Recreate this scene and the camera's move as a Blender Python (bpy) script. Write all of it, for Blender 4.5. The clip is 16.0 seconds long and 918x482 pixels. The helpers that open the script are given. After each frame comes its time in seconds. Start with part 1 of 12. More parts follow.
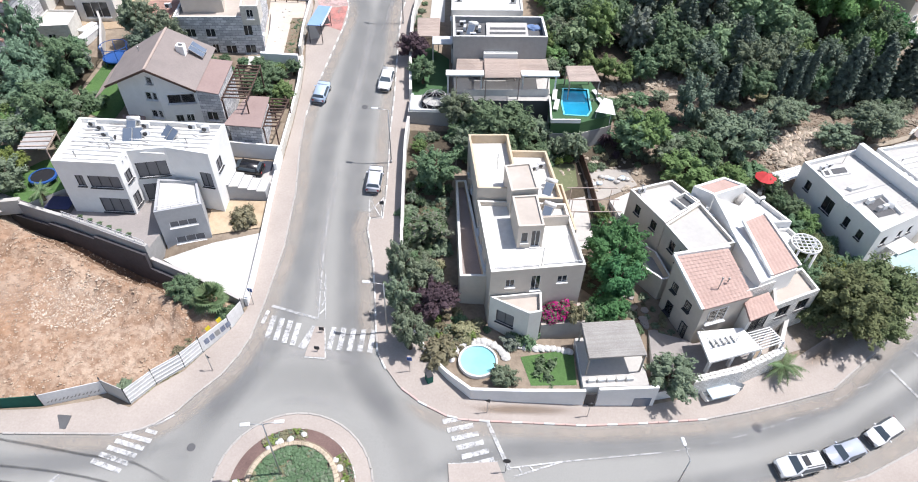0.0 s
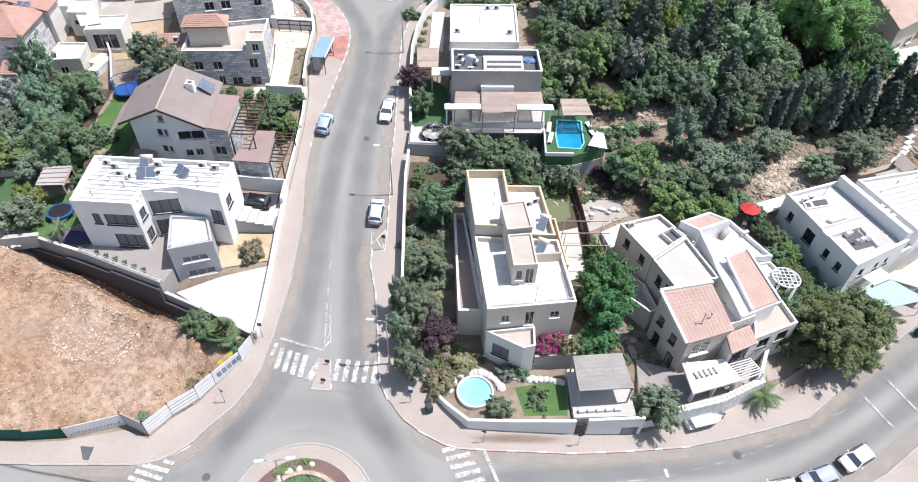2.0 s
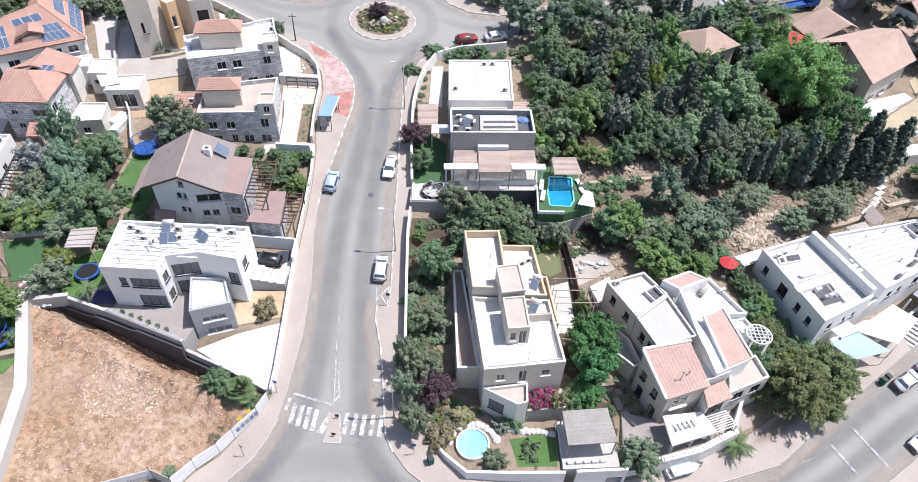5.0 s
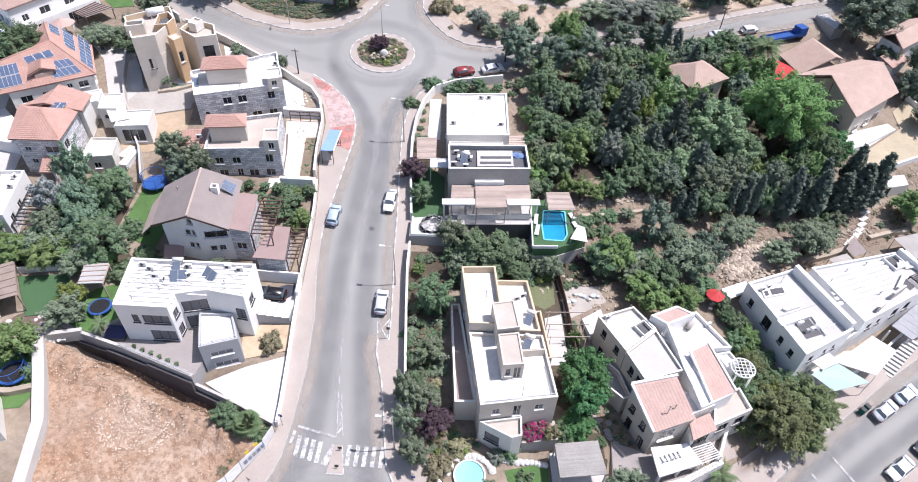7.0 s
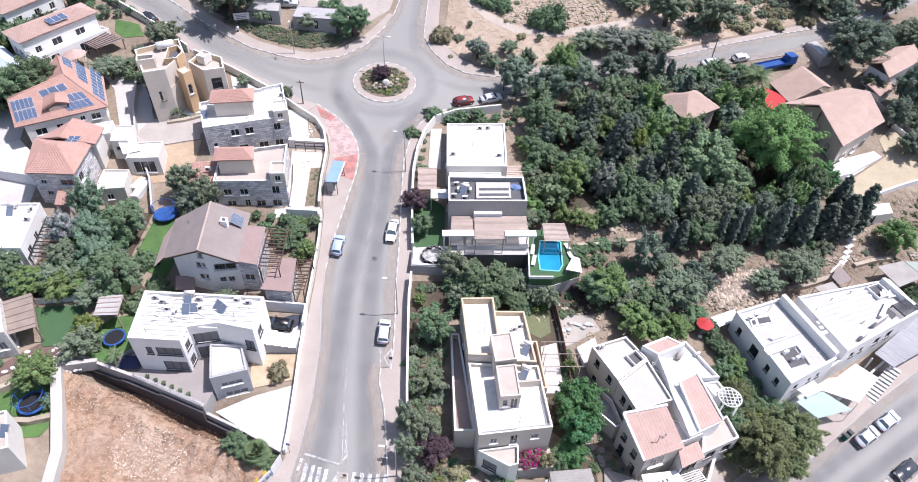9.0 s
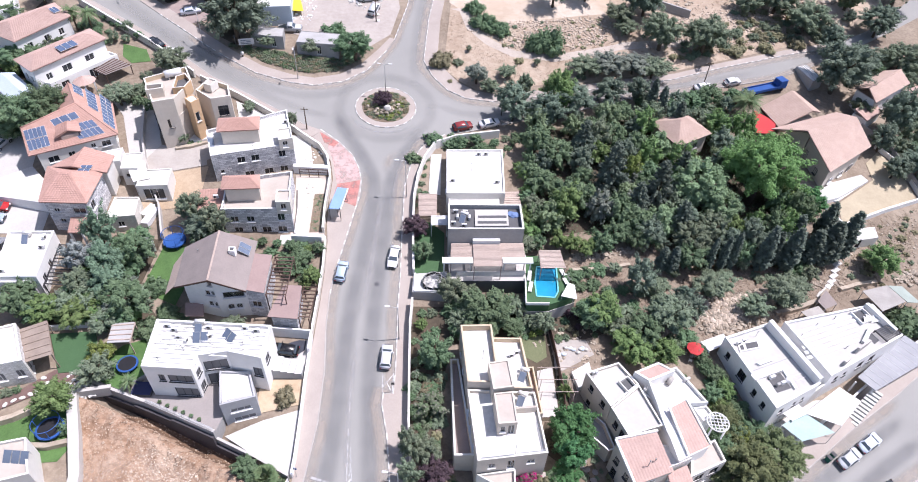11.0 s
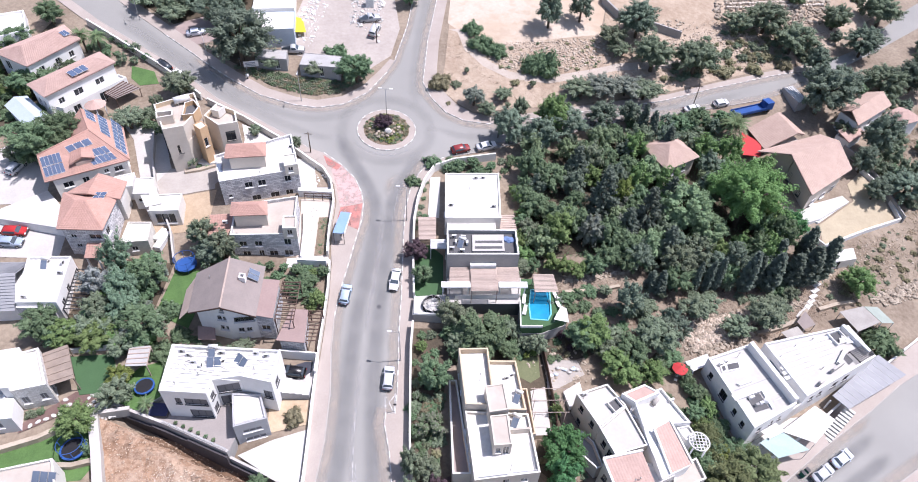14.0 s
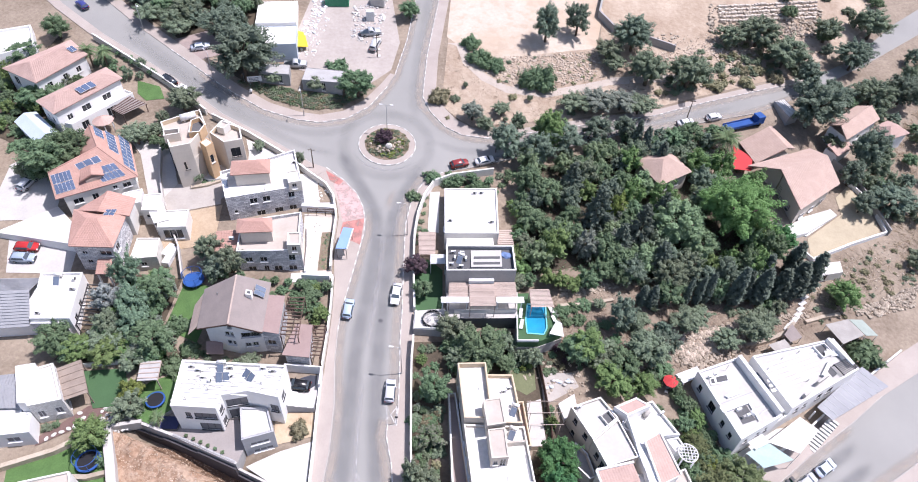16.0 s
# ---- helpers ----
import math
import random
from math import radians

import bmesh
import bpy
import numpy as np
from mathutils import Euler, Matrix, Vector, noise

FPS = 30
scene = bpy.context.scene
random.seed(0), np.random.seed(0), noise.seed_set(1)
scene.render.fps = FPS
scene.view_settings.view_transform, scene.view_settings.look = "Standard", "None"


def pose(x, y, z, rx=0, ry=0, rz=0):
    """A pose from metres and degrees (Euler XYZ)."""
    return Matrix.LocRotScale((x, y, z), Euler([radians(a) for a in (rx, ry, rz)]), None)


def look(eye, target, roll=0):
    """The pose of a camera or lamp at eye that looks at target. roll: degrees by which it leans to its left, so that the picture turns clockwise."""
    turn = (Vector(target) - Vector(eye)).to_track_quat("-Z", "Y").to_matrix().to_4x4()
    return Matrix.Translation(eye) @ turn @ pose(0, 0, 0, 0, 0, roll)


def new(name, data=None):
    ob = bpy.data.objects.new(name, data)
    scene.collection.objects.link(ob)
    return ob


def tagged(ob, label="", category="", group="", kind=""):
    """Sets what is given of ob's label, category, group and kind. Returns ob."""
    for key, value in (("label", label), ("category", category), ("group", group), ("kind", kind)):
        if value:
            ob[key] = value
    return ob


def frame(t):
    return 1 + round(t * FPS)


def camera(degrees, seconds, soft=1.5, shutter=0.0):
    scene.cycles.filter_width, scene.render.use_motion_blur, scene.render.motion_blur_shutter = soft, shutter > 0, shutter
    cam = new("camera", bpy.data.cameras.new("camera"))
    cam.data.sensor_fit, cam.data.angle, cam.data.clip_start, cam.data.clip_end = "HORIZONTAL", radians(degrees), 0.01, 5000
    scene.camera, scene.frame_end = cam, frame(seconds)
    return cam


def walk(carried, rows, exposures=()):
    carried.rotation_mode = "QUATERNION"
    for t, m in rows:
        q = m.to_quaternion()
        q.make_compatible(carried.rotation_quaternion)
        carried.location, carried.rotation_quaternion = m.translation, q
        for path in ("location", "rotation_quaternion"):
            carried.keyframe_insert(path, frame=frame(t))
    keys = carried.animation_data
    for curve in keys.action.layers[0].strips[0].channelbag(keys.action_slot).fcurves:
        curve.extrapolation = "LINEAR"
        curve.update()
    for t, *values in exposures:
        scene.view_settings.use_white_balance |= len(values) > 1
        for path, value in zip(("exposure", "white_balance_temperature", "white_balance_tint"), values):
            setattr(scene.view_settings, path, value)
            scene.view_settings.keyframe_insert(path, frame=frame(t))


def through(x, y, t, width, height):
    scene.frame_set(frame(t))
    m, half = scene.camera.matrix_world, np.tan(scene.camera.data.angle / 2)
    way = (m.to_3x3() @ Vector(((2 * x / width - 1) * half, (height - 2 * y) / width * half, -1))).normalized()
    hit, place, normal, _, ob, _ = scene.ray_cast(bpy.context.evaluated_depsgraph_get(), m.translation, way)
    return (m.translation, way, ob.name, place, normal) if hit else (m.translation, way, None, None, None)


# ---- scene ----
cam = camera(72.22, 16.0, soft=1.0)
# seconds, eye x y z in metres, yaw, pitch, roll in degrees
PATH = [
    (0, 2.873, -1.287, 46.342, 2.491, -43.515, 1.824),
    (0.5, 2.863, -1.005, 47.837, 2.362, -44.359, 1.941),
    (1, 2.783, -0.883, 49.225, 2.284, -44.297, 2.003),
    (1.5, 2.629, -0.784, 50.680, 2.159, -44.241, 2.151),
    (2, 2.631, -0.723, 52.038, 2.152, -44.115, 2.110),
    (2.5, 2.531, -0.588, 53.582, 2.074, -44.090, 2.143),
    (3, 2.547, -0.539, 55.084, 2.053, -44.012, 2.139),
    (3.5, 2.523, -0.480, 56.543, 2.029, -43.958, 2.177),
    (4, 2.324, -0.471, 58.015, 1.914, -43.879, 2.268),
    (6.5, 1.907, 0.191, 65.322, 1.442, -43.615, 2.625),
    (7, 1.833, 0.221, 66.637, 1.391, -43.500, 2.708),
    (7.5, 1.756, 0.311, 68.079, 1.347, -43.484, 2.761),
    (8, 1.619, 0.378, 69.492, 1.280, -43.413, 2.819),
    (8.5, 1.565, 0.419, 70.836, 1.247, -43.319, 2.841),
    (9, 1.551, 0.465, 72.241, 1.290, -43.266, 2.830),
    (11.5, 0.844, 0.987, 79.219, 0.876, -43.356, 3.243),
    (12, 0.700, 1.082, 80.499, 0.764, -43.455, 3.333),
    (12.5, 0.688, 1.056, 81.898, 0.744, -43.714, 3.390),
    (13, 0.497, 1.090, 83.188, 0.578, -44.173, 3.526),
    (13.5, 0.389, 1.147, 84.468, 0.478, -44.312, 3.627),
    (14, 0.286, 1.167, 85.934, 0.399, -44.263, 3.689),
    (14.5, 0.291, 1.267, 87.358, 0.402, -44.323, 3.736),
    (15, 0.092, 1.299, 88.637, 0.207, -44.371, 3.883),
    (15.5, -0.036, 1.445, 90.255, 0.146, -44.623, 3.952),
    (16, -0.228, 1.372, 91.375, 0.040, -44.842, 4.018),
]


def aim(x, y, z, yaw, pitch, roll):
    return pose(x, y, z, 0, 0, yaw) @ pose(0, 0, 0, 90 + pitch) @ pose(0, 0, 0, 0, 0, roll)


# seconds, stops, kelvin and tint: the picture cools a little as the camera climbs
EXPOSURE = [(0, 0.3, 6500, 10), (4, 0.3, 6470, 11), (7, 0.32, 6380, 16), (16, 0.33, 6330, 19)]
walk(cam, [(t, aim(*row)) for t, *row in PATH], EXPOSURE)
# ---- world ----
import itertools

SUN = Vector((3.6, 0.75, 7.6)).normalized()
world = bpy.data.worlds.new("sky")
scene.world = world
world.use_nodes = True
sky = world.node_tree.nodes.new("ShaderNodeTexSky")
sky.sky_type, sky.sun_disc = "NISHITA", False
sky.sun_elevation, sky.sun_rotation = math.asin(SUN.z), math.atan2(SUN.x, SUN.y)
sky.air_density, sky.dust_density = 1.0, 1.6
backing = world.node_tree.nodes["Background"]
world.node_tree.links.new(sky.outputs[0], backing.inputs[0])
backing.inputs[1].default_value = 0.13
sun = new("sun", bpy.data.lights.new("sun", "SUN"))
sun.data.energy, sun.data.angle, sun.data.color = 4.8, radians(0.53), (1.0, 0.975, 0.975)
sun.matrix_world = look(SUN * 200, (0, 0, 0))


# ---- materials ----
def material(name, base, dark=None, rough=0.85, metal=0.0, grain=(3.0, 0.35), bump=0.0, bump_scale=30.0, vary=0.0, spec=0.3, stain=0.5):
    """A surface with two scales of colour change, fine relief and, between pieces, a shade of its own."""
    m = bpy.data.materials.new(name)
    m.use_nodes = True
    nt = m.node_tree
    n, l = nt.nodes, nt.links
    b = n["Principled BSDF"]
    b.inputs["Roughness"].default_value, b.inputs["Metallic"].default_value = rough, metal
    b.inputs["Specular IOR Level"].default_value = spec
    pos = n.new("ShaderNodeNewGeometry")
    dark = dark or tuple(c * 0.72 for c in base)
    small, big = n.new("ShaderNodeTexNoise"), n.new("ShaderNodeTexNoise")
    small.inputs["Scale"].default_value, small.inputs["Detail"].default_value = grain[0], 6
    small.inputs["Roughness"].default_value = 0.65
    big.inputs["Scale"].default_value, big.inputs["Detail"].default_value = grain[1], 4
    for tex in (small, big):
        l.new(pos.outputs["Position"], tex.inputs["Vector"])
    mix, ramp = n.new("ShaderNodeMath"), n.new("ShaderNodeMapRange")
    mix.operation = "MULTIPLY_ADD"
    mix.inputs[1].default_value = stain
    l.new(big.outputs[0], mix.inputs[0])
    weight = n.new("ShaderNodeMath")
    weight.operation, weight.inputs[1].default_value = "MULTIPLY", 1 - stain
    l.new(small.outputs[0], weight.inputs[0])
    l.new(weight.outputs[0], mix.inputs[2])
    ramp.inputs["From Min"].default_value, ramp.inputs["From Max"].default_value = 0.34, 0.66
    l.new(mix.outputs[0], ramp.inputs["Value"])
    col = n.new("ShaderNodeMix")
    col.data_type = "RGBA"
    col.inputs["A"].default_value, col.inputs["B"].default_value = (*dark, 1), (*base, 1)
    l.new(ramp.outputs[0], col.inputs["Factor"])
    out = col.outputs["Result"]
    if vary:
        hsv, rng, info = n.new("ShaderNodeHueSaturation"), n.new("ShaderNodeMapRange"), n.new("ShaderNodeObjectInfo")
        add = n.new("ShaderNodeMath")
        add.operation = "ADD"
        l.new(info.outputs["Random"], add.inputs[0])
        l.new(pos.outputs["Random Per Island"], add.inputs[1])
        rng.inputs["From Max"].default_value = 2.0
        rng.inputs["To Min"].default_value, rng.inputs["To Max"].default_value = 1 - vary, 1 + vary
        l.new(add.outputs[0], rng.inputs["Value"])
        l.new(rng.outputs[0], hsv.inputs["Value"])
        l.new(out, hsv.inputs["Color"])
        out = hsv.outputs[0]
    l.new(out, b.inputs["Base Color"])
    if bump:
        rough_tex, relief = n.new("ShaderNodeTexNoise"), n.new("ShaderNodeBump")
        rough_tex.inputs["Scale"].default_value, rough_tex.inputs["Detail"].default_value = bump_scale, 4
        l.new(pos.outputs["Position"], rough_tex.inputs["Vector"])
        relief.inputs["Strength"].default_value, relief.inputs["Distance"].default_value = 0.6, bump
        l.new(rough_tex.outputs[0], relief.inputs["Height"])
        l.new(relief.outputs[0], b.inputs["Normal"])
    return m


def foliage(name, base, dark, through=0.25):
    """Leaves: each leaf has its own shade, and some light passes through it."""
    base, dark = (tuple(k * v for k, v in zip((1.12, 1.05, 1.18), c)) for c in (base, dark))
    m = material(name, base, dark, rough=0.7, grain=(1.3, 0.45), vary=0.3, spec=0.08, stain=0.4)
    b = m.node_tree.nodes["Principled BSDF"]
    shift = m.node_tree.nodes.new("ShaderNodeMapRange")
    shift.inputs["To Min"].default_value, shift.inputs["To Max"].default_value = 0.488, 0.53
    m.node_tree.links.new(m.node_tree.nodes["Object Info"].outputs["Random"], shift.inputs["Value"])
    m.node_tree.links.new(shift.outputs[0], m.node_tree.nodes["Hue/Saturation/Value"].inputs["Hue"])
    leaf = m.node_tree.nodes.new("ShaderNodeBsdfTranslucent")
    both = m.node_tree.nodes.new("ShaderNodeMixShader")
    both.inputs[0].default_value = through
    links = m.node_tree.links
    links.new(b.inputs["Base Color"].links[0].from_socket, leaf.inputs["Color"])
    links.new(b.outputs[0], both.inputs[1])
    links.new(leaf.outputs[0], both.inputs[2])
    links.new(both.outputs[0], m.node_tree.nodes["Material Output"].inputs["Surface"])
    return m


def brickwork(name, light, dark, mortar, width, height, vary=0.5):
    """Coursed stone or block facing that follows upright walls of any heading."""
    m = material(name, light, dark, bump=0.01, bump_scale=14)
    nt = m.node_tree
    n, l = nt.nodes, nt.links
    pos, split, cross = n.new("ShaderNodeNewGeometry"), n.new("ShaderNodeSeparateXYZ"), n.new("ShaderNodeVectorMath")
    l.new(pos.outputs["Position"], split.inputs[0])
    cross.operation = "CROSS_PRODUCT"
    l.new(pos.outputs["True Normal"], cross.inputs[0])
    cross.inputs[1].default_value = (0, 0, 1)
    along = n.new("ShaderNodeVectorMath")
    along.operation = "DOT_PRODUCT"
    l.new(pos.outputs["Position"], along.inputs[0])
    l.new(cross.outputs[0], along.inputs[1])
    join, brick = n.new("ShaderNodeCombineXYZ"), n.new("ShaderNodeTexBrick")
    l.new(along.outputs["Value"], join.inputs[0])
    l.new(split.outputs[2], join.inputs[1])
    l.new(join.outputs[0], brick.inputs["Vector"])
    brick.inputs["Scale"].default_value = 1.0
    brick.inputs["Brick Width"].default_value, brick.inputs["Row Height"].default_value = width, height
    brick.inputs["Mortar Size"].default_value = 0.02
    brick.inputs["Color1"].default_value, brick.inputs["Color2"].default_value = (*light, 1), (*dark, 1)
    brick.inputs["Mortar"].default_value = (*mortar, 1)
    l.new(brick.outputs["Color"], n["Principled BSDF"].inputs["Base Color"])
    relief = n["Bump"]
    l.new(brick.outputs["Fac"], relief.inputs["Height"])
    relief.invert = True
    relief.inputs["Distance"].default_value = 0.03
    return m


def glass(name, tint, rough=0.08):
    m = material(name, tint, rough=rough, spec=0.6, grain=(0.4, 0.2))
    return m


def film(name, base, strength):
    """A thin worn or dusty layer on a surface, densest along its middle line and thinning out to nothing at its sides."""
    m = material(name, base, rough=0.9, grain=(6.0, 0.5))
    n, l = m.node_tree.nodes, m.node_tree.links
    uv, split, bell, noise, gain = (n.new("ShaderNode" + k) for k in ("UVMap", "SeparateXYZ", "MapRange", "TexNoise", "Math"))
    clear, both = n.new("ShaderNodeBsdfTransparent"), n.new("ShaderNodeMixShader")
    l.new(uv.outputs[0], split.inputs[0])
    bell.interpolation_type = "SMOOTHSTEP"
    bell.inputs["To Max"].default_value = strength
    l.new(split.outputs[0], bell.inputs["Value"])
    l.new(n["Geometry"].outputs["Position"], noise.inputs["Vector"])
    noise.inputs["Scale"].default_value, noise.inputs["Detail"].default_value = 0.35, 5
    gain.operation = "MULTIPLY"
    spread = n.new("ShaderNodeMapRange")
    spread.inputs["From Min"].default_value, spread.inputs["From Max"].default_value, spread.inputs["To Min"].default_value = 0.3, 0.6, 0.65
    l.new(noise.outputs[0], spread.inputs["Value"])
    l.new(bell.outputs[0], gain.inputs[0])
    l.new(spread.outputs[0], gain.inputs[1])
    l.new(gain.outputs[0], both.inputs[0])
    l.new(clear.outputs[0], both.inputs[1])
    l.new(n["Principled BSDF"].outputs[0], both.inputs[2])
    l.new(both.outputs[0], n["Material Output"].inputs["Surface"])
    return m


TRACK = film("tyre_worn_asphalt", (0.125, 0.132, 0.152), 0.27)
FAINT = film("faint_tyre_wear", (0.15, 0.15, 0.16), 0.12)
PALE = film("pale_worn_aggregate", (0.46, 0.445, 0.44), 0.3)
TYRE = film("black_tyre_marks", (0.07, 0.07, 0.075), 0.5)
DUST = film("pale_dust", (0.55, 0.45, 0.37), 0.2)
GRIT = film("sandy_road_dust", (0.46, 0.40, 0.345), 0.55)
ASPHALT = material("worn_asphalt", (0.302, 0.297, 0.281), (0.243, 0.240, 0.228), rough=0.9, grain=(9.0, 0.09), bump=0.004, bump_scale=60, stain=0.5)
PAVERS = material("pinkish_pavers", (0.41, 0.36, 0.325), (0.32, 0.275, 0.245), grain=(5.0, 0.25), bump=0.003, bump_scale=40)
APRON = material("roundabout_pavers", (0.37, 0.30, 0.275), (0.27, 0.215, 0.20), grain=(5.0, 0.3), bump=0.003)
BEDSOIL = material("dark_bed_soil", (0.26, 0.205, 0.15), (0.16, 0.12, 0.085), grain=(2.0, 0.4), bump=0.05, bump_scale=4)


def worn_through(m, scale, least, most):
    """Paint scuffed away in places, so that what lies below shows."""
    n, l = m.node_tree.nodes, m.node_tree.links
    fine, keep = n.new("ShaderNodeTexNoise"), n.new("ShaderNodeMapRange")
    fine.inputs["Scale"].default_value, fine.inputs["Detail"].default_value, fine.inputs["Roughness"].default_value = scale, 6, 0.7
    l.new(n["Geometry"].outputs["Position"], fine.inputs["Vector"])
    keep.inputs["From Min"].default_value, keep.inputs["From Max"].default_value = 0.38, 0.56
    keep.inputs["To Min"].default_value, keep.inputs["To Max"].default_value = least, most
    l.new(fine.outputs[0], keep.inputs["Value"])
    clear, both = n.new("ShaderNodeBsdfTransparent"), n.new("ShaderNodeMixShader")
    l.new(keep.outputs[0], both.inputs[0])
    l.new(clear.outputs[0], both.inputs[1])
    l.new(n["Principled BSDF"].outputs[0], both.inputs[2])
    l.new(both.outputs[0], n["Material Output"].inputs["Surface"])
    return m


PAINT = worn_through(material("road_paint", (0.66, 0.66, 0.66), (0.48, 0.475, 0.47), grain=(5.0, 0.9), stain=0.35), 1.3, 0.25, 0.92)
FAINTPAINT = worn_through(material("faded_road_paint", (0.60, 0.60, 0.60), (0.46, 0.455, 0.45), grain=(5.0, 0.9), stain=0.35), 0.9, 0.1, 0.65)
REDPAINT = worn_through(material("faded_red_paint", (0.47, 0.17, 0.15), (0.42, 0.24, 0.215), grain=(2.0, 0.3)), 0.7, 0.45, 1.0)
PINKPAINT = worn_through(material("worn_pink_paint", (0.56, 0.42, 0.40), (0.52, 0.34, 0.32), grain=(2.0, 0.3)), 0.7, 0.3, 0.9)
SANDSLOPE = material("sandy_hillside", (0.48, 0.395, 0.31), (0.29, 0.215, 0.155), grain=(0.9, 0.1), bump=0.15, bump_scale=1.5)
KERB_WHITE = material("white_kerbstone", (0.72, 0.71, 0.69), (0.5, 0.5, 0.49), vary=0.12)
KERB_GREY = material("grey_kerbstone", (0.43, 0.40, 0.38), (0.34, 0.32, 0.30), vary=0.12)
MIDGREY = material("mid_grey_render", (0.44, 0.445, 0.46), (0.37, 0.375, 0.39), grain=(2, 0.3), bump=0.003)
KERB_RED = material("red_kerbstone", (0.52, 0.34, 0.31), (0.46, 0.36, 0.33), vary=0.12)
SOIL = material("orange_building_soil", (0.48, 0.365, 0.275), (0.27, 0.17, 0.11), grain=(5.0, 0.16), bump=0.14, bump_scale=4.0, stain=0.45)


def clay_patches(m, colour, scale, most=0.7, swirl=0.3):
    """Fresh clay showing in large uneven patches of a soil."""
    n, l = m.node_tree.nodes, m.node_tree.links
    socket = n["Principled BSDF"].inputs["Base Color"]
    tex, gain, mix = n.new("ShaderNodeTexNoise"), n.new("ShaderNodeMapRange"), n.new("ShaderNodeMix")
    tex.inputs["Scale"].default_value, tex.inputs["Detail"].default_value = scale, 7
    tex.inputs["Distortion"].default_value = swirl
    l.new(n["Geometry"].outputs["Position"], tex.inputs["Vector"])
    gain.inputs["From Min"].default_value, gain.inputs["From Max"].default_value, gain.inputs["To Max"].default_value = 0.46, 0.62, most
    l.new(tex.outputs[0], gain.inputs["Value"])
    mix.data_type = "RGBA"
    mix.inputs["B"].default_value = (*colour, 1)
    l.new(socket.links[0].from_socket, mix.inputs["A"])
    l.new(gain.outputs[0], mix.inputs["Factor"])
    l.new(mix.outputs["Result"], socket)


clay_patches(SOIL, (0.35, 0.215, 0.135), 0.1, 0.8, 0.0)
clay_patches(SOIL, (0.52, 0.42, 0.335), 0.3, 0.4, 0.0)
clay_patches(SOIL, (0.25, 0.14, 0.08), 0.6, 0.6, 0.0)
clay_patches(SOIL, (0.18, 0.10, 0.06), 1.6, 0.55, 0.0)
SHADEDCLAY = material("shade_darkened_clay", (0.20, 0.125, 0.08), (0.10, 0.062, 0.042), grain=(3.0, 0.4), bump=0.12, bump_scale=4)
PALESOIL = material("pale_dry_soil", (0.59, 0.52, 0.45), (0.48, 0.41, 0.345), grain=(0.9, 0.12), bump=0.05, bump_scale=2.0)
PLATEAU = material("bleached_sandy_ground", (0.57, 0.495, 0.42), (0.46, 0.385, 0.31), grain=(1.2, 0.12), bump=0.05, bump_scale=2.0)
clay_patches(PLATEAU, (0.44, 0.335, 0.245), 0.045, 0.85)
clay_patches(PLATEAU, (0.38, 0.29, 0.21), 0.4, 0.4)
PATHDUST = material("trodden_path_dust", (0.47, 0.41, 0.355), (0.39, 0.335, 0.285), grain=(2.0, 0.3), bump=0.02)
DRYEARTH = material("dry_grass_and_earth", (0.33, 0.272, 0.21), (0.17, 0.13, 0.096), grain=(1.3, 0.13), bump=0.15, bump_scale=1.6)
# litter and soil with the plants' shade mixed into the dark tone
SHADELITTER = material("shade_dark_litter", (0.115, 0.09, 0.062), (0.055, 0.045, 0.032), grain=(2.2, 0.3), bump=0.08, bump_scale=4)
YARDEARTH = material("tan_yard_earth", (0.52, 0.42, 0.30), (0.40, 0.30, 0.20), grain=(1.2, 0.3), bump=0.06, bump_scale=3)
LAWN = material("green_lawn", (0.10, 0.19, 0.06), (0.06, 0.12, 0.038), grain=(3.5, 0.4), bump=0.05, bump_scale=25)
TURF = material("artificial_turf", (0.065, 0.135, 0.06), (0.05, 0.105, 0.048), grain=(6, 0.3), bump=0.02, bump_scale=40)
DULLLAWN = material("dull_green_lawn", (0.17, 0.185, 0.10), (0.12, 0.135, 0.07), grain=(3.0, 0.4), bump=0.04, bump_scale=20)
DRYLAWN = material("dried_lawn", (0.45, 0.385, 0.275), (0.36, 0.305, 0.215), grain=(2.0, 0.3), bump=0.03)
CONCRETE = material("pale_concrete", (0.52, 0.50, 0.47), (0.42, 0.40, 0.38), grain=(3, 0.3), bump=0.004)
GREYPAVE = material("grey_yard_paving", (0.335, 0.305, 0.29), (0.27, 0.245, 0.235), grain=(4, 0.4), bump=0.004)
DRIVEPAVE = material("mauve_grey_passage_tiles", (0.33, 0.28, 0.27), (0.27, 0.23, 0.22), grain=(4, 0.4), bump=0.004)
DRIVE = material("dusty_concrete_drive", (0.43, 0.395, 0.36), (0.33, 0.30, 0.27), grain=(2.2, 0.25), bump=0.004, stain=0.6)
TANPLOT = material("tan_plot_earth", (0.46, 0.36, 0.255), (0.33, 0.245, 0.165), grain=(2.0, 0.3), bump=0.06, bump_scale=4)
WHITEPAVE = material("white_stone_paving", (0.60, 0.585, 0.56), (0.49, 0.475, 0.45), grain=(2.5, 0.4))
WHITE = material("white_render", (0.79, 0.785, 0.775), (0.70, 0.695, 0.68), grain=(2, 0.35), bump=0.003, stain=0.6)
OFFWHITE = material("offwhite_render", (0.72, 0.70, 0.66), (0.62, 0.60, 0.56), grain=(2, 0.3), bump=0.003, stain=0.6)
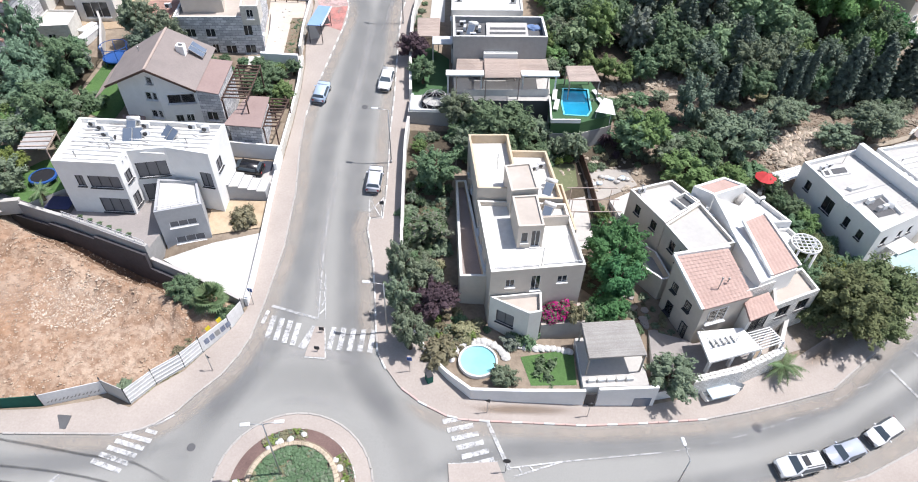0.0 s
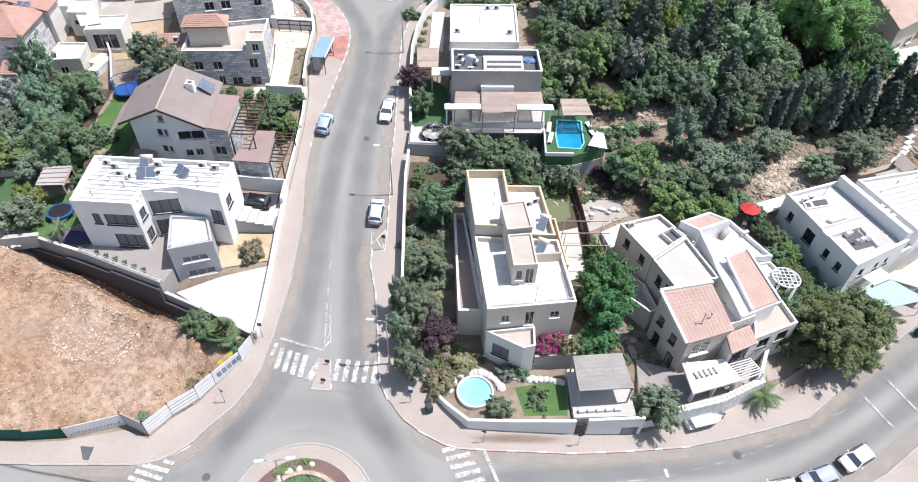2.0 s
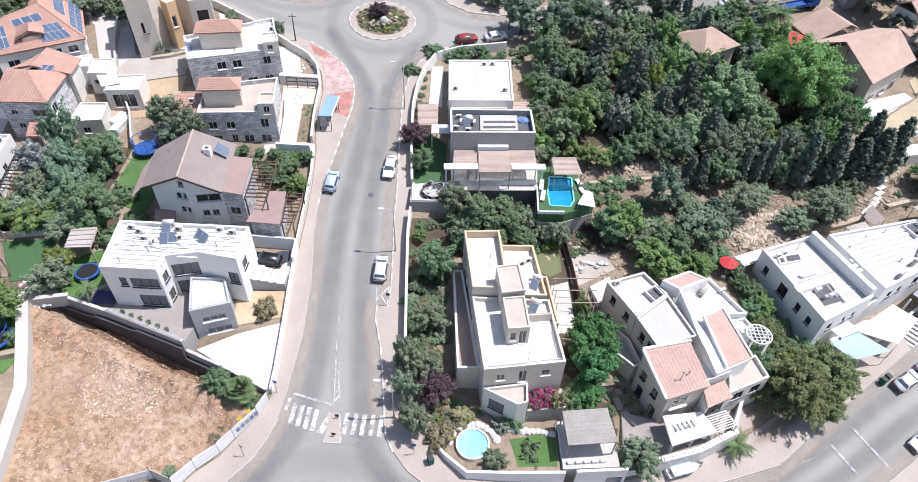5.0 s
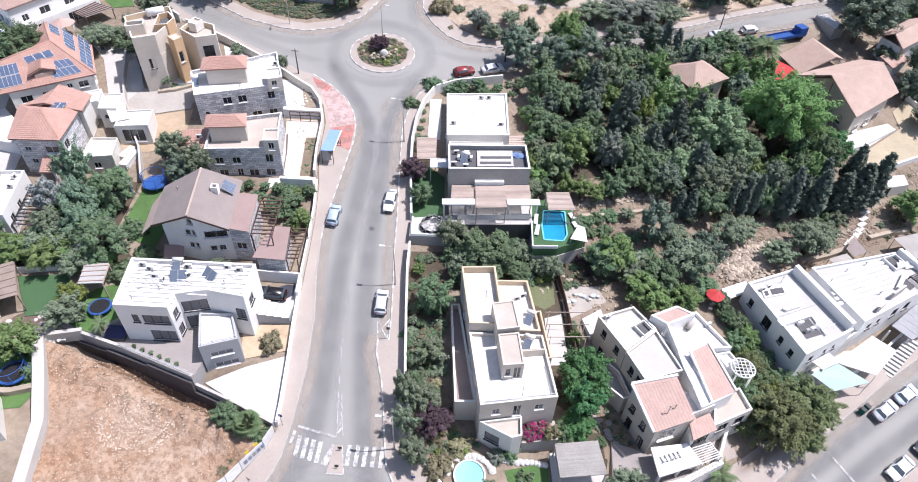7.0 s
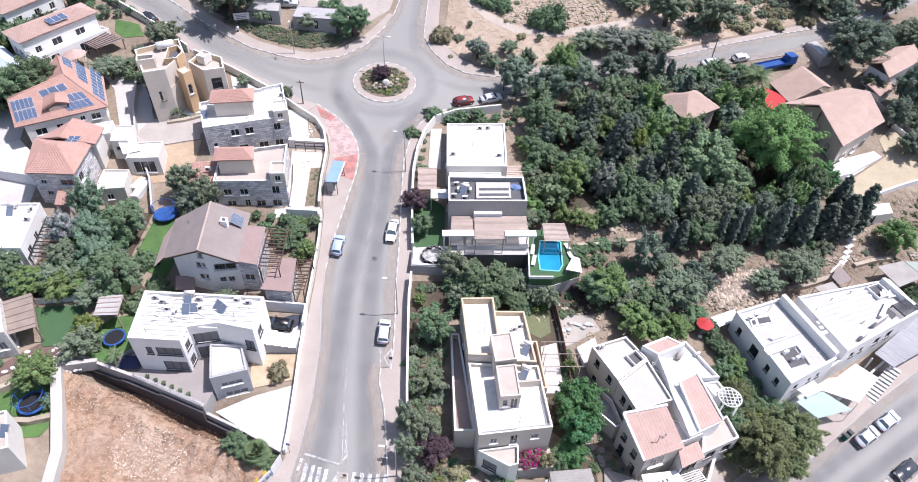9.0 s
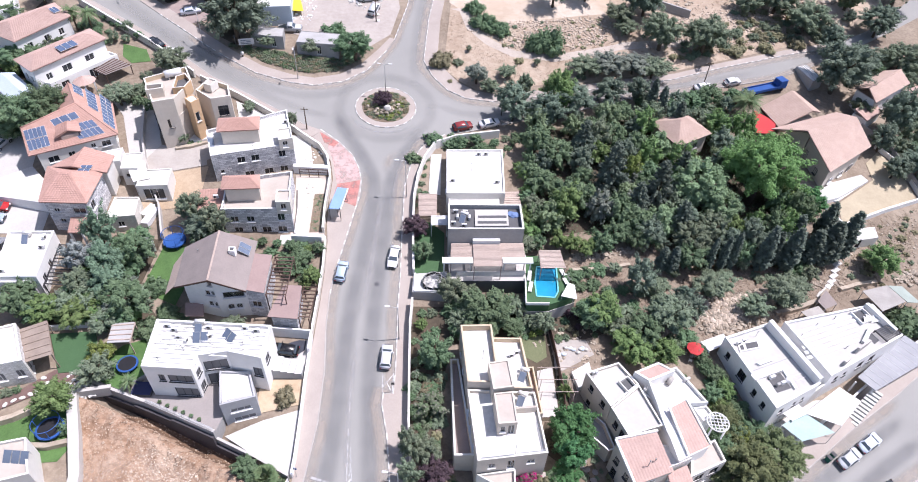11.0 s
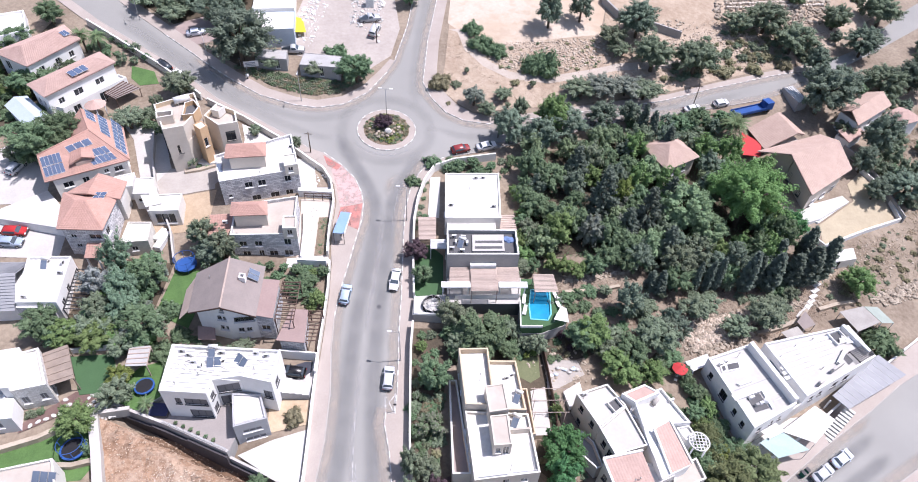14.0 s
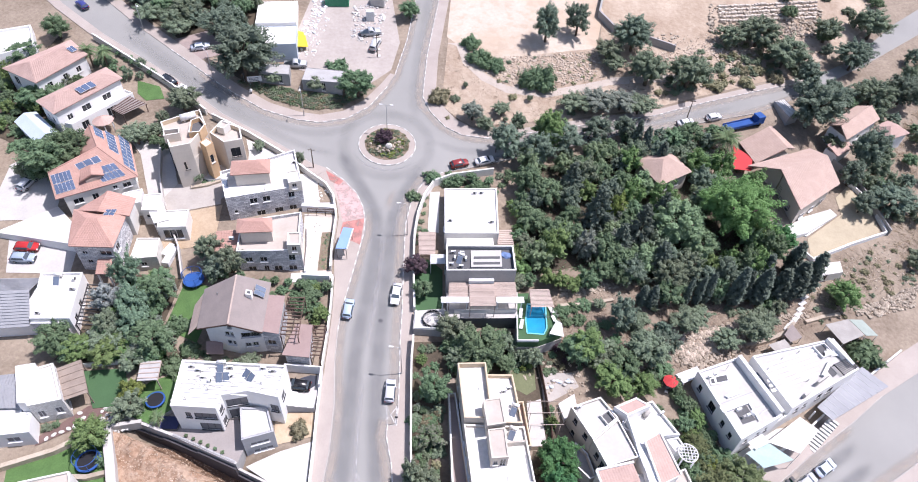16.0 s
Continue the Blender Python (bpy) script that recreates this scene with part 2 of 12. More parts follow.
BEIGE = material("beige_render", (0.61, 0.555, 0.49), (0.52, 0.47, 0.41), grain=(2, 0.3), bump=0.003, stain=0.6)
TAN = material("tan_render", (0.60, 0.49, 0.36), (0.52, 0.42, 0.30), grain=(2, 0.3), bump=0.003)
OCHRE = material("ochre_render", (0.58, 0.40, 0.25), (0.50, 0.34, 0.20), grain=(2, 0.3), bump=0.003)
PALEDECK = material("pale_grey_roof_deck", (0.50, 0.485, 0.46), (0.41, 0.395, 0.375), grain=(1.6, 0.3), stain=0.6)
GREYWALL = material("grey_render", (0.36, 0.355, 0.35), (0.29, 0.285, 0.28), grain=(2, 0.3), bump=0.003)
DARKGREY = material("dark_grey_render", (0.12, 0.12, 0.125), (0.09, 0.09, 0.095), grain=(3, 0.3))
WHITEROOF = material("white_roof_coating", (0.74, 0.725, 0.695), (0.55, 0.53, 0.495), grain=(1.6, 0.3), stain=0.6)
GREYROOF = material("grey_bitumen_roof", (0.34, 0.345, 0.36), (0.27, 0.275, 0.29), grain=(1.6, 0.3))
CREAM = material("cream_roof_coating", (0.64, 0.60, 0.54), (0.54, 0.50, 0.445), grain=(1.6, 0.3), stain=0.6)
BEIGEROOF = material("beige_roof_coating", (0.50, 0.445, 0.395), (0.41, 0.36, 0.315), grain=(1.6, 0.3), stain=0.6)
BROWNROOF = material("brown_shingle_roof", (0.275, 0.235, 0.22), (0.215, 0.185, 0.175), grain=(5, 0.5), bump=0.01, bump_scale=20)
REDBROWN = material("red_brown_sheet_roof", (0.33, 0.245, 0.225), (0.27, 0.195, 0.18), grain=(4, 0.4))
REDTILE = material("terracotta_roof_tile", (0.48, 0.30, 0.25), (0.40, 0.24, 0.195), grain=(4, 0.5), vary=0.09)
PINKTILE = material("faded_terracotta_tile", (0.49, 0.35, 0.305), (0.41, 0.285, 0.245), grain=(4, 0.5), vary=0.08)
SANDTILE = material("sandy_salmon_tile", (0.475, 0.355, 0.30), (0.40, 0.29, 0.24), grain=(4, 0.5), vary=0.06)
PALETILE = material("sunbleached_tile", (0.46, 0.37, 0.32), (0.37, 0.29, 0.25), grain=(4, 0.5), vary=0.08)
STONE = brickwork("grey_split_stone_facing", (0.72, 0.715, 0.72), (0.40, 0.40, 0.42), (0.20, 0.20, 0.215), 0.8, 0.36)
PALESTONE = brickwork("pale_stone_facing", (0.66, 0.63, 0.57), (0.55, 0.52, 0.46), (0.6, 0.57, 0.52), 0.5, 0.25)
CUTSTONE = brickwork("white_split_stone_facing", (0.80, 0.79, 0.765), (0.60, 0.58, 0.545), (0.42, 0.40, 0.375), 0.55, 0.26)
RUBBLE = material("pale_rubble_stone", (0.47, 0.405, 0.33), (0.32, 0.265, 0.205), grain=(2.5, 0.6), vary=0.3, bump=0.03, bump_scale=6)
LOTSTONE = material("pale_limestone_gravel", (0.58, 0.50, 0.42), (0.40, 0.31, 0.235), grain=(2.5, 0.6), vary=0.3)
LOTGRAVEL = material("tan_gravel", (0.52, 0.415, 0.325), (0.37, 0.27, 0.19), grain=(2.5, 0.6), vary=0.25)
WOOD = material("weathered_pergola_wood", (0.45, 0.365, 0.315), (0.36, 0.285, 0.245), grain=(6, 0.6), vary=0.15)
MATWOOD = material("brown_reed_matting", (0.30, 0.245, 0.205), (0.22, 0.175, 0.145), grain=(8, 0.8), vary=0.1, bump=0.01)
DARKWOOD = material("dark_stained_wood", (0.12, 0.075, 0.06), (0.085, 0.055, 0.045), grain=(6, 0.6), vary=0.15)
REED = material("grey_reed_mat", (0.40, 0.38, 0.355), (0.29, 0.27, 0.25), grain=(9, 0.6), vary=0.12, bump=0.02)
METAL = material("galvanised_steel", (0.50, 0.50, 0.50), (0.40, 0.40, 0.40), rough=0.45, metal=0.7)
DARKMETAL = material("dark_painted_metal", (0.06, 0.06, 0.065), rough=0.5)
WHITEMETAL = material("white_painted_metal", (0.76, 0.76, 0.76), rough=0.4)
SHEET = material("corrugated_sheet_metal", (0.55, 0.54, 0.53), (0.45, 0.43, 0.41), rough=0.5, metal=0.3)
BLUESHEET = material("pale_blue_sheet_roof", (0.50, 0.57, 0.64), (0.42, 0.49, 0.56), rough=0.5)
PANE = glass("window_glass", (0.028, 0.032, 0.038))
CARGLASS = glass("car_glass", (0.07, 0.09, 0.11), 0.06)
MULCH = material("red_brown_bark_mulch", (0.19, 0.125, 0.11), (0.12, 0.075, 0.068), grain=(7.0, 0.6), bump=0.03, bump_scale=18)
SHUTTER = material("grey_roller_shutter", (0.19, 0.19, 0.20), (0.15, 0.15, 0.16), rough=0.6)
SOLAR = glass("solar_cells", (0.10, 0.14, 0.225), 0.12)
COLLECTOR = glass("collector_glass", (0.15, 0.185, 0.245), 0.14)
TANK = material("white_water_tank", (0.78, 0.78, 0.77), rough=0.35)
RUBBER = material("black_rubber", (0.02, 0.02, 0.02), rough=0.8)
WATER = glass("pool_water", (0.02, 0.30, 0.50), 0.05)
PALEWATER = glass("shallow_pool_water", (0.32, 0.72, 0.75), 0.05)
CANVAS = material("white_canvas", (0.80, 0.79, 0.77), rough=0.8)
REDCANVAS = material("red_canvas", (0.55, 0.06, 0.06), (0.45, 0.045, 0.05), rough=0.8)
YELLOWCANVAS = material("yellow_tarpaulin", (0.75, 0.60, 0.04), rough=0.7)
GREENSHEET = material("green_painted_steel", (0.06, 0.28, 0.16), (0.045, 0.21, 0.12), rough=0.5)
GREENNET = material("green_shade_net", (0.02, 0.12, 0.09), (0.015, 0.085, 0.065), rough=0.9)
BLUEPLASTIC = material("blue_plastic", (0.03, 0.10, 0.33), rough=0.5)
TURQUOISE = material("turquoise_liner", (0.20, 0.62, 0.68), rough=0.4)
PALESAIL = material("pale_translucent_sheet", (0.56, 0.63, 0.63), (0.46, 0.54, 0.54), rough=0.5)
YARDDUST = material("trodden_yard_dust", (0.43, 0.385, 0.35), (0.335, 0.295, 0.265), grain=(1.2, 0.15), bump=0.05, bump_scale=2.5)
BLACKNET = material("black_mesh", (0.02, 0.02, 0.025), rough=0.8)
BARK = material("bark", (0.13, 0.10, 0.075), (0.08, 0.06, 0.045), grain=(6, 1), bump=0.02)
PALMBARK = material("palm_trunk", (0.20, 0.15, 0.10), (0.13, 0.10, 0.07), grain=(6, 1), bump=0.03)
L_OLIVE = foliage("olive_leaves", (0.225, 0.28, 0.175), (0.125, 0.168, 0.095))
L_BROAD = foliage("dark_green_leaves", (0.175, 0.255, 0.135), (0.096, 0.155, 0.074))
L_LUSH = foliage("bright_green_leaves", (0.20, 0.29, 0.11), (0.11, 0.18, 0.058))
L_EMERALD = foliage("emerald_leaves", (0.105, 0.225, 0.085), (0.06, 0.14, 0.048))
L_PINE = foliage("pine_needles", (0.19, 0.25, 0.168), (0.108, 0.155, 0.10), 0.22)
L_CYPRESS = foliage("cypress_foliage", (0.16, 0.205, 0.145), (0.08, 0.11, 0.078), 0.2)
L_PURPLE = foliage("purple_plum_leaves", (0.12, 0.09, 0.095), (0.058, 0.042, 0.047))
L_SILVER = foliage("silver_green_leaves", (0.25, 0.29, 0.22), (0.13, 0.165, 0.115))
L_FEATHER = foliage("feathery_pale_green_leaves", (0.25, 0.34, 0.18), (0.145, 0.21, 0.10))
L_GIANT = foliage("sunlit_green_leaves", (0.215, 0.355, 0.125), (0.125, 0.22, 0.07), 0.32)
L_BLUE = foliage("blue_green_leaves", (0.205, 0.315, 0.19), (0.115, 0.19, 0.11))
L_PALE = foliage("pale_silver_leaves", (0.37, 0.42, 0.37), (0.19, 0.24, 0.20))
L_YELLOW = foliage("yellow_green_leaves", (0.23, 0.30, 0.085), (0.13, 0.185, 0.05))
STRAW = foliage("dry_straw", (0.40, 0.34, 0.24), (0.27, 0.22, 0.15), 0.35)
L_DRY = foliage("dry_shrub_leaves", (0.29, 0.285, 0.17), (0.165, 0.16, 0.085))
L_BIG = foliage("olive_green_leaves", (0.195, 0.23, 0.105), (0.105, 0.135, 0.055))
L_FLOWER = foliage("magenta_bracts", (0.50, 0.03, 0.24), (0.30, 0.02, 0.13), 0.3)
L_WHITEFLOWER = foliage("oleander_blossom", (0.34, 0.36, 0.28), (0.10, 0.14, 0.06))
L_PALM = foliage("palm_fronds", (0.19, 0.265, 0.125), (0.10, 0.15, 0.065))


# ---- building tools ----
def ground(x, y):
    """The hillside: it climbs to the north and falls to the east."""
    x, y = max(-170.0, min(170.0, x)), max(-60.0, min(220.0, y))
    u, v = x / 50, (y - 80) / 50
    z = 2.391 + 7.992 * v + 0.764 * v * v - 3.605 * u + 0.705 * u * v - 0.451 * u * u
    z -= 1.1 * math.exp(-((x + 35) ** 2 + (y - 38.5) ** 2) / 40)
    z -= 0.6 * math.exp(-((x + 20) ** 2 / 500 + (y - 119) ** 2 / 120))
    z += 1.4 * math.exp(-((x - 28) ** 2 + (y - 158) ** 2) / 700)
    return z


def thing(name, x, y, z, label, category, group="", kind=""):
    ob = new(name)
    ob.location = (x, y, z)
    ob.empty_display_size = 0.5
    return tagged(ob, label, category, group, kind)


def mesh_of(name, bm, mats):
    data = bpy.data.meshes.new(name)
    bm.to_mesh(data)
    bm.free()
    for m in mats if isinstance(mats, (list, tuple)) else [mats]:
        data.materials.append(m)
    return data


def part(name, bm, mats, parent=None, label=""):
    """One mesh object in world places, under a thing or a part."""
    data = bm if isinstance(bm, bpy.types.Mesh) else mesh_of(name, bm, mats)
    ob = new(name, data)
    if parent:
        ob.parent = parent
        if parent.type == "EMPTY":
            ob.matrix_parent_inverse = Matrix.Translation(-parent.location)
    return tagged(ob, label)


def shared(name, data, parent, m):
    """A piece that shares its mesh with the others of its kind, at the world pose m."""
    ob = new(name, data)
    ob.parent = parent
    off = Matrix.Translation(-parent.location) if parent.type == "EMPTY" else Matrix()
    ob.matrix_basis = off @ m
    return ob


def quad(bm, *pts, mi=0):
    f = bm.faces.new([bm.verts.new(p) for p in pts])
    f.material_index = mi
    return f


def prism(bm, poly, z0, z1, mi=0):
    """An upright prism over a plan, whose heights may be numbers or one number a corner."""
    n = len(poly)
    lo = [bm.verts.new((x, y, z0[i] if isinstance(z0, (list, tuple)) else z0)) for i, (x, y) in enumerate(poly)]
    hi = [bm.verts.new((x, y, z1[i] if isinstance(z1, (list, tuple)) else z1)) for i, (x, y) in enumerate(poly)]
    faces = [bm.faces.new(hi), bm.faces.new(lo[::-1])]
    faces += [bm.faces.new((lo[i], lo[(i + 1) % n], hi[(i + 1) % n], hi[i])) for i in range(n)]
    for f in faces:
        f.material_index = mi
    return faces


def box(bm, m, sx, sy, sz, mi=0, bevel=0.0):
    """A box that stands on the pose m, sx by sy by sz."""
    made = bmesh.ops.create_cube(bm, size=1, matrix=m @ Matrix.Translation((0, 0, sz / 2)) @ Matrix.Diagonal((sx, sy, sz, 1)))
    faces = {f for v in made["verts"] for f in v.link_faces}
    for f in faces:
        f.material_index = mi
    if bevel:
        edges = {e for f in faces for e in f.edges}
        bmesh.ops.bevel(bm, geom=list(edges), offset=bevel, segments=1, affect="EDGES")


def beam(bm, p, q, w, h, mi=0):
    """A squared timber or rail from p to q."""
    p, q = Vector(p), Vector(q)
    d = q - p
    turn = d.to_track_quat("X", "Z").to_matrix().to_4x4()
    m = Matrix.Translation((p + q) / 2) @ turn @ Matrix.Diagonal((d.length, w, h, 1))
    made = bmesh.ops.create_cube(bm, size=1, matrix=m)
    for f in {f for v in made["verts"] for f in v.link_faces}:
        f.material_index = mi


def rod(bm, p, q, r0, r1=None, n=8, mi=0):
    p, q = Vector(p), Vector(q)
    d = q - p
    m = Matrix.Translation((p + q) / 2) @ d.to_track_quat("Z", "Y").to_matrix().to_4x4()
    made = bmesh.ops.create_cone(bm, cap_ends=True, segments=n, radius1=r0, radius2=r0 if r1 is None else r1, depth=d.length, matrix=m)
    for f in {f for v in made["verts"] for f in v.link_faces}:
        f.material_index, f.smooth = mi, True


def ccw(poly):
    area = sum(a[0] * b[1] - b[0] * a[1] for a, b in zip(poly, poly[1:] + poly[:1]))
    return list(poly) if area > 0 else list(poly)[::-1]


def inset(poly, t):
    """The plan (counterclockwise) drawn in by t."""
    out, n = [], len(poly)
    for i in range(n):
        a, b, c = Vector(poly[i - 1]), Vector(poly[i]), Vector(poly[(i + 1) % n])
        u, v = (b - a).normalized(), (c - b).normalized()
        nu, nv = Vector((-u.y, u.x)), Vector((-v.y, v.x))
        k = t / max(0.25, 1 + nu.dot(nv))
        p = b + (nu + nv) * k
        out.append((p.x, p.y))
    return out


def drape(name, poly, h, mat, label="", parent=None, skirt=0.0, step=3.0, kind="structure"):
    """A sheet that follows the hillside, h above it, with upright sides if it has a skirt."""
    bm = bmesh.new()
    bm.faces.new([bm.verts.new((x, y, 0)) for x, y in ccw(poly)])
    bm.normal_update()
    bmesh.ops.triangulate(bm, faces=bm.faces[:], quad_method="FIXED", ngon_method="EAR_CLIP")
    for axis in (0, 1):
        lo, hi = min(p[axis] for p in poly), max(p[axis] for p in poly)
        for k in range(int(lo // step) + 1, int(hi // step) + 1):
            at, way = [0, 0, 0], [0, 0, 0]
            at[axis], way[axis] = k * step, 1
            bmesh.ops.bisect_plane(bm, geom=bm.verts[:] + bm.edges[:] + bm.faces[:], plane_co=at, plane_no=way, dist=0.001)
    for v in bm.verts:
        v.co.z = ground(v.co.x, v.co.y) + h
    if skirt:
        rim = [e for e in bm.edges if e.is_boundary]
        made = bmesh.ops.extrude_edge_only(bm, edges=rim)
        for v in [g for g in made["geom"] if isinstance(g, bmesh.types.BMVert)]:
            v.co.z -= skirt
    bmesh.ops.recalc_face_normals(bm, faces=bm.faces[:])
    ob = part(name, bm, mat, parent, "" if parent else label)
    if not parent:
        tagged(ob, label, name.replace("_", " "), "", kind)
    return ob


def window(root, p, along, out, z, w, h, frame_mat, pane_mat, bars=1):
    """A window in a wall's opening: a frame with its pane, set back in the reveal."""
    p = Vector((p[0], p[1], 0))
    m = Matrix((( along[0], -out[0], 0, p.x - out[0] * 0.1), (along[1], -out[1], 0, p.y - out[1] * 0.1), (0, 0, 1, z), (0, 0, 0, 1)))
    bm = bmesh.new()
    t = 0.06
    rims = [[[bm.verts.new(m @ Vector((x, y, zz))) for x, zz in ((e, e), (w - e, e), (w - e, h - e), (e, h - e))] for e in (0, t)] for y in (-0.04, 0.04)]
    for i in range(4):
        j = (i + 1) % 4
        (fo, fi), (bo, bi) = rims
        for ring4 in ((fo[i], fo[j], fi[j], fi[i]), (bo[j], bo[i], bi[i], bi[j]), (fi[i], fi[j], bi[j], bi[i]), (fo[j], fo[i], bo[i], bo[j])):
            bm.faces.new(ring4)
    ob = part("window", bm, frame_mat, root)
    bm = bmesh.new()
    quad(bm, *(m @ Vector(c) for c in ((t, 0.03, t), (w - t, 0.03, t), (w - t, 0.03, h - t), (t, 0.03, h - t))))
    part("pane", bm, pane_mat, ob)
    for k in range(1, bars + 1 if w > 0.8 else 1):
        bm = bmesh.new()
        box(bm, m @ Matrix.Translation((w * k / (bars + 1), 0, t)), 0.05, 0.06, h - 2 * t)
        part("mullion", bm, frame_mat, ob)
    bm = bmesh.new()
    box(bm, m @ Matrix.Translation((w / 2, -0.12, -0.09)), w + 0.16, 0.3, 0.07)
    part("sill", bm, frame_mat, ob)


def block(root, poly, z0, z1, wall, deck, parapet=0.45, t=0.2, holes=None, frame_mat=None, pane_mat=None, coping=None, inner_mat=None):
    """A flat-roofed volume: walls with real openings, a parapet and a roof deck.
    holes: for an edge of the plan, rows of (distance along it, sill height, width, height)."""
    poly = ccw(poly)
    bm, n = bmesh.new(), len(poly)
    holes = holes or {}
    for i in range(n):
        a, b = Vector(poly[i]), Vector(poly[(i + 1) % n])
        length = (b - a).length
        u = (b - a) / length
        out = Vector((u.y, -u.x))
        cut = [(s, s + w, z, z + h) for s, z, w, h in holes.get(i, ()) if s > 0.05 and s + w < length - 0.05]
        ss = sorted({0.0, length, *(c[0] for c in cut), *(c[1] for c in cut)})
        zs = sorted({z0, z1, *(c[2] for c in cut), *(c[3] for c in cut)})

        def at(s, z, back=0.0):
            q = a + u * s - out * back
            return (q.x, q.y, z)

        for s0, s1 in zip(ss, ss[1:]):
            for za, zb in zip(zs, zs[1:]):
                mid = ((s0 + s1) / 2, (za + zb) / 2)
                if not any(c[0] < mid[0] < c[1] and c[2] < mid[1] < c[3] for c in cut):
                    quad(bm, at(s0, za), at(s1, za), at(s1, zb), at(s0, zb))
        for s0, s1, za, zb in cut:
            d = 0.2
            for p, q in (((s0, za), (s1, za)), ((s1, za), (s1, zb)), ((s1, zb), (s0, zb)), ((s0, zb), (s0, za))):
                quad(bm, at(*p), at(*p, d), at(*q, d), at(*q))
            w = window(root, at(s0, za), u, out, za, s1 - s0, zb - za, frame_mat or WHITEMETAL, pane_mat or PANE, 1 if s1 - s0 < 2.2 else 2)
    inner = inset(poly, t)
    top = z1 - parapet
    if coping is None:
        coping = wall
    for i in range(n):
        j = (i + 1) % n
        quad(bm, (*poly[i], z1), (*poly[j], z1), (*inner[j], z1), (*inner[i], z1), mi=1)
        quad(bm, (*inner[i], z1), (*inner[j], z1), (*inner[j], top), (*inner[i], top), mi=2)
    bmesh.ops.remove_doubles(bm, verts=bm.verts[:], dist=0.002)
    part("wall", bm, [wall, coping, inner_mat or wall], root)
    bm = bmesh.new()
    bm.faces.new([bm.verts.new((x, y, top)) for x, y in inner])
    part("roof", bm, deck, root)


def slab(bm, pts, t, mi=0):
    """A flat plate with corners pts, of thickness t below them."""
    pts = [Vector(p) for p in pts]
    nrm = (pts[1] - pts[0]).cross(pts[2] - pts[0]).normalized()
    if nrm.z < 0:
        pts, nrm = pts[::-1], -nrm
    hi = [bm.verts.new(p) for p in pts]
    lo = [bm.verts.new(p - nrm * t) for p in pts]
    n = len(pts)
    faces = [bm.faces.new(hi), bm.faces.new(lo[::-1])]
    faces += [bm.faces.new((lo[i], lo[(i + 1) % n], hi[(i + 1) % n], hi[i])) for i in range(n)]
    for f in faces:
        f.material_index = mi


def tiles(root, eave_a, eave_b, ridge_b, ridge_a, mat, course=0.36, name="tiled_slope", edge=None, label=""):
    """A roof slope laid in overlapping courses from eave to ridge, with rows of rounded tiles, on a board."""
    a, b, c, d = (Vector(p) for p in (eave_a, eave_b, ridge_b, ridge_a))
    nrm = (b - a).cross(d - a).normalized()
    if nrm.z < 0:
        a, b, c, d, nrm = b, a, d, c, -nrm
    bm = bmesh.new()
    sunk = Vector((0, 0, -0.1))
    slab(bm, [a + sunk, b + sunk, c + sunk, d + sunk], 0.1)
    part("roof_board", bm, edge or mat, root)
    bm = bmesh.new()
    rows = max(2, round(((d - a).length + (c - b).length) / 2 / course))
    for k in range(rows):
        f0, f1 = k / rows, min(1.0, (k + 1.15) / rows)
        l0, r0, l1, r1 = a.lerp(d, f0), b.lerp(c, f0), a.lerp(d, f1), b.lerp(c, f1)
        cols = max(2, min(40, round((r0 - l0).length / 0.45)))
        for i in range(cols):
            g0, g1, gm = i / cols, (i + 1) / cols, (i + 0.5) / cols
            low, high = 0.085, 0.015
            p = [l0.lerp(r0, g) + nrm * (low + up) for g, up in ((g0, 0), (gm, 0.022), (g1, 0))]
            q = [l1.lerp(r1, g) + nrm * (high + up) for g, up in ((g0, 0), (gm, 0.022), (g1, 0))]
            vs, ws = [bm.verts.new(v) for v in p], [bm.verts.new(v) for v in q]
            bm.faces.new((vs[0], vs[1], ws[1], ws[0]))
            bm.faces.new((vs[1], vs[2], ws[2], ws[1]))
    ob = part(name, bm, mat, root, label)
    ob["kind"] = "stuff"


def gable_walls(root, base, z0, tops, wall):
    """Walls over a plan whose top rises to a height of its own at each corner."""
    bm = bmesh.new()
    prism(bm, base, z0, tops)
    part("wall", bm, wall, root)


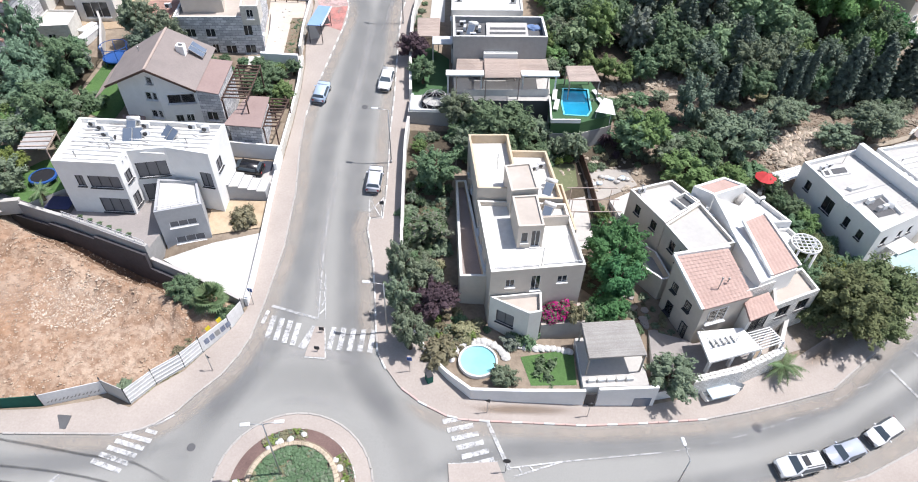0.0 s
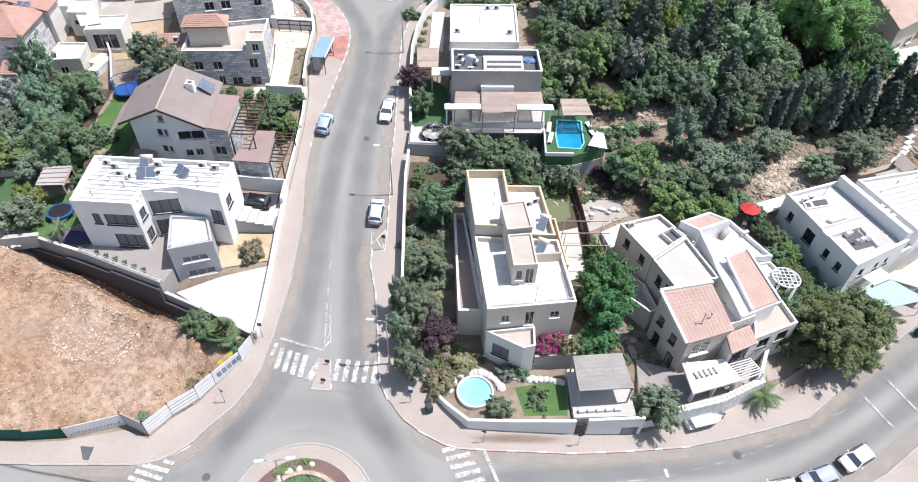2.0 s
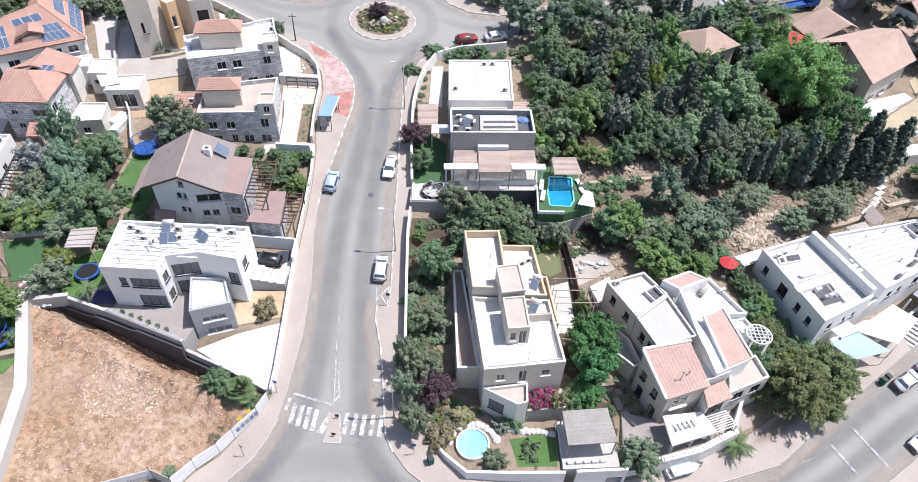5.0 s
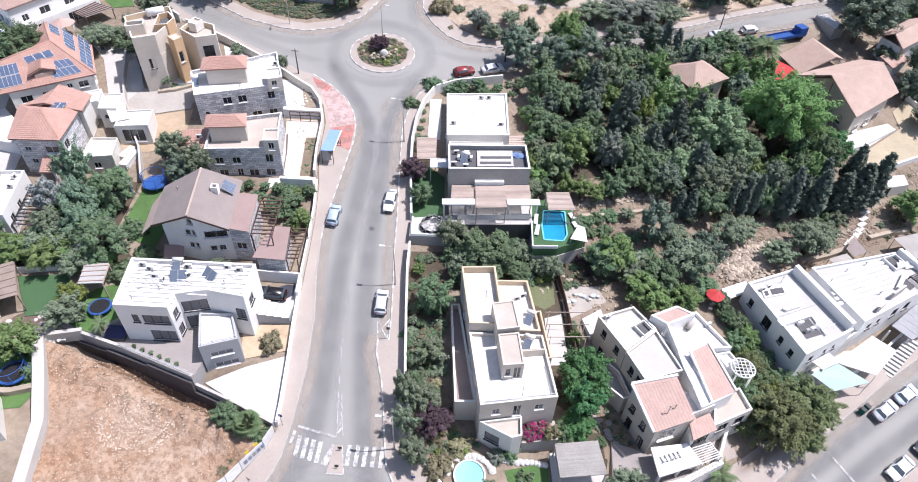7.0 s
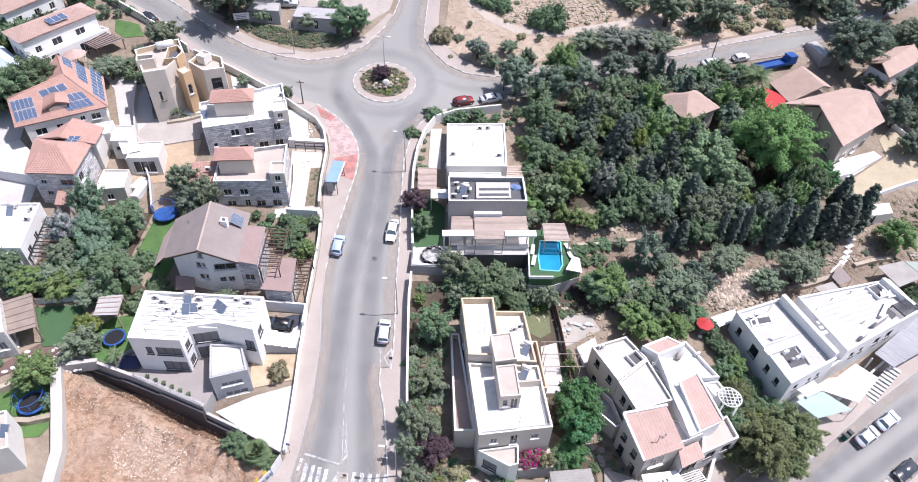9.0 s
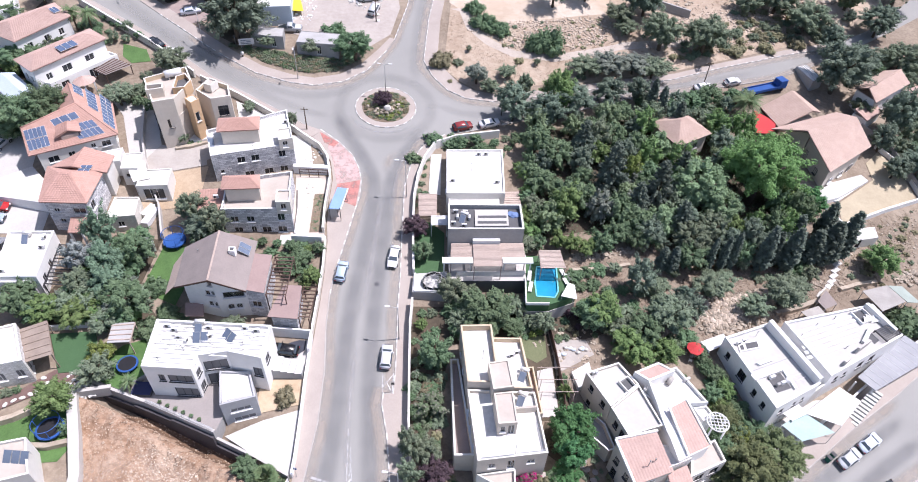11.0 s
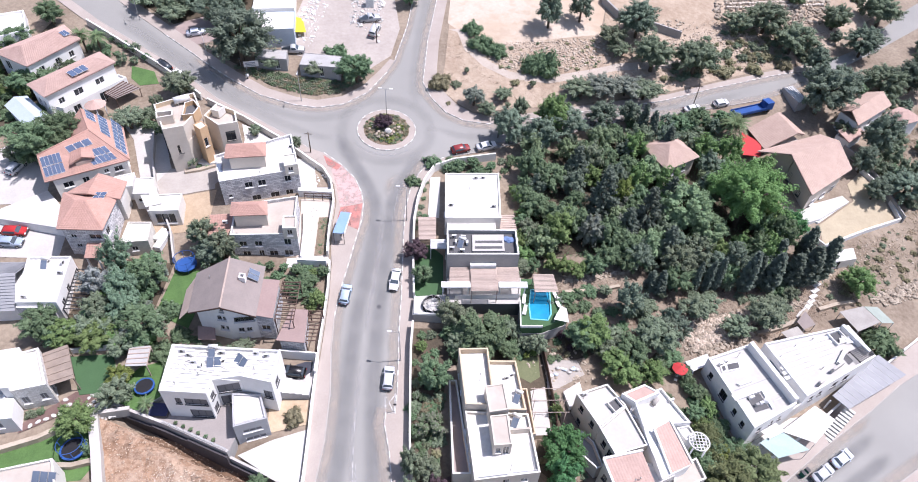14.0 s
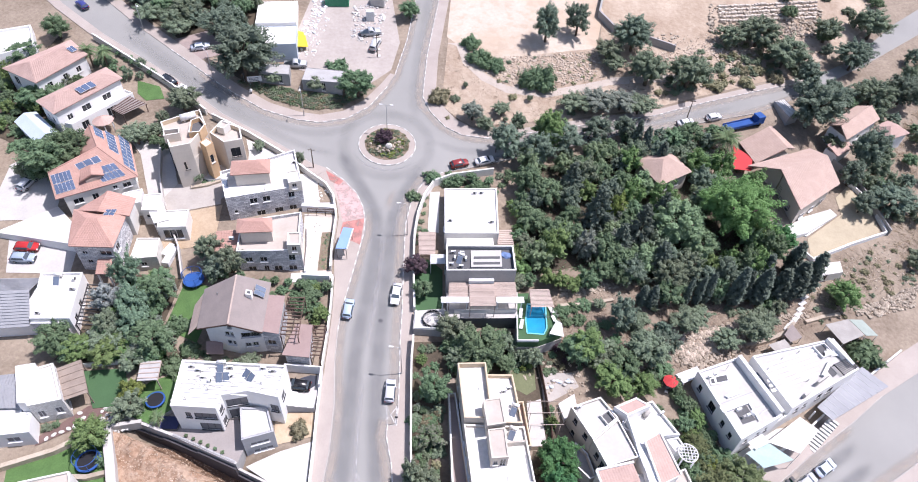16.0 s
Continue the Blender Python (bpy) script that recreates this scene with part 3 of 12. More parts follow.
def wall_line(name, pts, height, t, mat, label, z=None, cap=None, below=0.6):
    """A garden or retaining wall along a line; its top follows the hill, or lies level at z."""
    root = None
    bm = bmesh.new()
    line = []
    for p, q in zip(pts, pts[1:]):
        n = max(1, round(math.dist(p, q) / 4))
        line += [(p[0] + (q[0] - p[0]) * k / n, p[1] + (q[1] - p[1]) * k / n) for k in range(n)]
    line.append(pts[-1])
    left, right = [], []
    for i, p in enumerate(line):
        a, b = Vector(line[max(0, i - 1)]), Vector(line[min(len(line) - 1, i + 1)])
        d = (b - a).normalized()
        nrm = Vector((-d.y, d.x)) * t / 2
        left.append(Vector(p) + nrm)
        right.append(Vector(p) - nrm)
    rows = []
    for p, l, r in zip(line, left, right):
        g = ground(*p)
        top = z if z is not None else g + height
        rows.append([bm.verts.new(v) for v in ((l.x, l.y, g - below), (l.x, l.y, top), (r.x, r.y, top), (r.x, r.y, g - below))])
    for a, b in zip(rows, rows[1:]):
        for k in range(3):
            f = bm.faces.new((a[k], a[k + 1], b[k + 1], b[k]))
            f.material_index = 1 if k == 1 else 0
    bm.faces.new(rows[0][::-1])
    bm.faces.new(rows[-1])
    bmesh.ops.recalc_face_normals(bm, faces=bm.faces[:])
    return tagged(part(name, bm, [mat, cap or mat], None), label, "wall", "", "structure")


def terrace(name, poly, z, mat, side, label, depth=None):
    """A level platform that stands out of the slope."""
    bm = bmesh.new()
    poly = ccw(poly)
    low = [min(ground(x, y), z) - 0.8 for x, y in poly]
    for f in prism(bm, poly, low, z, 1):
        if f.normal.z > 0.5 or f.calc_center_median().z > z - 0.01:
            f.material_index = 0
    bm.normal_update()
    for f in bm.faces:
        f.material_index = 0 if f.normal.z > 0.9 else 1
    return tagged(part(name, bm, [mat, side], None), label, "terrace", "", "structure")


# ---- ground, roads and pavements ----
def make_ground():
    step = 2.5
    xs = [-1600, -700, -380, -230] + [-150 + step * k for k in range(int(320 / step) + 1)] + [240, 400, 700, 1600]
    ys = [-1600, -700, -300, -120] + [-30 + step * k for k in range(int(240 / step) + 1)] + [280, 420, 700, 1600]
    bm = bmesh.new()
    grid = [[bm.verts.new((x, y, ground(x, y) - (2.6 if -50 < x < -23 and -1.8 < 0.947 * (38.2 - y - (20.1 + x) * 0.335) < 5.4 else 0.02))) for x in xs] for y in ys]
    for a, b in zip(grid, grid[1:]):
        for k in range(len(xs) - 1):
            bm.faces.new((a[k], a[k + 1], b[k + 1], b[k])).smooth = True
    tagged(part("ground", bm, DRYEARTH), "dry hillside of tan earth, straw grass and stones", "ground", "", "structure")


make_ground()

W_KERB = [(-28.6, 103.7), (-24.8, 101.1), (-21.8, 98.1), (-20.0, 94.8), (-19.2, 92.0), (-18.9, 88.4), (-19.3, 83.6), (-19.7, 78.3),
          (-20.2, 72.0), (-20.3, 67.0), (-19.7, 60.7), (-18.6, 54.0), (-18.0, 46.2), (-18.2, 39.0), (-18.5, 35.1), (-19.0, 33.2),
          (-20.0, 30.9), (-21.5, 28.9), (-22.8, 26.9), (-24.0, 25.8), (-25.2, 25.0), (-26.9, 24.4), (-31.6, 23.9), (-36.3, 23.4), (-62.0, 21.0)]
SE_KERB = [(112.0, 88.0), (89.4, 73.5), (79.0, 67.0), (72.0, 61.6), (62.5, 55.0), (54.6, 49.0), (47.1, 43.2), (39.3, 36.8), (33.9, 34.8), (30.1, 33.5),
           (25.2, 32.0), (18.8, 30.8), (13.8, 30.0), (8.3, 29.6), (4.5, 29.3), (2.4, 29.2), (0.8, 29.4), (-1.5, 30.3), (-3.8, 31.7)]
E_KERB = [(-5.5, 33.7), (-6.3, 35.1), (-6.7, 37.0), (-7.6, 42.0), (-8.3, 45.5), (-9.6, 49.8), (-9.6, 51.3), (-8.2, 51.7), (-8.3, 55.3),
          (-8.7, 60.2), (-9.3, 66.3), (-9.6, 72.0), (-10.4, 81.6), (-10.8, 87.0), (-11.1, 91.8), (-10.6, 97.1), (-9.4, 101.2), (-7.8, 104.3), (-4.6, 106.5)]
NE_SOUTH = [(0.6, 108.4), (10.7, 113.0), (21.4, 117.4), (35.3, 123.9), (50.0, 129.0), (70.4, 137.2), (84.6, 145.9), (106.8, 162.0), (127.0, 177.7), (150.0, 196.0)]
NE_NORTH = [(150.0, 205.0), (121.4, 181.3), (101.8, 162.1), (85.8, 150.9), (73.7, 145.8), (57.2, 138.0), (44.6, 131.5), (25.7, 124.8), (9.4, 119.2),
            (4.1, 117.8), (-1.2, 118.0), (-5.3, 120.1), (-8.9, 124.1), (-11.1, 128.5), (-11.3, 142.7), (-10.6, 155.1), (-10.0, 166.0), (-9.5, 190.0)]
NW_NORTH = [(-15.8, 190.0), (-16.2, 163.6), (-16.8, 147.2), (-17.9, 138.0), (-18.3, 134.5), (-19.8, 130.0), (-23.0, 123.6), (-27.5, 119.2), (-33.0, 117.0),
            (-38.1, 117.0), (-45.6, 118.7), (-53.1, 122.7), (-57.8, 125.6), (-64.0, 130.0), (-72.0, 135.5), (-82.0, 142.5), (-95.0, 153.0), (-115.0, 170.0)]
NW_SOUTH = [(-125.0, 168.0), (-102.0, 148.0), (-88.0, 138.0), (-76.4, 131.0), (-67.0, 125.4), (-53.9, 116.0), (-45.3, 111.9), (-36.0, 107.0), (-32.5, 104.9)]
S_KERB = [(-62.0, 10.0), (-30.0, 8.0), (-22.0, 2.0), (-18.0, -20.0), (-4.0, -20.0), (0.0, 6.0), (8.0, 18.5), (20.0, 21.6), (33.0, 26.0), (40.0, 28.4),
          (46.0, 31.6), (52.0, 36.0), (60.0, 41.6), (66.0, 45.6), (76.0, 52.0), (92.0, 62.0), (116.0, 80.0)]
road = drape("road", W_KERB + S_KERB + SE_KERB + E_KERB + NE_SOUTH + NE_NORTH + NW_NORTH + NW_SOUTH, 0.03, ASPHALT,
             "worn light grey asphalt streets that join two roundabouts")

W_WALL = [(-31.0, 100.6), (-27.2, 98.4), (-25.5, 95.8), (-24.3, 91.6), (-24.0, 86.2), (-23.4, 81.0), (-22.6, 77.3), (-21.9, 71.3), (-21.5, 65.7), (-21.2, 59.5),
          (-21.1, 56.5), (-20.7, 51.0), (-20.2, 45.9), (-19.8, 41.2), (-19.7, 38.0), (-20.4, 35.8), (-22.4, 32.6), (-23.4, 30.8), (-25.3, 29.0),
          (-26.8, 26.8), (-29.2, 27.4), (-34.1, 25.8), (-37.3, 25.3), (-62.0, 23.6)]
E_WALL = [(-4.2, 40.4), (-5.3, 46.0), (-6.1, 54.7), (-6.8, 62.4), (-7.0, 66.7), (-7.4, 70.5), (-8.9, 84.5), (-9.2, 88.5), (-9.0, 94.0), (-8.3, 98.2), (-7.0, 102.6), (-3.6, 104.6)]
SE_WALL = [(112.0, 93.0), (86.0, 76.4), (70.5, 65.0), (60.0, 56.6), (52.0, 51.2), (45.0, 46.0), (37.0, 40.4), (34.0, 38.4), (24.0, 34.0), (20.2, 32.8), (13.4, 32.0),
           (7.2, 31.5), (3.0, 31.3), (0.7, 32.9), (-0.5, 34.0), (-1.9, 35.7), (-2.9, 37.5)]
drape("pavement", W_KERB + W_WALL[::-1], 0.15, PAVERS, "beige-pink concrete pavers, dusty, behind a kerb", skirt=0.4)
drape("pavement", SE_KERB + E_KERB + E_WALL[::-1] + SE_WALL[::-1], 0.15, PAVERS, "beige-pink concrete pavers, dusty, behind a kerb", skirt=0.4)
NE_BACK = [(x + 1.2, y + 2.2) for x, y in NE_NORTH[3:10]] + [(0.6, 120.6), (-3.0, 122.6), (-6.0, 126.0), (-8.2, 130.0), (-8.6, 143.0), (-8.0, 155.0), (-7.4, 166.0), (-7.0, 190.0)]
drape("pavement", NE_NORTH[3:] + NE_BACK[::-1], 0.15, PAVERS, "dusty beige pavers with a black and white kerb", skirt=0.4)
NW_BACK = [(-19.4, 134.8), (-21.4, 130.6), (-24.4, 125.4), (-28.4, 121.4), (-33.3, 119.3), (-38.0, 119.4), (-44.7, 121.0), (-52.2, 125.0), (-56.8, 128.0), (-63.0, 132.4), (-71.0, 138.0), (-81.0, 145.0), (-94.0, 155.6), (-114.0, 172.6)]
drape("pavement", NW_NORTH[4:] + NW_BACK[::-1], 0.15, PAVERS, "dusty beige pavers with a black and white kerb", skirt=0.4)
S_BACK = [(9.0, 15.6), (21.0, 18.8), (34.0, 23.2), (41.4, 25.6), (47.6, 29.0), (53.8, 33.6), (61.6, 39.2), (67.6, 43.2), (77.4, 49.6), (93.4, 59.6), (117.4, 77.6)]
drape("pavement", S_KERB[6:] + S_BACK[::-1], 0.15, PAVERS, "dusty pavers beside parked cars", skirt=0.4)
NW_SBACK = [(-126.0, 165.6), (-103.2, 146.2), (-89.2, 136.2), (-77.6, 129.2), (-68.2, 123.8), (-55.0, 114.4), (-46.2, 110.4), (-37.0, 105.4), (-33.8, 103.0), (-31.0, 100.8)]
drape("pavement", NW_SOUTH + [W_KERB[0]] + NW_SBACK[::-1], 0.15, PAVERS, "narrow dusty pavers below garden walls", skirt=0.4)


def paint(name, poly, mat=PAINT, h=0.115, label=""):
    return drape(name, poly, h, mat, parent=road, step=6.0)


def stripe(p, q, w, mat=PAINT):
    """One painted bar from p to q."""
    p, q = Vector(p), Vector(q)
    d = (q - p).normalized()
    n = Vector((-d.y, d.x)) * w / 2
    return paint("painted_bar", [tuple(p + n), tuple(p - n), tuple(q - n), tuple(q + n)], mat)


def kerbstones(line, colours, parent_label, length=1.0, group=""):
    """A row of kerbstones along a line, its colours in turn."""
    root = thing("kerb", *line[0], ground(*line[0]), parent_label, "kerb", group)
    datas = []
    for m in colours:
        bm = bmesh.new()
        box(bm, Matrix.Translation((0, 0, -0.25)), length - 0.03, 0.18, 0.43, bevel=0.025)
        datas.append(mesh_of("kerbstone", bm, m))
    pts = [Vector(p) for p in line]
    seg, left, k = 0, 0.0, 0
    while seg < len(pts) - 1:
        a, b = pts[seg], pts[seg + 1]
        d = (b - a).length
        u = (b - a) / d
        while left < d:
            c = a + u * left
            z = ground(c.x, c.y)
            e = c + u
            pitch = math.degrees(math.atan2(ground(e.x, e.y) - z, 1))
            shared("kerbstone", datas[k % len(datas)], root, pose(c.x, c.y, z, 0, 0, math.degrees(math.atan2(u.y, u.x))) @ pose(0, 0, 0, 0, -pitch))
            left += length
            k += 1
        left -= d
        seg += 1
    return root


def ring(name, cx, cy, r0, r1, h0, h1, mat, label, parent=None, n=56):
    """A level or dished ring round (cx, cy), h above the hill; r0 = 0 gives a disc."""
    bm = bmesh.new()
    rows = []
    for k in range(n):
        c, s = math.cos(math.tau * k / n), math.sin(math.tau * k / n)
        row = []
        for r, h in ((r1, -0.3), (r1, h1), (r0, h0)):
            x, y = cx + c * r, cy + s * r
            row.append(bm.verts.new((x, y, ground(x, y) + h)))
        rows.append(row)
    for a, b in zip(rows, rows[1:] + rows[:1]):
        bm.faces.new((a[0], b[0], b[1], a[1]))
        if r0:
            bm.faces.new((a[1], b[1], b[2], a[2]))
    if not r0:
        mid = bm.verts.new((cx, cy, ground(cx, cy) + h0))
        for a, b in zip(rows, rows[1:] + rows[:1]):
            bm.faces.new((a[1], b[1], mid))
            bmesh.ops.delete(bm, geom=[a[2]], context="VERTS")
    return tagged(part(name, bm, mat, parent), label, name.replace("_", " "), "", "" if parent else "structure")


# the upper and the lower roundabout
UP, LOW = (-17.4, 112.8), (-11.3, 21.45)
ring("roundabout_island", *UP, 4.8, 6.1, 0.2, 0.14, PAVERS, "pinkish paved ring round a planted roundabout")
ring("planting_bed", *UP, 0, 4.8, 0.7, 0.24, BEDSOIL, "planted mound of earth and stones in a roundabout")
ring("roundabout_island", *LOW, 5.15, 6.55, 0.18, 0.12, PAVERS, "pinkish paved ring round a planted roundabout")
ring("roundabout_walk", *LOW, 4.1, 5.15, 0.3, 0.26, MULCH, "dark red-brown bark mulch ring inside a roundabout")
ring("planting_bed", *LOW, 0, 4.1, 0.6, 0.34, DRYEARTH, "planted bed in a roundabout")


# ---- road paint and kerbs ----
def zebra(a, b, n, length_way, length, w):
    """n bars across a crossing whose feet run from a to b."""
    for k in range(n):
        f = k / (n - 1)
        p = Vector(a).lerp(Vector(b), f)
        stripe(p, p + Vector(length_way) * length, w)


def smooth_line(pts, step=1.5):
    """A line through the points, rounded and cut into short pieces."""
    out = []
    p = [Vector(q).to_2d() for q in pts]
    p = [2 * p[0] - p[1]] + p + [2 * p[-1] - p[-2]]
    for a, b, c, d in zip(p, p[1:], p[2:], p[3:]):
        n = max(1, round((c - b).length / step))
        for k in range(n):
            f = k / n
            out.append(0.5 * (2 * b + (c - a) * f + (2 * a - 5 * b + 4 * c - d) * f * f + (3 * b - a - 3 * c + d) * f ** 3))
    return out + [p[-2]]


LAYERS = itertools.count()


def worn(name, pts, width, mat, h=0.045, parent=None, closed=False):
    """A worn band along a line on the road."""
    line = smooth_line(pts)
    h += 0.002 * next(LAYERS)
    bm = bmesh.new()
    uv = bm.loops.layers.uv.new("across")
    rows = []
    for k, c in enumerate(line):
        d = line[min(k + 1, len(line) - 1)] - line[max(k - 1, 0)]
        if closed and k in (0, len(line) - 1):
            d = line[1] - line[-2]
        n = Vector((-d.y, d.x)).normalized() * width / 2
        fade = 1.0 if closed else min(1.0, k / 3, (len(line) - 1 - k) / 3)
        row = []
        for s in (-1, -0.6, 0, 0.6, 1):
            q = c + n * s
            row.append((bm.verts.new((q.x, q.y, ground(q.x, q.y) + h)), (1 - abs(s)) * 1.2 * fade))
        rows.append(row)
    for a, b in zip(rows, rows[1:]):
        for i in range(4):
            four = (a[i], a[i + 1], b[i + 1], b[i])
            face = bm.faces.new([v for v, _ in four])
            face.normal_update()
            if face.normal.z < 0:
                face.normal_flip()
            for loop in face.loops:
                loop[uv].uv = (next(u for v, u in four if v == loop.vert), 0)
    part(name, bm, mat, parent or road)


def round_line(c, r, a0=0, a1=360):
    n = max(4, round(abs(a1 - a0) / 15))
    return [(c[0] + r * math.cos(radians(a0 + (a1 - a0) * k / n)), c[1] + r * math.sin(radians(a0 + (a1 - a0) * k / n))) for k in range(n + 1)]


worn("tyre_track", round_line(UP, 9.4), 3.6, FAINT, closed=True)
worn("tyre_track", round_line(LOW, 10.2), 4.6, FAINT, closed=True)
worn("tyre_track", [(-27.0, 110.0), (-25.0, 105.5), (-20.8, 99.5), (-17.4, 93.5), (-16.2, 86), (-16.2, 76), (-16.6, 66), (-16.2, 56), (-15.7, 47), (-15.5, 40), (-16.4, 34), (-18.8, 29.5), (-21.0, 24.5)], 4.0, TRACK)
worn("tyre_track", [(-2.6, 26.5), (-5.4, 30.2), (-8.4, 34), (-9.6, 39), (-10.6, 45), (-12.0, 55), (-12.9, 65), (-13.2, 76), (-13.6, 86), (-13.6, 93), (-12.0, 100), (-9.0, 107)], 4.0, TRACK)
worn("tyre_track", [(-23.5, 119.5), (-30, 114.5), (-38, 113.8), (-48, 117.3), (-58, 122.8), (-70, 131), (-86, 143)], 3.4, FAINT)
worn("tyre_track", [(-27, 108), (-34, 109.2), (-46, 114.2), (-57, 120), (-68, 127.6), (-84, 139)], 3.0, FAINT)
worn("tyre_track", [(-11.5, 120.5), (-13, 127), (-13.4, 140), (-12.8, 160), (-12.4, 185)], 3.6, FAINT)
worn("tyre_track", [(-8.5, 115.5), (0, 113.3), (12, 117), (26, 122), (45, 129.3), (66, 138.4)], 3.0, FAINT)
worn("tyre_track", [(-1.5, 23.5), (6, 26.6), (18, 28.6), (30, 31.2), (42, 37.2), (55, 46.4), (72, 58)], 3.0, TRACK)
worn("tyre_track", [(-1.5, 18), (8, 21.6), (20, 24.6), (34, 29), (46, 36), (58, 44.4), (74, 55)], 3.0, TRACK)
worn("tyre_track", [(-20.5, 17), (-28, 15), (-44, 14.5), (-60, 15)], 3.0, TRACK)
worn("tyre_track", [(-21, 24.5), (-27, 22.4), (-38, 20.4), (-60, 19)], 3.0, TRACK)



def beside(line, off):
    """The line moved sideways by off."""
    out = []
    for k, p in enumerate(line):
        a, b = Vector(line[max(k - 1, 0)]), Vector(line[min(k + 1, len(line) - 1)])
        d = (b - a).normalized()
        out.append((p[0] - d.y * off, p[1] + d.x * off))
    return out


worn("road_dust", beside(W_KERB[3:24], 0.7), 2.2, GRIT)
worn("road_dust", beside(SE_KERB[3:], 0.7), 2.2, GRIT)
worn("road_dust", beside(E_KERB, 0.9), 2.4, GRIT)
worn("road_dust", beside(S_KERB[6:], 0.9), 2.6, GRIT)
worn("road_dust", beside(NE_NORTH[3:], 0.8), 2.4, GRIT)
worn("road_dust", beside(NW_NORTH[1:14], 0.7), 2.2, GRIT)
worn("road_dust", beside(NE_SOUTH[:7], 0.8), 2.4, GRIT)
worn("road_dust", [(-13.4, 101.0), (-14.8, 98.0), (-15.2, 94.0)], 2.6, GRIT)
LEAFDIRT = film("leaf_dirt", (0.27, 0.20, 0.145), 0.6)
worn("leaf_dirt", [(1.8, 30.9), (3.6, 30.4), (8.0, 30.8), (13.6, 31.3)], 1.3, LEAFDIRT, 0.14)
worn("leaf_dirt", [(35.6, 38.4), (40.0, 41.2), (46.0, 45.4)], 2.6, LEAFDIRT, 0.14)
worn("tyre_mark", [(-44, 24.0), (-36.7, 23.0), (-32.6, 22.7), (-28.6, 22.4), (-24.6, 22.2), (-20.4, 20.6)], 0.34, TYRE)
worn("tyre_mark", [(-46, 20.6), (-37, 20.8), (-30, 20.8), (-25, 20.2), (-21, 18.4)], 0.3, TYRE)
worn("tyre_mark", [(-48, 19.4), (-38, 19.6), (-30, 19.4), (-24, 17.6)], 0.35, TYRE)
worn("worn_streak", [(-17.6, 36.5), (-16.9, 33.0), (-16.6, 29.8)], 0.7, PALE)
worn("worn_streak", round_line(LOW, 8.0, 55, 125), 1.6, PALE)
worn("worn_streak", round_line(LOW, 12.6, 70, 112), 1.6, PALE)
worn("worn_streak", [(-14.6, 60), (-14.2, 50), (-13.6, 44), (-12.6, 37)], 1.1, PALE)
worn("worn_streak", [(-14.9, 88), (-14.7, 76), (-14.8, 64)], 1.2, PALE)
worn("worn_streak", round_line(UP, 7.6, 200, 330), 1.0, PALE)
worn("worn_streak", [(-11.6, 101), (-12.8, 95), (-13.0, 86)], 0.8, PALE)

circle = [(math.cos(math.tau * k / 40), math.sin(math.tau * k / 40)) for k in range(41)]
kerbstones([(UP[0] + 6.15 * c, UP[1] + 6.15 * s) for c, s in circle], [KERB_WHITE, KERB_GREY], "black and white kerbstones round a roundabout")
kerbstones([(LOW[0] + 6.62 * c, LOW[1] + 6.62 * s) for c, s in circle], [KERB_GREY], "worn grey kerbstones round a roundabout")
kerbstones([(LOW[0] + 5.16 * c, LOW[1] + 5.16 * s) for c, s in circle], [KERB_WHITE, KERB_GREY], "pale inner kerbstones of a roundabout")
kerbstones(W_KERB[:10], [KERB_WHITE, KERB_GREY], "pale kerbstones beside a bus stop")
kerbstones(W_KERB[9:24], [KERB_GREY], "dusty grey kerbstones")
kerbstones(SE_KERB[2:11], [KERB_GREY], "dusty grey kerbstones below garden walls")
kerbstones(SE_KERB[10:], [KERB_WHITE, KERB_RED, KERB_RED], "red and white kerbstones by a crossing")
kerbstones(E_KERB[:9], [KERB_WHITE, KERB_GREY], "pale kerbstones round a pavement corner")
kerbstones(E_KERB[8:], [KERB_GREY, KERB_WHITE], "grey and white kerbstones")
kerbstones(NE_SOUTH[:6], [KERB_GREY], "grey kerbstones")
kerbstones(NE_NORTH[3:10], [KERB_WHITE, KERB_GREY], "black and white kerbstones on a country road")
kerbstones(NE_NORTH[9:17], [KERB_WHITE, KERB_GREY], "black and white kerbstones at a roundabout")
kerbstones(NW_NORTH[1:5], [KERB_WHITE, KERB_GREY], "pale kerbstones on a side road")
kerbstones(NW_NORTH[5:15], [KERB_WHITE, KERB_GREY], "black and white kerbstones round a planted bank")
kerbstones(NW_SOUTH[2:], [KERB_GREY], "grey kerbstones")
kerbstones(S_KERB[6:], [KERB_GREY], "grey kerbstones beside parked cars")
zebra((-16.95, 35.1), (-14.4, 34.6), 4, (0.03, 1), 2.5, 0.5)
stripe((-13.5, 34.4), (-12.65, 36.9), 0.7)
stripe((-17.8, 36.6), (-17.6, 38.1), 0.35)
zebra((-10.9, 34.6), (-7.0, 34.8), 5, (0.02, 1), 2.5, 0.5)
stripe((-17.4, 38.7), (-12.6, 37.8), 0.3, FAINTPAINT)
stripe((-13.7, 45.8), (-12.6, 37.9), 0.13, FAINTPAINT)
stripe((-13.0, 43.5), (-11.9, 37.9), 0.13, FAINTPAINT)
for k in range(4):
    stripe((-12.55 + 0.02 * k, 38.4 + 1.0 * k), (-12.15 - 0.24 * k, 39.1 + 1.0 * k), 0.15)
paint("traffic_island", [(-12.7, 36.9), (-11.8, 37.0), (-11.1, 33.7), (-13.0, 33.6)], PAVERS, 0.15)
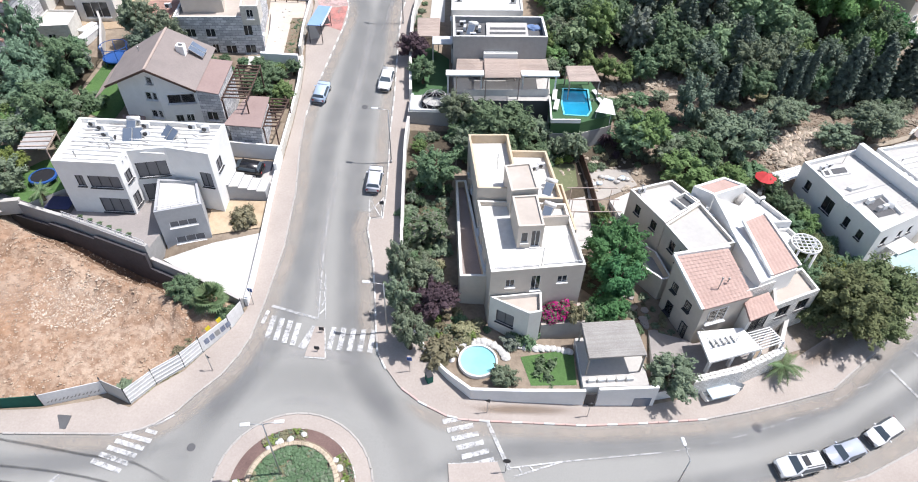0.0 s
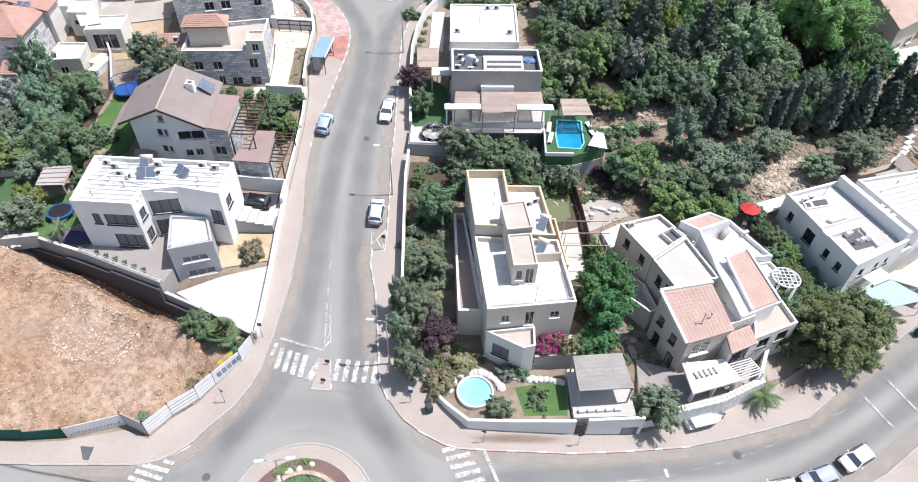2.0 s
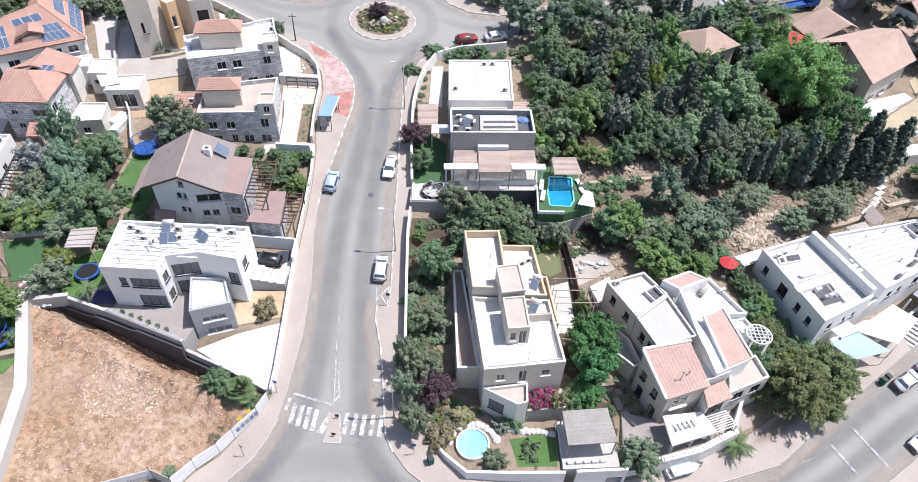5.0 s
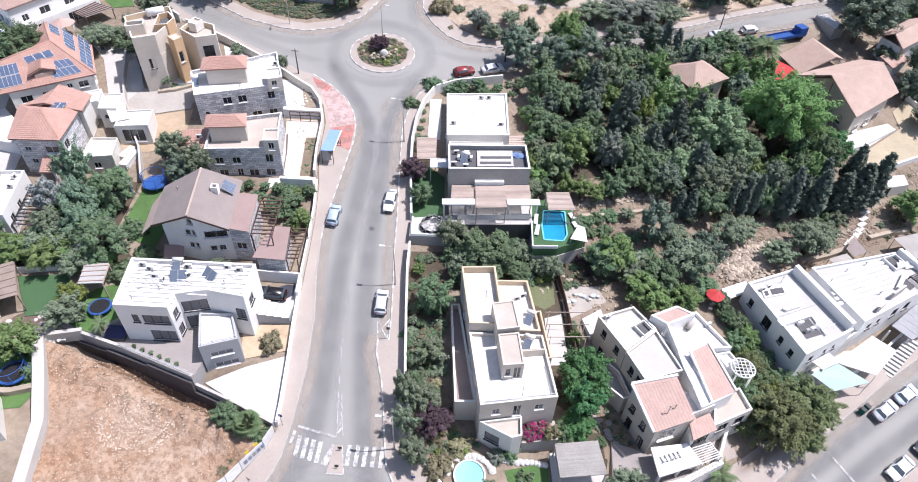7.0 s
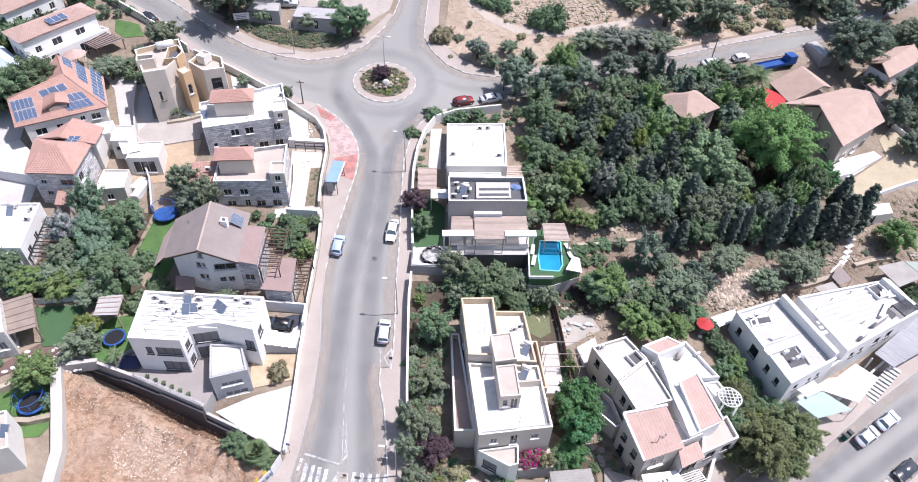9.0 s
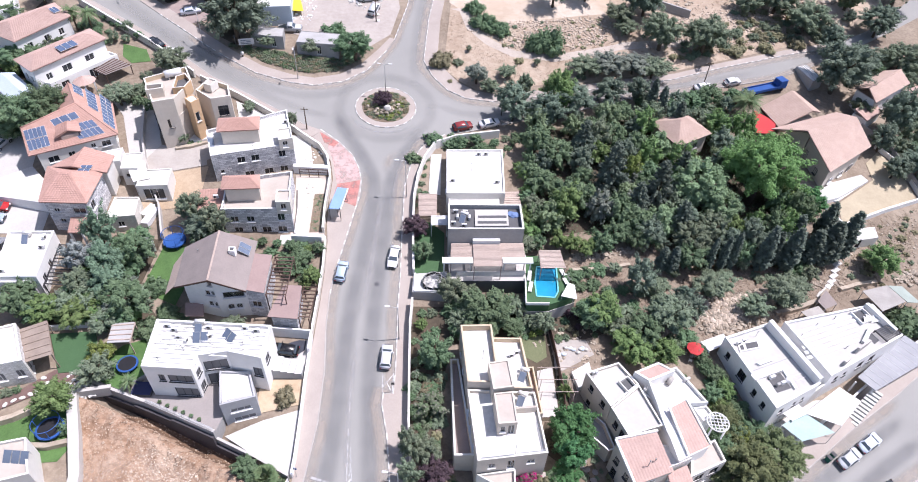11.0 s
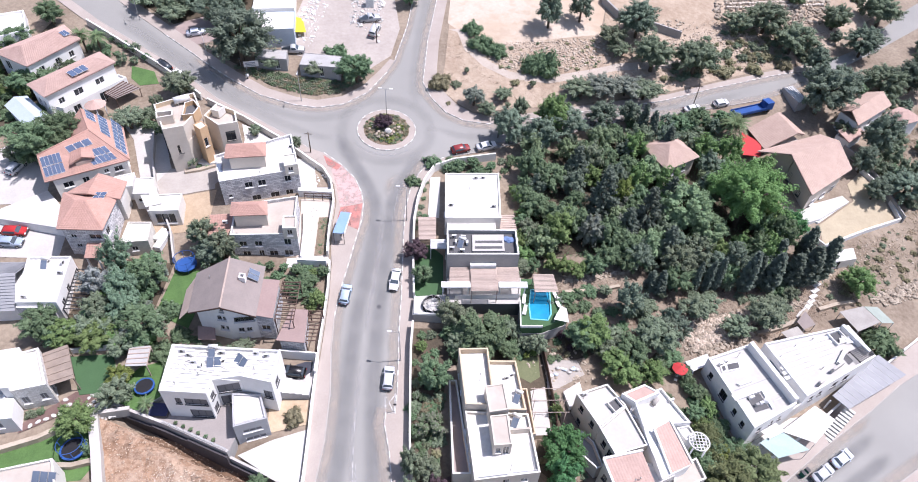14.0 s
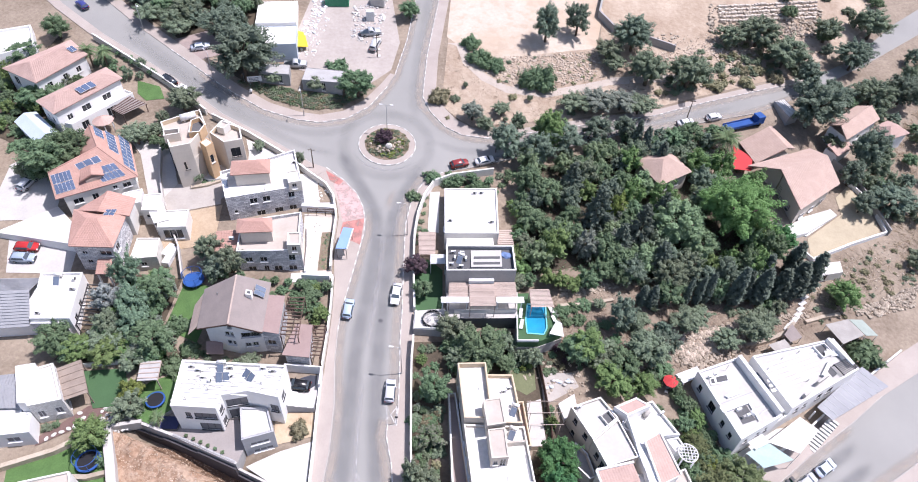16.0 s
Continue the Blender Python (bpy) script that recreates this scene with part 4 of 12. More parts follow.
stripe((-11.8, 37.0), (-11.05, 33.7), 0.16)
stripe((-13.0, 33.55), (-11.05, 33.65), 0.16)
for k in range(6):
    f = k / 5
    p, q = Vector((0.6, 28.75)).lerp(Vector((3.0, 25.0)), f), Vector((2.9, 29.5)).lerp(Vector((5.4, 25.9)), f)
    stripe(p, q, 0.45)
stripe((4.7, 29.2), (6.8, 25.1), 0.35)
stripe((6.8, 25.3), (11.5, 26.4), 0.13)
stripe((7.2, 24.6), (11.5, 26.4), 0.13)
stripe((11.5, 26.4), (20.7, 28.3), 0.13, FAINTPAINT)
for k in range(9):
    p = Vector((22.0, 28.6)) + Vector((2.9, 0.85 + 0.06 * k)) * k
    stripe(p, p + Vector((1.5, 0.45 + 0.03 * k)), 0.07, FAINTPAINT)
paint("traffic_island", [(1.4, 25.0), (5.7, 25.7), (6.6, 23.6), (6.9, 20.5), (2.0, 20.0)], PAVERS, 0.15)
stripe((1.4, 25.0), (5.7, 25.7), 0.18)
for k in range(5):
    stripe(Vector((-26.4, 24.45)).lerp(Vector((-28.0, 22.0)), k / 4), Vector((-23.9, 24.1)).lerp(Vector((-25.4, 21.4)), k / 4), 0.4)
for p, q in zip(((-27.3, 24.2), (-26.0, 24.6), (-24.8, 25.2), (-23.7, 25.8)), ((-26.0, 24.6), (-24.8, 25.2), (-23.7, 25.8), (-22.8, 26.6))):
    stripe(p, q, 0.16)
stripe((-24.7, 25.0), (-23.7, 24.85), 0.35)
stripe((7.6, 25.45), (7.9, 24.95), 0.12)
stripe((8.6, 25.65), (8.9, 25.35), 0.12)
stripe((-30.0, 20.6), (-31.5, 18.0), 0.35, FAINTPAINT)
stripe((-10.1, 54.4), (-9.7, 51.6), 0.12)
stripe((-8.5, 54.8), (-8.35, 51.6), 0.12)
stripe((-10.1, 54.4), (-8.5, 51.9), 0.12)
stripe((-8.5, 54.6), (-9.8, 52.4), 0.12)
stripe((46.6, 40.1), (48.8, 36.9), 0.3, FAINTPAINT)
stripe((50.0, 42.8), (53.4, 37.8), 0.3, FAINTPAINT)
stripe((-19.5, 60.0), (-18.4, 53.0), 0.14, FAINTPAINT)
stripe((-14.4, 52.0), (-13.9, 48.0), 0.1, FAINTPAINT)
drape("bus_stop_paint", [(-29.0, 103.2), (-24.9, 100.9), (-25.6, 99.6), (-27.6, 100.4)], 0.165, REDPAINT, "faded red paint on a pavement", step=6)
drape("bus_stop_paint", [(-23.3, 90.4), (-19.3, 92.0), (-19.2, 85.6), (-21.2, 86.3), (-23.4, 87.6)], 0.165, REDPAINT, "faded red paint at a bus stop", step=6)
drape("worn_paint", [(-24.8, 100.8), (-21.9, 97.9), (-20.1, 94.7), (-19.3, 92.2), (-23.4, 90.6), (-25.0, 95.6), (-26.8, 99.8)], 0.16, PINKPAINT, "worn pink paint on a pavement", step=6)


# ---- houses ----
def proud_window(root, a, b, s, z, w, h, mat=None, pane=None):
    """A window with a raised frame on the wall that runs from a to b."""
    a, b = Vector(a), Vector(b)
    u = (b - a).normalized()
    out = Vector((u.y, -u.x))
    p = a + u * s + out * 0.13
    window(root, (p.x, p.y), u, out, z, w, h, mat or WHITEMETAL, pane or PANE)


def rail(root, pts, z, h=0.95, mat=None, name="railing"):
    """Posts with two bars, each one a part."""
    for p, q in zip(pts, pts[1:]):
        n = max(1, round(math.dist(p, q) / 1.2))
        for k in range(n + 1):
            x, y = p[0] + (q[0] - p[0]) * k / n, p[1] + (q[1] - p[1]) * k / n
            bm = bmesh.new()
            rod(bm, (x, y, z), (x, y, z + h), 0.025, n=5)
            part("rail_post", bm, mat or METAL, root)
        for f in (1.0, 0.5):
            bm = bmesh.new()
            beam(bm, (*p, z + h * f), (*q, z + h * f), 0.05, 0.05)
            part("rail_bar", bm, mat or METAL, root)


def pergola(corners, z, slats, mat, label, low=None, gap=True, roofed=None, posts=True, name="pergola", slope=0.0):
    """Posts, two beams and a row of slats (or a mat) over the four corners, in order round the plan."""
    c = [Vector(p) for p in corners]
    mid = sum(c, Vector((0, 0))) / 4
    low = low if low is not None else min(ground(*p) for p in corners)
    root = thing(name, mid.x, mid.y, low, label, "pergola")
    h = [z, z, z - slope, z - slope]
    if posts:
        for p, hz in zip(c, h):
            bm = bmesh.new()
            base = low if low > ground(p.x, p.y) else ground(p.x, p.y)
            q = p.lerp(mid, 0.05)
            box(bm, pose(q.x, q.y, base), 0.14, 0.14, hz - base - 0.15, bevel=0.01)
            part("post", bm, mat, root)
    for i, j in ((0, 3), (1, 2)):
        bm = bmesh.new()
        beam(bm, (*c[i], h[i] - 0.08), (*c[j], h[j] - 0.08), 0.1, 0.18)
        part("beam", bm, mat, root)
    if roofed:
        bm = bmesh.new()
        slab(bm, [(*p, hz + 0.16) for p, hz in zip(c, h)], 0.05)
        part("roof_mat", bm, roofed, root)
    for k in range(slats):
        f = (k + 0.5) / slats
        a, b = c[0].lerp(c[3], f), c[1].lerp(c[2], f)
        za, zb = h[0] + (h[3] - h[0]) * f, h[1] + (h[2] - h[1]) * f
        bm = bmesh.new()
        width = (c[0] - c[3]).length / slats * 0.8 if not gap else min(0.16, (c[0] - c[3]).length / slats * 0.38)
        beam(bm, (*a, za + (0.22 if roofed else 0.06)), (*b, zb + (0.22 if roofed else 0.06)), width, 0.05 if not gap else 0.12)
        part("slat", bm, mat, root)
    return root


def hip(root, corners, z0, z1, inward, mat, edge=None):
    """A hipped roof over four corners: two long slopes and two hips up to a ridge."""
    c = [Vector((*p, z0)) for p in corners]
    a, b = (c[0] + c[3]) / 2, (c[1] + c[2]) / 2
    r0, r1 = a.lerp(b, inward), b.lerp(a, inward)
    r0.z = r1.z = z1
    tiles(root, c[0], c[1], r1, r0, mat, edge=edge)
    tiles(root, c[2], c[3], r0, r1, mat, edge=edge)
    for e0, e1, r in ((c[1], c[2], r1), (c[3], c[0], r0)):
        tiles(root, e0, e1, r + (e1 - e0) * 0.004, r - (e1 - e0) * 0.004, mat, edge=edge)


def gable(root, corners, z0, z1, mat, edge=None):
    """A gabled roof: eaves 0-1 and 2-3, the ridge between."""
    c = [Vector((*p, z0)) for p in corners]
    a, b = (c[0] + c[3]) / 2, (c[1] + c[2]) / 2
    a.z = b.z = z1
    tiles(root, c[0], c[1], b, a, mat, edge=edge)
    tiles(root, c[2], c[3], a, b, mat, edge=edge)
    bm = bmesh.new()
    rod(bm, a + Vector((0, 0, 0.05)), b + Vector((0, 0, 0.05)), 0.13, n=6)
    part("ridge_cap", bm, mat, root)


# white cubic house with a wing and a lower annex, above the bare lot
def white_house():
    r = thing("house", -34, 50, 0, "white rendered cubic house with a flat white roof and grey shutters", "house")
    block(r, [(-40.6, 47.4), (-34.0, 47.5), (-33.9, 49.7), (-30.3, 50.7), (-25.5, 50.0), (-25.6, 55.6), (-41.7, 55.3)], -1.5, 7.72, WHITE, WHITEROOF, 0.5, 0.3,
          {0: [(1.7, 4.6, 0.85, 1.4), (3.0, 4.5, 3.3, 1.5), (3.2, 1.2, 3.2, 1.9)], 1: [(0.6, 4.7, 1.1, 1.3), (0.5, 1.5, 1.2, 1.6)],
           2: [(0.3, 4.2, 3.1, 1.9), (0.3, 1.1, 3.1, 2.2)], 3: [(3.2, 3.2, 1.3, 1.9)], 4: [(1.2, 4.4, 1.4, 1.4)]}, DARKMETAL, SHUTTER)
    block(r, [(-30.1, 44.7), (-25.8, 46.4), (-27.7, 50.25), (-31.9, 50.0)], -2.2, 4.0, MIDGREY, WHITEROOF, 0.35, 0.25,
          {0: [(1.0, 1.55, 2.7, 0.8), (1.1, -0.7, 2.9, 0.9)]}, WHITEMETAL, SHUTTER)
    rail(r, [(-29.9, 45.0), (-26.1, 46.5)], 4.0, 0.5, WHITEMETAL)
    for k in range(9):
        y = 48.5 + 0.76 * k
        bm = bmesh.new()
        beam(bm, (-41.0 + 0.03 * k, y, 7.3), (-26.0 - (4.2 if y < 50.6 else 0) - (3.6 if y < 49.6 else 0), y + 0.1, 7.3), 0.16, 0.16)
        part("roof_rib", bm, WHITE, r)
    return r


white_house()


def gable_house():
    r = thing("house", -36, 65, 2.4, "pale house with brown pitched roof and dark shutters", "house")
    S, N = (-35.35, 60.9), (-36.85, 69.4)
    gable_walls(r, [(-40.2, 61.6), (-35.35, 61.0), (-31.2, 61.9), (-32.5, 70.4), (-36.9, 69.2), (-41.4, 68.2)], 0.5, [8.55, 11.0, 8.25, 8.25, 11.0, 8.55], WHITE)
    for e, z in ((((-41.1, 60.7), (-42.6, 68.9)), 8.5), (((-30.7, 61.0), (-32.0, 71.5)), 8.35)):
        bm = bmesh.new()
        slab(bm, [(*e[0], z), (*e[1], z), (-37.0, 70.2, 11.37), (-35.3, 59.9, 11.37)], 0.16)
        part("roof", bm, BROWNROOF, r, "brown shingle roof slope")
    for p, q in (((-41.15, 60.62, 8.4), (-35.3, 59.82, 11.27)), ((-35.3, 59.82, 11.27), (-30.65, 60.92, 8.25))):
        bm = bmesh.new()
        beam(bm, p, q, 0.06, 0.26)
        part("fascia_board", bm, DARKWOOD, r)
    bm = bmesh.new()
    beam(bm, (-37.0, 70.2, 11.4), (-35.3, 59.9, 11.4), 0.25, 0.08)
    part("ridge_cap", bm, PALETILE, r)
    a, b, c = (-40.2, 61.6), (-35.35, 61.0), (-31.2, 61.9)
    for s, z, w, h in ((4.0, 8.9, 0.75, 0.9), (3.3, 6.8, 0.75, 1.0), (4.2, 6.8, 0.55, 1.0), (3.3, 4.4, 0.75, 1.0), (4.2, 4.4, 0.55, 1.0)):
        proud_window(r, a, b, s, z, w, h)
    for s, z, w, h in ((0.9, 6.3, 3.1, 1.2), (1.2, 3.8, 0.9, 1.0), (2.4, 3.8, 0.9, 1.0)):
        proud_window(r, b, c, s, z, w, h)
    block(r, [(-31.2, 61.95), (-28.5, 61.9), (-29.3, 68.8), (-32.2, 68.6)], 0.5, 7.7, STONE, GREYROOF, 0.2, 0.2, {0: [(0.5, 3.8, 1.4, 1.2)]})
    bm = bmesh.new()
    slab(bm, [(-32.1, 68.9, 8.25), (-29.1, 69.1, 7.95), (-28.2, 61.2, 7.95), (-30.9, 61.3, 8.25)], 0.1)
    part("lean_to_roof", bm, REDBROWN, r, "red-brown sheet lean-to roof")
    block(r, [(-27.2, 59.6), (-23.4, 59.5), (-24.1, 65.1), (-26.5, 65.0)], 0.0, 4.9, STONE, GREYROOF, 0.2, 0.2)
    bm = bmesh.new()
    slab(bm, [(-27.6, 59.1, 5.2), (-23.1, 59.0, 5.2), (-23.9, 65.4, 5.4), (-26.7, 65.3, 5.4)], 0.12)
    part("porch_roof", bm, REDBROWN, r, "red-brown porch roof")
    bm = bmesh.new()
    slab(bm, [(-40.8, 61.4, 4.3), (-38.1, 61.5, 4.3), (-37.4, 59.4, 3.8), (-40.1, 59.2, 3.8)], 0.1)
    part("porch_roof", bm, REDBROWN, r)
    bm = bmesh.new()
    slab(bm, [(-43.8, 66.5, 7.0), (-42.4, 68.6, 8.4), (-41.2, 61.6, 8.3), (-42.8, 60.5, 7.0)], 0.1)
    part("side_roof", bm, PALETILE, r)
    block(r, [(-34.6, 66.5), (-33.6, 66.4), (-33.7, 67.4), (-34.7, 67.5)], 9.0, 10.9, WHITE, DARKGREY, 0.1, 0.2)
    return r


gable_house()
pergola([(-28.9, 69.7), (-26.0, 69.9), (-25.2, 61.4), (-28.1, 61.3)], 7.2, 11, DARKWOOD, "dark-stained timber pergola beside a stone wall", low=2.0)
pergola([(-23.8, 65.8), (-21.7, 65.9), (-21.5, 59.3), (-23.0, 59.2)], 5.0, 9, DARKWOOD, "dark-stained timber pergola above a gate", low=1.0)


def stone_house_north():
    r = thing("house", -39, 96, 7, "grey stone-faced house with flat white roofs and a red tiled stairhead", "house")
    block(r, [(-44.4, 88.0), (-31.2, 93.2), (-35.2, 104.2), (-47.8, 95.6)], 3.0, 12.1, STONE, WHITEROOF, 0.6, 0.25,
          {0: [(1.0, 8.0, 0.7, 0.7), (4.2, 9.6, 1.4, 1.3), (6.6, 9.6, 1.4, 1.3), (5.0, 6.4, 1.6, 1.2), (8.4, 6.4, 1.6, 1.2), (11.2, 6.4, 1.4, 1.2), (11.4, 9.6, 1.2, 1.4)],
           1: [(1.5, 9.4, 1.3, 1.3), (5.0, 9.4, 1.3, 1.3), (8.5, 9.4, 1.3, 1.3)]}, WHITEMETAL, PANE, WHITE)
    block(r, [(-33.4, 92.2), (-31.1, 93.1), (-32.3, 96.4), (-34.6, 95.5)], 11.0, 13.4, PALESTONE, WHITEROOF, 0.3, 0.2, {0: [(0.6, 11.6, 0.9, 1.3)]}, None, None, WHITE)  # corner bay
    block(r, [(-43.6, 92.4), (-37.4, 93.8), (-38.4, 97.2), (-44.6, 96.0)], 11.0, 14.3, BEIGE, BEIGEROOF, 0.1, 0.2)
    hip(r, [(-44.2, 92.0), (-37.0, 93.6), (-38.1, 97.7), (-45.2, 96.2)], 14.35, 15.6, 0.28, REDTILE)
    return r


def stone_house_south():
    r = thing("house", -34, 82, 4, "grey stone-faced house with a pale roof terrace and red tiled stairhead", "house")
    block(r, [(-39.6, 77.2), (-28.4, 78.6), (-29.6, 82.6), (-30.6, 88.6), (-41.0, 85.0)], 2.0, 9.5, STONE, BEIGEROOF, 0.7, 0.25,
          {0: [(1.2, 6.6, 1.3, 1.2), (3.8, 6.6, 1.3, 1.2), (8.9, 6.8, 1.2, 1.5), (1.4, 4.2, 1.4, 1.2), (4.2, 3.6, 0.9, 2.0), (6.0, 4.2, 1.5, 1.2), (8.6, 4.2, 1.5, 1.3)],
           1: [(1.2, 6.2, 1.2, 1.3), (1.2, 3.2, 1.2, 1.3)]}, WHITEMETAL, PANE, WHITE)
    block(r, [(-30.6, 78.2), (-28.3, 78.5), (-28.9, 81.6), (-31.2, 81.3)], 8.4, 11.0, PALESTONE, BEIGEROOF, 0.3, 0.2, {0: [(0.7, 9.2, 0.9, 1.3)]}, None, None, WHITE)  # corner bay
    block(r, [(-39.4, 80.0), (-34.0, 80.9), (-34.8, 83.6), (-40.2, 82.6)], 8.5, 11.7, BEIGE, BEIGEROOF, 0.1, 0.2)
    hip(r, [(-39.8, 79.5), (-33.6, 80.5), (-34.6, 84.0), (-40.6, 83.0)], 11.75, 12.8, 0.25, REDTILE)
    block(r, [(-43.6, 78.0), (-39.9, 78.4), (-40.6, 82.4), (-44.4, 81.6)], 3.0, 8.4, OFFWHITE, BEIGEROOF, 0.1, 0.2)
    tiles(r, (-43.8, 77.6, 8.5), (-39.8, 78.1, 8.5), (-40.7, 82.6, 9.5), (-44.6, 81.8, 9.5), REDTILE)
    return r


stone_house_north()
stone_house_south()


def beige_house():
    r = thing("house", -53, 101, 9, "pale beige modern house with tan towers and roof terraces", "house")
    block(r, [(-55.6, 94.6), (-52.4, 96.2), (-51.4, 102.4), (-54.4, 107.6), (-60.4, 102.4)], 5.0, 18.0, BEIGE, BEIGEROOF, 0.9, 0.25,
          {0: [(1.5, 12.2, 0.9, 1.8)], 4: [(1.0, 11.0, 2.6, 3.0), (5.0, 11.0, 2.6, 3.0), (1.0, 7.6, 2.6, 2.6)]}, DARKMETAL, None, OFFWHITE, TAN)
    block(r, [(-53.9, 95.5), (-52.3, 96.3), (-51.7, 99.4), (-53.0, 99.0)], 5.0, 14.4, BEIGE, BEIGEROOF, 0.3, 0.2)
    block(r, [(-57.4, 96.8), (-54.8, 98.0), (-55.4, 99.6), (-58.2, 98.6)], 17.0, 18.9, BEIGE, GREYPAVE, 0.9, 0.2, {}, None, None, OFFWHITE)
    block(r, [(-53.6, 99.0), (-51.6, 99.6), (-51.4, 102.2), (-53.2, 104.4), (-54.6, 103.2)], 16.0, 18.4, OCHRE, DARKGREY, 0.9, 0.2, {}, None, None, OFFWHITE, OCHRE)
    block(r, [(-51.6, 98.4), (-49.9, 97.0), (-49.0, 98.5), (-50.6, 99.8)], 6.0, 16.8, OCHRE, WHITEROOF, 0.12, 0.15, {1: [(0.3, 12.6, 0.8, 1.9)]})
    block(r, [(-51.1, 102.4), (-47.4, 99.6), (-44.2, 101.0), (-45.8, 104.8), (-50.2, 106.6)], 6.0, 16.3, BEIGE, BEIGEROOF, 1.0, 0.25, {1: [(0.9, 12.4, 1.8, 2.1)]}, DARKMETAL, None, OFFWHITE, TAN)
    block(r, [(-50.0, 103.6), (-48.4, 103.0), (-47.8, 105.0), (-49.6, 105.8)], 15.4, 17.0, OFFWHITE, BEIGEROOF, 0.3, 0.2)
    return r


beige_house()
terrace("patio", [(-54.4, 97.2), (-50.6, 96.8), (-47.0, 98.0), (-46.4, 99.4), (-49.6, 101.8), (-53.6, 100.4)], ground(-52, 98) + 0.5, WHITEPAVE, WHITE, "white paved patio at the foot of a tower")

def solar_house():
    r = thing("house", -69, 92, 9, "house with a red tiled roof covered in solar panels", "house")
    sw, se, ne, nw = (-73.9, 84.0, 12.5), (-62.2, 92.0, 12.5), (-67.9, 102.2, 12.5), (-77.5, 96.5, 12.9)
    west, knee, north = (-75.9, 87.6, 15.6), (-70.1, 95.2, 16.3), (-74.8, 101.9, 16.3)
    block(r, [(-73.0, 84.9), (-62.9, 91.9), (-68.2, 101.2), (-73.0, 100.4), (-76.4, 96.0), (-75.6, 92.0), (-75.0, 87.6)], 5.0, 12.4, OFFWHITE, BEIGEROOF, 0.05, 0.2,
          {0: [(1.2, 10.0, 1.7, 1.2), (4.4, 8.8, 1.1, 2.4), (8.2, 10.9, 0.8, 0.8), (9.9, 10.6, 1.5, 1.1), (1.4, 6.8, 1.5, 1.3), (8.6, 7.0, 1.5, 1.3)], 1: [(2.0, 9.6, 1.4, 1.3), (6.0, 9.6, 1.4, 1.3)]})
    gable_walls(r, [(-73.2, 85.2), (-70.6, 94.4), (-75.0, 92.0), (-75.2, 88.0)], 12.3, [12.5, 15.9, 13.6, 15.0], OFFWHITE)
    tiles(r, sw, se, knee, west, REDTILE)
    tiles(r, se, ne, north, knee, REDTILE)
    tiles(r, nw, (-75.1, 95.0, 12.9), knee, north, REDTILE)
    tiles(r, (-75.1, 95.0, 12.9), (-78.2, 91.4, 12.9), west, knee, REDTILE)
    tiles(r, ne, nw, (-74.9, 102.0, 16.2), (-74.7, 101.8, 16.2), REDTILE)
    for p, q in ((knee, se), (knee, north), (knee, west)):
        bm = bmesh.new()
        rod(bm, Vector(p) + Vector((0, 0, 0.06)), Vector(q) + Vector((0, 0, 0.06)), 0.13, n=6)
        part("ridge_cap", bm, REDTILE, r)
    # the dormer
    gable_walls(r, [(-69.9, 88.1), (-67.7, 89.7), (-68.8, 91.6), (-71.0, 90.0)], 13.0, [13.9, 13.9, 14.9, 14.9], WOOD)
    tiles(r, (-70.5, 87.4, 14.15), (-68.8, 88.8, 14.9), (-70.0, 91.2, 15.2), (-71.4, 90.1, 14.9), REDTILE)
    tiles(r, (-67.1, 89.8, 14.15), (-68.5, 91.9, 14.8), (-70.0, 91.2, 15.2), (-68.8, 88.8, 14.9), REDTILE)
    block(r, [(-64.4, 85.6), (-60.4, 87.2), (-61.6, 91.0), (-64.6, 89.4)], 5.0, 10.4, WHITE, WHITEROOF, 0.3, 0.2, {0: [(0.8, 8.6, 0.8, 0.9), (2.4, 8.6, 0.8, 0.9)]})
    return r


solar_house()


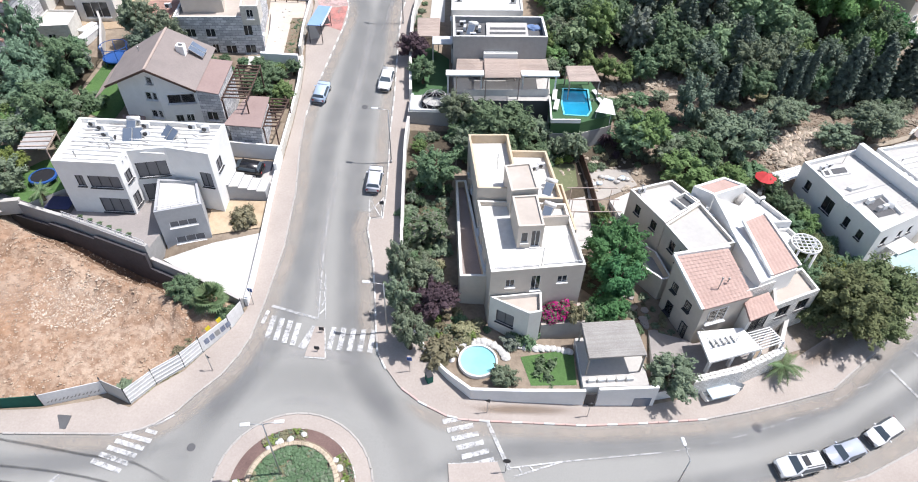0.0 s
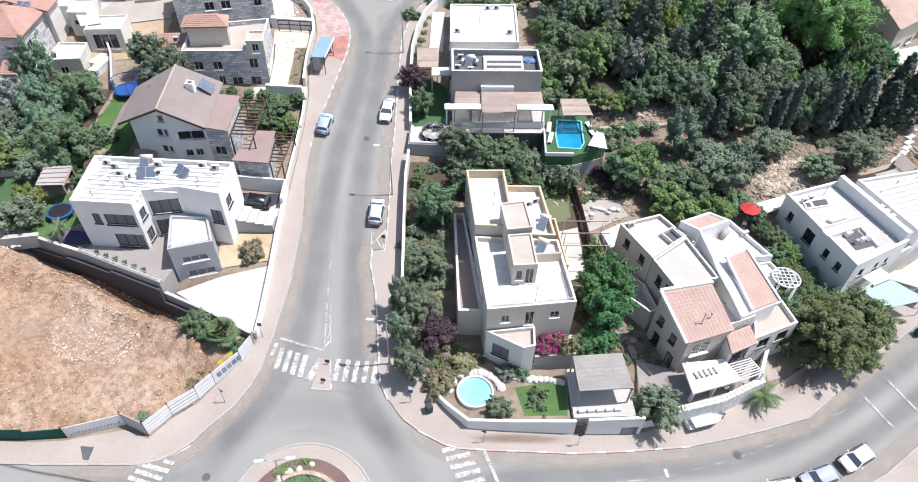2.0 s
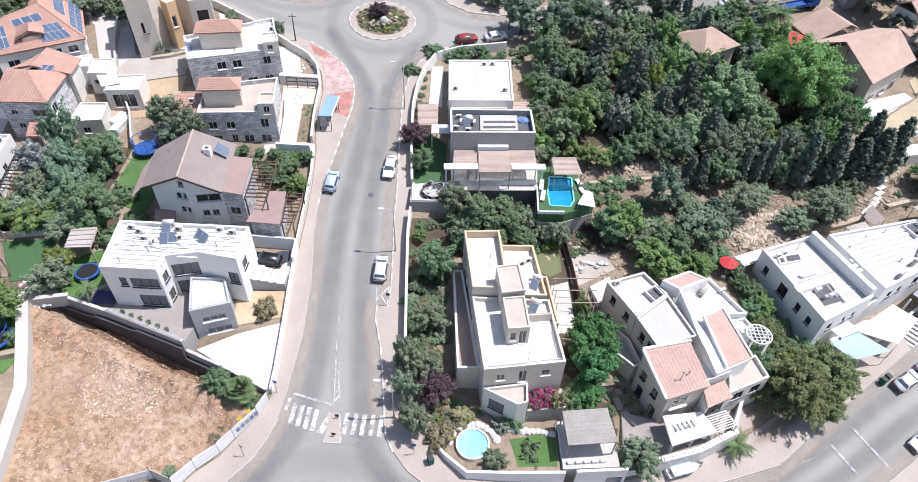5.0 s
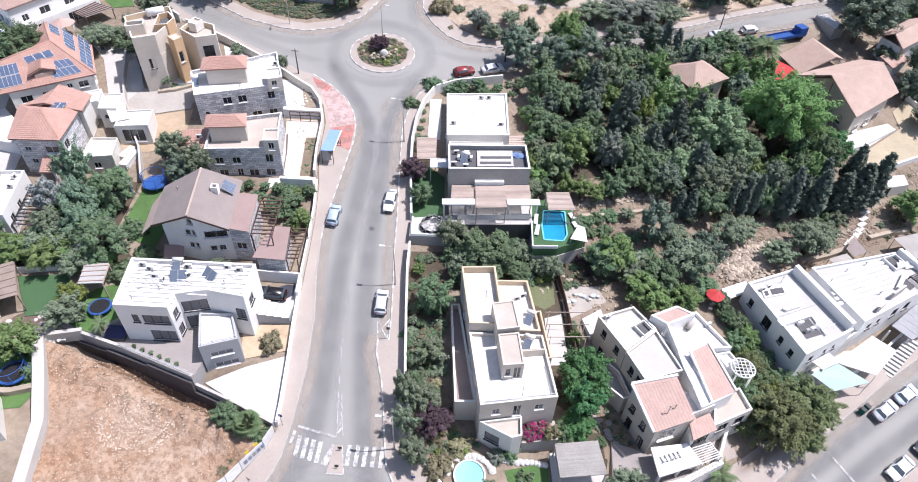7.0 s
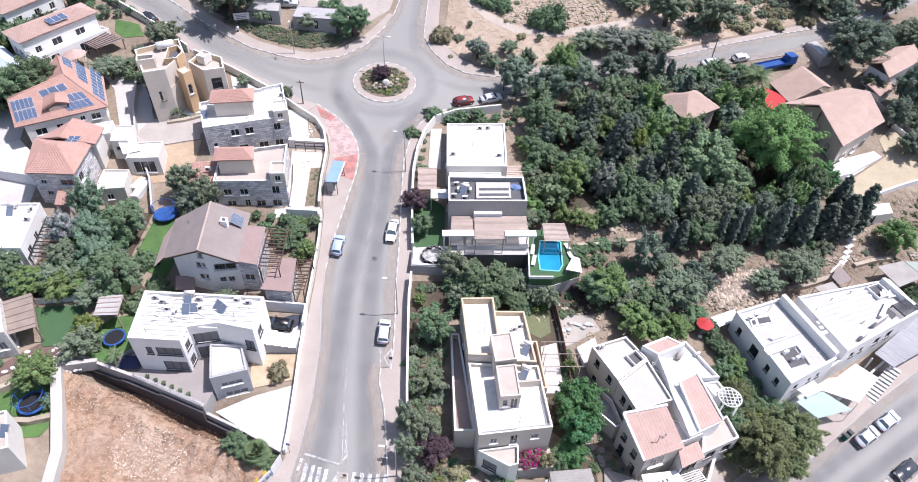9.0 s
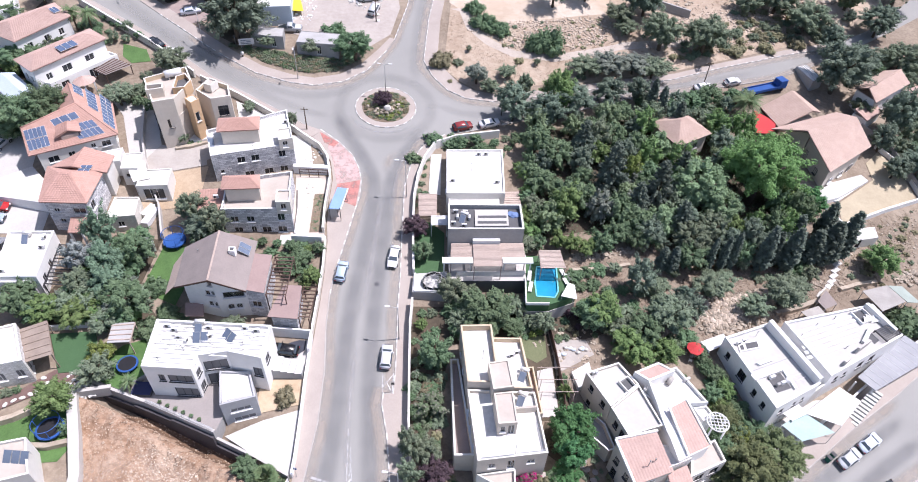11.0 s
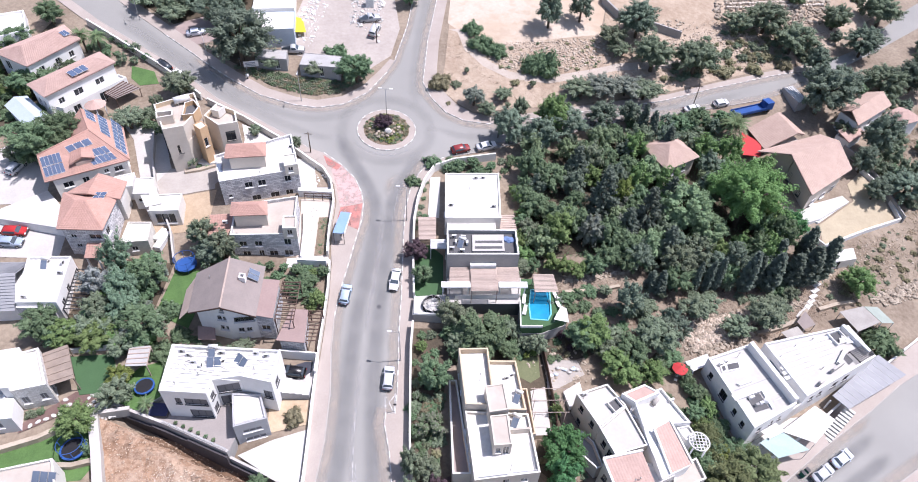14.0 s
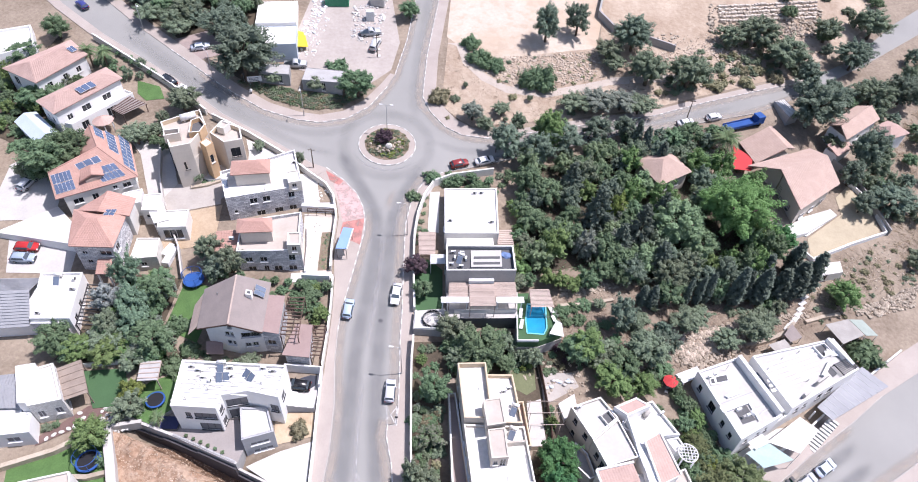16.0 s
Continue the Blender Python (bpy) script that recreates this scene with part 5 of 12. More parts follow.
def hip_house():
    r = thing("house", -64, 78, 6, "grey stone house under a faded red hipped tile roof", "house")
    c = [(-66.6, 73.4), (-59.2, 73.9), (-60.4, 82.6), (-70.0, 82.4)]
    block(r, inset(ccw(c), 0.5), 3.0, 11.8, STONE, BEIGEROOF, 0.1, 0.2,
          {0: [(1.0, 9.4, 0.9, 0.8), (4.0, 9.2, 2.0, 1.1), (1.2, 7.2, 0.9, 0.8)], 1: [(1.2, 8.8, 1.4, 1.5)]})
    hip(r, c, 11.85, 14.3, 0.4, REDTILE)
    tiles(r, (-59.6, 81.6, 12.0), (-60.4, 86.4, 12.0), (-64.8, 86.0, 13.8), (-64.2, 80.4, 13.8), REDTILE)
    tiles(r, (-66.6, 86.6, 12.0), (-69.4, 82.0, 12.0), (-64.2, 80.4, 13.8), (-64.8, 86.0, 13.8), REDTILE)
    block(r, [(-66.8, 82.0), (-60.2, 82.4), (-60.8, 86.0), (-66.4, 86.2)], 3.0, 11.8, OFFWHITE, BEIGEROOF, 0.1, 0.2)
    tiles(r, (-62.3, 71.0, 7.9), (-59.9, 71.2, 7.9), (-60.4, 73.9, 8.8), (-62.8, 73.7, 8.8), REDTILE)
    for x in (-62.1, -60.2):
        bm = bmesh.new()
        box(bm, pose(x, 71.3, 3.5), 0.25, 0.25, 4.3)
        part("porch_post", bm, WHITE, r)
    block(r, [(-57.8, 74.6), (-53.4, 75.6), (-54.6, 80.2), (-58.6, 79.8)], 3.0, 8.4, PALESTONE, WHITEROOF, 0.3, 0.2, {0: [(1.5, 6.2, 1.0, 1.0)], 3: [(1, 5.5, 1, 1.2)]})
    block(r, [(-55.4, 81.6), (-50.4, 82.4), (-51.4, 87.0), (-56.4, 86.0)], 4.0, 9.6, OFFWHITE, WHITEROOF, 0.25, 0.2, {0: [(0.8, 6.6, 3.4, 2.2)]})
    block(r, [(-59.4, 85.0), (-56.6, 85.4), (-57.4, 90.0), (-60.6, 89.4)], 4.0, 10.4, OFFWHITE, WHITEROOF, 0.25, 0.2, {0: [(0.6, 8.4, 0.8, 0.8), (1.8, 8.4, 0.8, 0.8)]})
    return r


hip_house()


def west_house():
    r = thing("house", -66, 65, 4, "stone house with a white flat roof beside a grey pitched roof", "house")
    block(r, [(-68.0, 60.6), (-61.9, 61.2), (-64.4, 71.0), (-71.2, 70.2)], 1.0, 8.2, WHITE, WHITEROOF, 0.5, 0.25, {0: [(1.8, 5.2, 1.5, 1.5)], 1: [(1.4, 5.0, 1.2, 1.6), (4.4, 5.0, 1.2, 1.6)]})
    block(r, [(-68.0, 60.2), (-62.6, 60.7), (-62.7, 61.1), (-68.0, 60.6)], 1.0, 7.4, STONE, WHITEROOF, 0.1, 0.1, {0: [(1.8, 5.0, 1.5, 1.7)]})
    gable_walls(r, [(-82.0, 58.0), (-68.4, 60.6), (-71.4, 69.4), (-84.0, 68.0)], 1.0, 6.8, WHITE)
    for e in (((-82.4, 57.4), (-68.2, 60.0)), ((-84.4, 68.6), (-71.4, 70.2))):
        bm = bmesh.new()
        slab(bm, [(*e[0], 6.9), (*e[1], 6.9), (-69.9, 65.2, 9.6), (-83.4, 63.0, 9.6)], 0.12)
        part("roof", bm, GREYROOF, r, "grey ribbed sheet roof")
        for k in range(1, 12):
            f = k / 12
            p, q = Vector((*e[0], 7.0)).lerp(Vector((-83.4, 63.0, 9.7)), f), Vector((*e[1], 7.0)).lerp(Vector((-69.9, 65.2, 9.7)), f)
            bm = bmesh.new()
            beam(bm, p, q, 0.1, 0.06)
            part("roof_rib", bm, GREYROOF, r)
    return r


west_house()
pergola([(-64.0, 70.4), (-60.4, 70.6), (-58.4, 61.4), (-61.8, 61.4)], 6.0, 12, DARKMETAL, "dark steel frame beside a white house", low=2.5)


def southwest_houses():
    r = thing("house", -62, 49, 2, "white stone-faced house with cream flat roofs and a grey ribbed roof", "house")
    block(r, [(-61.4, 46.3), (-57.1, 47.8), (-61.4, 53.8), (-63.8, 52.6)], 0.0, 6.6, CUTSTONE, CREAM, 0.35, 0.3, {0: [(0.5, 3.0, 1.0, 1.6), (2.9, 3.2, 1.0, 1.5)], 1: [(1.0, 2.2, 1.6, 2.0)]}, WHITEMETAL, SHUTTER, WHITE)
    block(r, [(-66.2, 52.4), (-63.6, 53.2), (-60.6, 48.4), (-61.6, 46.5), (-62.6, 46.3)], 0.0, 7.2, WHITE, CREAM, 0.12, 0.2, {3: [(0.2, 4.9, 0.9, 0.9)]}, WHITEMETAL, SHUTTER)
    block(r, [(-68.0, 41.6), (-60.2, 43.2), (-61.5, 46.2), (-62.8, 46.2), (-66.3, 52.2), (-70.0, 50.6)], 0.0, 4.9, WHITE, WHITEROOF, 0.2, 0.25, {0: [(4.4, 2.6, 1.8, 1.2)]}, WHITEMETAL, SHUTTER)
    for n, q in enumerate(([(-70.4, 46.0, 5.2), (-63.2, 46.6, 5.2), (-65.0, 49.6, 6.6), (-71.6, 48.6, 6.6)], [(-71.6, 48.6, 6.6), (-65.0, 49.6, 6.6), (-66.6, 52.4, 5.2), (-72.6, 51.0, 5.2)])):
        bm = bmesh.new()
        slab(bm, q, 0.12)
        part("roof", bm, GREYROOF, r, "grey ribbed sheet roof")
        a, b, c, d = (Vector(p) for p in q)
        for k in range(1, 14):
            f = k / 14
            bm = bmesh.new()
            beam(bm, a.lerp(b, f) + Vector((0, 0, 0.04)), d.lerp(c, f) + Vector((0, 0, 0.04)), 0.09, 0.07)
            part("roof_rib", bm, GREYROOF, r)
    r = thing("house", -55, 34, 0, "white house with a beige terrace and solar panels", "house")
    block(r, [(-66.0, 27.0), (-49.2, 33.6), (-52.1, 38.2), (-68.0, 33.0)], -3.0, 4.4, OFFWHITE, BEIGEROOF, 0.4, 0.25, {0: [(10, 1, 1.5, 1.4)]})


southwest_houses()
pergola([(-61.3, 53.6), (-58.4, 55.5), (-54.8, 50.0), (-57.8, 48.3)], 5.2, 5, MATWOOD, "brown mat pergola roof with pale rails beside a white house", low=1.8, roofed=MATWOOD, slope=0.2)


def north_houses():
    r = thing("house", -92, 121, 14, "white house under a long salmon tiled roof", "house")
    c = [(-90.0, 112.3), (-85.2, 125.0), (-91.8, 130.8), (-99.6, 117.0)]
    block(r, inset(ccw(c), 0.5), 9.0, 18.2, WHITE, BEIGEROOF, 0.1, 0.2, {0: [(2, 15.4, 1.2, 1.3), (6, 15.4, 1.2, 1.3), (9.5, 15.4, 1.2, 1.3)], 3: [(1.5, 15, 1.5, 2)]})
    hip(r, c, 18.3, 20.0, 0.22, PINKTILE)
    r = thing("house", -81, 113, 13, "white house under a salmon tiled roof with a long white porch", "house")
    c = [(-82.4, 103.6), (-75.0, 118.4), (-80.3, 122.2), (-88.0, 107.6)]
    block(r, inset(ccw(c), 0.5), 9.0, 17.0, WHITE, BEIGEROOF, 0.1, 0.2, {0: [(2, 13.6, 1.2, 1.6), (5.5, 13.6, 2.0, 1.8), (10.5, 13.6, 2.0, 1.8)], 3: [(1.2, 13.6, 1, 1.3), (3.2, 13.6, 1, 1.3)]})
    hip(r, c, 17.1, 18.4, 0.18, PINKTILE)
    block(r, [(-80.4, 104.6), (-73.4, 117.6), (-75.6, 118.6), (-82.0, 105.0)], 9.0, 14.2, WHITE, WHITEROOF, 0.5, 0.2, {0: [(2.0, 11.6, 1.6, 1.9), (8.0, 11.6, 2.4, 1.9)]})
    r = thing("house", -106, 128, 14, "white flat-roofed house beside a street", "house")
    block(r, [(-107.0, 118.0), (-98.0, 127.0), (-103.6, 136.0), (-116.0, 128.0)], 9.0, 18.6, WHITE, WHITEROOF, 0.6, 0.3, {0: [(2.5, 14.6, 1.6, 1.4), (7.5, 14.6, 1.6, 1.4)]})
    r = thing("shed", -87, 103, 12, "garden shed with a pale blue ribbed sheet roof", "shed")
    gable_walls(r, [(-92.0, 105.0), (-84.2, 98.6), (-82.8, 102.0), (-90.0, 108.2)], 9.5, 13.6, WHITE)
    bm = bmesh.new()
    slab(bm, [(-92.4, 104.8, 13.7), (-84.2, 98.0, 13.7), (-83.4, 100.4, 14.6), (-91.2, 106.8, 14.6)], 0.08)
    slab(bm, [(-82.4, 102.4, 13.7), (-90.0, 108.8, 13.7), (-91.2, 106.8, 14.6), (-83.4, 100.4, 14.6)], 0.08)
    part("roof", bm, BLUESHEET, r)
    r = thing("house", -98, 98, 12, "white house with a salmon tiled roof edge", "house")
    c = [(-102.0, 86.0), (-92.0, 93.4), (-97.0, 101.0), (-107.0, 94.0)]
    block(r, inset(c, 0.5), 8.0, 14.8, WHITE, BEIGEROOF, 0.1, 0.2, {0: [(4, 11, 1.4, 1.4), (8, 11, 1.4, 1.4)]})
    hip(r, c, 14.9, 17.0, 0.3, PINKTILE)


north_houses()
pergola([(-75.6, 111.6), (-74.0, 116.8), (-69.2, 114.4), (-72.4, 109.8)], 13.6, 6, DARKWOOD, "porch with a brown shingle roof on timber posts", low=10.6, roofed=BROWNROOF)


def terrace_house_east():
    r = thing("house", 3, 80, 2, "grey flat-roofed house with a white-edged roof terrace", "house")
    block(r, [(-2.1, 76.5), (10.3, 77.7), (9.8, 83.9), (-2.6, 82.8)], -1.0, 9.16, GREYWALL, DARKGREY, 0.9, 0.28,
          {0: [(1.4, 3.6, 2.4, 2.1), (4.8, 3.6, 3.0, 2.1), (8.8, 3.6, 2.4, 2.1)], 3: [(2, 6, 1.2, 1.3)]}, DARKMETAL, PANE, WHITE)
    block(r, [(-2.4, 82.86), (6.6, 83.75), (6.2, 87.75), (-2.7, 86.9)], 0.0, 6.9, OFFWHITE, WHITEROOF, 0.15, 0.2)
    block(r, [(-3.1, 86.9), (7.2, 87.9), (6.7, 101.2), (-4.0, 100.0)], 1.0, 8.17, OFFWHITE, WHITEROOF, 0.3, 0.28, {0: [(7.4, 5.0, 1.4, 1.4)], 3: [(3, 5, 1.5, 1.4), (8, 5, 1.5, 1.4)]}, WHITEMETAL, PANE, WHITE)
    block(r, [(2.0, 76.2), (6.5, 76.65), (6.4, 77.25), (1.95, 76.85)], 5.4, 7.1, WHITE, WHITEROOF, 0.1, 0.15)
    return r


terrace_house_east()
for q, n in (([(-1.5, 76.4), (2.0, 76.7), (2.2, 72.4), (-1.4, 72.1)], 16), ([(6.5, 77.2), (10.4, 77.6), (10.7, 73.4), (6.8, 73.1)], 16)):
    pergola(q, 6.0, n, WOOD, "brown slatted pergola roof above a terrace", low=3.3, gap=False)
pergola([(2.1, 76.0), (6.5, 76.4), (6.9, 71.4), (2.4, 70.9)], 6.45, 20, WOOD, "brown slatted pergola roof above a terrace", low=3.3, gap=False)
pergola([(-8.3, 89.3), (-5.0, 89.6), (-4.6, 83.5), (-7.6, 83.2)], 5.6, 18, WOOD, "brown slatted pergola roof at an entrance", low=3.0, gap=False)
pergola([(-5.5, 83.4), (-2.7, 83.7), (-2.5, 81.3), (-5.3, 81.0)], 5.5, 8, WHITEMETAL, "white slatted canopy at an entrance", low=2.6, gap=False, roofed=WHITEMETAL)
pergola([(13.0, 76.2), (16.5, 76.6), (17.2, 72.5), (13.2, 72.1)], 5.9, 14, WOOD, "brown slatted pergola beside a swimming pool", low=3.28, gap=False)
pergola([(7.0, 91.4), (9.9, 91.8), (10.6, 84.6), (7.4, 84.2)], 5.6, 14, WOOD, "weathered slatted pergola beside a house", low=3.2, gap=False)
for x0, x1 in ((-2.7, 2.2), (7.0, 11.9)):
    r = thing("canopy_beam", x0, 73, 6, "broad white beam on posts along a terrace pergola", "beam")
    bm = bmesh.new()
    beam(bm, (x0, 72.3 + x0 * 0.09, 6.25), (x1, 72.3 + x1 * 0.09, 6.25), 1.3, 0.2)
    part("beam", bm, WHITE, r)
    for x in (x0 + 0.3, x1 - 0.3):
        bm = bmesh.new()
        box(bm, pose(x, 72.3 + x * 0.09, 3.3), 0.2, 0.2, 2.9)
        part("post", bm, WHITE, r)


def beige_villa():
    r = thing("house", 7, 50, -3, "beige rendered villa with white roof terraces and a stairhead", "house")
    block(r, [(4.2, 39.6), (13.2, 41.4), (11.75, 50.3), (2.45, 50.0)], -6.5, 3.73, BEIGE, WHITEROOF, 0.55, 0.25,
          {0: [(1.5, 1.4, 0.9, 1.0), (4.0, 0.7, 0.95, 2.0), (6.6, 1.5, 1.0, 0.9)], 1: [(2.0, 1.2, 1.0, 1.1), (5.5, 1.2, 1.0, 1.1)], 3: [(1.5, 1.0, 1.0, 1.2), (4.0, 1.0, 1.0, 1.2), (6.8, 1.0, 1.0, 1.2)]}, None, None, OFFWHITE)
    block(r, [(2.4, 50.25), (6.8, 50.45), (5.5, 60.5), (0.9, 60.0)], -5.5, 5.2, BEIGE, WHITEROOF, 1.1, 0.25, {3: [(2, 1.2, 1, 1.2), (5, 1.2, 1, 1.2)]}, None, None, TAN, TAN)
    block(r, [(6.85, 50.5), (11.5, 50.7), (10.0, 59.3), (5.6, 59.0)], -5.5, 4.0, BEIGE, WHITEROOF, 0.8, 0.25, {}, None, None, TAN, TAN)
    block(r, [(11.5, 47.6), (13.0, 48.0), (11.9, 55.6), (10.6, 55.4)], -5.5, 2.2, BEIGE, REDBROWN, 0.8, 0.2, {}, None, None, TAN, TAN)
    block(r, [(6.6, 43.6), (9.1, 44.0), (8.5, 48.6), (5.95, 48.1)], 3.0, 6.1, BEIGE, BEIGEROOF, 0.18, 0.2, {0: [(0.35, 3.9, 0.7, 1.3), (1.35, 3.3, 0.9, 2.1)]})
    block(r, [(5.85, 48.45), (8.6, 49.1), (7.85, 53.4), (5.1, 52.7)], 3.0, 6.5, BEIGE, BEIGEROOF, 0.18, 0.2)
    block(r, [(1.2, 41.7), (3.85, 41.9), (0.95, 57.2), (-0.3, 57.05)], -5.5, 0.7, BEIGE, DRIVEPAVE, 0.9, 0.28, {}, None, None, OFFWHITE, TAN)
    block(r, [(4.3, 39.4), (8.1, 37.6), (9.3, 38.0), (9.3, 40.5)], -6.5, 0.5, OFFWHITE, BEIGEROOF, 0.5, 0.2, {0: [(0.8, -2.6, 1.9, 1.7)]}, DARKMETAL, SHUTTER)
    rail(r, [(4.6, 39.9), (8.7, 40.7)], 3.7, 0.35, WHITEMETAL)
    rail(r, [(9.2, 40.9), (12.9, 41.6), (12.2, 46.0)], 3.7, 0.35, WHITEMETAL)
    block(r, [(8.9, 47.0), (11.9, 47.5), (11.8, 47.75), (8.85, 47.25)], 3.0, 4.4, BEIGE, BEIGEROOF, 0.05, 0.05)
    return r


beige_villa()


# ---- houses on the east side ----
def tiled_villa():
    r = thing("house", 28, 47, -5, "white and beige villa with faded red tile slopes and roof terraces", "house")
    block(r, [(22.45, 49.7), (26.95, 53.7), (24.5, 57.3), (19.5, 55.1)], -8.0, 2.4, BEIGE, PALEDECK, 0.45, 0.25,
          {3: [(1.4, 0.2, 0.9, 1.2), (4.2, 0.2, 0.9, 1.2), (1.6, -3.2, 0.9, 1.2)]}, DARKMETAL, None, WHITE)
    block(r, [(24.3, 45.5), (29.3, 47.4), (26.95, 53.65), (22.5, 49.65)], -8.0, 2.3, BEIGE, PALEDECK, 0.4, 0.22,
          {3: [(1.4, 0.0, 0.9, 1.3), (3.0, -0.6, 0.9, 2.0)]}, DARKMETAL, None, WHITE)
    # light-well box: the dark deck paints the shade of its depth
    block(r, [(25.2, 52.1), (26.6, 53.3), (25.5, 55.0), (24.0, 53.9)], 1.9, 2.5, OFFWHITE, DARKGREY, 0.5, 0.15)
    gable_walls(r, [(25.1, 39.9), (30.0, 41.9), (28.2, 46.2), (24.3, 45.5), (22.6, 44.5)], -8.0, [0.05, 0.05, 2.4, 2.4, 2.4], BEIGE)
    tiles(r, (25.0, 39.7, 0.25), (30.2, 41.9, 0.25), (28.1, 46.1, 2.6), (22.5, 44.5, 2.6), PINKTILE, label="faded pink-red tile slope")
    for p, q in (((22.35, 44.55, 2.75), (24.75, 39.6, 0.4)), ((22.35, 44.55, 2.75), (28.2, 46.25, 2.75))):
        bm = bmesh.new()
        beam(bm, p, q, 0.32, 0.3)
        part("coping", bm, WHITE, r)
    west = [(22.6, 44.5), (25.1, 39.9)]
    for s, z, w, h in ((0.8, -1.4, 0.8, 1.1), (3.0, -2.0, 0.8, 1.2), (0.9, -4.6, 0.9, 1.6), (3.4, -5.6, 0.9, 2.0)):
        proud_window(r, *west, s, z, w, h, DARKMETAL)
    proud_window(r, (25.1, 39.9), (30.0, 41.9), 0.8, -2.4, 2.2, 2.0, WHITEMETAL)
    block(r, [(27.4, 52.6), (31.0, 50.2), (33.2, 51.4), (36.6, 51.9), (33.2, 57.7), (28.4, 55.4)], -8.0, 1.75, WHITE, WHITEROOF, 0.5, 0.25)
    block(r, [(26.2, 55.0), (28.2, 53.6), (32.2, 55.7), (30.0, 57.0)], -8.0, 3.45, WHITE, PINKTILE, 0.12, 0.3)
    gable_walls(r, [(30.9, 42.9), (35.3, 45.3), (32.6, 51.0), (28.2, 53.5), (29.3, 47.4)], -8.0, [1.15, 1.15, 3.25, 3.3, 2.6], WHITE)
    tiles(r, (32.4, 43.9, 1.35), (35.3, 45.4, 1.35), (32.6, 50.8, 3.4), (30.3, 49.4, 3.4), PINKTILE, label="faded pink-red tile slope")
    for p, q in (((32.15, 43.7, 1.5), (30.1, 49.5, 3.55)), ((30.8, 42.8, 1.4), (28.1, 53.5, 3.5)), ((35.55, 45.5, 1.4), (32.8, 51.0, 3.45))):
        bm = bmesh.new()
        beam(bm, p, q, 0.26, 0.3)
        part("coping", bm, WHITE, r)
    block(r, [(36.6, 51.9), (37.4, 50.2), (35.6, 49.4), (34.6, 51.4)], -8.0, 0.9, WHITE, WHITEROOF, 0.4, 0.2)
    block(r, [(29.6, 42.2), (32.9, 43.8), (31.4, 45.6), (28.9, 45.4)], -8.0, 0.6, CUTSTONE, WHITEROOF, 0.3, 0.2)
    block(r, [(32.8, 41.9), (38.2, 44.6), (37.4, 47.8), (35.2, 46.6), (33.4, 44.4)], -8.0, -1.0, CUTSTONE, BEIGEROOF, 0.5, 0.25, {0: [(1.0, -3.4, 1.6, 1.6), (3.6, -3.4, 1.6, 1.6)]}, DARKMETAL)
    gable_walls(r, [(29.9, 40.1), (32.8, 41.6), (32.3, 43.0), (29.7, 41.7)], -8.0, -1.0, OFFWHITE)
    tiles(r, (29.8, 39.7, -1.0), (33.0, 41.4, -1.0), (32.4, 43.3, -0.5), (29.6, 41.9, -0.5), PINKTILE)
    proud_window(r, (29.9, 40.1), (32.8, 41.6), 0.5, -3.4, 2.1, 1.8, DARKMETAL)
    bm = bmesh.new()
    slab(bm, [(25.5, 35.7, -2.7), (31.0, 37.8, -2.7), (29.7, 40.3, -2.7), (25.1, 39.4, -2.7)], 0.26)
    part("terrace_slab", bm, WHITE, r)
    for x, y in ((25.8, 36.2), (30.5, 38.0), (28.2, 37.1)):
        bm = bmesh.new()
        box(bm, pose(x, y, -6.0, 0, 0, 20), 0.3, 0.3, 3.1)
        part("pillar", bm, WHITE, r)
    for k in range(5):  # short grey bars drawn for the slats' shadows along the terrace edge
        bm = bmesh.new()
        x, y = 26.0 + 0.55 * k, 37.9 + 0.2 * k
        beam(bm, (x, y + 0.35, -2.58), (x + 0.3, y - 0.45, -2.58), 0.09, 0.16)
        part("slat", bm, GREYWALL, r)
    rail(r, [(25.2, 39.0), (26.2, 37.4), (28.6, 38.4)], -2.6, 0.9, METAL)
    block(r, [(19.9, 47.6), (22.4, 45.2), (23.4, 45.6), (22.4, 49.4), (20.6, 51.2)], -8.0, -1.6, BEIGE, GREYROOF, 0.9, 0.22, {}, None, None, WHITE)
    return r


tiled_villa()
pergola([(31.0, 37.7), (33.6, 38.9), (32.6, 40.8), (30.0, 39.8)], -2.9, 8, WHITEMETAL, "white slatted pergola over villa steps", low=-6.2)
r = thing("round_pergola", 37.5, 49.2, 0.9, "round white timber lattice on curved white posts", "pergola")
bm = bmesh.new()
hoop = [(37.5 + 1.5 * math.cos(a * math.tau / 24), 49.2 + 1.5 * math.sin(a * math.tau / 24), 1.1) for a in range(24)]
for p, q in zip(hoop, hoop[1:] + hoop[:1]):
    beam(bm, p, q, 0.12, 0.16)
part("hoop", bm, WHITE, r)
for k in (-2, -1, 0, 1, 2):
    half = math.sqrt(1.5**2 - (0.5 * k) ** 2)
    for p, q in (((37.5 + 0.5 * k, 49.2 - half, 1.1), (37.5 + 0.5 * k, 49.2 + half, 1.1)), ((37.5 - half, 49.2 + 0.5 * k, 1.1), (37.5 + half, 49.2 + 0.5 * k, 1.1))):
        bm = bmesh.new()
        beam(bm, p, q, 0.08, 0.12)
        part("slat", bm, WHITE, r)
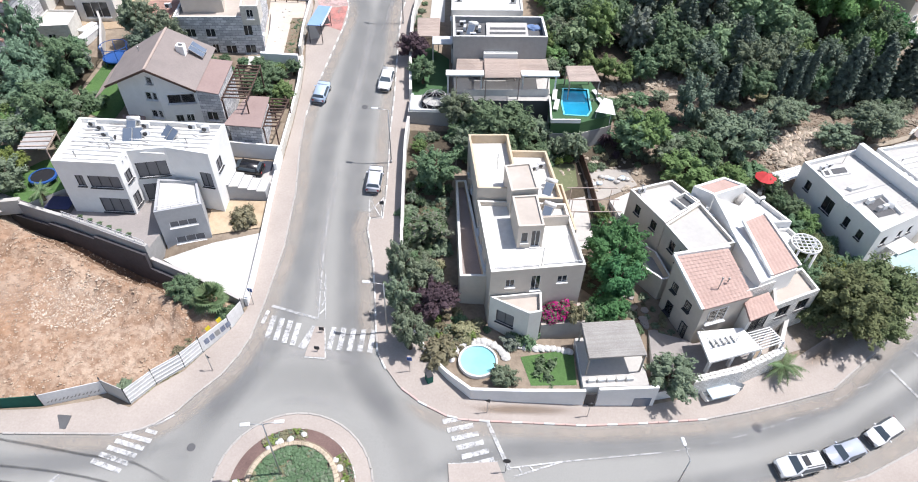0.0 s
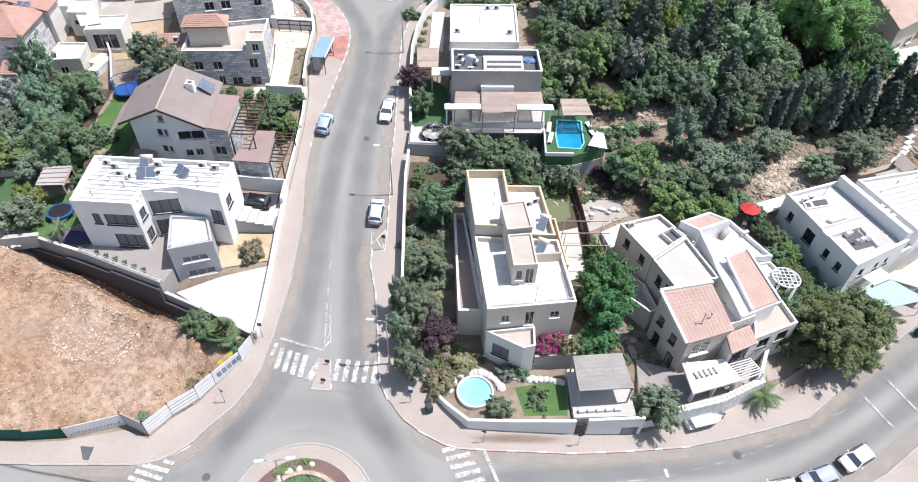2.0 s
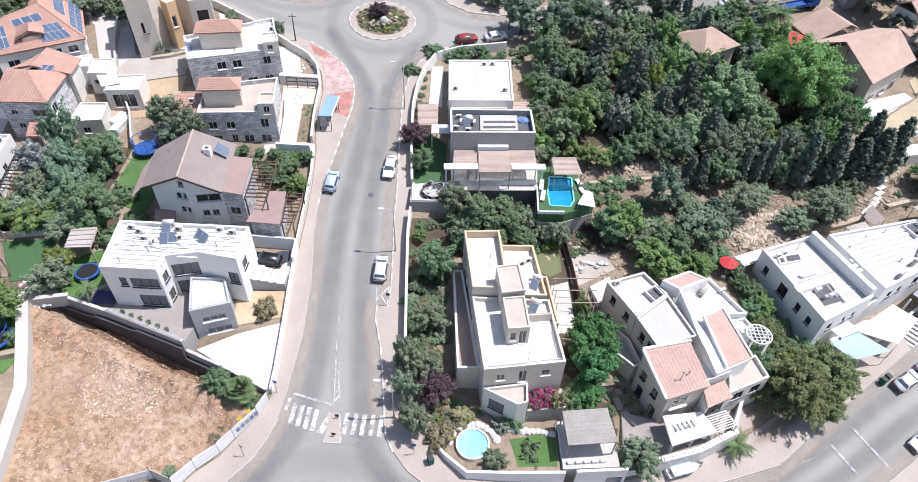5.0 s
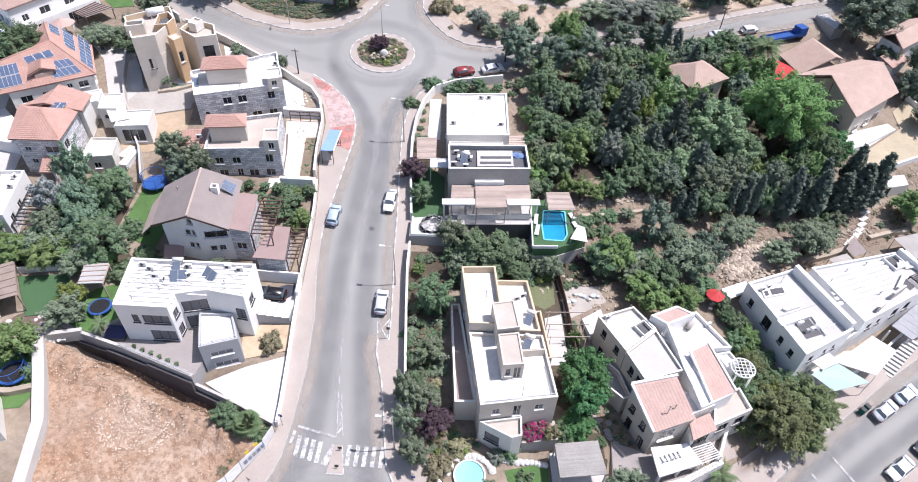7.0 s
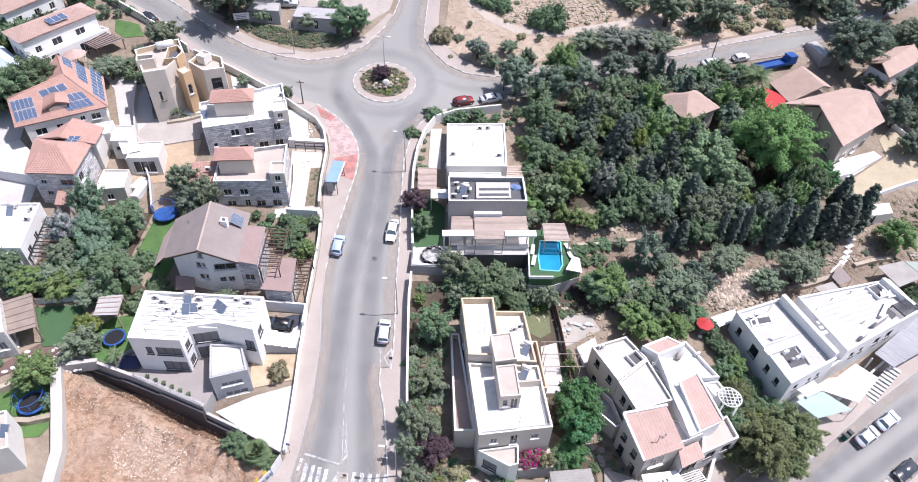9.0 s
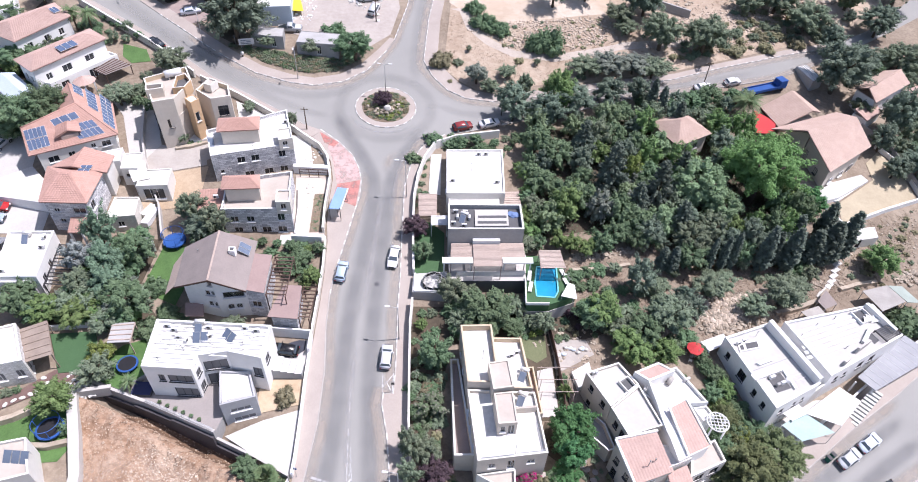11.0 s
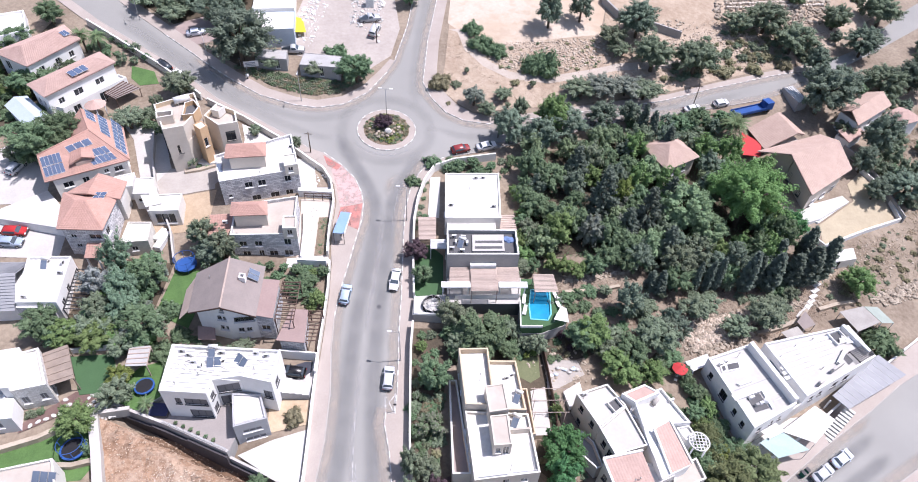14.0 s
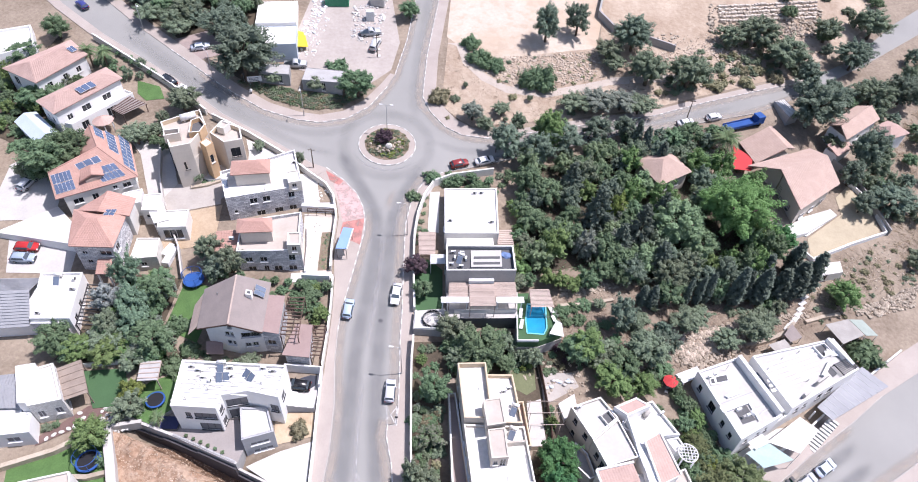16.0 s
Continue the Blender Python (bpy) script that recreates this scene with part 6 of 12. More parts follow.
for a in (0.4, 2.2, 3.9, 5.3):
    bm = bmesh.new()
    x, y = 37.5 + 1.4 * math.cos(a), 49.2 + 1.4 * math.sin(a)
    rod(bm, (x, y, ground(x, y) - 0.3), (x, y, 1.05), 0.12, n=8)
    part("post", bm, WHITE, r)


PALEBLUE = material("pale_blue_sailcloth", (0.40, 0.52, 0.50), (0.32, 0.43, 0.42), rough=0.8)


def row_houses():
    r = thing("house", 49, 61, -6, "white row house with a grey roof deck and dark windows", "house")
    block(r, [(46.8, 52.4), (54.9, 57.3), (50.6, 68.5), (42.6, 64.9)], -10.0, 0.65, WHITE, PALEDECK, 0.5, 0.35,
          {0: [(1.6, -2.2, 0.9, 1.2), (4.6, -2.2, 0.7, 1.0), (6.4, -2.2, 0.7, 1.0)], 3: [(1.6, -2.2, 0.9, 1.3), (5.0, -2.6, 1.6, 1.9), (8.6, -2.2, 0.8, 1.3), (1.6, -5.6, 1.2, 1.6), (10.8, -2.2, 0.8, 1.2)]}, DARKMETAL)
    # the sunken court's shade is a flat dark plate; hatch openings are plates too
    for name, z1, mat, plan in (("tall_parapet", 1.75, WHITE, [(54.2, 57.25), (54.85, 57.55), (50.65, 68.25), (50.0, 67.95)]), ("roof_kerb", 0.55, WHITE, [(46.2, 60.4), (46.7, 60.0), (48.9, 61.0), (48.5, 61.5)]),
                                ("roof_kerb", 0.75, WHITE, [(44.6, 57.9), (45.0, 57.0), (49.9, 59.2), (49.6, 59.8)]), ("roof_kerb", 0.5, WHITE, [(49.9, 59.4), (50.4, 59.5), (51.2, 56.4), (50.7, 56.1)]),
                                ("court_shade_plate", 0.19, DARKGREY, [(47.2, 58.3), (49.5, 59.2), (50.4, 56.4), (48.0, 55.4)]), ("deck_joint", 0.17, GREYROOF, [(45.0, 58.9), (45.03, 58.82), (53.4, 62.62), (53.37, 62.7)]),
                                ("roof_hatch", 0.34, WHITE, [(44.4, 62.4), (47.9, 63.5), (47.9, 65.1), (44.4, 64.3)]), ("dark_hatch_plate", 0.36, DARKGREY, [(45.6, 63.0), (47.6, 63.6), (47.6, 64.7), (45.6, 64.1)]), ("dark_hatch_plate", 0.36, DARKGREY, [(44.6, 62.7), (45.2, 62.9), (45.2, 63.8), (44.6, 63.6)])):
        bm = bmesh.new()
        prism(bm, ccw(plan), 0.1, z1)
        part(name, bm, mat, r)
    for (x, y), w in (((47.9, 57.9), 0.9), ((49.2, 57.0), 0.7), ((48.4, 56.6), 0.6)):
        bm = bmesh.new()
        box(bm, pose(x, y, 0.2, 0, 0, 24), w, 0.4, 0.65, bevel=0.03)
        part("roof_box", bm, WHITE if w > 0.65 else GREYWALL, r)
    for p, q in (((50.0, 58.0, 0.2), (52.8, 59.2, 0.2)), ((51.0, 57.4, 0.2), (53.2, 58.6, 0.2))):
        bm = bmesh.new()
        rod(bm, p, q, 0.05, n=6)
        part("roof_pipe", bm, WHITEMETAL, r)
    r = thing("house", 62, 66, -6, "white row house with a ribbed white roof and terraces", "house")
    block(r, [(57.0, 58.8), (71.8, 67.8), (69.6, 74.2), (53.2, 68.9)], -10.0, 0.65, WHITE, PALEDECK, 0.45, 0.3,
          {0: [(2.0, -2.4, 1.0, 1.2), (4.2, -2.4, 0.9, 1.1), (7.6, -2.6, 1.4, 1.6), (10.4, -2.6, 1.4, 1.6)]}, DARKMETAL)
    block(r, [(55.0, 57.4), (57.0, 58.75), (53.2, 68.8), (50.7, 68.5)], -10.0, -1.6, OFFWHITE, COLLECTOR, 0.4, 0.25)
    block(r, [(66.0, 69.6), (68.4, 70.8), (67.4, 73.0), (65.0, 72.0)], -0.2, 0.75, WHITE, DARKGREY, 0.5, 0.15)
    for k in range(6):
        f = (k + 0.5) / 6
        a, b = Vector((54.7, 61.6)).lerp(Vector((54.4, 67.4)), f), Vector((64.2, 65.9)).lerp(Vector((65.8, 72.2)), f)
        bm = bmesh.new()
        beam(bm, (*a, 0.27), (*b, 0.27), 0.55, 0.16)
        part("roof_rib", bm, WHITE, r)
    # the well beside the roof kerb is a flat dark plate on the deck
    for name, z0, z1, mat, plan in (("roof_kerb", 0.1, 0.8, WHITE, [(64.4, 65.9), (64.9, 65.6), (67.2, 68.6), (66.7, 68.9)]), ("dark_roof_plate", 0.1, 0.24, DARKGREY, [(65.9, 67.6), (67.0, 68.2), (67.7, 66.7), (66.6, 65.8)]),
                                    ("roof_screen", 0.1, 1.5, CONCRETE, [(62.6, 63.9), (62.9, 63.7), (65.4, 65.5), (65.1, 65.7)]), ("roof_screen", 0.1, 1.3, CONCRETE, [(59.6, 61.2), (59.85, 61.0), (61.0, 62.0), (60.75, 62.2)]),
                                    ("tall_parapet", 0.1, 1.3, WHITE, [(67.9, 73.6), (68.5, 73.8), (70.9, 68.4), (70.4, 68.1)]), ("dark_slab", 0.1, 0.5, DARKGREY, [(69.0, 72.6), (69.5, 72.7), (70.5, 70.3), (70.1, 70.1)]),
                                    ("glass_box", -2.0, -0.9, COLLECTOR, [(53.0, 66.2), (54.7, 66.9), (56.0, 63.9), (54.4, 62.9)])):
        bm = bmesh.new()
        prism(bm, ccw(plan), z0, z1)
        part(name, bm, mat, r)
    bm = bmesh.new()
    for k in range(5):
        a = Vector((66.8 + 0.55 * k, 70.2 + 0.5 * (k % 2), 0.3))
        slab(bm, [a, a + Vector((1.3, 0.2, 0.4)), a + Vector((1.1, 1.1, 0.1)), a + Vector((-0.1, 0.9, 0.5))], 0.03)
    part("loose_sheets", bm, CANVAS, r, "crumpled white sheets lying on the roof")
    pergola([(67.3, 68.2), (70.6, 70.0), (71.4, 67.9), (68.4, 66.0)], 0.9, 8, DARKMETAL, "dark slatted pergola on a roof", low=0.2)
    r = thing("porch", 57, 55, -6, "white canvas canopies on posts before a row house", "porch")
    for name, mat, q in (("canopy", CANVAS, [(53.2, 54.6, -3.4), (60.2, 59.6, -3.2), (63.0, 57.6, -3.7), (58.4, 53.2, -3.9)]),
                         ("shade_sail", PALEBLUE, [(49.0, 52.2, -3.3), (52.8, 54.6, -3.1), (56.9, 51.9, -3.8), (51.6, 50.2, -4.0)]),
                         ("canopy", CANVAS, [(49.4, 53.8, -2.6), (52.2, 55.5, -2.5), (53.3, 54.2, -2.8), (50.6, 52.8, -2.9)])):
        bm = bmesh.new()
        slab(bm, q, 0.06)
        part(name, bm, mat if mat != COLLECTOR else PALESAIL, r)
        for x, y, z in q:
            bm = bmesh.new()
            rod(bm, (x, y, ground(x, y)), (x, y, z), 0.05, n=6)
            part("post", bm, WHITEMETAL, r)
    r = thing("carport", 70, 65, -7, "carport with a grey felt roof above a street wall", "carport")
    bm = bmesh.new()
    slab(bm, [(64.0, 61.9, -3.3), (66.0, 59.6, -3.5), (79.0, 67.4, -3.5), (75.6, 71.2, -3.3)], 0.15)
    part("roof", bm, GREYROOF, r)
    for k in range(1, 10):
        f = k / 10
        bm = bmesh.new()
        beam(bm, Vector((64.0, 61.9, -3.28)).lerp(Vector((75.6, 71.2, -3.28)), f), Vector((66.0, 59.6, -3.48)).lerp(Vector((79.0, 67.4, -3.48)), f), 0.1, 0.05)
        part("roof_seam", bm, MIDGREY, r)
    for x, y in ((63.6, 61.2), (65.8, 59.9), (70.5, 63.0), (75.0, 66.0), (78.4, 68.3), (75.4, 70.2)):
        bm = bmesh.new()
        box(bm, pose(x, y, ground(x, y) - 0.2), 0.2, 0.2, -3.5 - ground(x, y))
        part("post", bm, WHITE, r)
    r = thing("staircase", 61, 57, -8, "white stone stairs up to a row house", "stairs")
    for k in range(12):
        bm = bmesh.new()
        box(bm, pose(61.9 + 0.43 * k, 55.5 + 0.4 * k, -9.6, 0, 0, 43), 0.5, 1.7, 2.6 + 0.26 * k)
        part("step", bm, WHITEPAVE, r)


row_houses()
pergola([(39.6, 65.6), (43.8, 67.6), (44.4, 65.8), (40.6, 63.8)], -2.0, 6, WHITEMETAL, "white slatted lean-to against a row house", low=-4.5, roofed=CANVAS)
def flat_canopy(name, corners, low, mat, label, post=METAL):
    """A sheet roof on four posts; corners carry their heights."""
    mid = sum((Vector(c) for c in corners), Vector()) / 4
    root = thing(name, mid.x, mid.y, low, label, "canopy", "canopies")
    bm = bmesh.new()
    slab(bm, corners, 0.07)
    part("roof", bm, mat, root)
    for x, y, z in corners:
        q = Vector((x, y)).lerp(mid.to_2d(), 0.06)
        bm = bmesh.new()
        rod(bm, (q.x, q.y, ground(q.x, q.y) - 0.2), (q.x, q.y, z - 0.06), 0.06, n=6)
        part("post", bm, post, root)


GREENCANVAS = material("grey_green_canvas", (0.33, 0.38, 0.34), (0.26, 0.30, 0.27), rough=0.8)
flat_canopy("canopy", [(70.7, 78.9, -1.2), (75.5, 80.4, -0.9), (77.6, 77.2, -1.4), (73.1, 75.2, -2.1)], -4, REED, "brown-grey sheet canopy behind a row house")
flat_canopy("canopy", [(75.6, 80.3, -0.85), (78.8, 81.1, -1.6), (80.9, 77.9, -2.2), (77.8, 77.0, -1.35)], -4, GREENCANVAS, "grey green canvas canopy behind a row house")
flat_canopy("lean_to", [(58.3, 73.4, -1.6), (61.8, 75.0, -1.6), (62.9, 73.0, -1.9), (59.5, 71.9, -1.9)], -4, REED, "grey reed lean-to behind a row house")
flat_canopy("lean_to", [(62.0, 76.0, -1.5), (64.2, 78.5, -1.2), (65.5, 75.9, -1.8), (62.9, 74.5, -1.8)], -4, BROWNROOF, "brown sheet lean-to behind a row house")
flat_canopy("canopy", [(-59.1, 86.5, 10.2), (-56.7, 87.9, 10.2), (-53.9, 83.9, 9.6), (-56.3, 82.6, 9.6)], 7, CANVAS, "white sheet canopy over a yard", WHITEMETAL)
wall_line("stone_wall", [(54.5, 73.7), (59.5, 75.6), (63.0, 77.3), (65.7, 80.0)], 0.7, 0.6, RUBBLE, "pale rubble stone wall above row houses")
r = thing("storage_chest", -52.6, 78.2, ground(-52.6, 78.2), "long white storage chest in a yard", "chest")
bm = bmesh.new()
box(bm, pose(-52.6, 78.2, ground(-52.6, 78.2) - 0.2, 0, 0, 86), 4.2, 1.2, 1.0, bevel=0.05)
part("body", bm, WHITEMETAL, r)
bm = bmesh.new()
box(bm, pose(-52.6, 78.2, ground(-52.6, 78.2) + 0.8, 0, 0, 86), 4.3, 1.3, 0.1, bevel=0.03)
part("lid", bm, WHITEMETAL, r)


def garden_houses():
    r = thing("house", 77, 112, 0, "beige house under a broad salmon tiled gable roof", "house")
    gable_walls(r, [(71.6, 104.8), (81.4, 112.9), (80.2, 118.0), (74.6, 115.6), (70.0, 113.4)], -3.5, [6.2, 6.6, 9.2, 9.3, 9.1], BEIGE)
    gable_walls(r, [(70.0, 113.8), (74.6, 117.6), (72.4, 122.0), (66.8, 117.2)], -3.5, [8.3, 8.3, 6.4, 6.4], BEIGE)
    tiles(r, (71.0, 103.5, 6.2), (82.6, 112.8, 6.7), (80.4, 118.4, 10.0), (68.4, 112.7, 9.5), SANDTILE, label="salmon tile slope")
    tiles(r, (79.6, 124.4, 7.4), (63.2, 116.6, 7.0), (68.4, 112.7, 9.5), (80.4, 118.4, 10.0), SANDTILE)
    tiles(r, (64.0, 126.4, 6.4), (65.6, 118.4, 6.4), (73.4, 122.4, 8.6), (71.4, 130.6, 8.6), SANDTILE)
    tiles(r, (76.0, 124.0, 7.4), (73.2, 132.6, 7.4), (71.4, 130.6, 8.6), (73.4, 122.4, 8.6), SANDTILE)
    gable_walls(r, [(66.4, 119.4), (74.6, 123.2), (72.4, 131.2), (65.0, 126.0)], -1.0, 6.3, BEIGE)
    terrace("house_terrace", [(66.7, 98.6), (74.6, 102.4), (83.0, 108.6), (81.6, 112.4), (71.4, 104.4), (67.4, 101.4)], 1.1, WHITEPAVE, WHITE, "white stone terrace along a house", 2.4)
    a, b = (70.0, 113.8), (71.6, 104.6)
    for s, z, w, h in ((2.4, 2.2, 0.8, 1.0), (5.4, 2.4, 1.0, 1.3), (6.6, -0.6, 0.9, 1.1), (3.0, -0.8, 0.9, 1.6), (1.0, 2.8, 0.9, 2.2)):
        proud_window(r, a, b, s, z, w, h, DARKMETAL)
    for s, z, w, h in ((2.0, 1.6, 1.6, 1.2), (6.0, 1.6, 1.6, 1.2), (9.5, 1.4, 1.6, 1.8)):
        proud_window(r, (71.6, 104.6), (81.4, 112.8), s, z, w, h)
    r = thing("house", 43, 111, 3, "house with a pale hipped tile roof among trees", "house")
    c = [(40.9, 105.0), (48.7, 110.5), (44.5, 118.8), (36.9, 113.4)]
    block(r, inset(ccw(c), 0.6), 0.0, 8.7, BEIGE, BEIGEROOF, 0.1, 0.2, {0: [(2, 6, 1.2, 1.3), (5, 6, 1.2, 1.3)]})
    hip(r, c, 8.8, 11.0, 0.42, SANDTILE)
    r = thing("house", 94, 134, 4, "white house under a salmon tiled gable roof", "house")
    c = [(88.0, 126.2), (100.0, 136.2), (96.4, 141.6), (85.6, 132.0)]
    block(r, inset(ccw(c), 0.5), 0.0, 9.2, WHITE, BEIGEROOF, 0.1, 0.2, {0: [(2, 6, 1.4, 1.3), (7, 6, 1.4, 1.3)], 3: [(2, 6, 1.6, 1.6)]})
    gable(r, c, 9.3, 11.2, SANDTILE)
    block(r, [(86.6, 124.0), (91.4, 128.0), (89.4, 130.6), (84.6, 126.6)], 0.0, 6.2, WHITE, BEIGEROOF, 0.1, 0.2)
    tiles(r, (86.4, 123.6, 6.3), (91.8, 128.0, 6.3), (89.6, 130.4, 7.4), (84.4, 126.4, 7.4), PINKTILE)
    c = [(100.4, 129.8), (106.6, 133.0), (103.4, 138.0), (98.4, 134.6)]
    block(r, inset(c, 0.4), 0.0, 7.8, WHITE, BEIGEROOF, 0.1, 0.2)
    hip(r, c, 7.9, 9.4, 0.35, PINKTILE)


garden_houses()


def yard_buildings():
    """Huts, a white workshop and containers in the yard by the upper roundabout."""
    for poly, h, mat, label in (([(-48.4, 127.2), (-41.4, 127.2), (-42.2, 131.4), (-49.2, 131.2)], 2.6, GREYWALL, "grey site cabin with a pale flat roof"),
                                ([(-38.4, 126.4), (-29.4, 126.2), (-29.8, 131.4), (-38.6, 131.8)], 2.7, GREYWALL, "long grey site cabin with a pale flat roof")):
        g = ground(*poly[0])
        r = thing("site_cabin", *poly[0], g, label, "cabin", "site cabins")
        block(r, poly, g - 0.5, g + h, mat, SHEET, 0.08, 0.1, {0: [(1.0, g + 1.1, 1.2, 0.9), (4.4, g + 0.2, 0.9, 2.0)]})
    g = ground(-50, 142)
    r = thing("workshop", -50, 142, g, "white workshop with flat sheet roofs in two steps", "workshop")
    block(r, [(-50.4, 133.6), (-41.4, 135.6), (-43.2, 144.4), (-52.6, 142.4)], g - 2, g + 3.0, BLUESHEET, WHITEROOF, 0.1, 0.15)
    block(r, [(-52.7, 142.45), (-43.3, 144.45), (-45.6, 156.0), (-55.0, 154.0)], g - 2, g + 3.8, WHITE, WHITEROOF, 0.1, 0.15)
    r = thing("awning", -42, 144, g, "bright yellow tarpaulin stretched over poles", "awning")
    bm = bmesh.new()
    quad_pts = [(-42.4, 138.4, 16.5), (-39.7, 139.4, 16.1), (-42.0, 146.0, 16.2), (-44.4, 146.4, 16.6)]
    slab(bm, quad_pts, 0.04)
    part("tarpaulin", bm, YELLOWCANVAS, r)
    for x, y, z in quad_pts:
        bm = bmesh.new()
        rod(bm, (x, y, ground(x, y)), (x, y, z), 0.04, n=6)
        part("pole", bm, METAL, r)
    for x, y, a, mat, label, sx, sy in ((-36.0, 158.4, 8, GREENSHEET, "green painted shipping container", 6.0, 2.6), (-25.6, 160.0, -6, SHEET, "grey steel container with a pale roof", 3.6, 2.4),
                                        (-26.8, 153.6, 10, WHITEMETAL, "small white storage box", 2.0, 1.6)):
        r = thing("container", x, y, ground(x, y), label, "container")
        bm = bmesh.new()
        m = pose(x, y, ground(x, y) - 0.1, 0, 0, a)
        box(bm, m, sx, sy, 2.5, bevel=0.04)
        part("body", bm, mat, r)
        bm = bmesh.new()
        for k in range(int(sx / 0.4)):
            for s in (-1, 1):
                beam(bm, m @ Vector((-sx / 2 + 0.3 + 0.4 * k, s * (sy / 2 + 0.02), 0.1)), m @ Vector((-sx / 2 + 0.3 + 0.4 * k, s * (sy / 2 + 0.02), 2.4)), 0.1, 0.06)
        ob = part("ribs", bm, mat, r)
        ob["kind"] = "stuff"


yard_buildings()
g = ground(76, 92)
r = thing("garden_hut", 76, 92.8, g, "white garden hut with a flat pale roof", "hut")
block(r, [(73.2, 90.5), (78.6, 92.1), (79.2, 95.3), (73.9, 94.0)], g - 0.8, -0.1, OFFWHITE, WHITEROOF, 0.06, 0.15, {0: [(1.0, g + 0.1, 1.0, 1.9)]}, DARKMETAL)
r = thing("storage_shed", 78, 138, ground(78, 138), "white ribbed container shed beside a road", "shed")
block(r, [(77.4, 134.6), (80.3, 136.2), (78.8, 142.8), (75.8, 141.4)], 5.0, 9.1, GREYWALL, WHITEROOF, 0.06, 0.12)
bm = bmesh.new()
for k in range(5):
    beam(bm, (76.2 + 0.55 * k, 141.2 + 0.3 * k, 9.12), (77.7 + 0.55 * k, 135.0 + 0.3 * k, 9.12), 0.14, 0.1)
ob = part("roof_ribs", bm, WHITEMETAL, r)
ob["kind"] = "stuff"


# ---- lots, yards, terraces and walls ----
# the bare building lot and its hoarding
LOT = [(-51.0, 46.0), (-46.3, 45.2), (-40.6, 45.0), (-30.4, 41.6), (-20.2, 38.0), (-20.6, 36.0), (-22.6, 32.8), (-23.6, 31.0), (-25.5, 29.3), (-27.0, 27.2), (-29.4, 28.0), (-34.2, 26.2), (-44.0, 25.0), (-46.0, 35.0)]
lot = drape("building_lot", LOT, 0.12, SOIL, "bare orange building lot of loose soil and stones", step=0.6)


def lot_lift(x, y):
    """How far the lot's loose soil lies above or below the hillside: a ridge and a dug trench along the wall, and rough heaps."""
    gap = 0.947 * ((38.2 - y) + (-20.1 - x) * 0.335)
    ridge = math.exp(-((gap - 3.4) / 1.5) ** 2) * (0.75 + 0.7 * noise.noise(Vector((x * 0.8, y * 0.8, 1))))
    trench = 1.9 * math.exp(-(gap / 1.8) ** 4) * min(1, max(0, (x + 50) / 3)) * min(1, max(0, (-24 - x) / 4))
    heaps = 0.22 * noise.noise(Vector((x * 0.55, y * 0.55, 3))) + 0.16 * noise.noise(Vector((x * 1.7, y * 1.7, 8))) + 0.1 * noise.noise(Vector((x * 0.5 + y * 0.9, y * 2.6 - x * 1.4, 5)))
    return 0.1 + heaps + ridge - trench


def lot_top(x, y):
    return ground(x, y) + 0.12 + lot_lift(x, y)


for v in lot.data.vertices:
    w = lot.matrix_world @ v.co
    v.co.z += lot_lift(w.x, w.y)
# clay beside the wall is darkened to carry the wall's shadow
lot.data.materials.append(SHADEDCLAY)
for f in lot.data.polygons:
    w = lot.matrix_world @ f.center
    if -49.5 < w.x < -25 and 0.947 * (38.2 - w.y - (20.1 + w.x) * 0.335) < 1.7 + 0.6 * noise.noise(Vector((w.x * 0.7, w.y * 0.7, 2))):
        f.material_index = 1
worn("lot_dust", [(-50, 33), (-44, 35.5), (-38, 37.0), (-31, 35.0)], 8.0, DUST, 0.5, parent=lot)
wall_line("retaining_wall", [(-50.6, 48.6), (-45.8, 47.2), (-40.6, 45.7), (-35.4, 43.9), (-30.5, 42.2)], 0, 0.4, GREYWALL, "grey rendered retaining wall with a pale coping above a bare lot", z=1.75, cap=CONCRETE, below=4.0)
wall_line("retaining_wall", [(-30.5, 42.2), (-25.0, 40.2), (-20.1, 38.2)], 1.3, 0.35, GREYWALL, "grey rendered wall below a white driveway", cap=CONCRETE, below=3.0)
# near-black strips added along the wall's foot paint its shadow band
WALLSHADE = material("wall_shade_strip", (0.085, 0.078, 0.085), (0.055, 0.05, 0.055), rough=0.8, grain=(3, 0.4), bump=0.02, bump_scale=6)
for a, b, top in (((-48.4, 47.5), (-43.0, 45.9), 0.15), ((-43.0, 45.9), (-37.0, 43.95), 0.5), ((-37.0, 43.95), (-30.6, 41.75), 0.85)):
    wall_line("wall_footing", [a, b], 0, 0.3, WALLSHADE, "dark strip added for the shadow below a retaining wall", z=top, below=4.5)
wall_line("wall_footing", [(-30.6, 41.75), (-25.2, 39.75)], 0.35, 0.3, WALLSHADE, "dark strip added for the shadow below a retaining wall", below=4.0)
wall_line("lot_wall", [(-51.2, 46.2), (-48.6, 41.0), (-46.0, 35.4), (-44.0, 25.0)], 1.6, 1.3, CONCRETE, "broad pale concrete wall beside a bare lot", below=1.2)
wall_line("lot_wall", [(-50.8, 46.4), (-46.6, 47.6)], 1.2, 0.6, CONCRETE, "pale concrete blocks at a lot's corner")
guard = thing("wall_railing", -38, 44.9, 1.75, "low thin metal railing on a retaining wall", "railing")
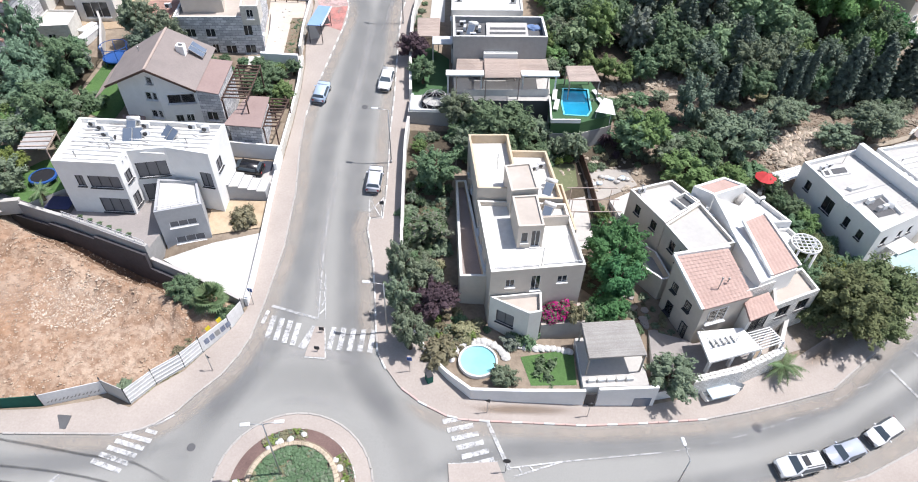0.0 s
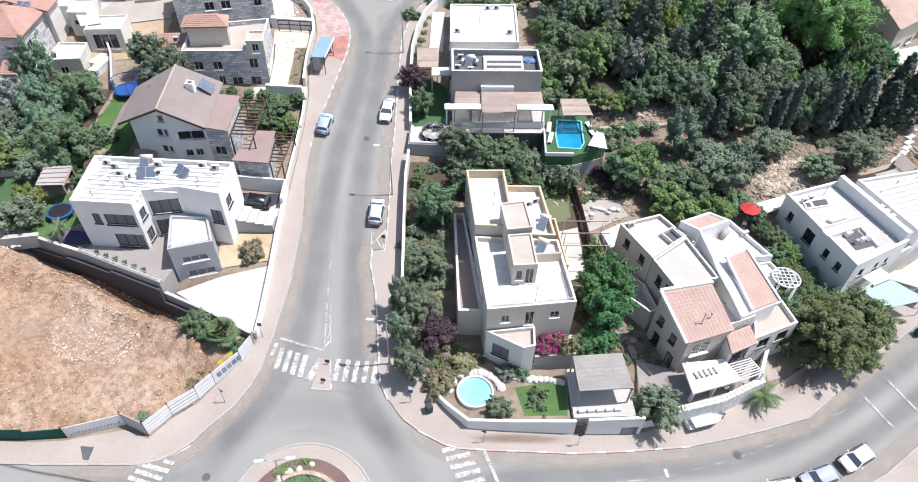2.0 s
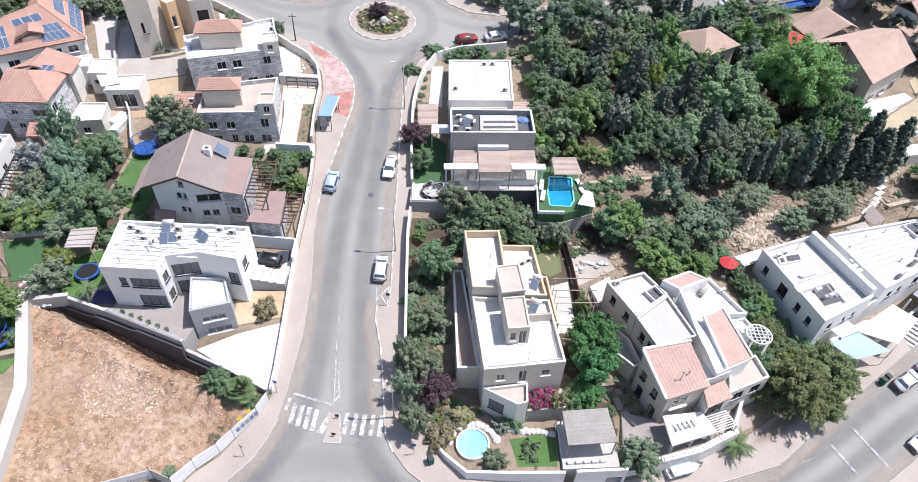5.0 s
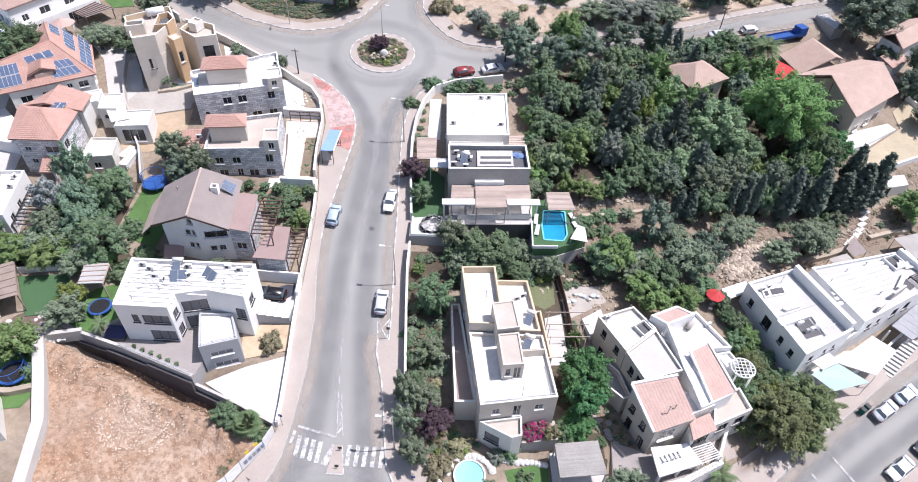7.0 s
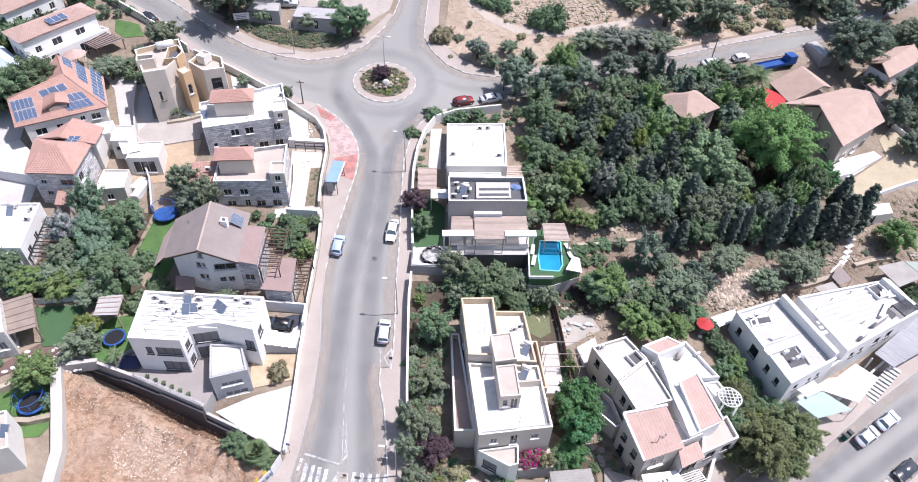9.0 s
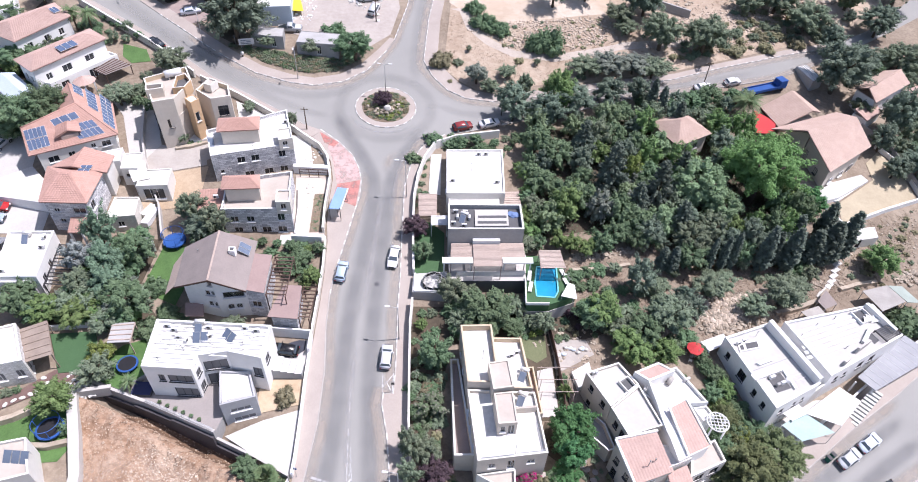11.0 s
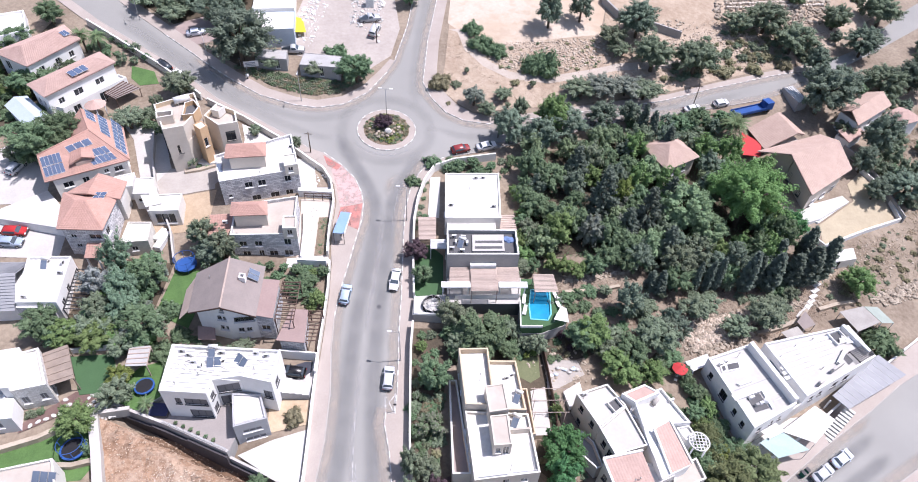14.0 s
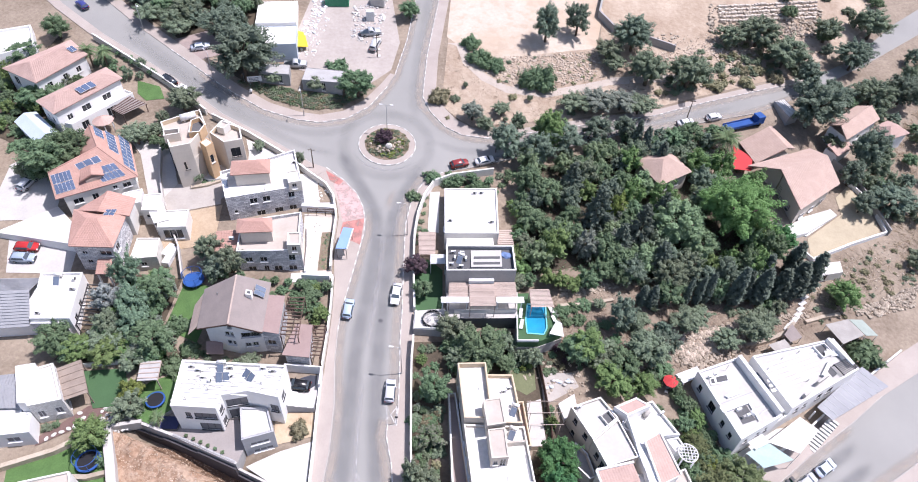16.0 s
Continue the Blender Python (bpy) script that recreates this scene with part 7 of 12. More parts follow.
rail(guard, [(-41.0, 45.85), (-35.4, 43.95), (-30.7, 42.3)], 1.75, 0.55, MIDGREY)
terrace("yard_terrace", [(-45.4, 47.3), (-40.6, 45.9), (-30.6, 42.5), (-30.2, 46.0), (-33.5, 51.0), (-42.5, 51.0)], 1.0, GREYPAVE, GREYWALL, "grey paved yard behind a retaining wall")
terrace("lawn_terrace", [(-50.2, 48.9), (-45.4, 47.3), (-41.9, 51.0), (-42.2, 58.0), (-46.5, 57.0), (-49.0, 53.0)], 1.9, LAWN, CONCRETE, "raised garden lawn beside a white house")
drape("driveway", [(-29.9, 43.0), (-25.4, 45.6), (-20.9, 47.6), (-20.4, 41.4), (-20.2, 38.8), (-25.2, 40.7)], 0.12, WHITEPAVE, "white stone driveway below a house", skirt=0.4)
drape("yard", [(-26.6, 46.4), (-21.0, 48.4), (-21.3, 52.2), (-27.2, 51.4)], 0.1, YARDEARTH, "tan earth yard behind a street wall")
terrace("entrance_court", [(-27.4, 52.2), (-21.5, 52.6), (-21.4, 58.9), (-27.4, 58.6)], 0.75, CONCRETE, CONCRETE, "pale concrete entrance court with steps")
wall_line("court_wall", [(-27.4, 58.8), (-21.4, 59.0), (-21.2, 56.0)], 2.0, 0.3, WHITE, "white court wall with posts", below=0.4)
DARKFLOOR = material("dark_navy_floor", (0.055, 0.06, 0.08), (0.04, 0.043, 0.058), rough=0.6, grain=(3, 0.4))
terrace("carport_floor", [(-27.2, 58.5), (-22.2, 58.5), (-22.0, 56.7), (-23.4, 55.3), (-27.2, 54.9)], 0.8, DARKFLOOR, CONCRETE, "dark navy floor of an open carport")
steps = thing("entrance_steps", -24.2, 53.0, ground(-24.2, 53.0), "broad white steps along a grey wall beside a court", "steps")
for k in range(6):
    a, top = -27.2 + 0.96 * k, 2.45 - 0.24 * k
    bm = bmesh.new()
    prism(bm, [(a, 51.75 + 0.1 * k), (a + 0.96, 51.85 + 0.1 * k), (a + 0.96, 54.7 - 0.12 * k), (a, 54.8 - 0.12 * k)], ground(a, 52.0) - 0.6, top - 0.08)
    body = part("step", bm, MIDGREY, steps)
    bm = bmesh.new()
    prism(bm, [(a - 0.04, 51.7 + 0.1 * k), (a + 0.96, 51.8 + 0.1 * k), (a + 0.96, 54.74 - 0.12 * k), (a - 0.04, 54.84 - 0.12 * k)], top - 0.076, top)
    part("tread", bm, WHITEPAVE, body, "white stone tread")
wall_line("street_wall", [(-21.2, 56.0), (-20.9, 52.0), (-20.4, 47.0), (-19.9, 41.0), (-19.8, 38.4)], 1.1, 0.3, WHITE, "low white street wall", below=0.4)
wall_line("street_wall", [(-21.5, 59.2), (-21.8, 66.0), (-22.2, 72.0), (-22.9, 77.4)], 1.3, 0.3, PALESTONE, "pale stone garden wall along a street", cap=WHITE)
wall_line("street_wall", [(-23.6, 79.0), (-24.2, 84.0), (-24.6, 91.0), (-26.0, 95.8), (-28.0, 98.6), (-31.4, 100.8), (-34.2, 102.8), (-37.6, 105.2), (-46.6, 110.2), (-55.4, 114.2)], 1.5, 0.35, PALESTONE, "pale stone garden wall along a street", cap=WHITE)
wall_line("street_wall", [(-57.0, 115.2), (-68.6, 123.4), (-78.0, 129.0), (-89.6, 136.0)], 1.6, 0.35, PALESTONE, "pale garden wall along a street", cap=WHITE)
drape("garden_path", [(-30.4, 75.6), (-23.0, 77.6), (-23.6, 79.2), (-30.6, 77.6)], 0.1, WHITEPAVE, "pale path between two gardens")
drape("courtyard", [(-29.0, 77.4), (-23.4, 77.8), (-24.2, 84.0), (-24.8, 92.0), (-31.0, 91.4), (-30.4, 88.0)], 0.1, PALESOIL, "pale courtyard with planting beds behind a wall")
drape("courtyard", [(-31.4, 93.4), (-25.2, 93.8), (-27.2, 99.6), (-31.4, 101.8), (-34.4, 101.4)], 0.1, WHITEPAVE, "white paved courtyard at a street corner")
drape("planting_bed", [(-26.8, 87.4), (-24.9, 87.8), (-23.9, 79.2), (-26.0, 78.8)], 0.16, BEDSOIL, "planted bed with rows of young shrubs in a courtyard")
drape("planting_bed", [(-30.2, 100.4), (-28.0, 99.2), (-26.4, 95.0), (-28.6, 94.6)], 0.16, DRYEARTH, "dry bed with white stones in a courtyard")
wall_line("court_wall", [(-31.6, 92.4), (-25.0, 92.9)], 1.5, 0.9, WHITE, "broad white wall between two courtyards")
wall_line("court_wall", [(-28.4, 76.6), (-23.4, 77.0)], 1.6, 0.5, WHITE, "white wall at a courtyard's lower edge")
wall_line("court_wall", [(-29.6, 88.0), (-28.6, 83.0), (-28.0, 77.6)], 1.1, 0.3, WHITE, "white wall along a stone house")
for k in range(4):
    f = k / 3
    x, y = -30.2 + 5.0 * f, 91.2 + 0.5 * f
    q = thing("pergola_beam", x, y, ground(x, y), "dark timber rail on a post in a courtyard", "beam", "courtyard rails")
    bm = bmesh.new()
    rod(bm, (x, y, ground(x, y)), (x, y, ground(x, y) + 1.9), 0.07, n=6)
    part("post", bm, DARKWOOD, q)
    if k < 3:
        for h in (1.85, 1.2):
            bm = bmesh.new()
            beam(bm, (x, y, ground(x, y) + h), (x + 1.67, y + 0.17, ground(x + 1.67, y) + h), 0.1, 0.14)
            part("rail", bm, DARKWOOD, q)
drape("access_road", [(-56.0, 88.0), (-47.4, 91.6), (-48.4, 95.4), (-56.6, 94.6), (-60.0, 92.0)], 0.08, DRIVE, "dusty concrete access road between houses")
drape("forecourt", [(-64.0, 103.0), (-60.4, 95.4), (-56.8, 89.4), (-48.0, 92.4), (-44.0, 97.6), (-44.4, 101.0), (-47.0, 100.0), (-51.2, 95.4), (-56.8, 95.4), (-62.0, 104.6)], 0.07, DRIVE, "dusty concrete forecourt round a beige house")
drape("forecourt", [(-70.0, 105.6), (-62.6, 106.0), (-58.6, 99.0), (-57.0, 95.4), (-59.0, 90.0), (-61.6, 92.0), (-66.6, 102.0)], 0.09, CONCRETE, "pale concrete forecourt beside a tower house")
drape("forecourt", [(-47.0, 109.4), (-43.6, 108.2), (-36.2, 103.8), (-34.8, 102.4), (-41.6, 100.2), (-44.6, 100.6), (-45.4, 105.4)], 0.09, WHITEPAVE, "white paved yard behind a street wall")
drape("bare_plot", [(-55.6, 79.0), (-46.0, 82.0), (-47.0, 91.4), (-55.8, 87.8)], 0.06, TANPLOT, "tan earth plot between houses")
wall_line("planter_wall", [(-54.1, 94.8), (-51.4, 95.8), (-49.0, 97.3)], 0.45, 0.9, RUBBLE, "low rubble stone planter beside a drive")
wall_line("plot_wall", [(-49.0, 74.0), (-51.6, 80.0), (-56.8, 88.0), (-60.4, 96.0), (-62.6, 103.0)], 1.6, 0.3, CONCRETE, "tall pale boundary wall between plots")
drape("lawn", [(-49.0, 64.0), (-43.0, 62.0), (-42.4, 69.0), (-44.0, 73.0), (-48.5, 74.0)], 0.08, LAWN, "green back garden lawn")
drape("turf", [(-58.6, 55.0), (-52.6, 56.2), (-49.6, 50.4), (-54.8, 49.2)], 0.25, TURF, "dark green artificial turf", skirt=0.5)
wall_line("garden_wall", [(-59.6, 55.6), (-53.0, 57.2)], 1.0, 0.25, WHITE, "low white garden wall")
drape("deck_path", [(-57.4, 47.6), (-55.6, 49.6), (-51.6, 50.6), (-53.0, 48.2), (-56.6, 45.6), (-60.6, 42.8), (-61.0, 44.0)], 0.14, MULCH, "red-brown paving with white stepping stones")
for k, (x, y) in enumerate(((-56.4, 48.3), (-55.6, 47.6), (-55.8, 46.9), (-56.3, 46.2), (-57.0, 45.8), (-57.8, 45.2), (-58.7, 44.7), (-59.5, 44.0))):
    bm = bmesh.new()
    bmesh.ops.create_cone(bm, cap_ends=True, segments=9, radius1=0.36, radius2=0.33, depth=0.1, matrix=pose(x, y, ground(x, y) + 0.19, 9, -3, 40 * k) @ Matrix.Diagonal((1.2, 0.85, 1, 1)))
    tagged(part("stepping_stone", bm, WHITEPAVE), "rounded white stepping stone set in red paving", "stone", "stepping stones")
wall_line("garden_wall", [(-64.0, 39.0), (-57.4, 42.2), (-53.4, 45.2), (-51.6, 46.6)], 1.0, 0.7, RUBBLE, "white rubble stone garden wall")
drape("lawn", [(-62.0, 36.0), (-54.0, 36.6), (-49.6, 37.4), (-48.2, 41.0), (-51.0, 45.6), (-55.6, 43.4), (-63.0, 39.4)], 0.06, LAWN, "green lawn beside a wall")
wall_line("garden_wall", [(-56.0, 38.6), (-51.4, 39.0), (-48.8, 40.0)], 0.8, 0.7, RUBBLE, "white rubble stone garden wall")
drape("car_court", [(-79.0, 71.6), (-68.4, 72.6), (-69.6, 79.2), (-82.0, 79.0)], 0.06, CONCRETE, "pale concrete car court")
drape("driveway", [(-88.0, 82.0), (-76.0, 84.0), (-78.4, 93.0), (-77.4, 100.0), (-84.0, 103.0), (-90.0, 96.0)], 0.06, CONCRETE, "pale concrete drive between houses")
terrace("house_terrace", [(-84.0, 78.8), (-69.0, 77.2), (-68.0, 79.4), (-76.4, 86.6)], 8.3, WHITEPAVE, WHITE, "white terrace with a tall white retaining wall")
drape("lawn", [(-71.0, 117.6), (-67.4, 118.8), (-69.6, 122.4), (-75.0, 123.6), (-73.6, 119.6)], 0.06, LAWN, "small green lawn behind a street wall")
drape("parking_bay", [(-72.0, 138.4), (-63.4, 132.6), (-57.4, 136.4), (-65.0, 143.0)], 0.08, APRON, "red-brown paved parking bay")
drape("work_yard", [(-40.6, 132.6), (-24.0, 130.4), (-19.4, 136.0), (-18.4, 146.0), (-24.0, 170.0), (-42.0, 172.0), (-44.0, 145.0)], 0.05, YARDDUST, "dusty grey work yard")
drape("sandy_plateau", [(-7.0, 150.0), (3.0, 141.5), (14.0, 146.0), (31.0, 151.0), (34.0, 166.0), (30.0, 190.0), (-7.0, 190.0)], 0.04, PLATEAU, "bleached sandy plateau with trodden earth")
drape("sandy_slope", [(-6.6, 126.6), (-2.6, 123.0), (1.0, 121.0), (26.0, 127.4), (45.0, 134.2), (58.0, 140.8), (74.0, 148.6), (86.0, 154.0), (100.0, 166.0), (118.0, 184.0), (110.0, 196.0), (60.0, 196.0), (36.0, 190.0),
       (34.6, 172.0), (32.0, 152.0), (14.0, 146.6), (3.0, 142.0), (-6.6, 149.6)], 0.025, SANDSLOPE, "pale sandy hillside with dry scrub")
drape("footpath", [(-6.6, 147.6), (-4.4, 147.0), (-2.4, 141.0), (2.4, 135.8), (8.4, 132.6), (18.0, 132.4), (27.4, 136.0), (34.0, 139.2), (33.4, 141.0), (26.6, 138.0), (17.6, 134.6), (8.8, 134.8), (3.8, 137.6), (-0.2, 141.8), (-2.6, 148.6)], 0.06, PATHDUST, "pale beige curved footpath on a dry slope")
drape("lane", [(34.0, 139.2), (60.0, 146.5), (59.6, 149.0), (33.4, 141.4)], 0.05, PATHDUST, "dusty lane below a slope")

# villas on the east side
terrace("garden_terrace", [(0.9, 33.3), (3.2, 31.6), (7.2, 31.8), (13.2, 32.3), (12.8, 38.4), (9.4, 38.2), (8.2, 37.2), (4.2, 39.0), (-0.2, 41.4), (-2.4, 39.0)], -4.0, DRYEARTH, WHITE, "raised garden behind a white street wall")
terrace("upper_terrace", [(9.5, 38.5), (13.9, 39.3), (13.6, 41.8), (9.5, 41.0)], -2.2, YARDDUST, GREYWALL, "small paved terrace behind a villa's corner room")
terrace("garden_lawn", [(7.6, 35.8), (8.6, 32.6), (12.9, 33.0), (12.8, 37.2)], -3.97, LAWN, WHITE, "small green lawn in a walled garden")
wall_line("street_wall", [(-4.0, 40.6), (-2.8, 37.6), (-1.8, 35.8), (-0.4, 34.1), (0.8, 33.0), (3.0, 31.4), (7.2, 31.6), (13.6, 32.1)], 0, 0.3, WHITE, "white street wall round a garden", z=-3.35, below=0.6)
wall_line("street_wall", [(14.8, 32.2), (20.4, 32.9)], 0, 0.3, WHITE, "white street wall with a gate and a niche", z=-3.15, below=0.6)
terrace("pergola_terrace", [(13.4, 32.5), (19.6, 33.2), (19.2, 39.0), (13.0, 38.2)], -3.5, CONCRETE, WHITE, "terrace under a reed pergola")
terrace("front_terrace", [(20.6, 33.4), (24.6, 34.6), (31.4, 37.4), (30.0, 40.8), (25.2, 39.6), (24.8, 40.0), (21.0, 41.0)], -4.9, GREYPAVE, WHITE, "grey-brown paved front terrace")
wall_line("street_wall", [(24.0, 34.5), (29.0, 36.2), (34.0, 39.0)], 0, 0.7, CUTSTONE, "thick white stone wall above a boat bay", z=-4.1, below=0.2, cap=WHITEPAVE)
cope = thing("wall_coping", 29.0, 36.2, -4.1, "row of rough white coping stones on a wall", "coping")
bm = bmesh.new()
box(bm, Matrix(), 0.5, 0.34, 0.2, bevel=0.05)
COPESTONE = mesh_of("stone", bm, material("rough_white_stone", (0.74, 0.72, 0.69), (0.56, 0.54, 0.51), vary=0.2, bump=0.02, bump_scale=10))
for k in range(44):
    f = (k // 2 + 0.5) / 22
    p = Vector((24.0, 34.5)).lerp(Vector((29.0, 36.2)), f * 2) if f < 0.5 else Vector((29.0, 36.2)).lerp(Vector((34.0, 39.0)), f * 2 - 1)
    way = 18.8 if f < 0.5 else 29.2
    shared("stone", COPESTONE, cope, pose(p.x, p.y, -4.12, 0, 0, way) @ pose(0, 0.18 if k % 2 else -0.18, 0, 0, 0, 9 * math.sin(5 * k)))
wall_line("street_wall", [(-4.6, 42.0), (-5.4, 47.0), (-6.2, 55.0), (-6.9, 62.6), (-7.0, 66.8)], 2.0, 0.3, OFFWHITE, "pale street wall before gardens", below=0.4)
terrace("dome_terrace", [(-7.2, 68.0), (-1.2, 68.3), (-1.0, 71.6), (-2.0, 73.0), (-7.4, 72.0)], 2.75, WHITEPAVE, GREYWALL, "raised white terrace with a grey retaining wall")
wall_line("terrace_parapet", [(-7.1, 72.0), (-6.9, 68.2), (-1.2, 68.5)], 0, 0.3, WHITE, "low white parapet round a terrace", z=3.05)
terrace("house_terrace", [(-1.4, 70.4), (11.0, 71.6), (11.2, 77.6), (-2.0, 76.4)], 3.3, CONCRETE, DARKGREY, "paved terrace under a slatted pergola")
wall_line("terrace_parapet", [(-0.3, 71.7), (10.8, 72.9)], 0, 0.25, OFFWHITE, "pale terrace parapet before a pergola", z=4.2, below=0.3)
drape("side_garden", [(-7.4, 72.6), (-2.4, 73.4), (-3.0, 82.0), (-5.6, 84.0), (-8.4, 84.0)], 0.1, TURF, "strip of green turf beside a house")
drape("side_path", [(-6.6, 90.6), (-4.4, 90.6), (-5.0, 101.0), (-7.0, 100.6)], 0.12, WHITEPAVE, "white side path beside a house")
wall_line("street_wall", [(-7.4, 72.4), (-8.3, 80.0), (-8.7, 84.4), (-9.0, 88.8), (-8.8, 94.0), (-8.0, 98.4), (-6.4, 102.4), (-2.6, 104.8), (6.0, 107.6)], 1.7, 0.35, OFFWHITE, "pale garden wall along a street", below=0.4)
drape("backyard", [(13.4, 50.0), (16.4, 50.4), (15.8, 60.0), (14.6, 66.0), (11.0, 66.0), (10.6, 60.6), (12.4, 55.6)], 0.05, SHADELITTER, "shade-dark earth backyard between villas")
drape("side_steps", [(13.0, 57.8), (15.4, 58.8), (16.2, 51.0), (13.6, 50.6)], 0.1, CONCRETE, "pale paved side path with low steps beside a villa", skirt=0.3)
drape("back_lawn", [(9.8, 60.8), (11.4, 59.9), (13.0, 59.2), (14.6, 60.4), (14.4, 64.0), (10.6, 63.8)], 0.08, DULLLAWN, "small dull green lawn behind a villa")
drape("patio", [(15.8, 58.6), (17.0, 58.4), (22.2, 61.8), (21.0, 64.2), (15.6, 63.6)], 0.09, DRIVE, "dusty grey concrete patio behind a villa")
drape("back_bed", [(15.6, 63.8), (21.0, 64.4), (24.6, 66.0), (20.0, 70.6), (15.0, 69.0)], 0.06, SHADELITTER, "shade-dark earth bed with dead branches behind villas")
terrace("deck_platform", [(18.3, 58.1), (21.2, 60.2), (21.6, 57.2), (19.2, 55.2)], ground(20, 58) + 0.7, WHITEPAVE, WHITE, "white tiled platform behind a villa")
drape("strip_bed", [(16.0, 57.4), (17.4, 58.0), (18.0, 51.0), (16.6, 50.8)], 0.07, SHADELITTER, "planted strip beside a fence")
wall_line("yard_fence", [(14.9, 66.0), (15.4, 63.6), (16.0, 60.4), (16.9, 54.6), (17.2, 50.0)], 1.5, 0.1, DARKWOOD, "dark timber fence between two gardens", below=0.2)
r = thing("garden_pergola", 14.8, 54.4, ground(14.8, 54.4), "open timber frame of three rails over a side path", "pergola")
for k in range(3):
    y = 52.0 + 2.1 * k
    bm = bmesh.new()
    beam(bm, (12.6, y, 1.2), (18.4, y + 0.5, 1.2), 0.07, 0.1)
    part("rail", bm, WOOD, r)
    for x in (13.2, 17.8):
        bm = bmesh.new()
        rod(bm, (x, y + 0.2, ground(x, y) - 0.2), (x, y + 0.2, 1.2), 0.05, n=6)
        part("post", bm, WOOD, r)
rng_yard = random.Random(31)
for k in range(9):
    x, y = 16.6 + 0.55 * k + rng_yard.uniform(-0.2, 0.2), 61.4 + 0.18 * k + rng_yard.uniform(-0.7, 0.9)
    q = thing("storage_bag", x, y, ground(x, y) + 0.08, "pale slumped sack on a concrete patio", "sack", "sacks on the patio")
    bm = bmesh.new()
    bmesh.ops.create_icosphere(bm, subdivisions=2, radius=0.42, matrix=pose(x, y, ground(x, y) + 0.24) @ Matrix.Diagonal((1, rng_yard.uniform(0.6, 1.1), 0.55, 1)))
    for v in bm.verts:
        v.co += Vector((noise.noise(v.co * 2), noise.noise(v.co * 2 + Vector((5, 0, 0))), 0)) * 0.16
    part("bag", bm, (CANVAS, BLUESHEET, SHEET)[k % 3], q)
drape("passage", [(16.4, 44.0), (19.6, 47.0), (24.4, 38.6), (20.4, 38.6)], 0.06, BEDSOIL, "dark earth passage with flagstones beside a villa")
drape("front_yard", [(46.8, 47.6), (60.4, 57.0), (66.0, 60.6), (57.0, 58.6), (46.8, 52.2), (42.0, 48.0), (43.4, 46.2)], 0.1, WHITEPAVE, "white front yard of row houses")
wall_line("street_wall", [(45.2, 46.4), (52.2, 51.6), (60.2, 57.0), (70.6, 65.4), (86.2, 76.8)], 1.1, 0.3, WHITE, "low white street wall before row houses")
drape("driveway", [(33.0, 39.2), (37.4, 41.2), (36.0, 44.4), (32.6, 41.8)], 0.1, PAVERS, "pinkish paved drive beside a villa")
wall_line("garden_wall", [(34.0, 39.4), (36.2, 44.2)], 1.6, 0.4, CUTSTONE, "white split stone wall beside a villa's drive", cap=WHITEPAVE)

# gardens and slopes further up
terrace("house_plinth", [(70.6, 102.6), (74.2, 101.6), (84.2, 109.6), (83.6, 115.4), (80.0, 118.0), (70.0, 113.0), (68.6, 106.0)], -0.4, WHITEPAVE, WHITE, "white stone terrace round a house")
wall_line("terrace_parapet", [(70.8, 102.8), (74.2, 101.9), (83.9, 109.7), (83.4, 115.0)], 0, 0.25, WHITE, "white parapet of a house terrace", z=0.5)
drape("dry_lawn", [(73.8, 96.2), (83.6, 101.4), (92.4, 106.0), (91.6, 113.0), (88.4, 118.0), (84.4, 114.0), (84.4, 109.4), (74.4, 101.4)], 0.08, DRYLAWN, "dried yellow lawn inside a white wall")
wall_line("garden_wall", [(71.8, 97.6), (73.7, 95.6), (83.8, 101.0), (93.4, 105.6), (92.4, 113.6), (88.0, 119.2)], 1.0, 0.4, WHITE, "white wall round a dry lawn", below=0.6)
wall_line("boundary_wall", [(94.0, 105.4), (90.6, 118.6), (86.0, 124.0)], 1.8, 0.25, GREYWALL, "grey boundary wall beside a dry lawn")
drape("dry_slope", [(70.0, 86.5), (80.0, 84.0), (97.0, 93.4), (93.6, 104.6), (83.6, 99.8), (73.6, 94.8)], 0.03, DRYEARTH, "dry weedy slope below a garden")


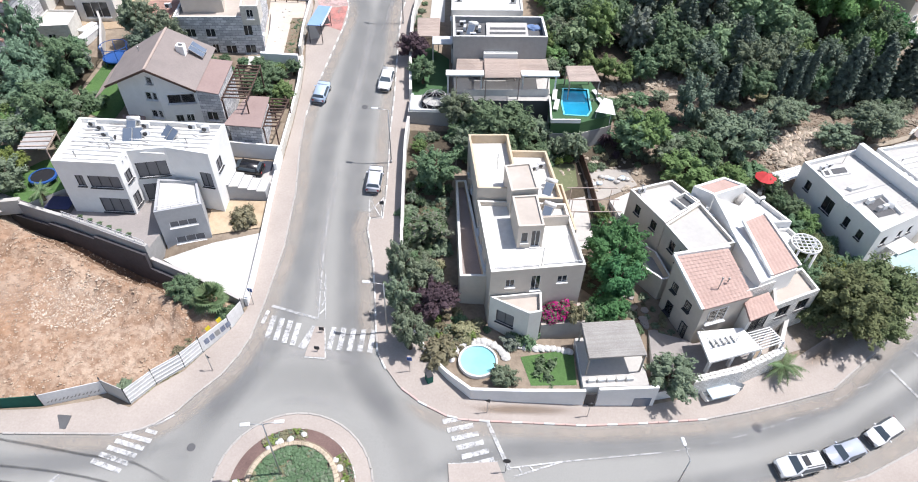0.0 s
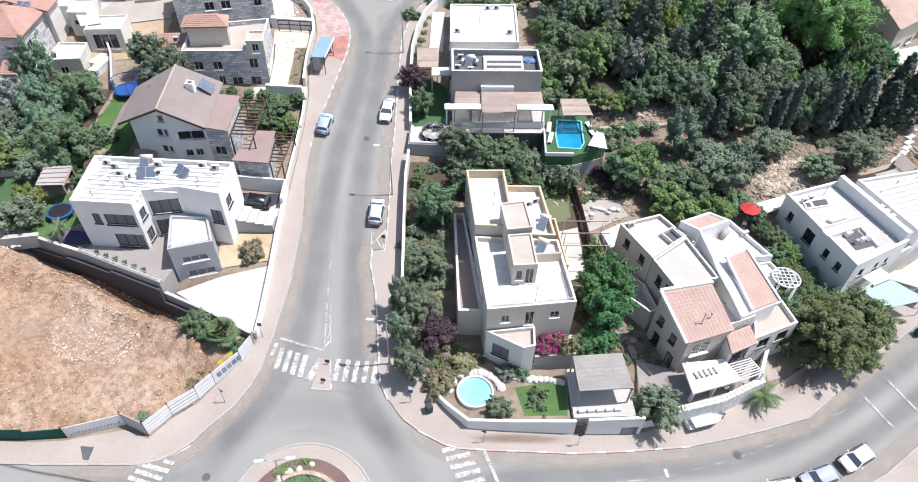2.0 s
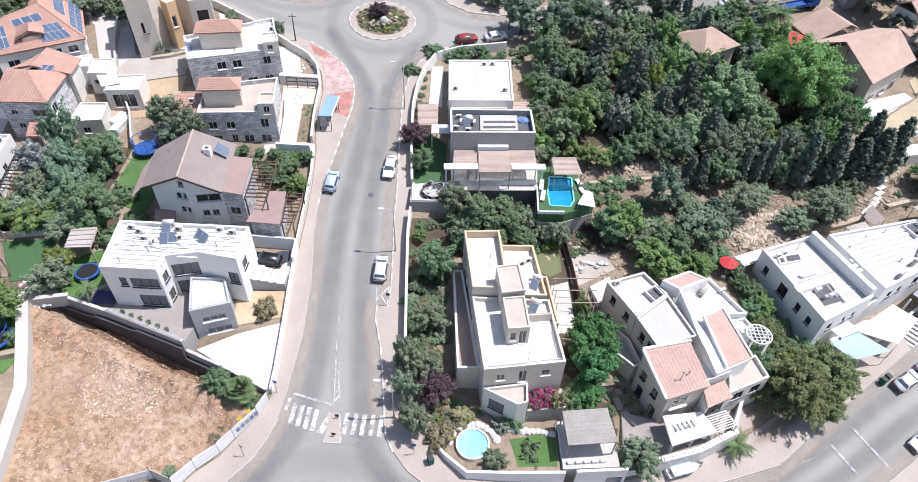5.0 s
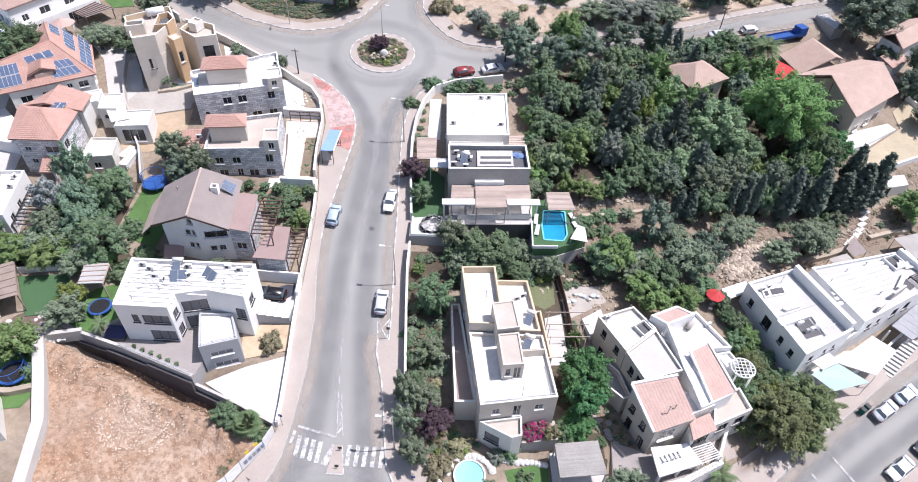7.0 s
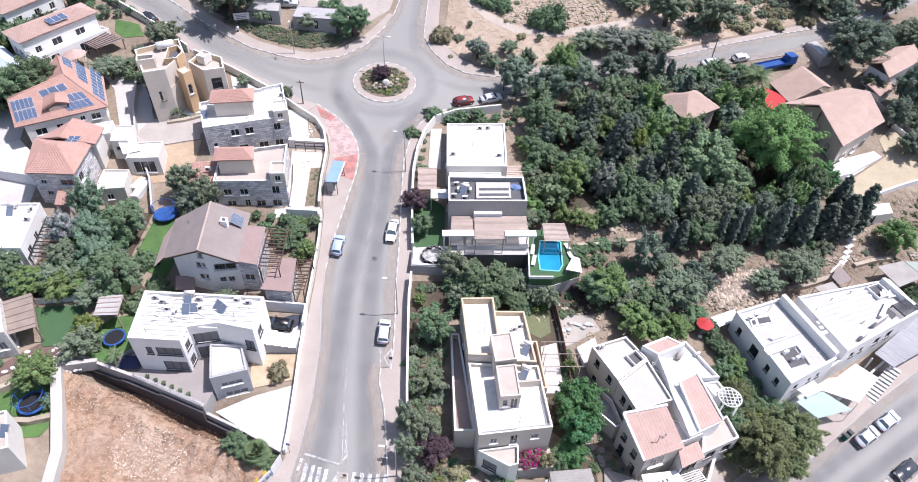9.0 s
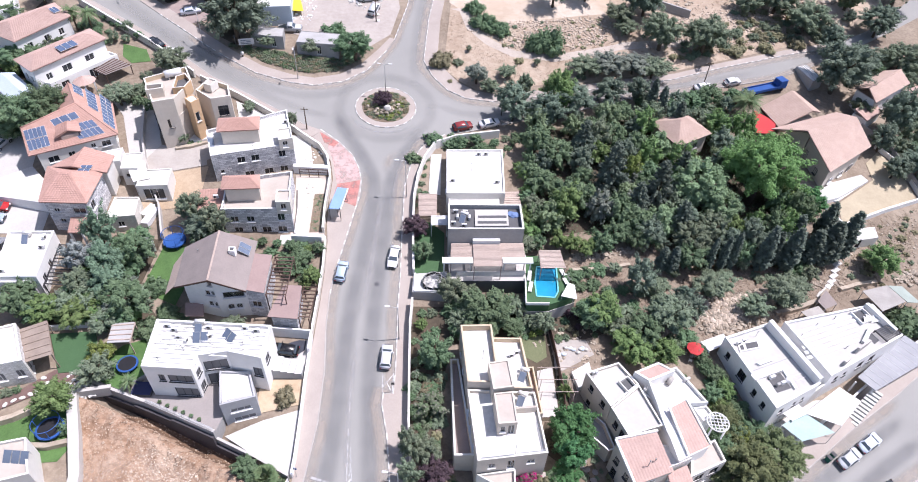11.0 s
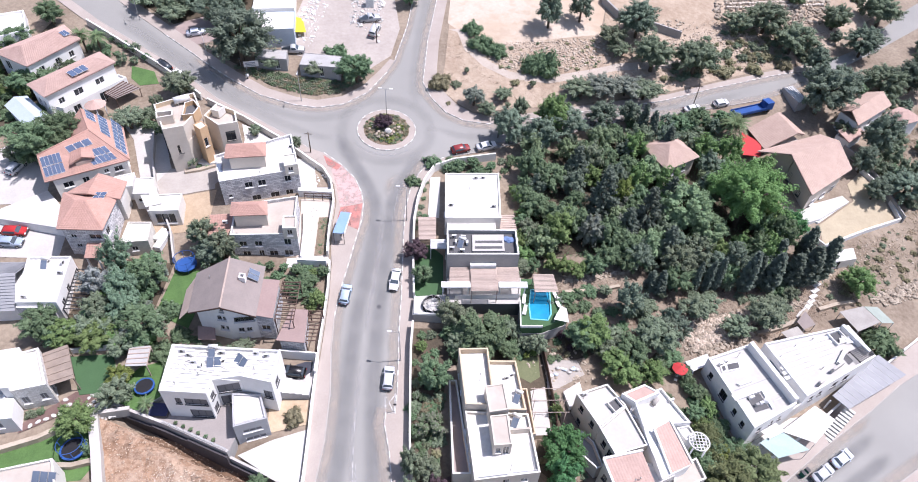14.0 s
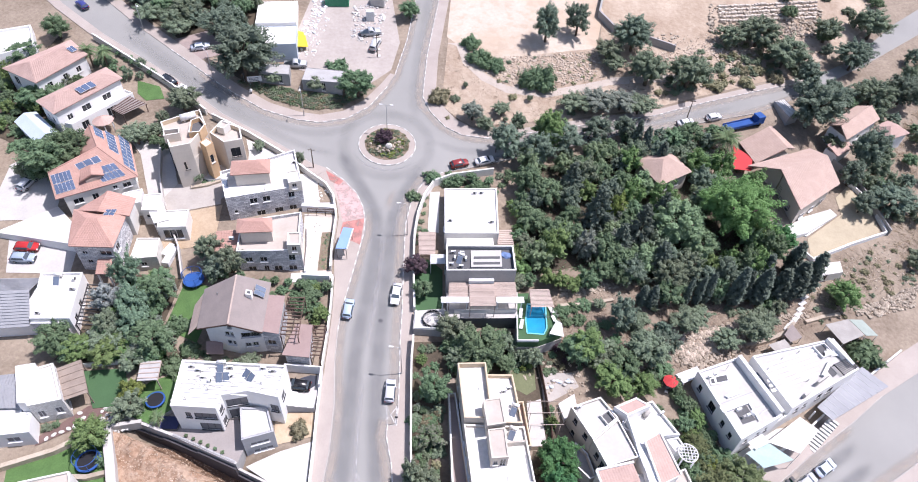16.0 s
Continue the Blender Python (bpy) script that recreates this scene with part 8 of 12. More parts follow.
# ---- vehicles ----
def car(x, y, heading, paint_rgb, words, kind="hatch", z=None, glossy=0.25):
    """A parked car: body, glasshouse panes, wheels with rims, lamps, mirrors and bumpers."""
    long, wide, high = {"hatch": (4.1, 1.75, 1.46), "sedan": (4.5, 1.78, 1.44), "suv": (4.6, 1.85, 1.68), "van": (4.7, 1.85, 1.85), "pickup": (5.2, 1.85, 1.75)}[kind]
    coat = material("car_paint", paint_rgb, tuple(c * 0.93 for c in paint_rgb), rough=glossy, spec=0.6, grain=(0.6, 0.2))
    prof = {"hatch": [(-0.5, 0.55), (-0.49, 0.9), (-0.44, 0.98), (-0.36, 1.42), (-0.05, 1.46), (0.1, 1.42), (0.27, 1.0), (0.45, 0.86), (0.5, 0.62)],
            "sedan": [(-0.5, 0.6), (-0.49, 0.95), (-0.38, 1.0), (-0.24, 1.38), (0.0, 1.44), (0.1, 1.4), (0.26, 1.0), (0.45, 0.86), (0.5, 0.6)],
            "suv": [(-0.5, 0.6), (-0.49, 1.05), (-0.46, 1.12), (-0.4, 1.62), (-0.05, 1.68), (0.08, 1.62), (0.23, 1.12), (0.45, 1.0), (0.5, 0.66)],
            "van": [(-0.5, 0.6), (-0.495, 1.1), (-0.48, 1.2), (-0.44, 1.8), (0.0, 1.85), (0.16, 1.76), (0.32, 1.14), (0.47, 0.98), (0.5, 0.66)],
            "pickup": [(-0.5, 0.6), (-0.5, 1.0), (-0.12, 1.02), (-0.1, 1.7), (0.02, 1.75), (0.1, 1.7), (0.24, 1.12), (0.46, 1.02), (0.5, 0.66)]}[kind]
    z = ground(x, y) + 0.05 if z is None else z
    c, s = math.cos(radians(heading)), math.sin(radians(heading))
    pitch = math.degrees(math.atan2(ground(x + c, y + s) - ground(x - c, y - s), 2))
    roll = math.degrees(math.atan2(ground(x - s, y + c) - ground(x + s, y - c), 2))
    m = pose(x, y, z, 0, 0, heading) @ pose(0, 0, 0, 0, -pitch) @ pose(0, 0, 0, roll)
    root = thing("car", x, y, z, words, "car", "parked cars")
    bm = bmesh.new()
    cross = []
    for f, top in prof:
        half = wide / 2 * (1 - 0.22 * (max(0, abs(f) - 0.3) / 0.2) ** 2)
        roof = wide / 2 * (0.7 if top > 1.25 else 0.9)
        waist = min(top, 0.95 if kind in ("hatch", "sedan") else 1.08)
        cross.append([bm.verts.new(m @ Vector((f * long, sy, sz))) for sy, sz in ((-half * 0.94, 0.28), (-half, 0.55), (-half * 0.98, waist), (-roof, top), (roof, top), (half * 0.98, waist), (half, 0.55), (half * 0.94, 0.28))])
    for a, b in zip(cross, cross[1:]):
        for k in range(8):
            bm.faces.new((a[k], b[k], b[(k + 1) % 8], a[(k + 1) % 8])).smooth = True
    bm.faces.new(cross[0])
    bm.faces.new(cross[-1][::-1])
    bmesh.ops.recalc_face_normals(bm, faces=bm.faces[:])
    part("body", bm, coat, root)

    def pane(name, pts, mat=CARGLASS, up=0.012):
        b2 = bmesh.new()
        v = [Vector(p) for p in pts]
        n = (v[1] - v[0]).cross(v[2] - v[0]).normalized()
        mid = sum(v, Vector()) / len(v)
        if n.dot(mid - Vector((0, 0, 0.9))) < 0:
            n = -n
        b2.faces.new([b2.verts.new(m @ (p + n * up)) for p in v])
        part(name, b2, mat, root)

    def at(i, f):
        (a, za), (b, zb) = prof[i], prof[i + 1]
        return (a + (b - a) * f) * long, za + (zb - za) * f

    waist = 0.95 if kind in ("hatch", "sedan") else 1.08
    w0, w1 = wide / 2 * 0.88, wide / 2 * 0.67
    x0, z0 = at(5, 0.12)
    x1, z1 = at(5, 0.92)
    pane("windscreen", [(x0, -w1, z0), (x0, w1, z0), (x1, w0, z1), (x1, -w0, z1)])
    back = 2 if kind != "pickup" else 2
    x0, z0 = at(back, 0.15)
    x1, z1 = at(back, 0.85)
    pane("rear_window", [(x0, -w0, z0), (x0, w0, z0), (x1, w1, z1), (x1, -w1, z1)])
    rf, rz = prof[3][0] * long + 0.1, prof[3][1]
    ff = prof[5][0] * long - 0.05
    lo_r, lo_f = prof[2][0] * long + 0.35, prof[6][0] * long - 0.35
    for side in (-1, 1):
        pane("side_window", [(lo_r, side * wide / 2 * 0.965, waist + 0.05), (lo_f, side * wide / 2 * 0.965, waist + 0.05), (ff, side * (wide / 2 * 0.75), rz - 0.1), (rf, side * (wide / 2 * 0.75), rz - 0.1)], CARGLASS, 0.04)
        pane("headlight", [(0.497 * long, side * wide * 0.24, 0.66), (0.497 * long, side * wide * 0.42, 0.66), (0.47 * long, side * wide * 0.44, 0.84), (0.47 * long, side * wide * 0.26, 0.84)], TANK, 0.02)
        pane("tail_light", [(-0.5 * long, side * wide * 0.3, 0.72), (-0.5 * long, side * wide * 0.43, 0.72), (-0.493 * long, side * wide * 0.43, 0.92), (-0.493 * long, side * wide * 0.3, 0.92)], REDCANVAS, 0.02)
        bm = bmesh.new()
        box(bm, m @ Matrix.Translation((0.14 * long, side * (wide / 2 + 0.08), waist)), 0.14, 0.2, 0.13, bevel=0.02)
        part("mirror", bm, coat, root)
        for f in (-0.3, 0.31):
            hub = Vector((f * long, side * (wide / 2 - 0.1), 0.31))
            bm = bmesh.new()
            rod(bm, m @ (hub - Vector((0, 0.1 * side, 0))), m @ (hub + Vector((0, 0.12 * side, 0))), 0.32, n=16)
            tyre = part("wheel", bm, RUBBER, root)
            bm = bmesh.new()
            rod(bm, m @ (hub + Vector((0, 0.1 * side, 0))), m @ (hub + Vector((0, 0.13 * side, 0))), 0.2, n=10)
            part("rim", bm, METAL, tyre)
    for end in (-1, 1):
        bm = bmesh.new()
        box(bm, m @ Matrix.Translation((end * 0.485 * long, 0, 0.32)), 0.24, wide * 0.76, 0.26, bevel=0.05)
        part("bumper", bm, DARKMETAL, root)
    bm = bmesh.new()
    box(bm, m @ Matrix.Translation((0.492 * long, 0, 0.6)), 0.1, wide * 0.5, 0.14, bevel=0.02)
    part("grille", bm, DARKMETAL, root)
    if kind == "suv":
        for side in (-1, 1):
            bm = bmesh.new()
            beam(bm, m @ Vector((-0.36 * long, side * 0.62, high + 0.05)), m @ Vector((0.02 * long, side * 0.62, high + 0.05)), 0.06, 0.06)
            part("roof_rail", bm, DARKMETAL, root)
        bm = bmesh.new()
        box(bm, m @ Matrix.Translation((-0.04 * long, 0, high - 0.03)), 0.6, 0.9, 0.05, bevel=0.02)
        part("sunroof", bm, PANE, root)
    return root


car(-19.1, 71.3, 88, (0.42, 0.52, 0.66), "pale metallic blue hatchback parked by the kerb", "hatch")
car(-11.1, 75.4, -92, (0.70, 0.70, 0.70), "white sedan parked beside a pavement", "sedan")
car(-9.9, 57.0, 91, (0.62, 0.63, 0.68), "silver hatchback parked beside a pavement", "hatch")
car(33.3, 28.5, 197, (0.66, 0.67, 0.68), "white off-road car with a dark sunroof", "suv")
car(38.2, 30.3, 203, (0.42, 0.45, 0.52), "metallic blue-grey estate car with a sunshade", "hatch")
car(42.9, 32.8, 211, (0.72, 0.72, 0.72), "white hatchback parked in a row", "hatch")
car(59.5, 49.8, 34, (0.52, 0.53, 0.55), "silver sedan parked by the kerb", "sedan")
car(63.6, 52.6, 34, (0.60, 0.66, 0.76), "pale blue sedan parked by the kerb", "sedan")
car(63.6, 45.6, 215, (0.05, 0.055, 0.065), "black estate car parked by the kerb", "hatch")
car(58.6, 42.0, 215, (0.70, 0.70, 0.70), "white car parked by the kerb", "sedan")
car(-77.6, 76.9, 5, (0.45, 0.03, 0.03), "red hatchback in a concrete court", "hatch")
car(-77.2, 74.6, 4, (0.35, 0.42, 0.52), "blue-grey hatchback in a concrete court", "hatch")
car(-84.4, 91.4, 75, (0.55, 0.57, 0.60), "silver hatchback on a concrete drive", "hatch")
car(-97.0, 147.6, 142, (0.05, 0.06, 0.22), "dark blue car on a street", "hatch")
car(-64.6, 136.4, 25, (0.60, 0.64, 0.72), "silver blue car in a paved bay", "sedan")
car(-68.0, 124.0, 145, (0.03, 0.035, 0.045), "black car beside a garden wall", "suv")
car(-63.6, 121.4, 145, (0.70, 0.70, 0.70), "white car under a street tree", "sedan")
car(-1.4, 108.9, 24, (0.26, 0.04, 0.04), "dark red car under a bush", "hatch")
car(4.0, 110.6, 24, (0.70, 0.70, 0.71), "white sedan at the kerb near a wood", "sedan")
car(51.4, 129.9, 22, (0.70, 0.70, 0.70), "white car parked beside a country road", "sedan")
car(58.8, 133.2, 24, (0.70, 0.70, 0.70), "white car parked beside a country road", "hatch")
car(-24.8, 56.2, 178, (0.012, 0.012, 0.014), "black car in an entrance court", "hatch", z=0.83)
car(-26.0, 148.0, 20, (0.45, 0.47, 0.5), "grey pickup in a dusty yard", "pickup")
car(-41.6, 133.8, 8, (0.5, 0.52, 0.54), "silver pickup beside a workshop", "pickup")
car(-24.2, 143.6, 80, (0.6, 0.62, 0.64), "white van in a dusty yard", "van")


def truck(x, y, heading):
    z = ground(x, y)
    m = pose(x, y, z, 0, -3, heading)
    root = thing("truck", x, y, z, "blue flatbed truck with a long low bed", "truck")
    for name, mat, at, size in (("cab", BLUEPLASTIC, (4.6, 0, 0.6), (1.9, 2.2, 2.0)), ("bed", BLUEPLASTIC, (-0.6, 0, 0.8), (8.4, 2.3, 0.25)), ("headboard", BLUEPLASTIC, (3.5, 0, 1.05), (0.12, 2.3, 0.9)),
                                ("sideboard", BLUEPLASTIC, (-0.6, 1.12, 1.05), (8.4, 0.08, 0.45)), ("sideboard", BLUEPLASTIC, (-0.6, -1.12, 1.05), (8.4, 0.08, 0.45))):
        bm = bmesh.new()
        box(bm, m @ Matrix.Translation(at), *size, bevel=0.05)
        part(name, bm, mat, root)
    bm = bmesh.new()
    box(bm, m @ Matrix.Translation((5.2, 0, 1.6)), 0.72, 1.9, 0.75)
    part("windscreen", bm, PANE, root)
    for fx in (4.4, -2.4, -3.6):
        for s in (-1, 1):
            bm = bmesh.new()
            rod(bm, m @ Vector((fx, s * 0.85, 0.48)), m @ Vector((fx, s * 1.12, 0.48)), 0.48, n=14)
            part("wheel", bm, RUBBER, root)


truck(65.6, 131.8, 22)


# ---- street furniture ----
def street_lamp(x, y, h, heading, arm=1.3, twin=False):
    z = ground(x, y)
    root = thing("street_lamp", x, y, z, "tall grey street lamp with a slim white head", "street lamp", "street lamps")
    bm = bmesh.new()
    rod(bm, (x, y, z), (x, y, z + h), 0.09, 0.05, 8)
    part("pole", bm, METAL, root)
    bm = bmesh.new()
    rod(bm, (x, y, z), (x, y, z + 0.5), 0.15, 0.13, 8)
    part("base", bm, METAL, root)
    for a in ((heading, heading + 180) if twin else (heading,)):
        c, s = math.cos(radians(a)), math.sin(radians(a))
        bm = bmesh.new()
        rod(bm, (x, y, z + h - 0.05), (x + c * arm, y + s * arm, z + h + 0.15), 0.04, n=6)
        part("arm", bm, METAL, root)
        bm = bmesh.new()
        box(bm, pose(x + c * (arm + 0.25), y + s * (arm + 0.25), z + h + 0.08, 0, 0, a), 0.75, 0.3, 0.13, bevel=0.04)
        part("lamp_head", bm, WHITEMETAL, root)


street_lamp(-8.4, 60.5, 7.5, 180)
street_lamp(-10.5, 89.2, 8.2, 180)
street_lamp(-5.6, 37.2, 7.2, 180)
street_lamp(-58.4, 125.6, 7.4, 135)
street_lamp(-36.6, 118.4, 7.4, -80)
street_lamp(-79.0, 139.6, 7.4, -50)
street_lamp(-12.4, 22.4, 8.5, 10, 1.0, True)
street_lamp(-17.8, 116.0, 7.5, 0, 0.9, True)
street_lamp(20.6, 24.0, 7.5, 100)


def utility_pole(x, y, h):
    z = ground(x, y)
    root = thing("utility_pole", x, y, z, "grey wooden utility pole beside a road", "utility pole", "utility poles")
    bm = bmesh.new()
    rod(bm, (x, y, z - 0.2), (x, y, z + h), 0.13, 0.09, 8)
    part("pole", bm, BARK, root)
    bm = bmesh.new()
    beam(bm, (x - 0.7, y, z + h - 0.4), (x + 0.7, y, z + h - 0.4), 0.1, 0.1)
    part("crossarm", bm, BARK, root)


for x, y, h in ((51.8, 131.0, 6.0), (6.4, 114.0, 6.5), (-31.6, 103.6, 5.0), (-23.2, 140.0, 5.5)):
    utility_pole(x, y, h)


def road_sign(x, y, shape, words, face=WHITEMETAL, h=2.3, heading=-90):
    z = ground(x, y) + 0.14
    root = thing("road_sign", x, y, z, words, "road sign", "road signs")
    bm = bmesh.new()
    rod(bm, (x, y, z), (x, y, z + h), 0.035, n=6)
    part("post", bm, METAL, root)
    c, s = math.cos(radians(heading)), math.sin(radians(heading))
    m = pose(x + c * 0.05, y + s * 0.05, z + h - 0.25, 0, 0, heading + 90) @ pose(0, 0, 0, 90)
    bm = bmesh.new()
    n = {"round": 20, "square": 4, "triangle": 3}[shape]
    bmesh.ops.create_cone(bm, cap_ends=True, segments=n, radius1=0.34, radius2=0.34, depth=0.03, matrix=m @ pose(0, 0, 0, 0, 0, 45 if n == 4 else 90))
    part("plate", bm, face, root)


road_sign(-11.9, 36.4, "square", "small dark marker on a traffic island", DARKMETAL, 0.8)
road_sign(-11.9, 34.3, "square", "small dark marker on a traffic island", DARKMETAL, 0.8)
road_sign(-19.2, 38.6, "square", "square blue crossing sign beside a wall", BLUEPLASTIC, heading=80)
road_sign(-20.9, 31.1, "triangle", "dark triangular sign on a grey post", DARKMETAL, heading=70)
road_sign(-2.9, 33.3, "square", "square crossing sign on a grey post", BLUEPLASTIC)
road_sign(4.6, 30.1, "triangle", "triangular sign seen from behind", DARKMETAL)
road_sign(14.0, 30.9, "square", "square sign seen from behind", DARKMETAL)
road_sign(6.4, 24.9, "round", "round sign on a traffic island", DARKMETAL)
road_sign(-8.2, 51.9, "square", "square crossing sign at a bulb-out", DARKMETAL)
road_sign(-8.2, 103.0, "square", "square street sign at a corner", DARKMETAL)
road_sign(-51.8, 126.6, "square", "small notice sign by a kerb", DARKMETAL)

r = thing("bus_shelter", -21.6, 84.4, ground(-21.6, 84.4), "bus shelter with a blue curved roof and grey glass back", "bus shelter")
g = ground(-21.6, 84.4) + 0.15
bm = bmesh.new()
slab(bm, [(-23.0, 81.8, g + 2.5), (-21.0, 81.9, g + 2.45), (-20.6, 86.8, g + 3.1), (-22.4, 86.9, g + 3.15)], 0.1)
part("roof", bm, material("shelter_blue", (0.25, 0.38, 0.62), (0.2, 0.32, 0.55), rough=0.35), r)
bm = bmesh.new()
slab(bm, [(-21.0, 81.9, g + 2.5), (-20.8, 81.9, g + 2.5), (-20.4, 86.8, g + 3.15), (-20.6, 86.8, g + 3.15)], 0.12)
part("fascia", bm, WHITEMETAL, r)
for p, q in (((-23.0, 82.0), (-22.5, 86.7)), ((-23.0, 82.0), (-21.6, 81.9)), ((-22.5, 86.7), (-21.2, 86.6))):
    bm = bmesh.new()
    beam(bm, (*p, g + 1.2), (*q, g + 1.6), 0.04, 1.9)
    part("side_panel", bm, GREYWALL, r)
for x, y in ((-22.9, 82.0), (-22.5, 86.6), (-21.1, 82.0), (-20.8, 86.5)):
    bm = bmesh.new()
    rod(bm, (x, y, g - 0.3), (x, y, g + 2.6), 0.06, n=8)
    part("post", bm, DARKMETAL, r)
bm = bmesh.new()
beam(bm, (-22.6, 82.6, g + 0.5), (-22.2, 86.2, g + 0.9), 0.45, 0.08)
part("bench", bm, WOOD, r)

for x, y, s in ((-31.8, 24.9, 1.0), (-20.5, 24.0, 0.36), (-13.2, 70.0, 0.4), (30.5, 31.9, 0.5)):
    r = thing("manhole_cover", x, y, ground(x, y), "dark iron manhole cover set in paving", "manhole")
    bm = bmesh.new()
    if s == 1.0:
        box(bm, pose(x, y, ground(x, y) + 0.12, 9, 0, 0), 1.2, 1.2, 0.05)
    else:
        bmesh.ops.create_cone(bm, cap_ends=True, segments=20, radius1=s, radius2=s, depth=0.03, matrix=pose(x, y, ground(x, y) + 0.04, 8, 3))
    part("cover", bm, DARKGREY, r)

# hoarding round the bare lot
def hoarding(a, b, h, mat, label, name="hoarding_panel", ribs=0):
    za, zb = ground(*a) + 0.1, ground(*b) + 0.1
    root = thing("hoarding", *a, za, label, "hoarding", "hoarding round the lot")
    a, b = Vector(a), Vector(b)
    bm = bmesh.new()
    n = (b - a).normalized()
    side = Vector((-n.y, n.x)) * 0.03
    prism(bm, ccw([tuple(a - side), tuple(b - side), tuple(b + side), tuple(a + side)]), min(za, zb) - 0.2, max(za, zb) + h)
    part(name, bm, mat, root)
    for k in range(ribs):
        p = a.lerp(b, (k + 0.5) / ribs) - side * 1.5
        bm = bmesh.new()
        f = (k + 0.5) / ribs
        base = za + (zb - za) * f
        beam(bm, (*(a - side * 1.6), za + h * (k + 0.5) / ribs), (*(b - side * 1.6), zb + h * (k + 0.5) / ribs), 0.05, 0.07)
        part("rib", bm, mat, root)
    for p, z in ((a, za), (b, zb)):
        bm = bmesh.new()
        rod(bm, (p.x, p.y, z - 0.2), (p.x, p.y, z + h + 0.35), 0.05, n=6)
        part("post", bm, DARKMETAL, root)
    return root


LINE = [(-62.0, 24.0), (-44.0, 25.0), (-37.3, 25.6), (-34.0, 26.2), (-29.3, 28.0), (-26.9, 27.2), (-25.4, 29.3), (-23.5, 31.2), (-22.4, 32.9), (-20.6, 35.6), (-19.9, 37.6)]
for k, (p, q) in enumerate(zip(LINE, LINE[1:])):
    if k < 3:
        hoarding(p, q, 1.3, GREENNET, "dark green shade net on posts round a lot", "net")
    elif k == 3:
        board = hoarding(p, q, 1.5, WHITEMETAL, "white hoarding with rows of grey lettering", "board")
    elif k == 4:
        hoarding(p, q, 1.9, PALEDECK, "pale grey metal gate panel between hoardings")
    elif k in (5, 6):
        hoarding(p, q, 1.9, WHITEMETAL, "white ribbed metal hoarding panel", ribs=4)
    elif k == 7:
        hoarding(p, q, 1.9, WHITEMETAL, "white ribbed metal hoarding panel", ribs=4)
    else:
        hoarding(p, q, 1.7, WHITEMETAL, "white hoarding with dark notices and yellow boards")
g = ground(-31.6, 27.0)
for k in range(14):
    f = 0.08 + 0.062 * k
    p = Vector((-34.0, 26.2)).lerp(Vector((-29.3, 28.0)), f) + Vector((0.03, -0.08))
    bm = bmesh.new()
    beam(bm, (p.x, p.y, g + 0.45), (p.x + 0.2, p.y + 0.075, g + (0.75 if k % 3 else 0.62)), 0.02, 0.1)
    part("letter_bar", bm, GREYWALL, board)
NOTICE = material("printed_notice", (0.30, 0.33, 0.42), (0.12, 0.14, 0.20), grain=(5.0, 2.0))
for k in range(5):
    p = Vector((-22.2, 33.3)).lerp(Vector((-20.8, 35.3)), k / 4)
    r = thing("notice_board", p.x, p.y, ground(p.x, p.y) + 0.6, "dark notice with pale bars on a hoarding", "notice", "notices on the hoarding")
    bm = bmesh.new()
    q = p + Vector((0.28, 0.38))
    beam(bm, (p.x + 0.06, p.y - 0.05, ground(p.x, p.y) + 1.0), (q.x + 0.06, q.y - 0.05, ground(p.x, p.y) + 1.05), 0.03, 0.7)
    part("board", bm, NOTICE if k != 2 else GREYWALL, r)
    if k in (1, 3):
        bm = bmesh.new()
        beam(bm, (p.x - 0.1, p.y + 0.05, ground(p.x, p.y) + 2.1), (q.x - 0.1, q.y + 0.05, ground(p.x, p.y) + 2.2), 0.04, 0.5)
        part("yellow_board", bm, YELLOWCANVAS, r)

# sign and small white-and-dark upright thing by the upper street
r = thing("billboard", -49.0, 125.4, ground(-49, 125.4), "white billboard with pale bars on two posts", "billboard")
g = ground(-49, 125.4)
bm = bmesh.new()
beam(bm, (-50.6, 125.4, g + 1.9), (-47.6, 126.4, g + 1.9), 0.08, 1.4)
part("board", bm, WHITEMETAL, r)
for k in range(3):
    bm = bmesh.new()
    beam(bm, (-50.2, 125.46, g + 1.5 + 0.35 * k), (-48.2, 126.12, g + 1.5 + 0.35 * k), 0.12, 0.1)
    part("text_bar", bm, COLLECTOR, r)
for x, y in ((-50.2, 125.6), (-48.0, 126.3)):
    bm = bmesh.new()
    rod(bm, (x, y, g - 0.2), (x, y, g + 1.6), 0.05, n=6)
    part("post", bm, METAL, r)
# unclear white-over-dark upright, given the shape of a bin
r = thing("small_upright", -49.4, 123.2, ground(-49.4, 123.2), "small upright thing, white above and dark below", "bin")
g = ground(-49.4, 123.2) + 0.12
bm = bmesh.new()
rod(bm, (-49.4, 123.2, g), (-49.4, 123.2, g + 0.5), 0.18, n=8)
part("stand", bm, DARKMETAL, r)
bm = bmesh.new()
rod(bm, (-49.4, 123.2, g + 0.5), (-49.4, 123.2, g + 1.1), 0.3, 0.32, n=12)
part("white_upper", bm, WHITEMETAL, r)
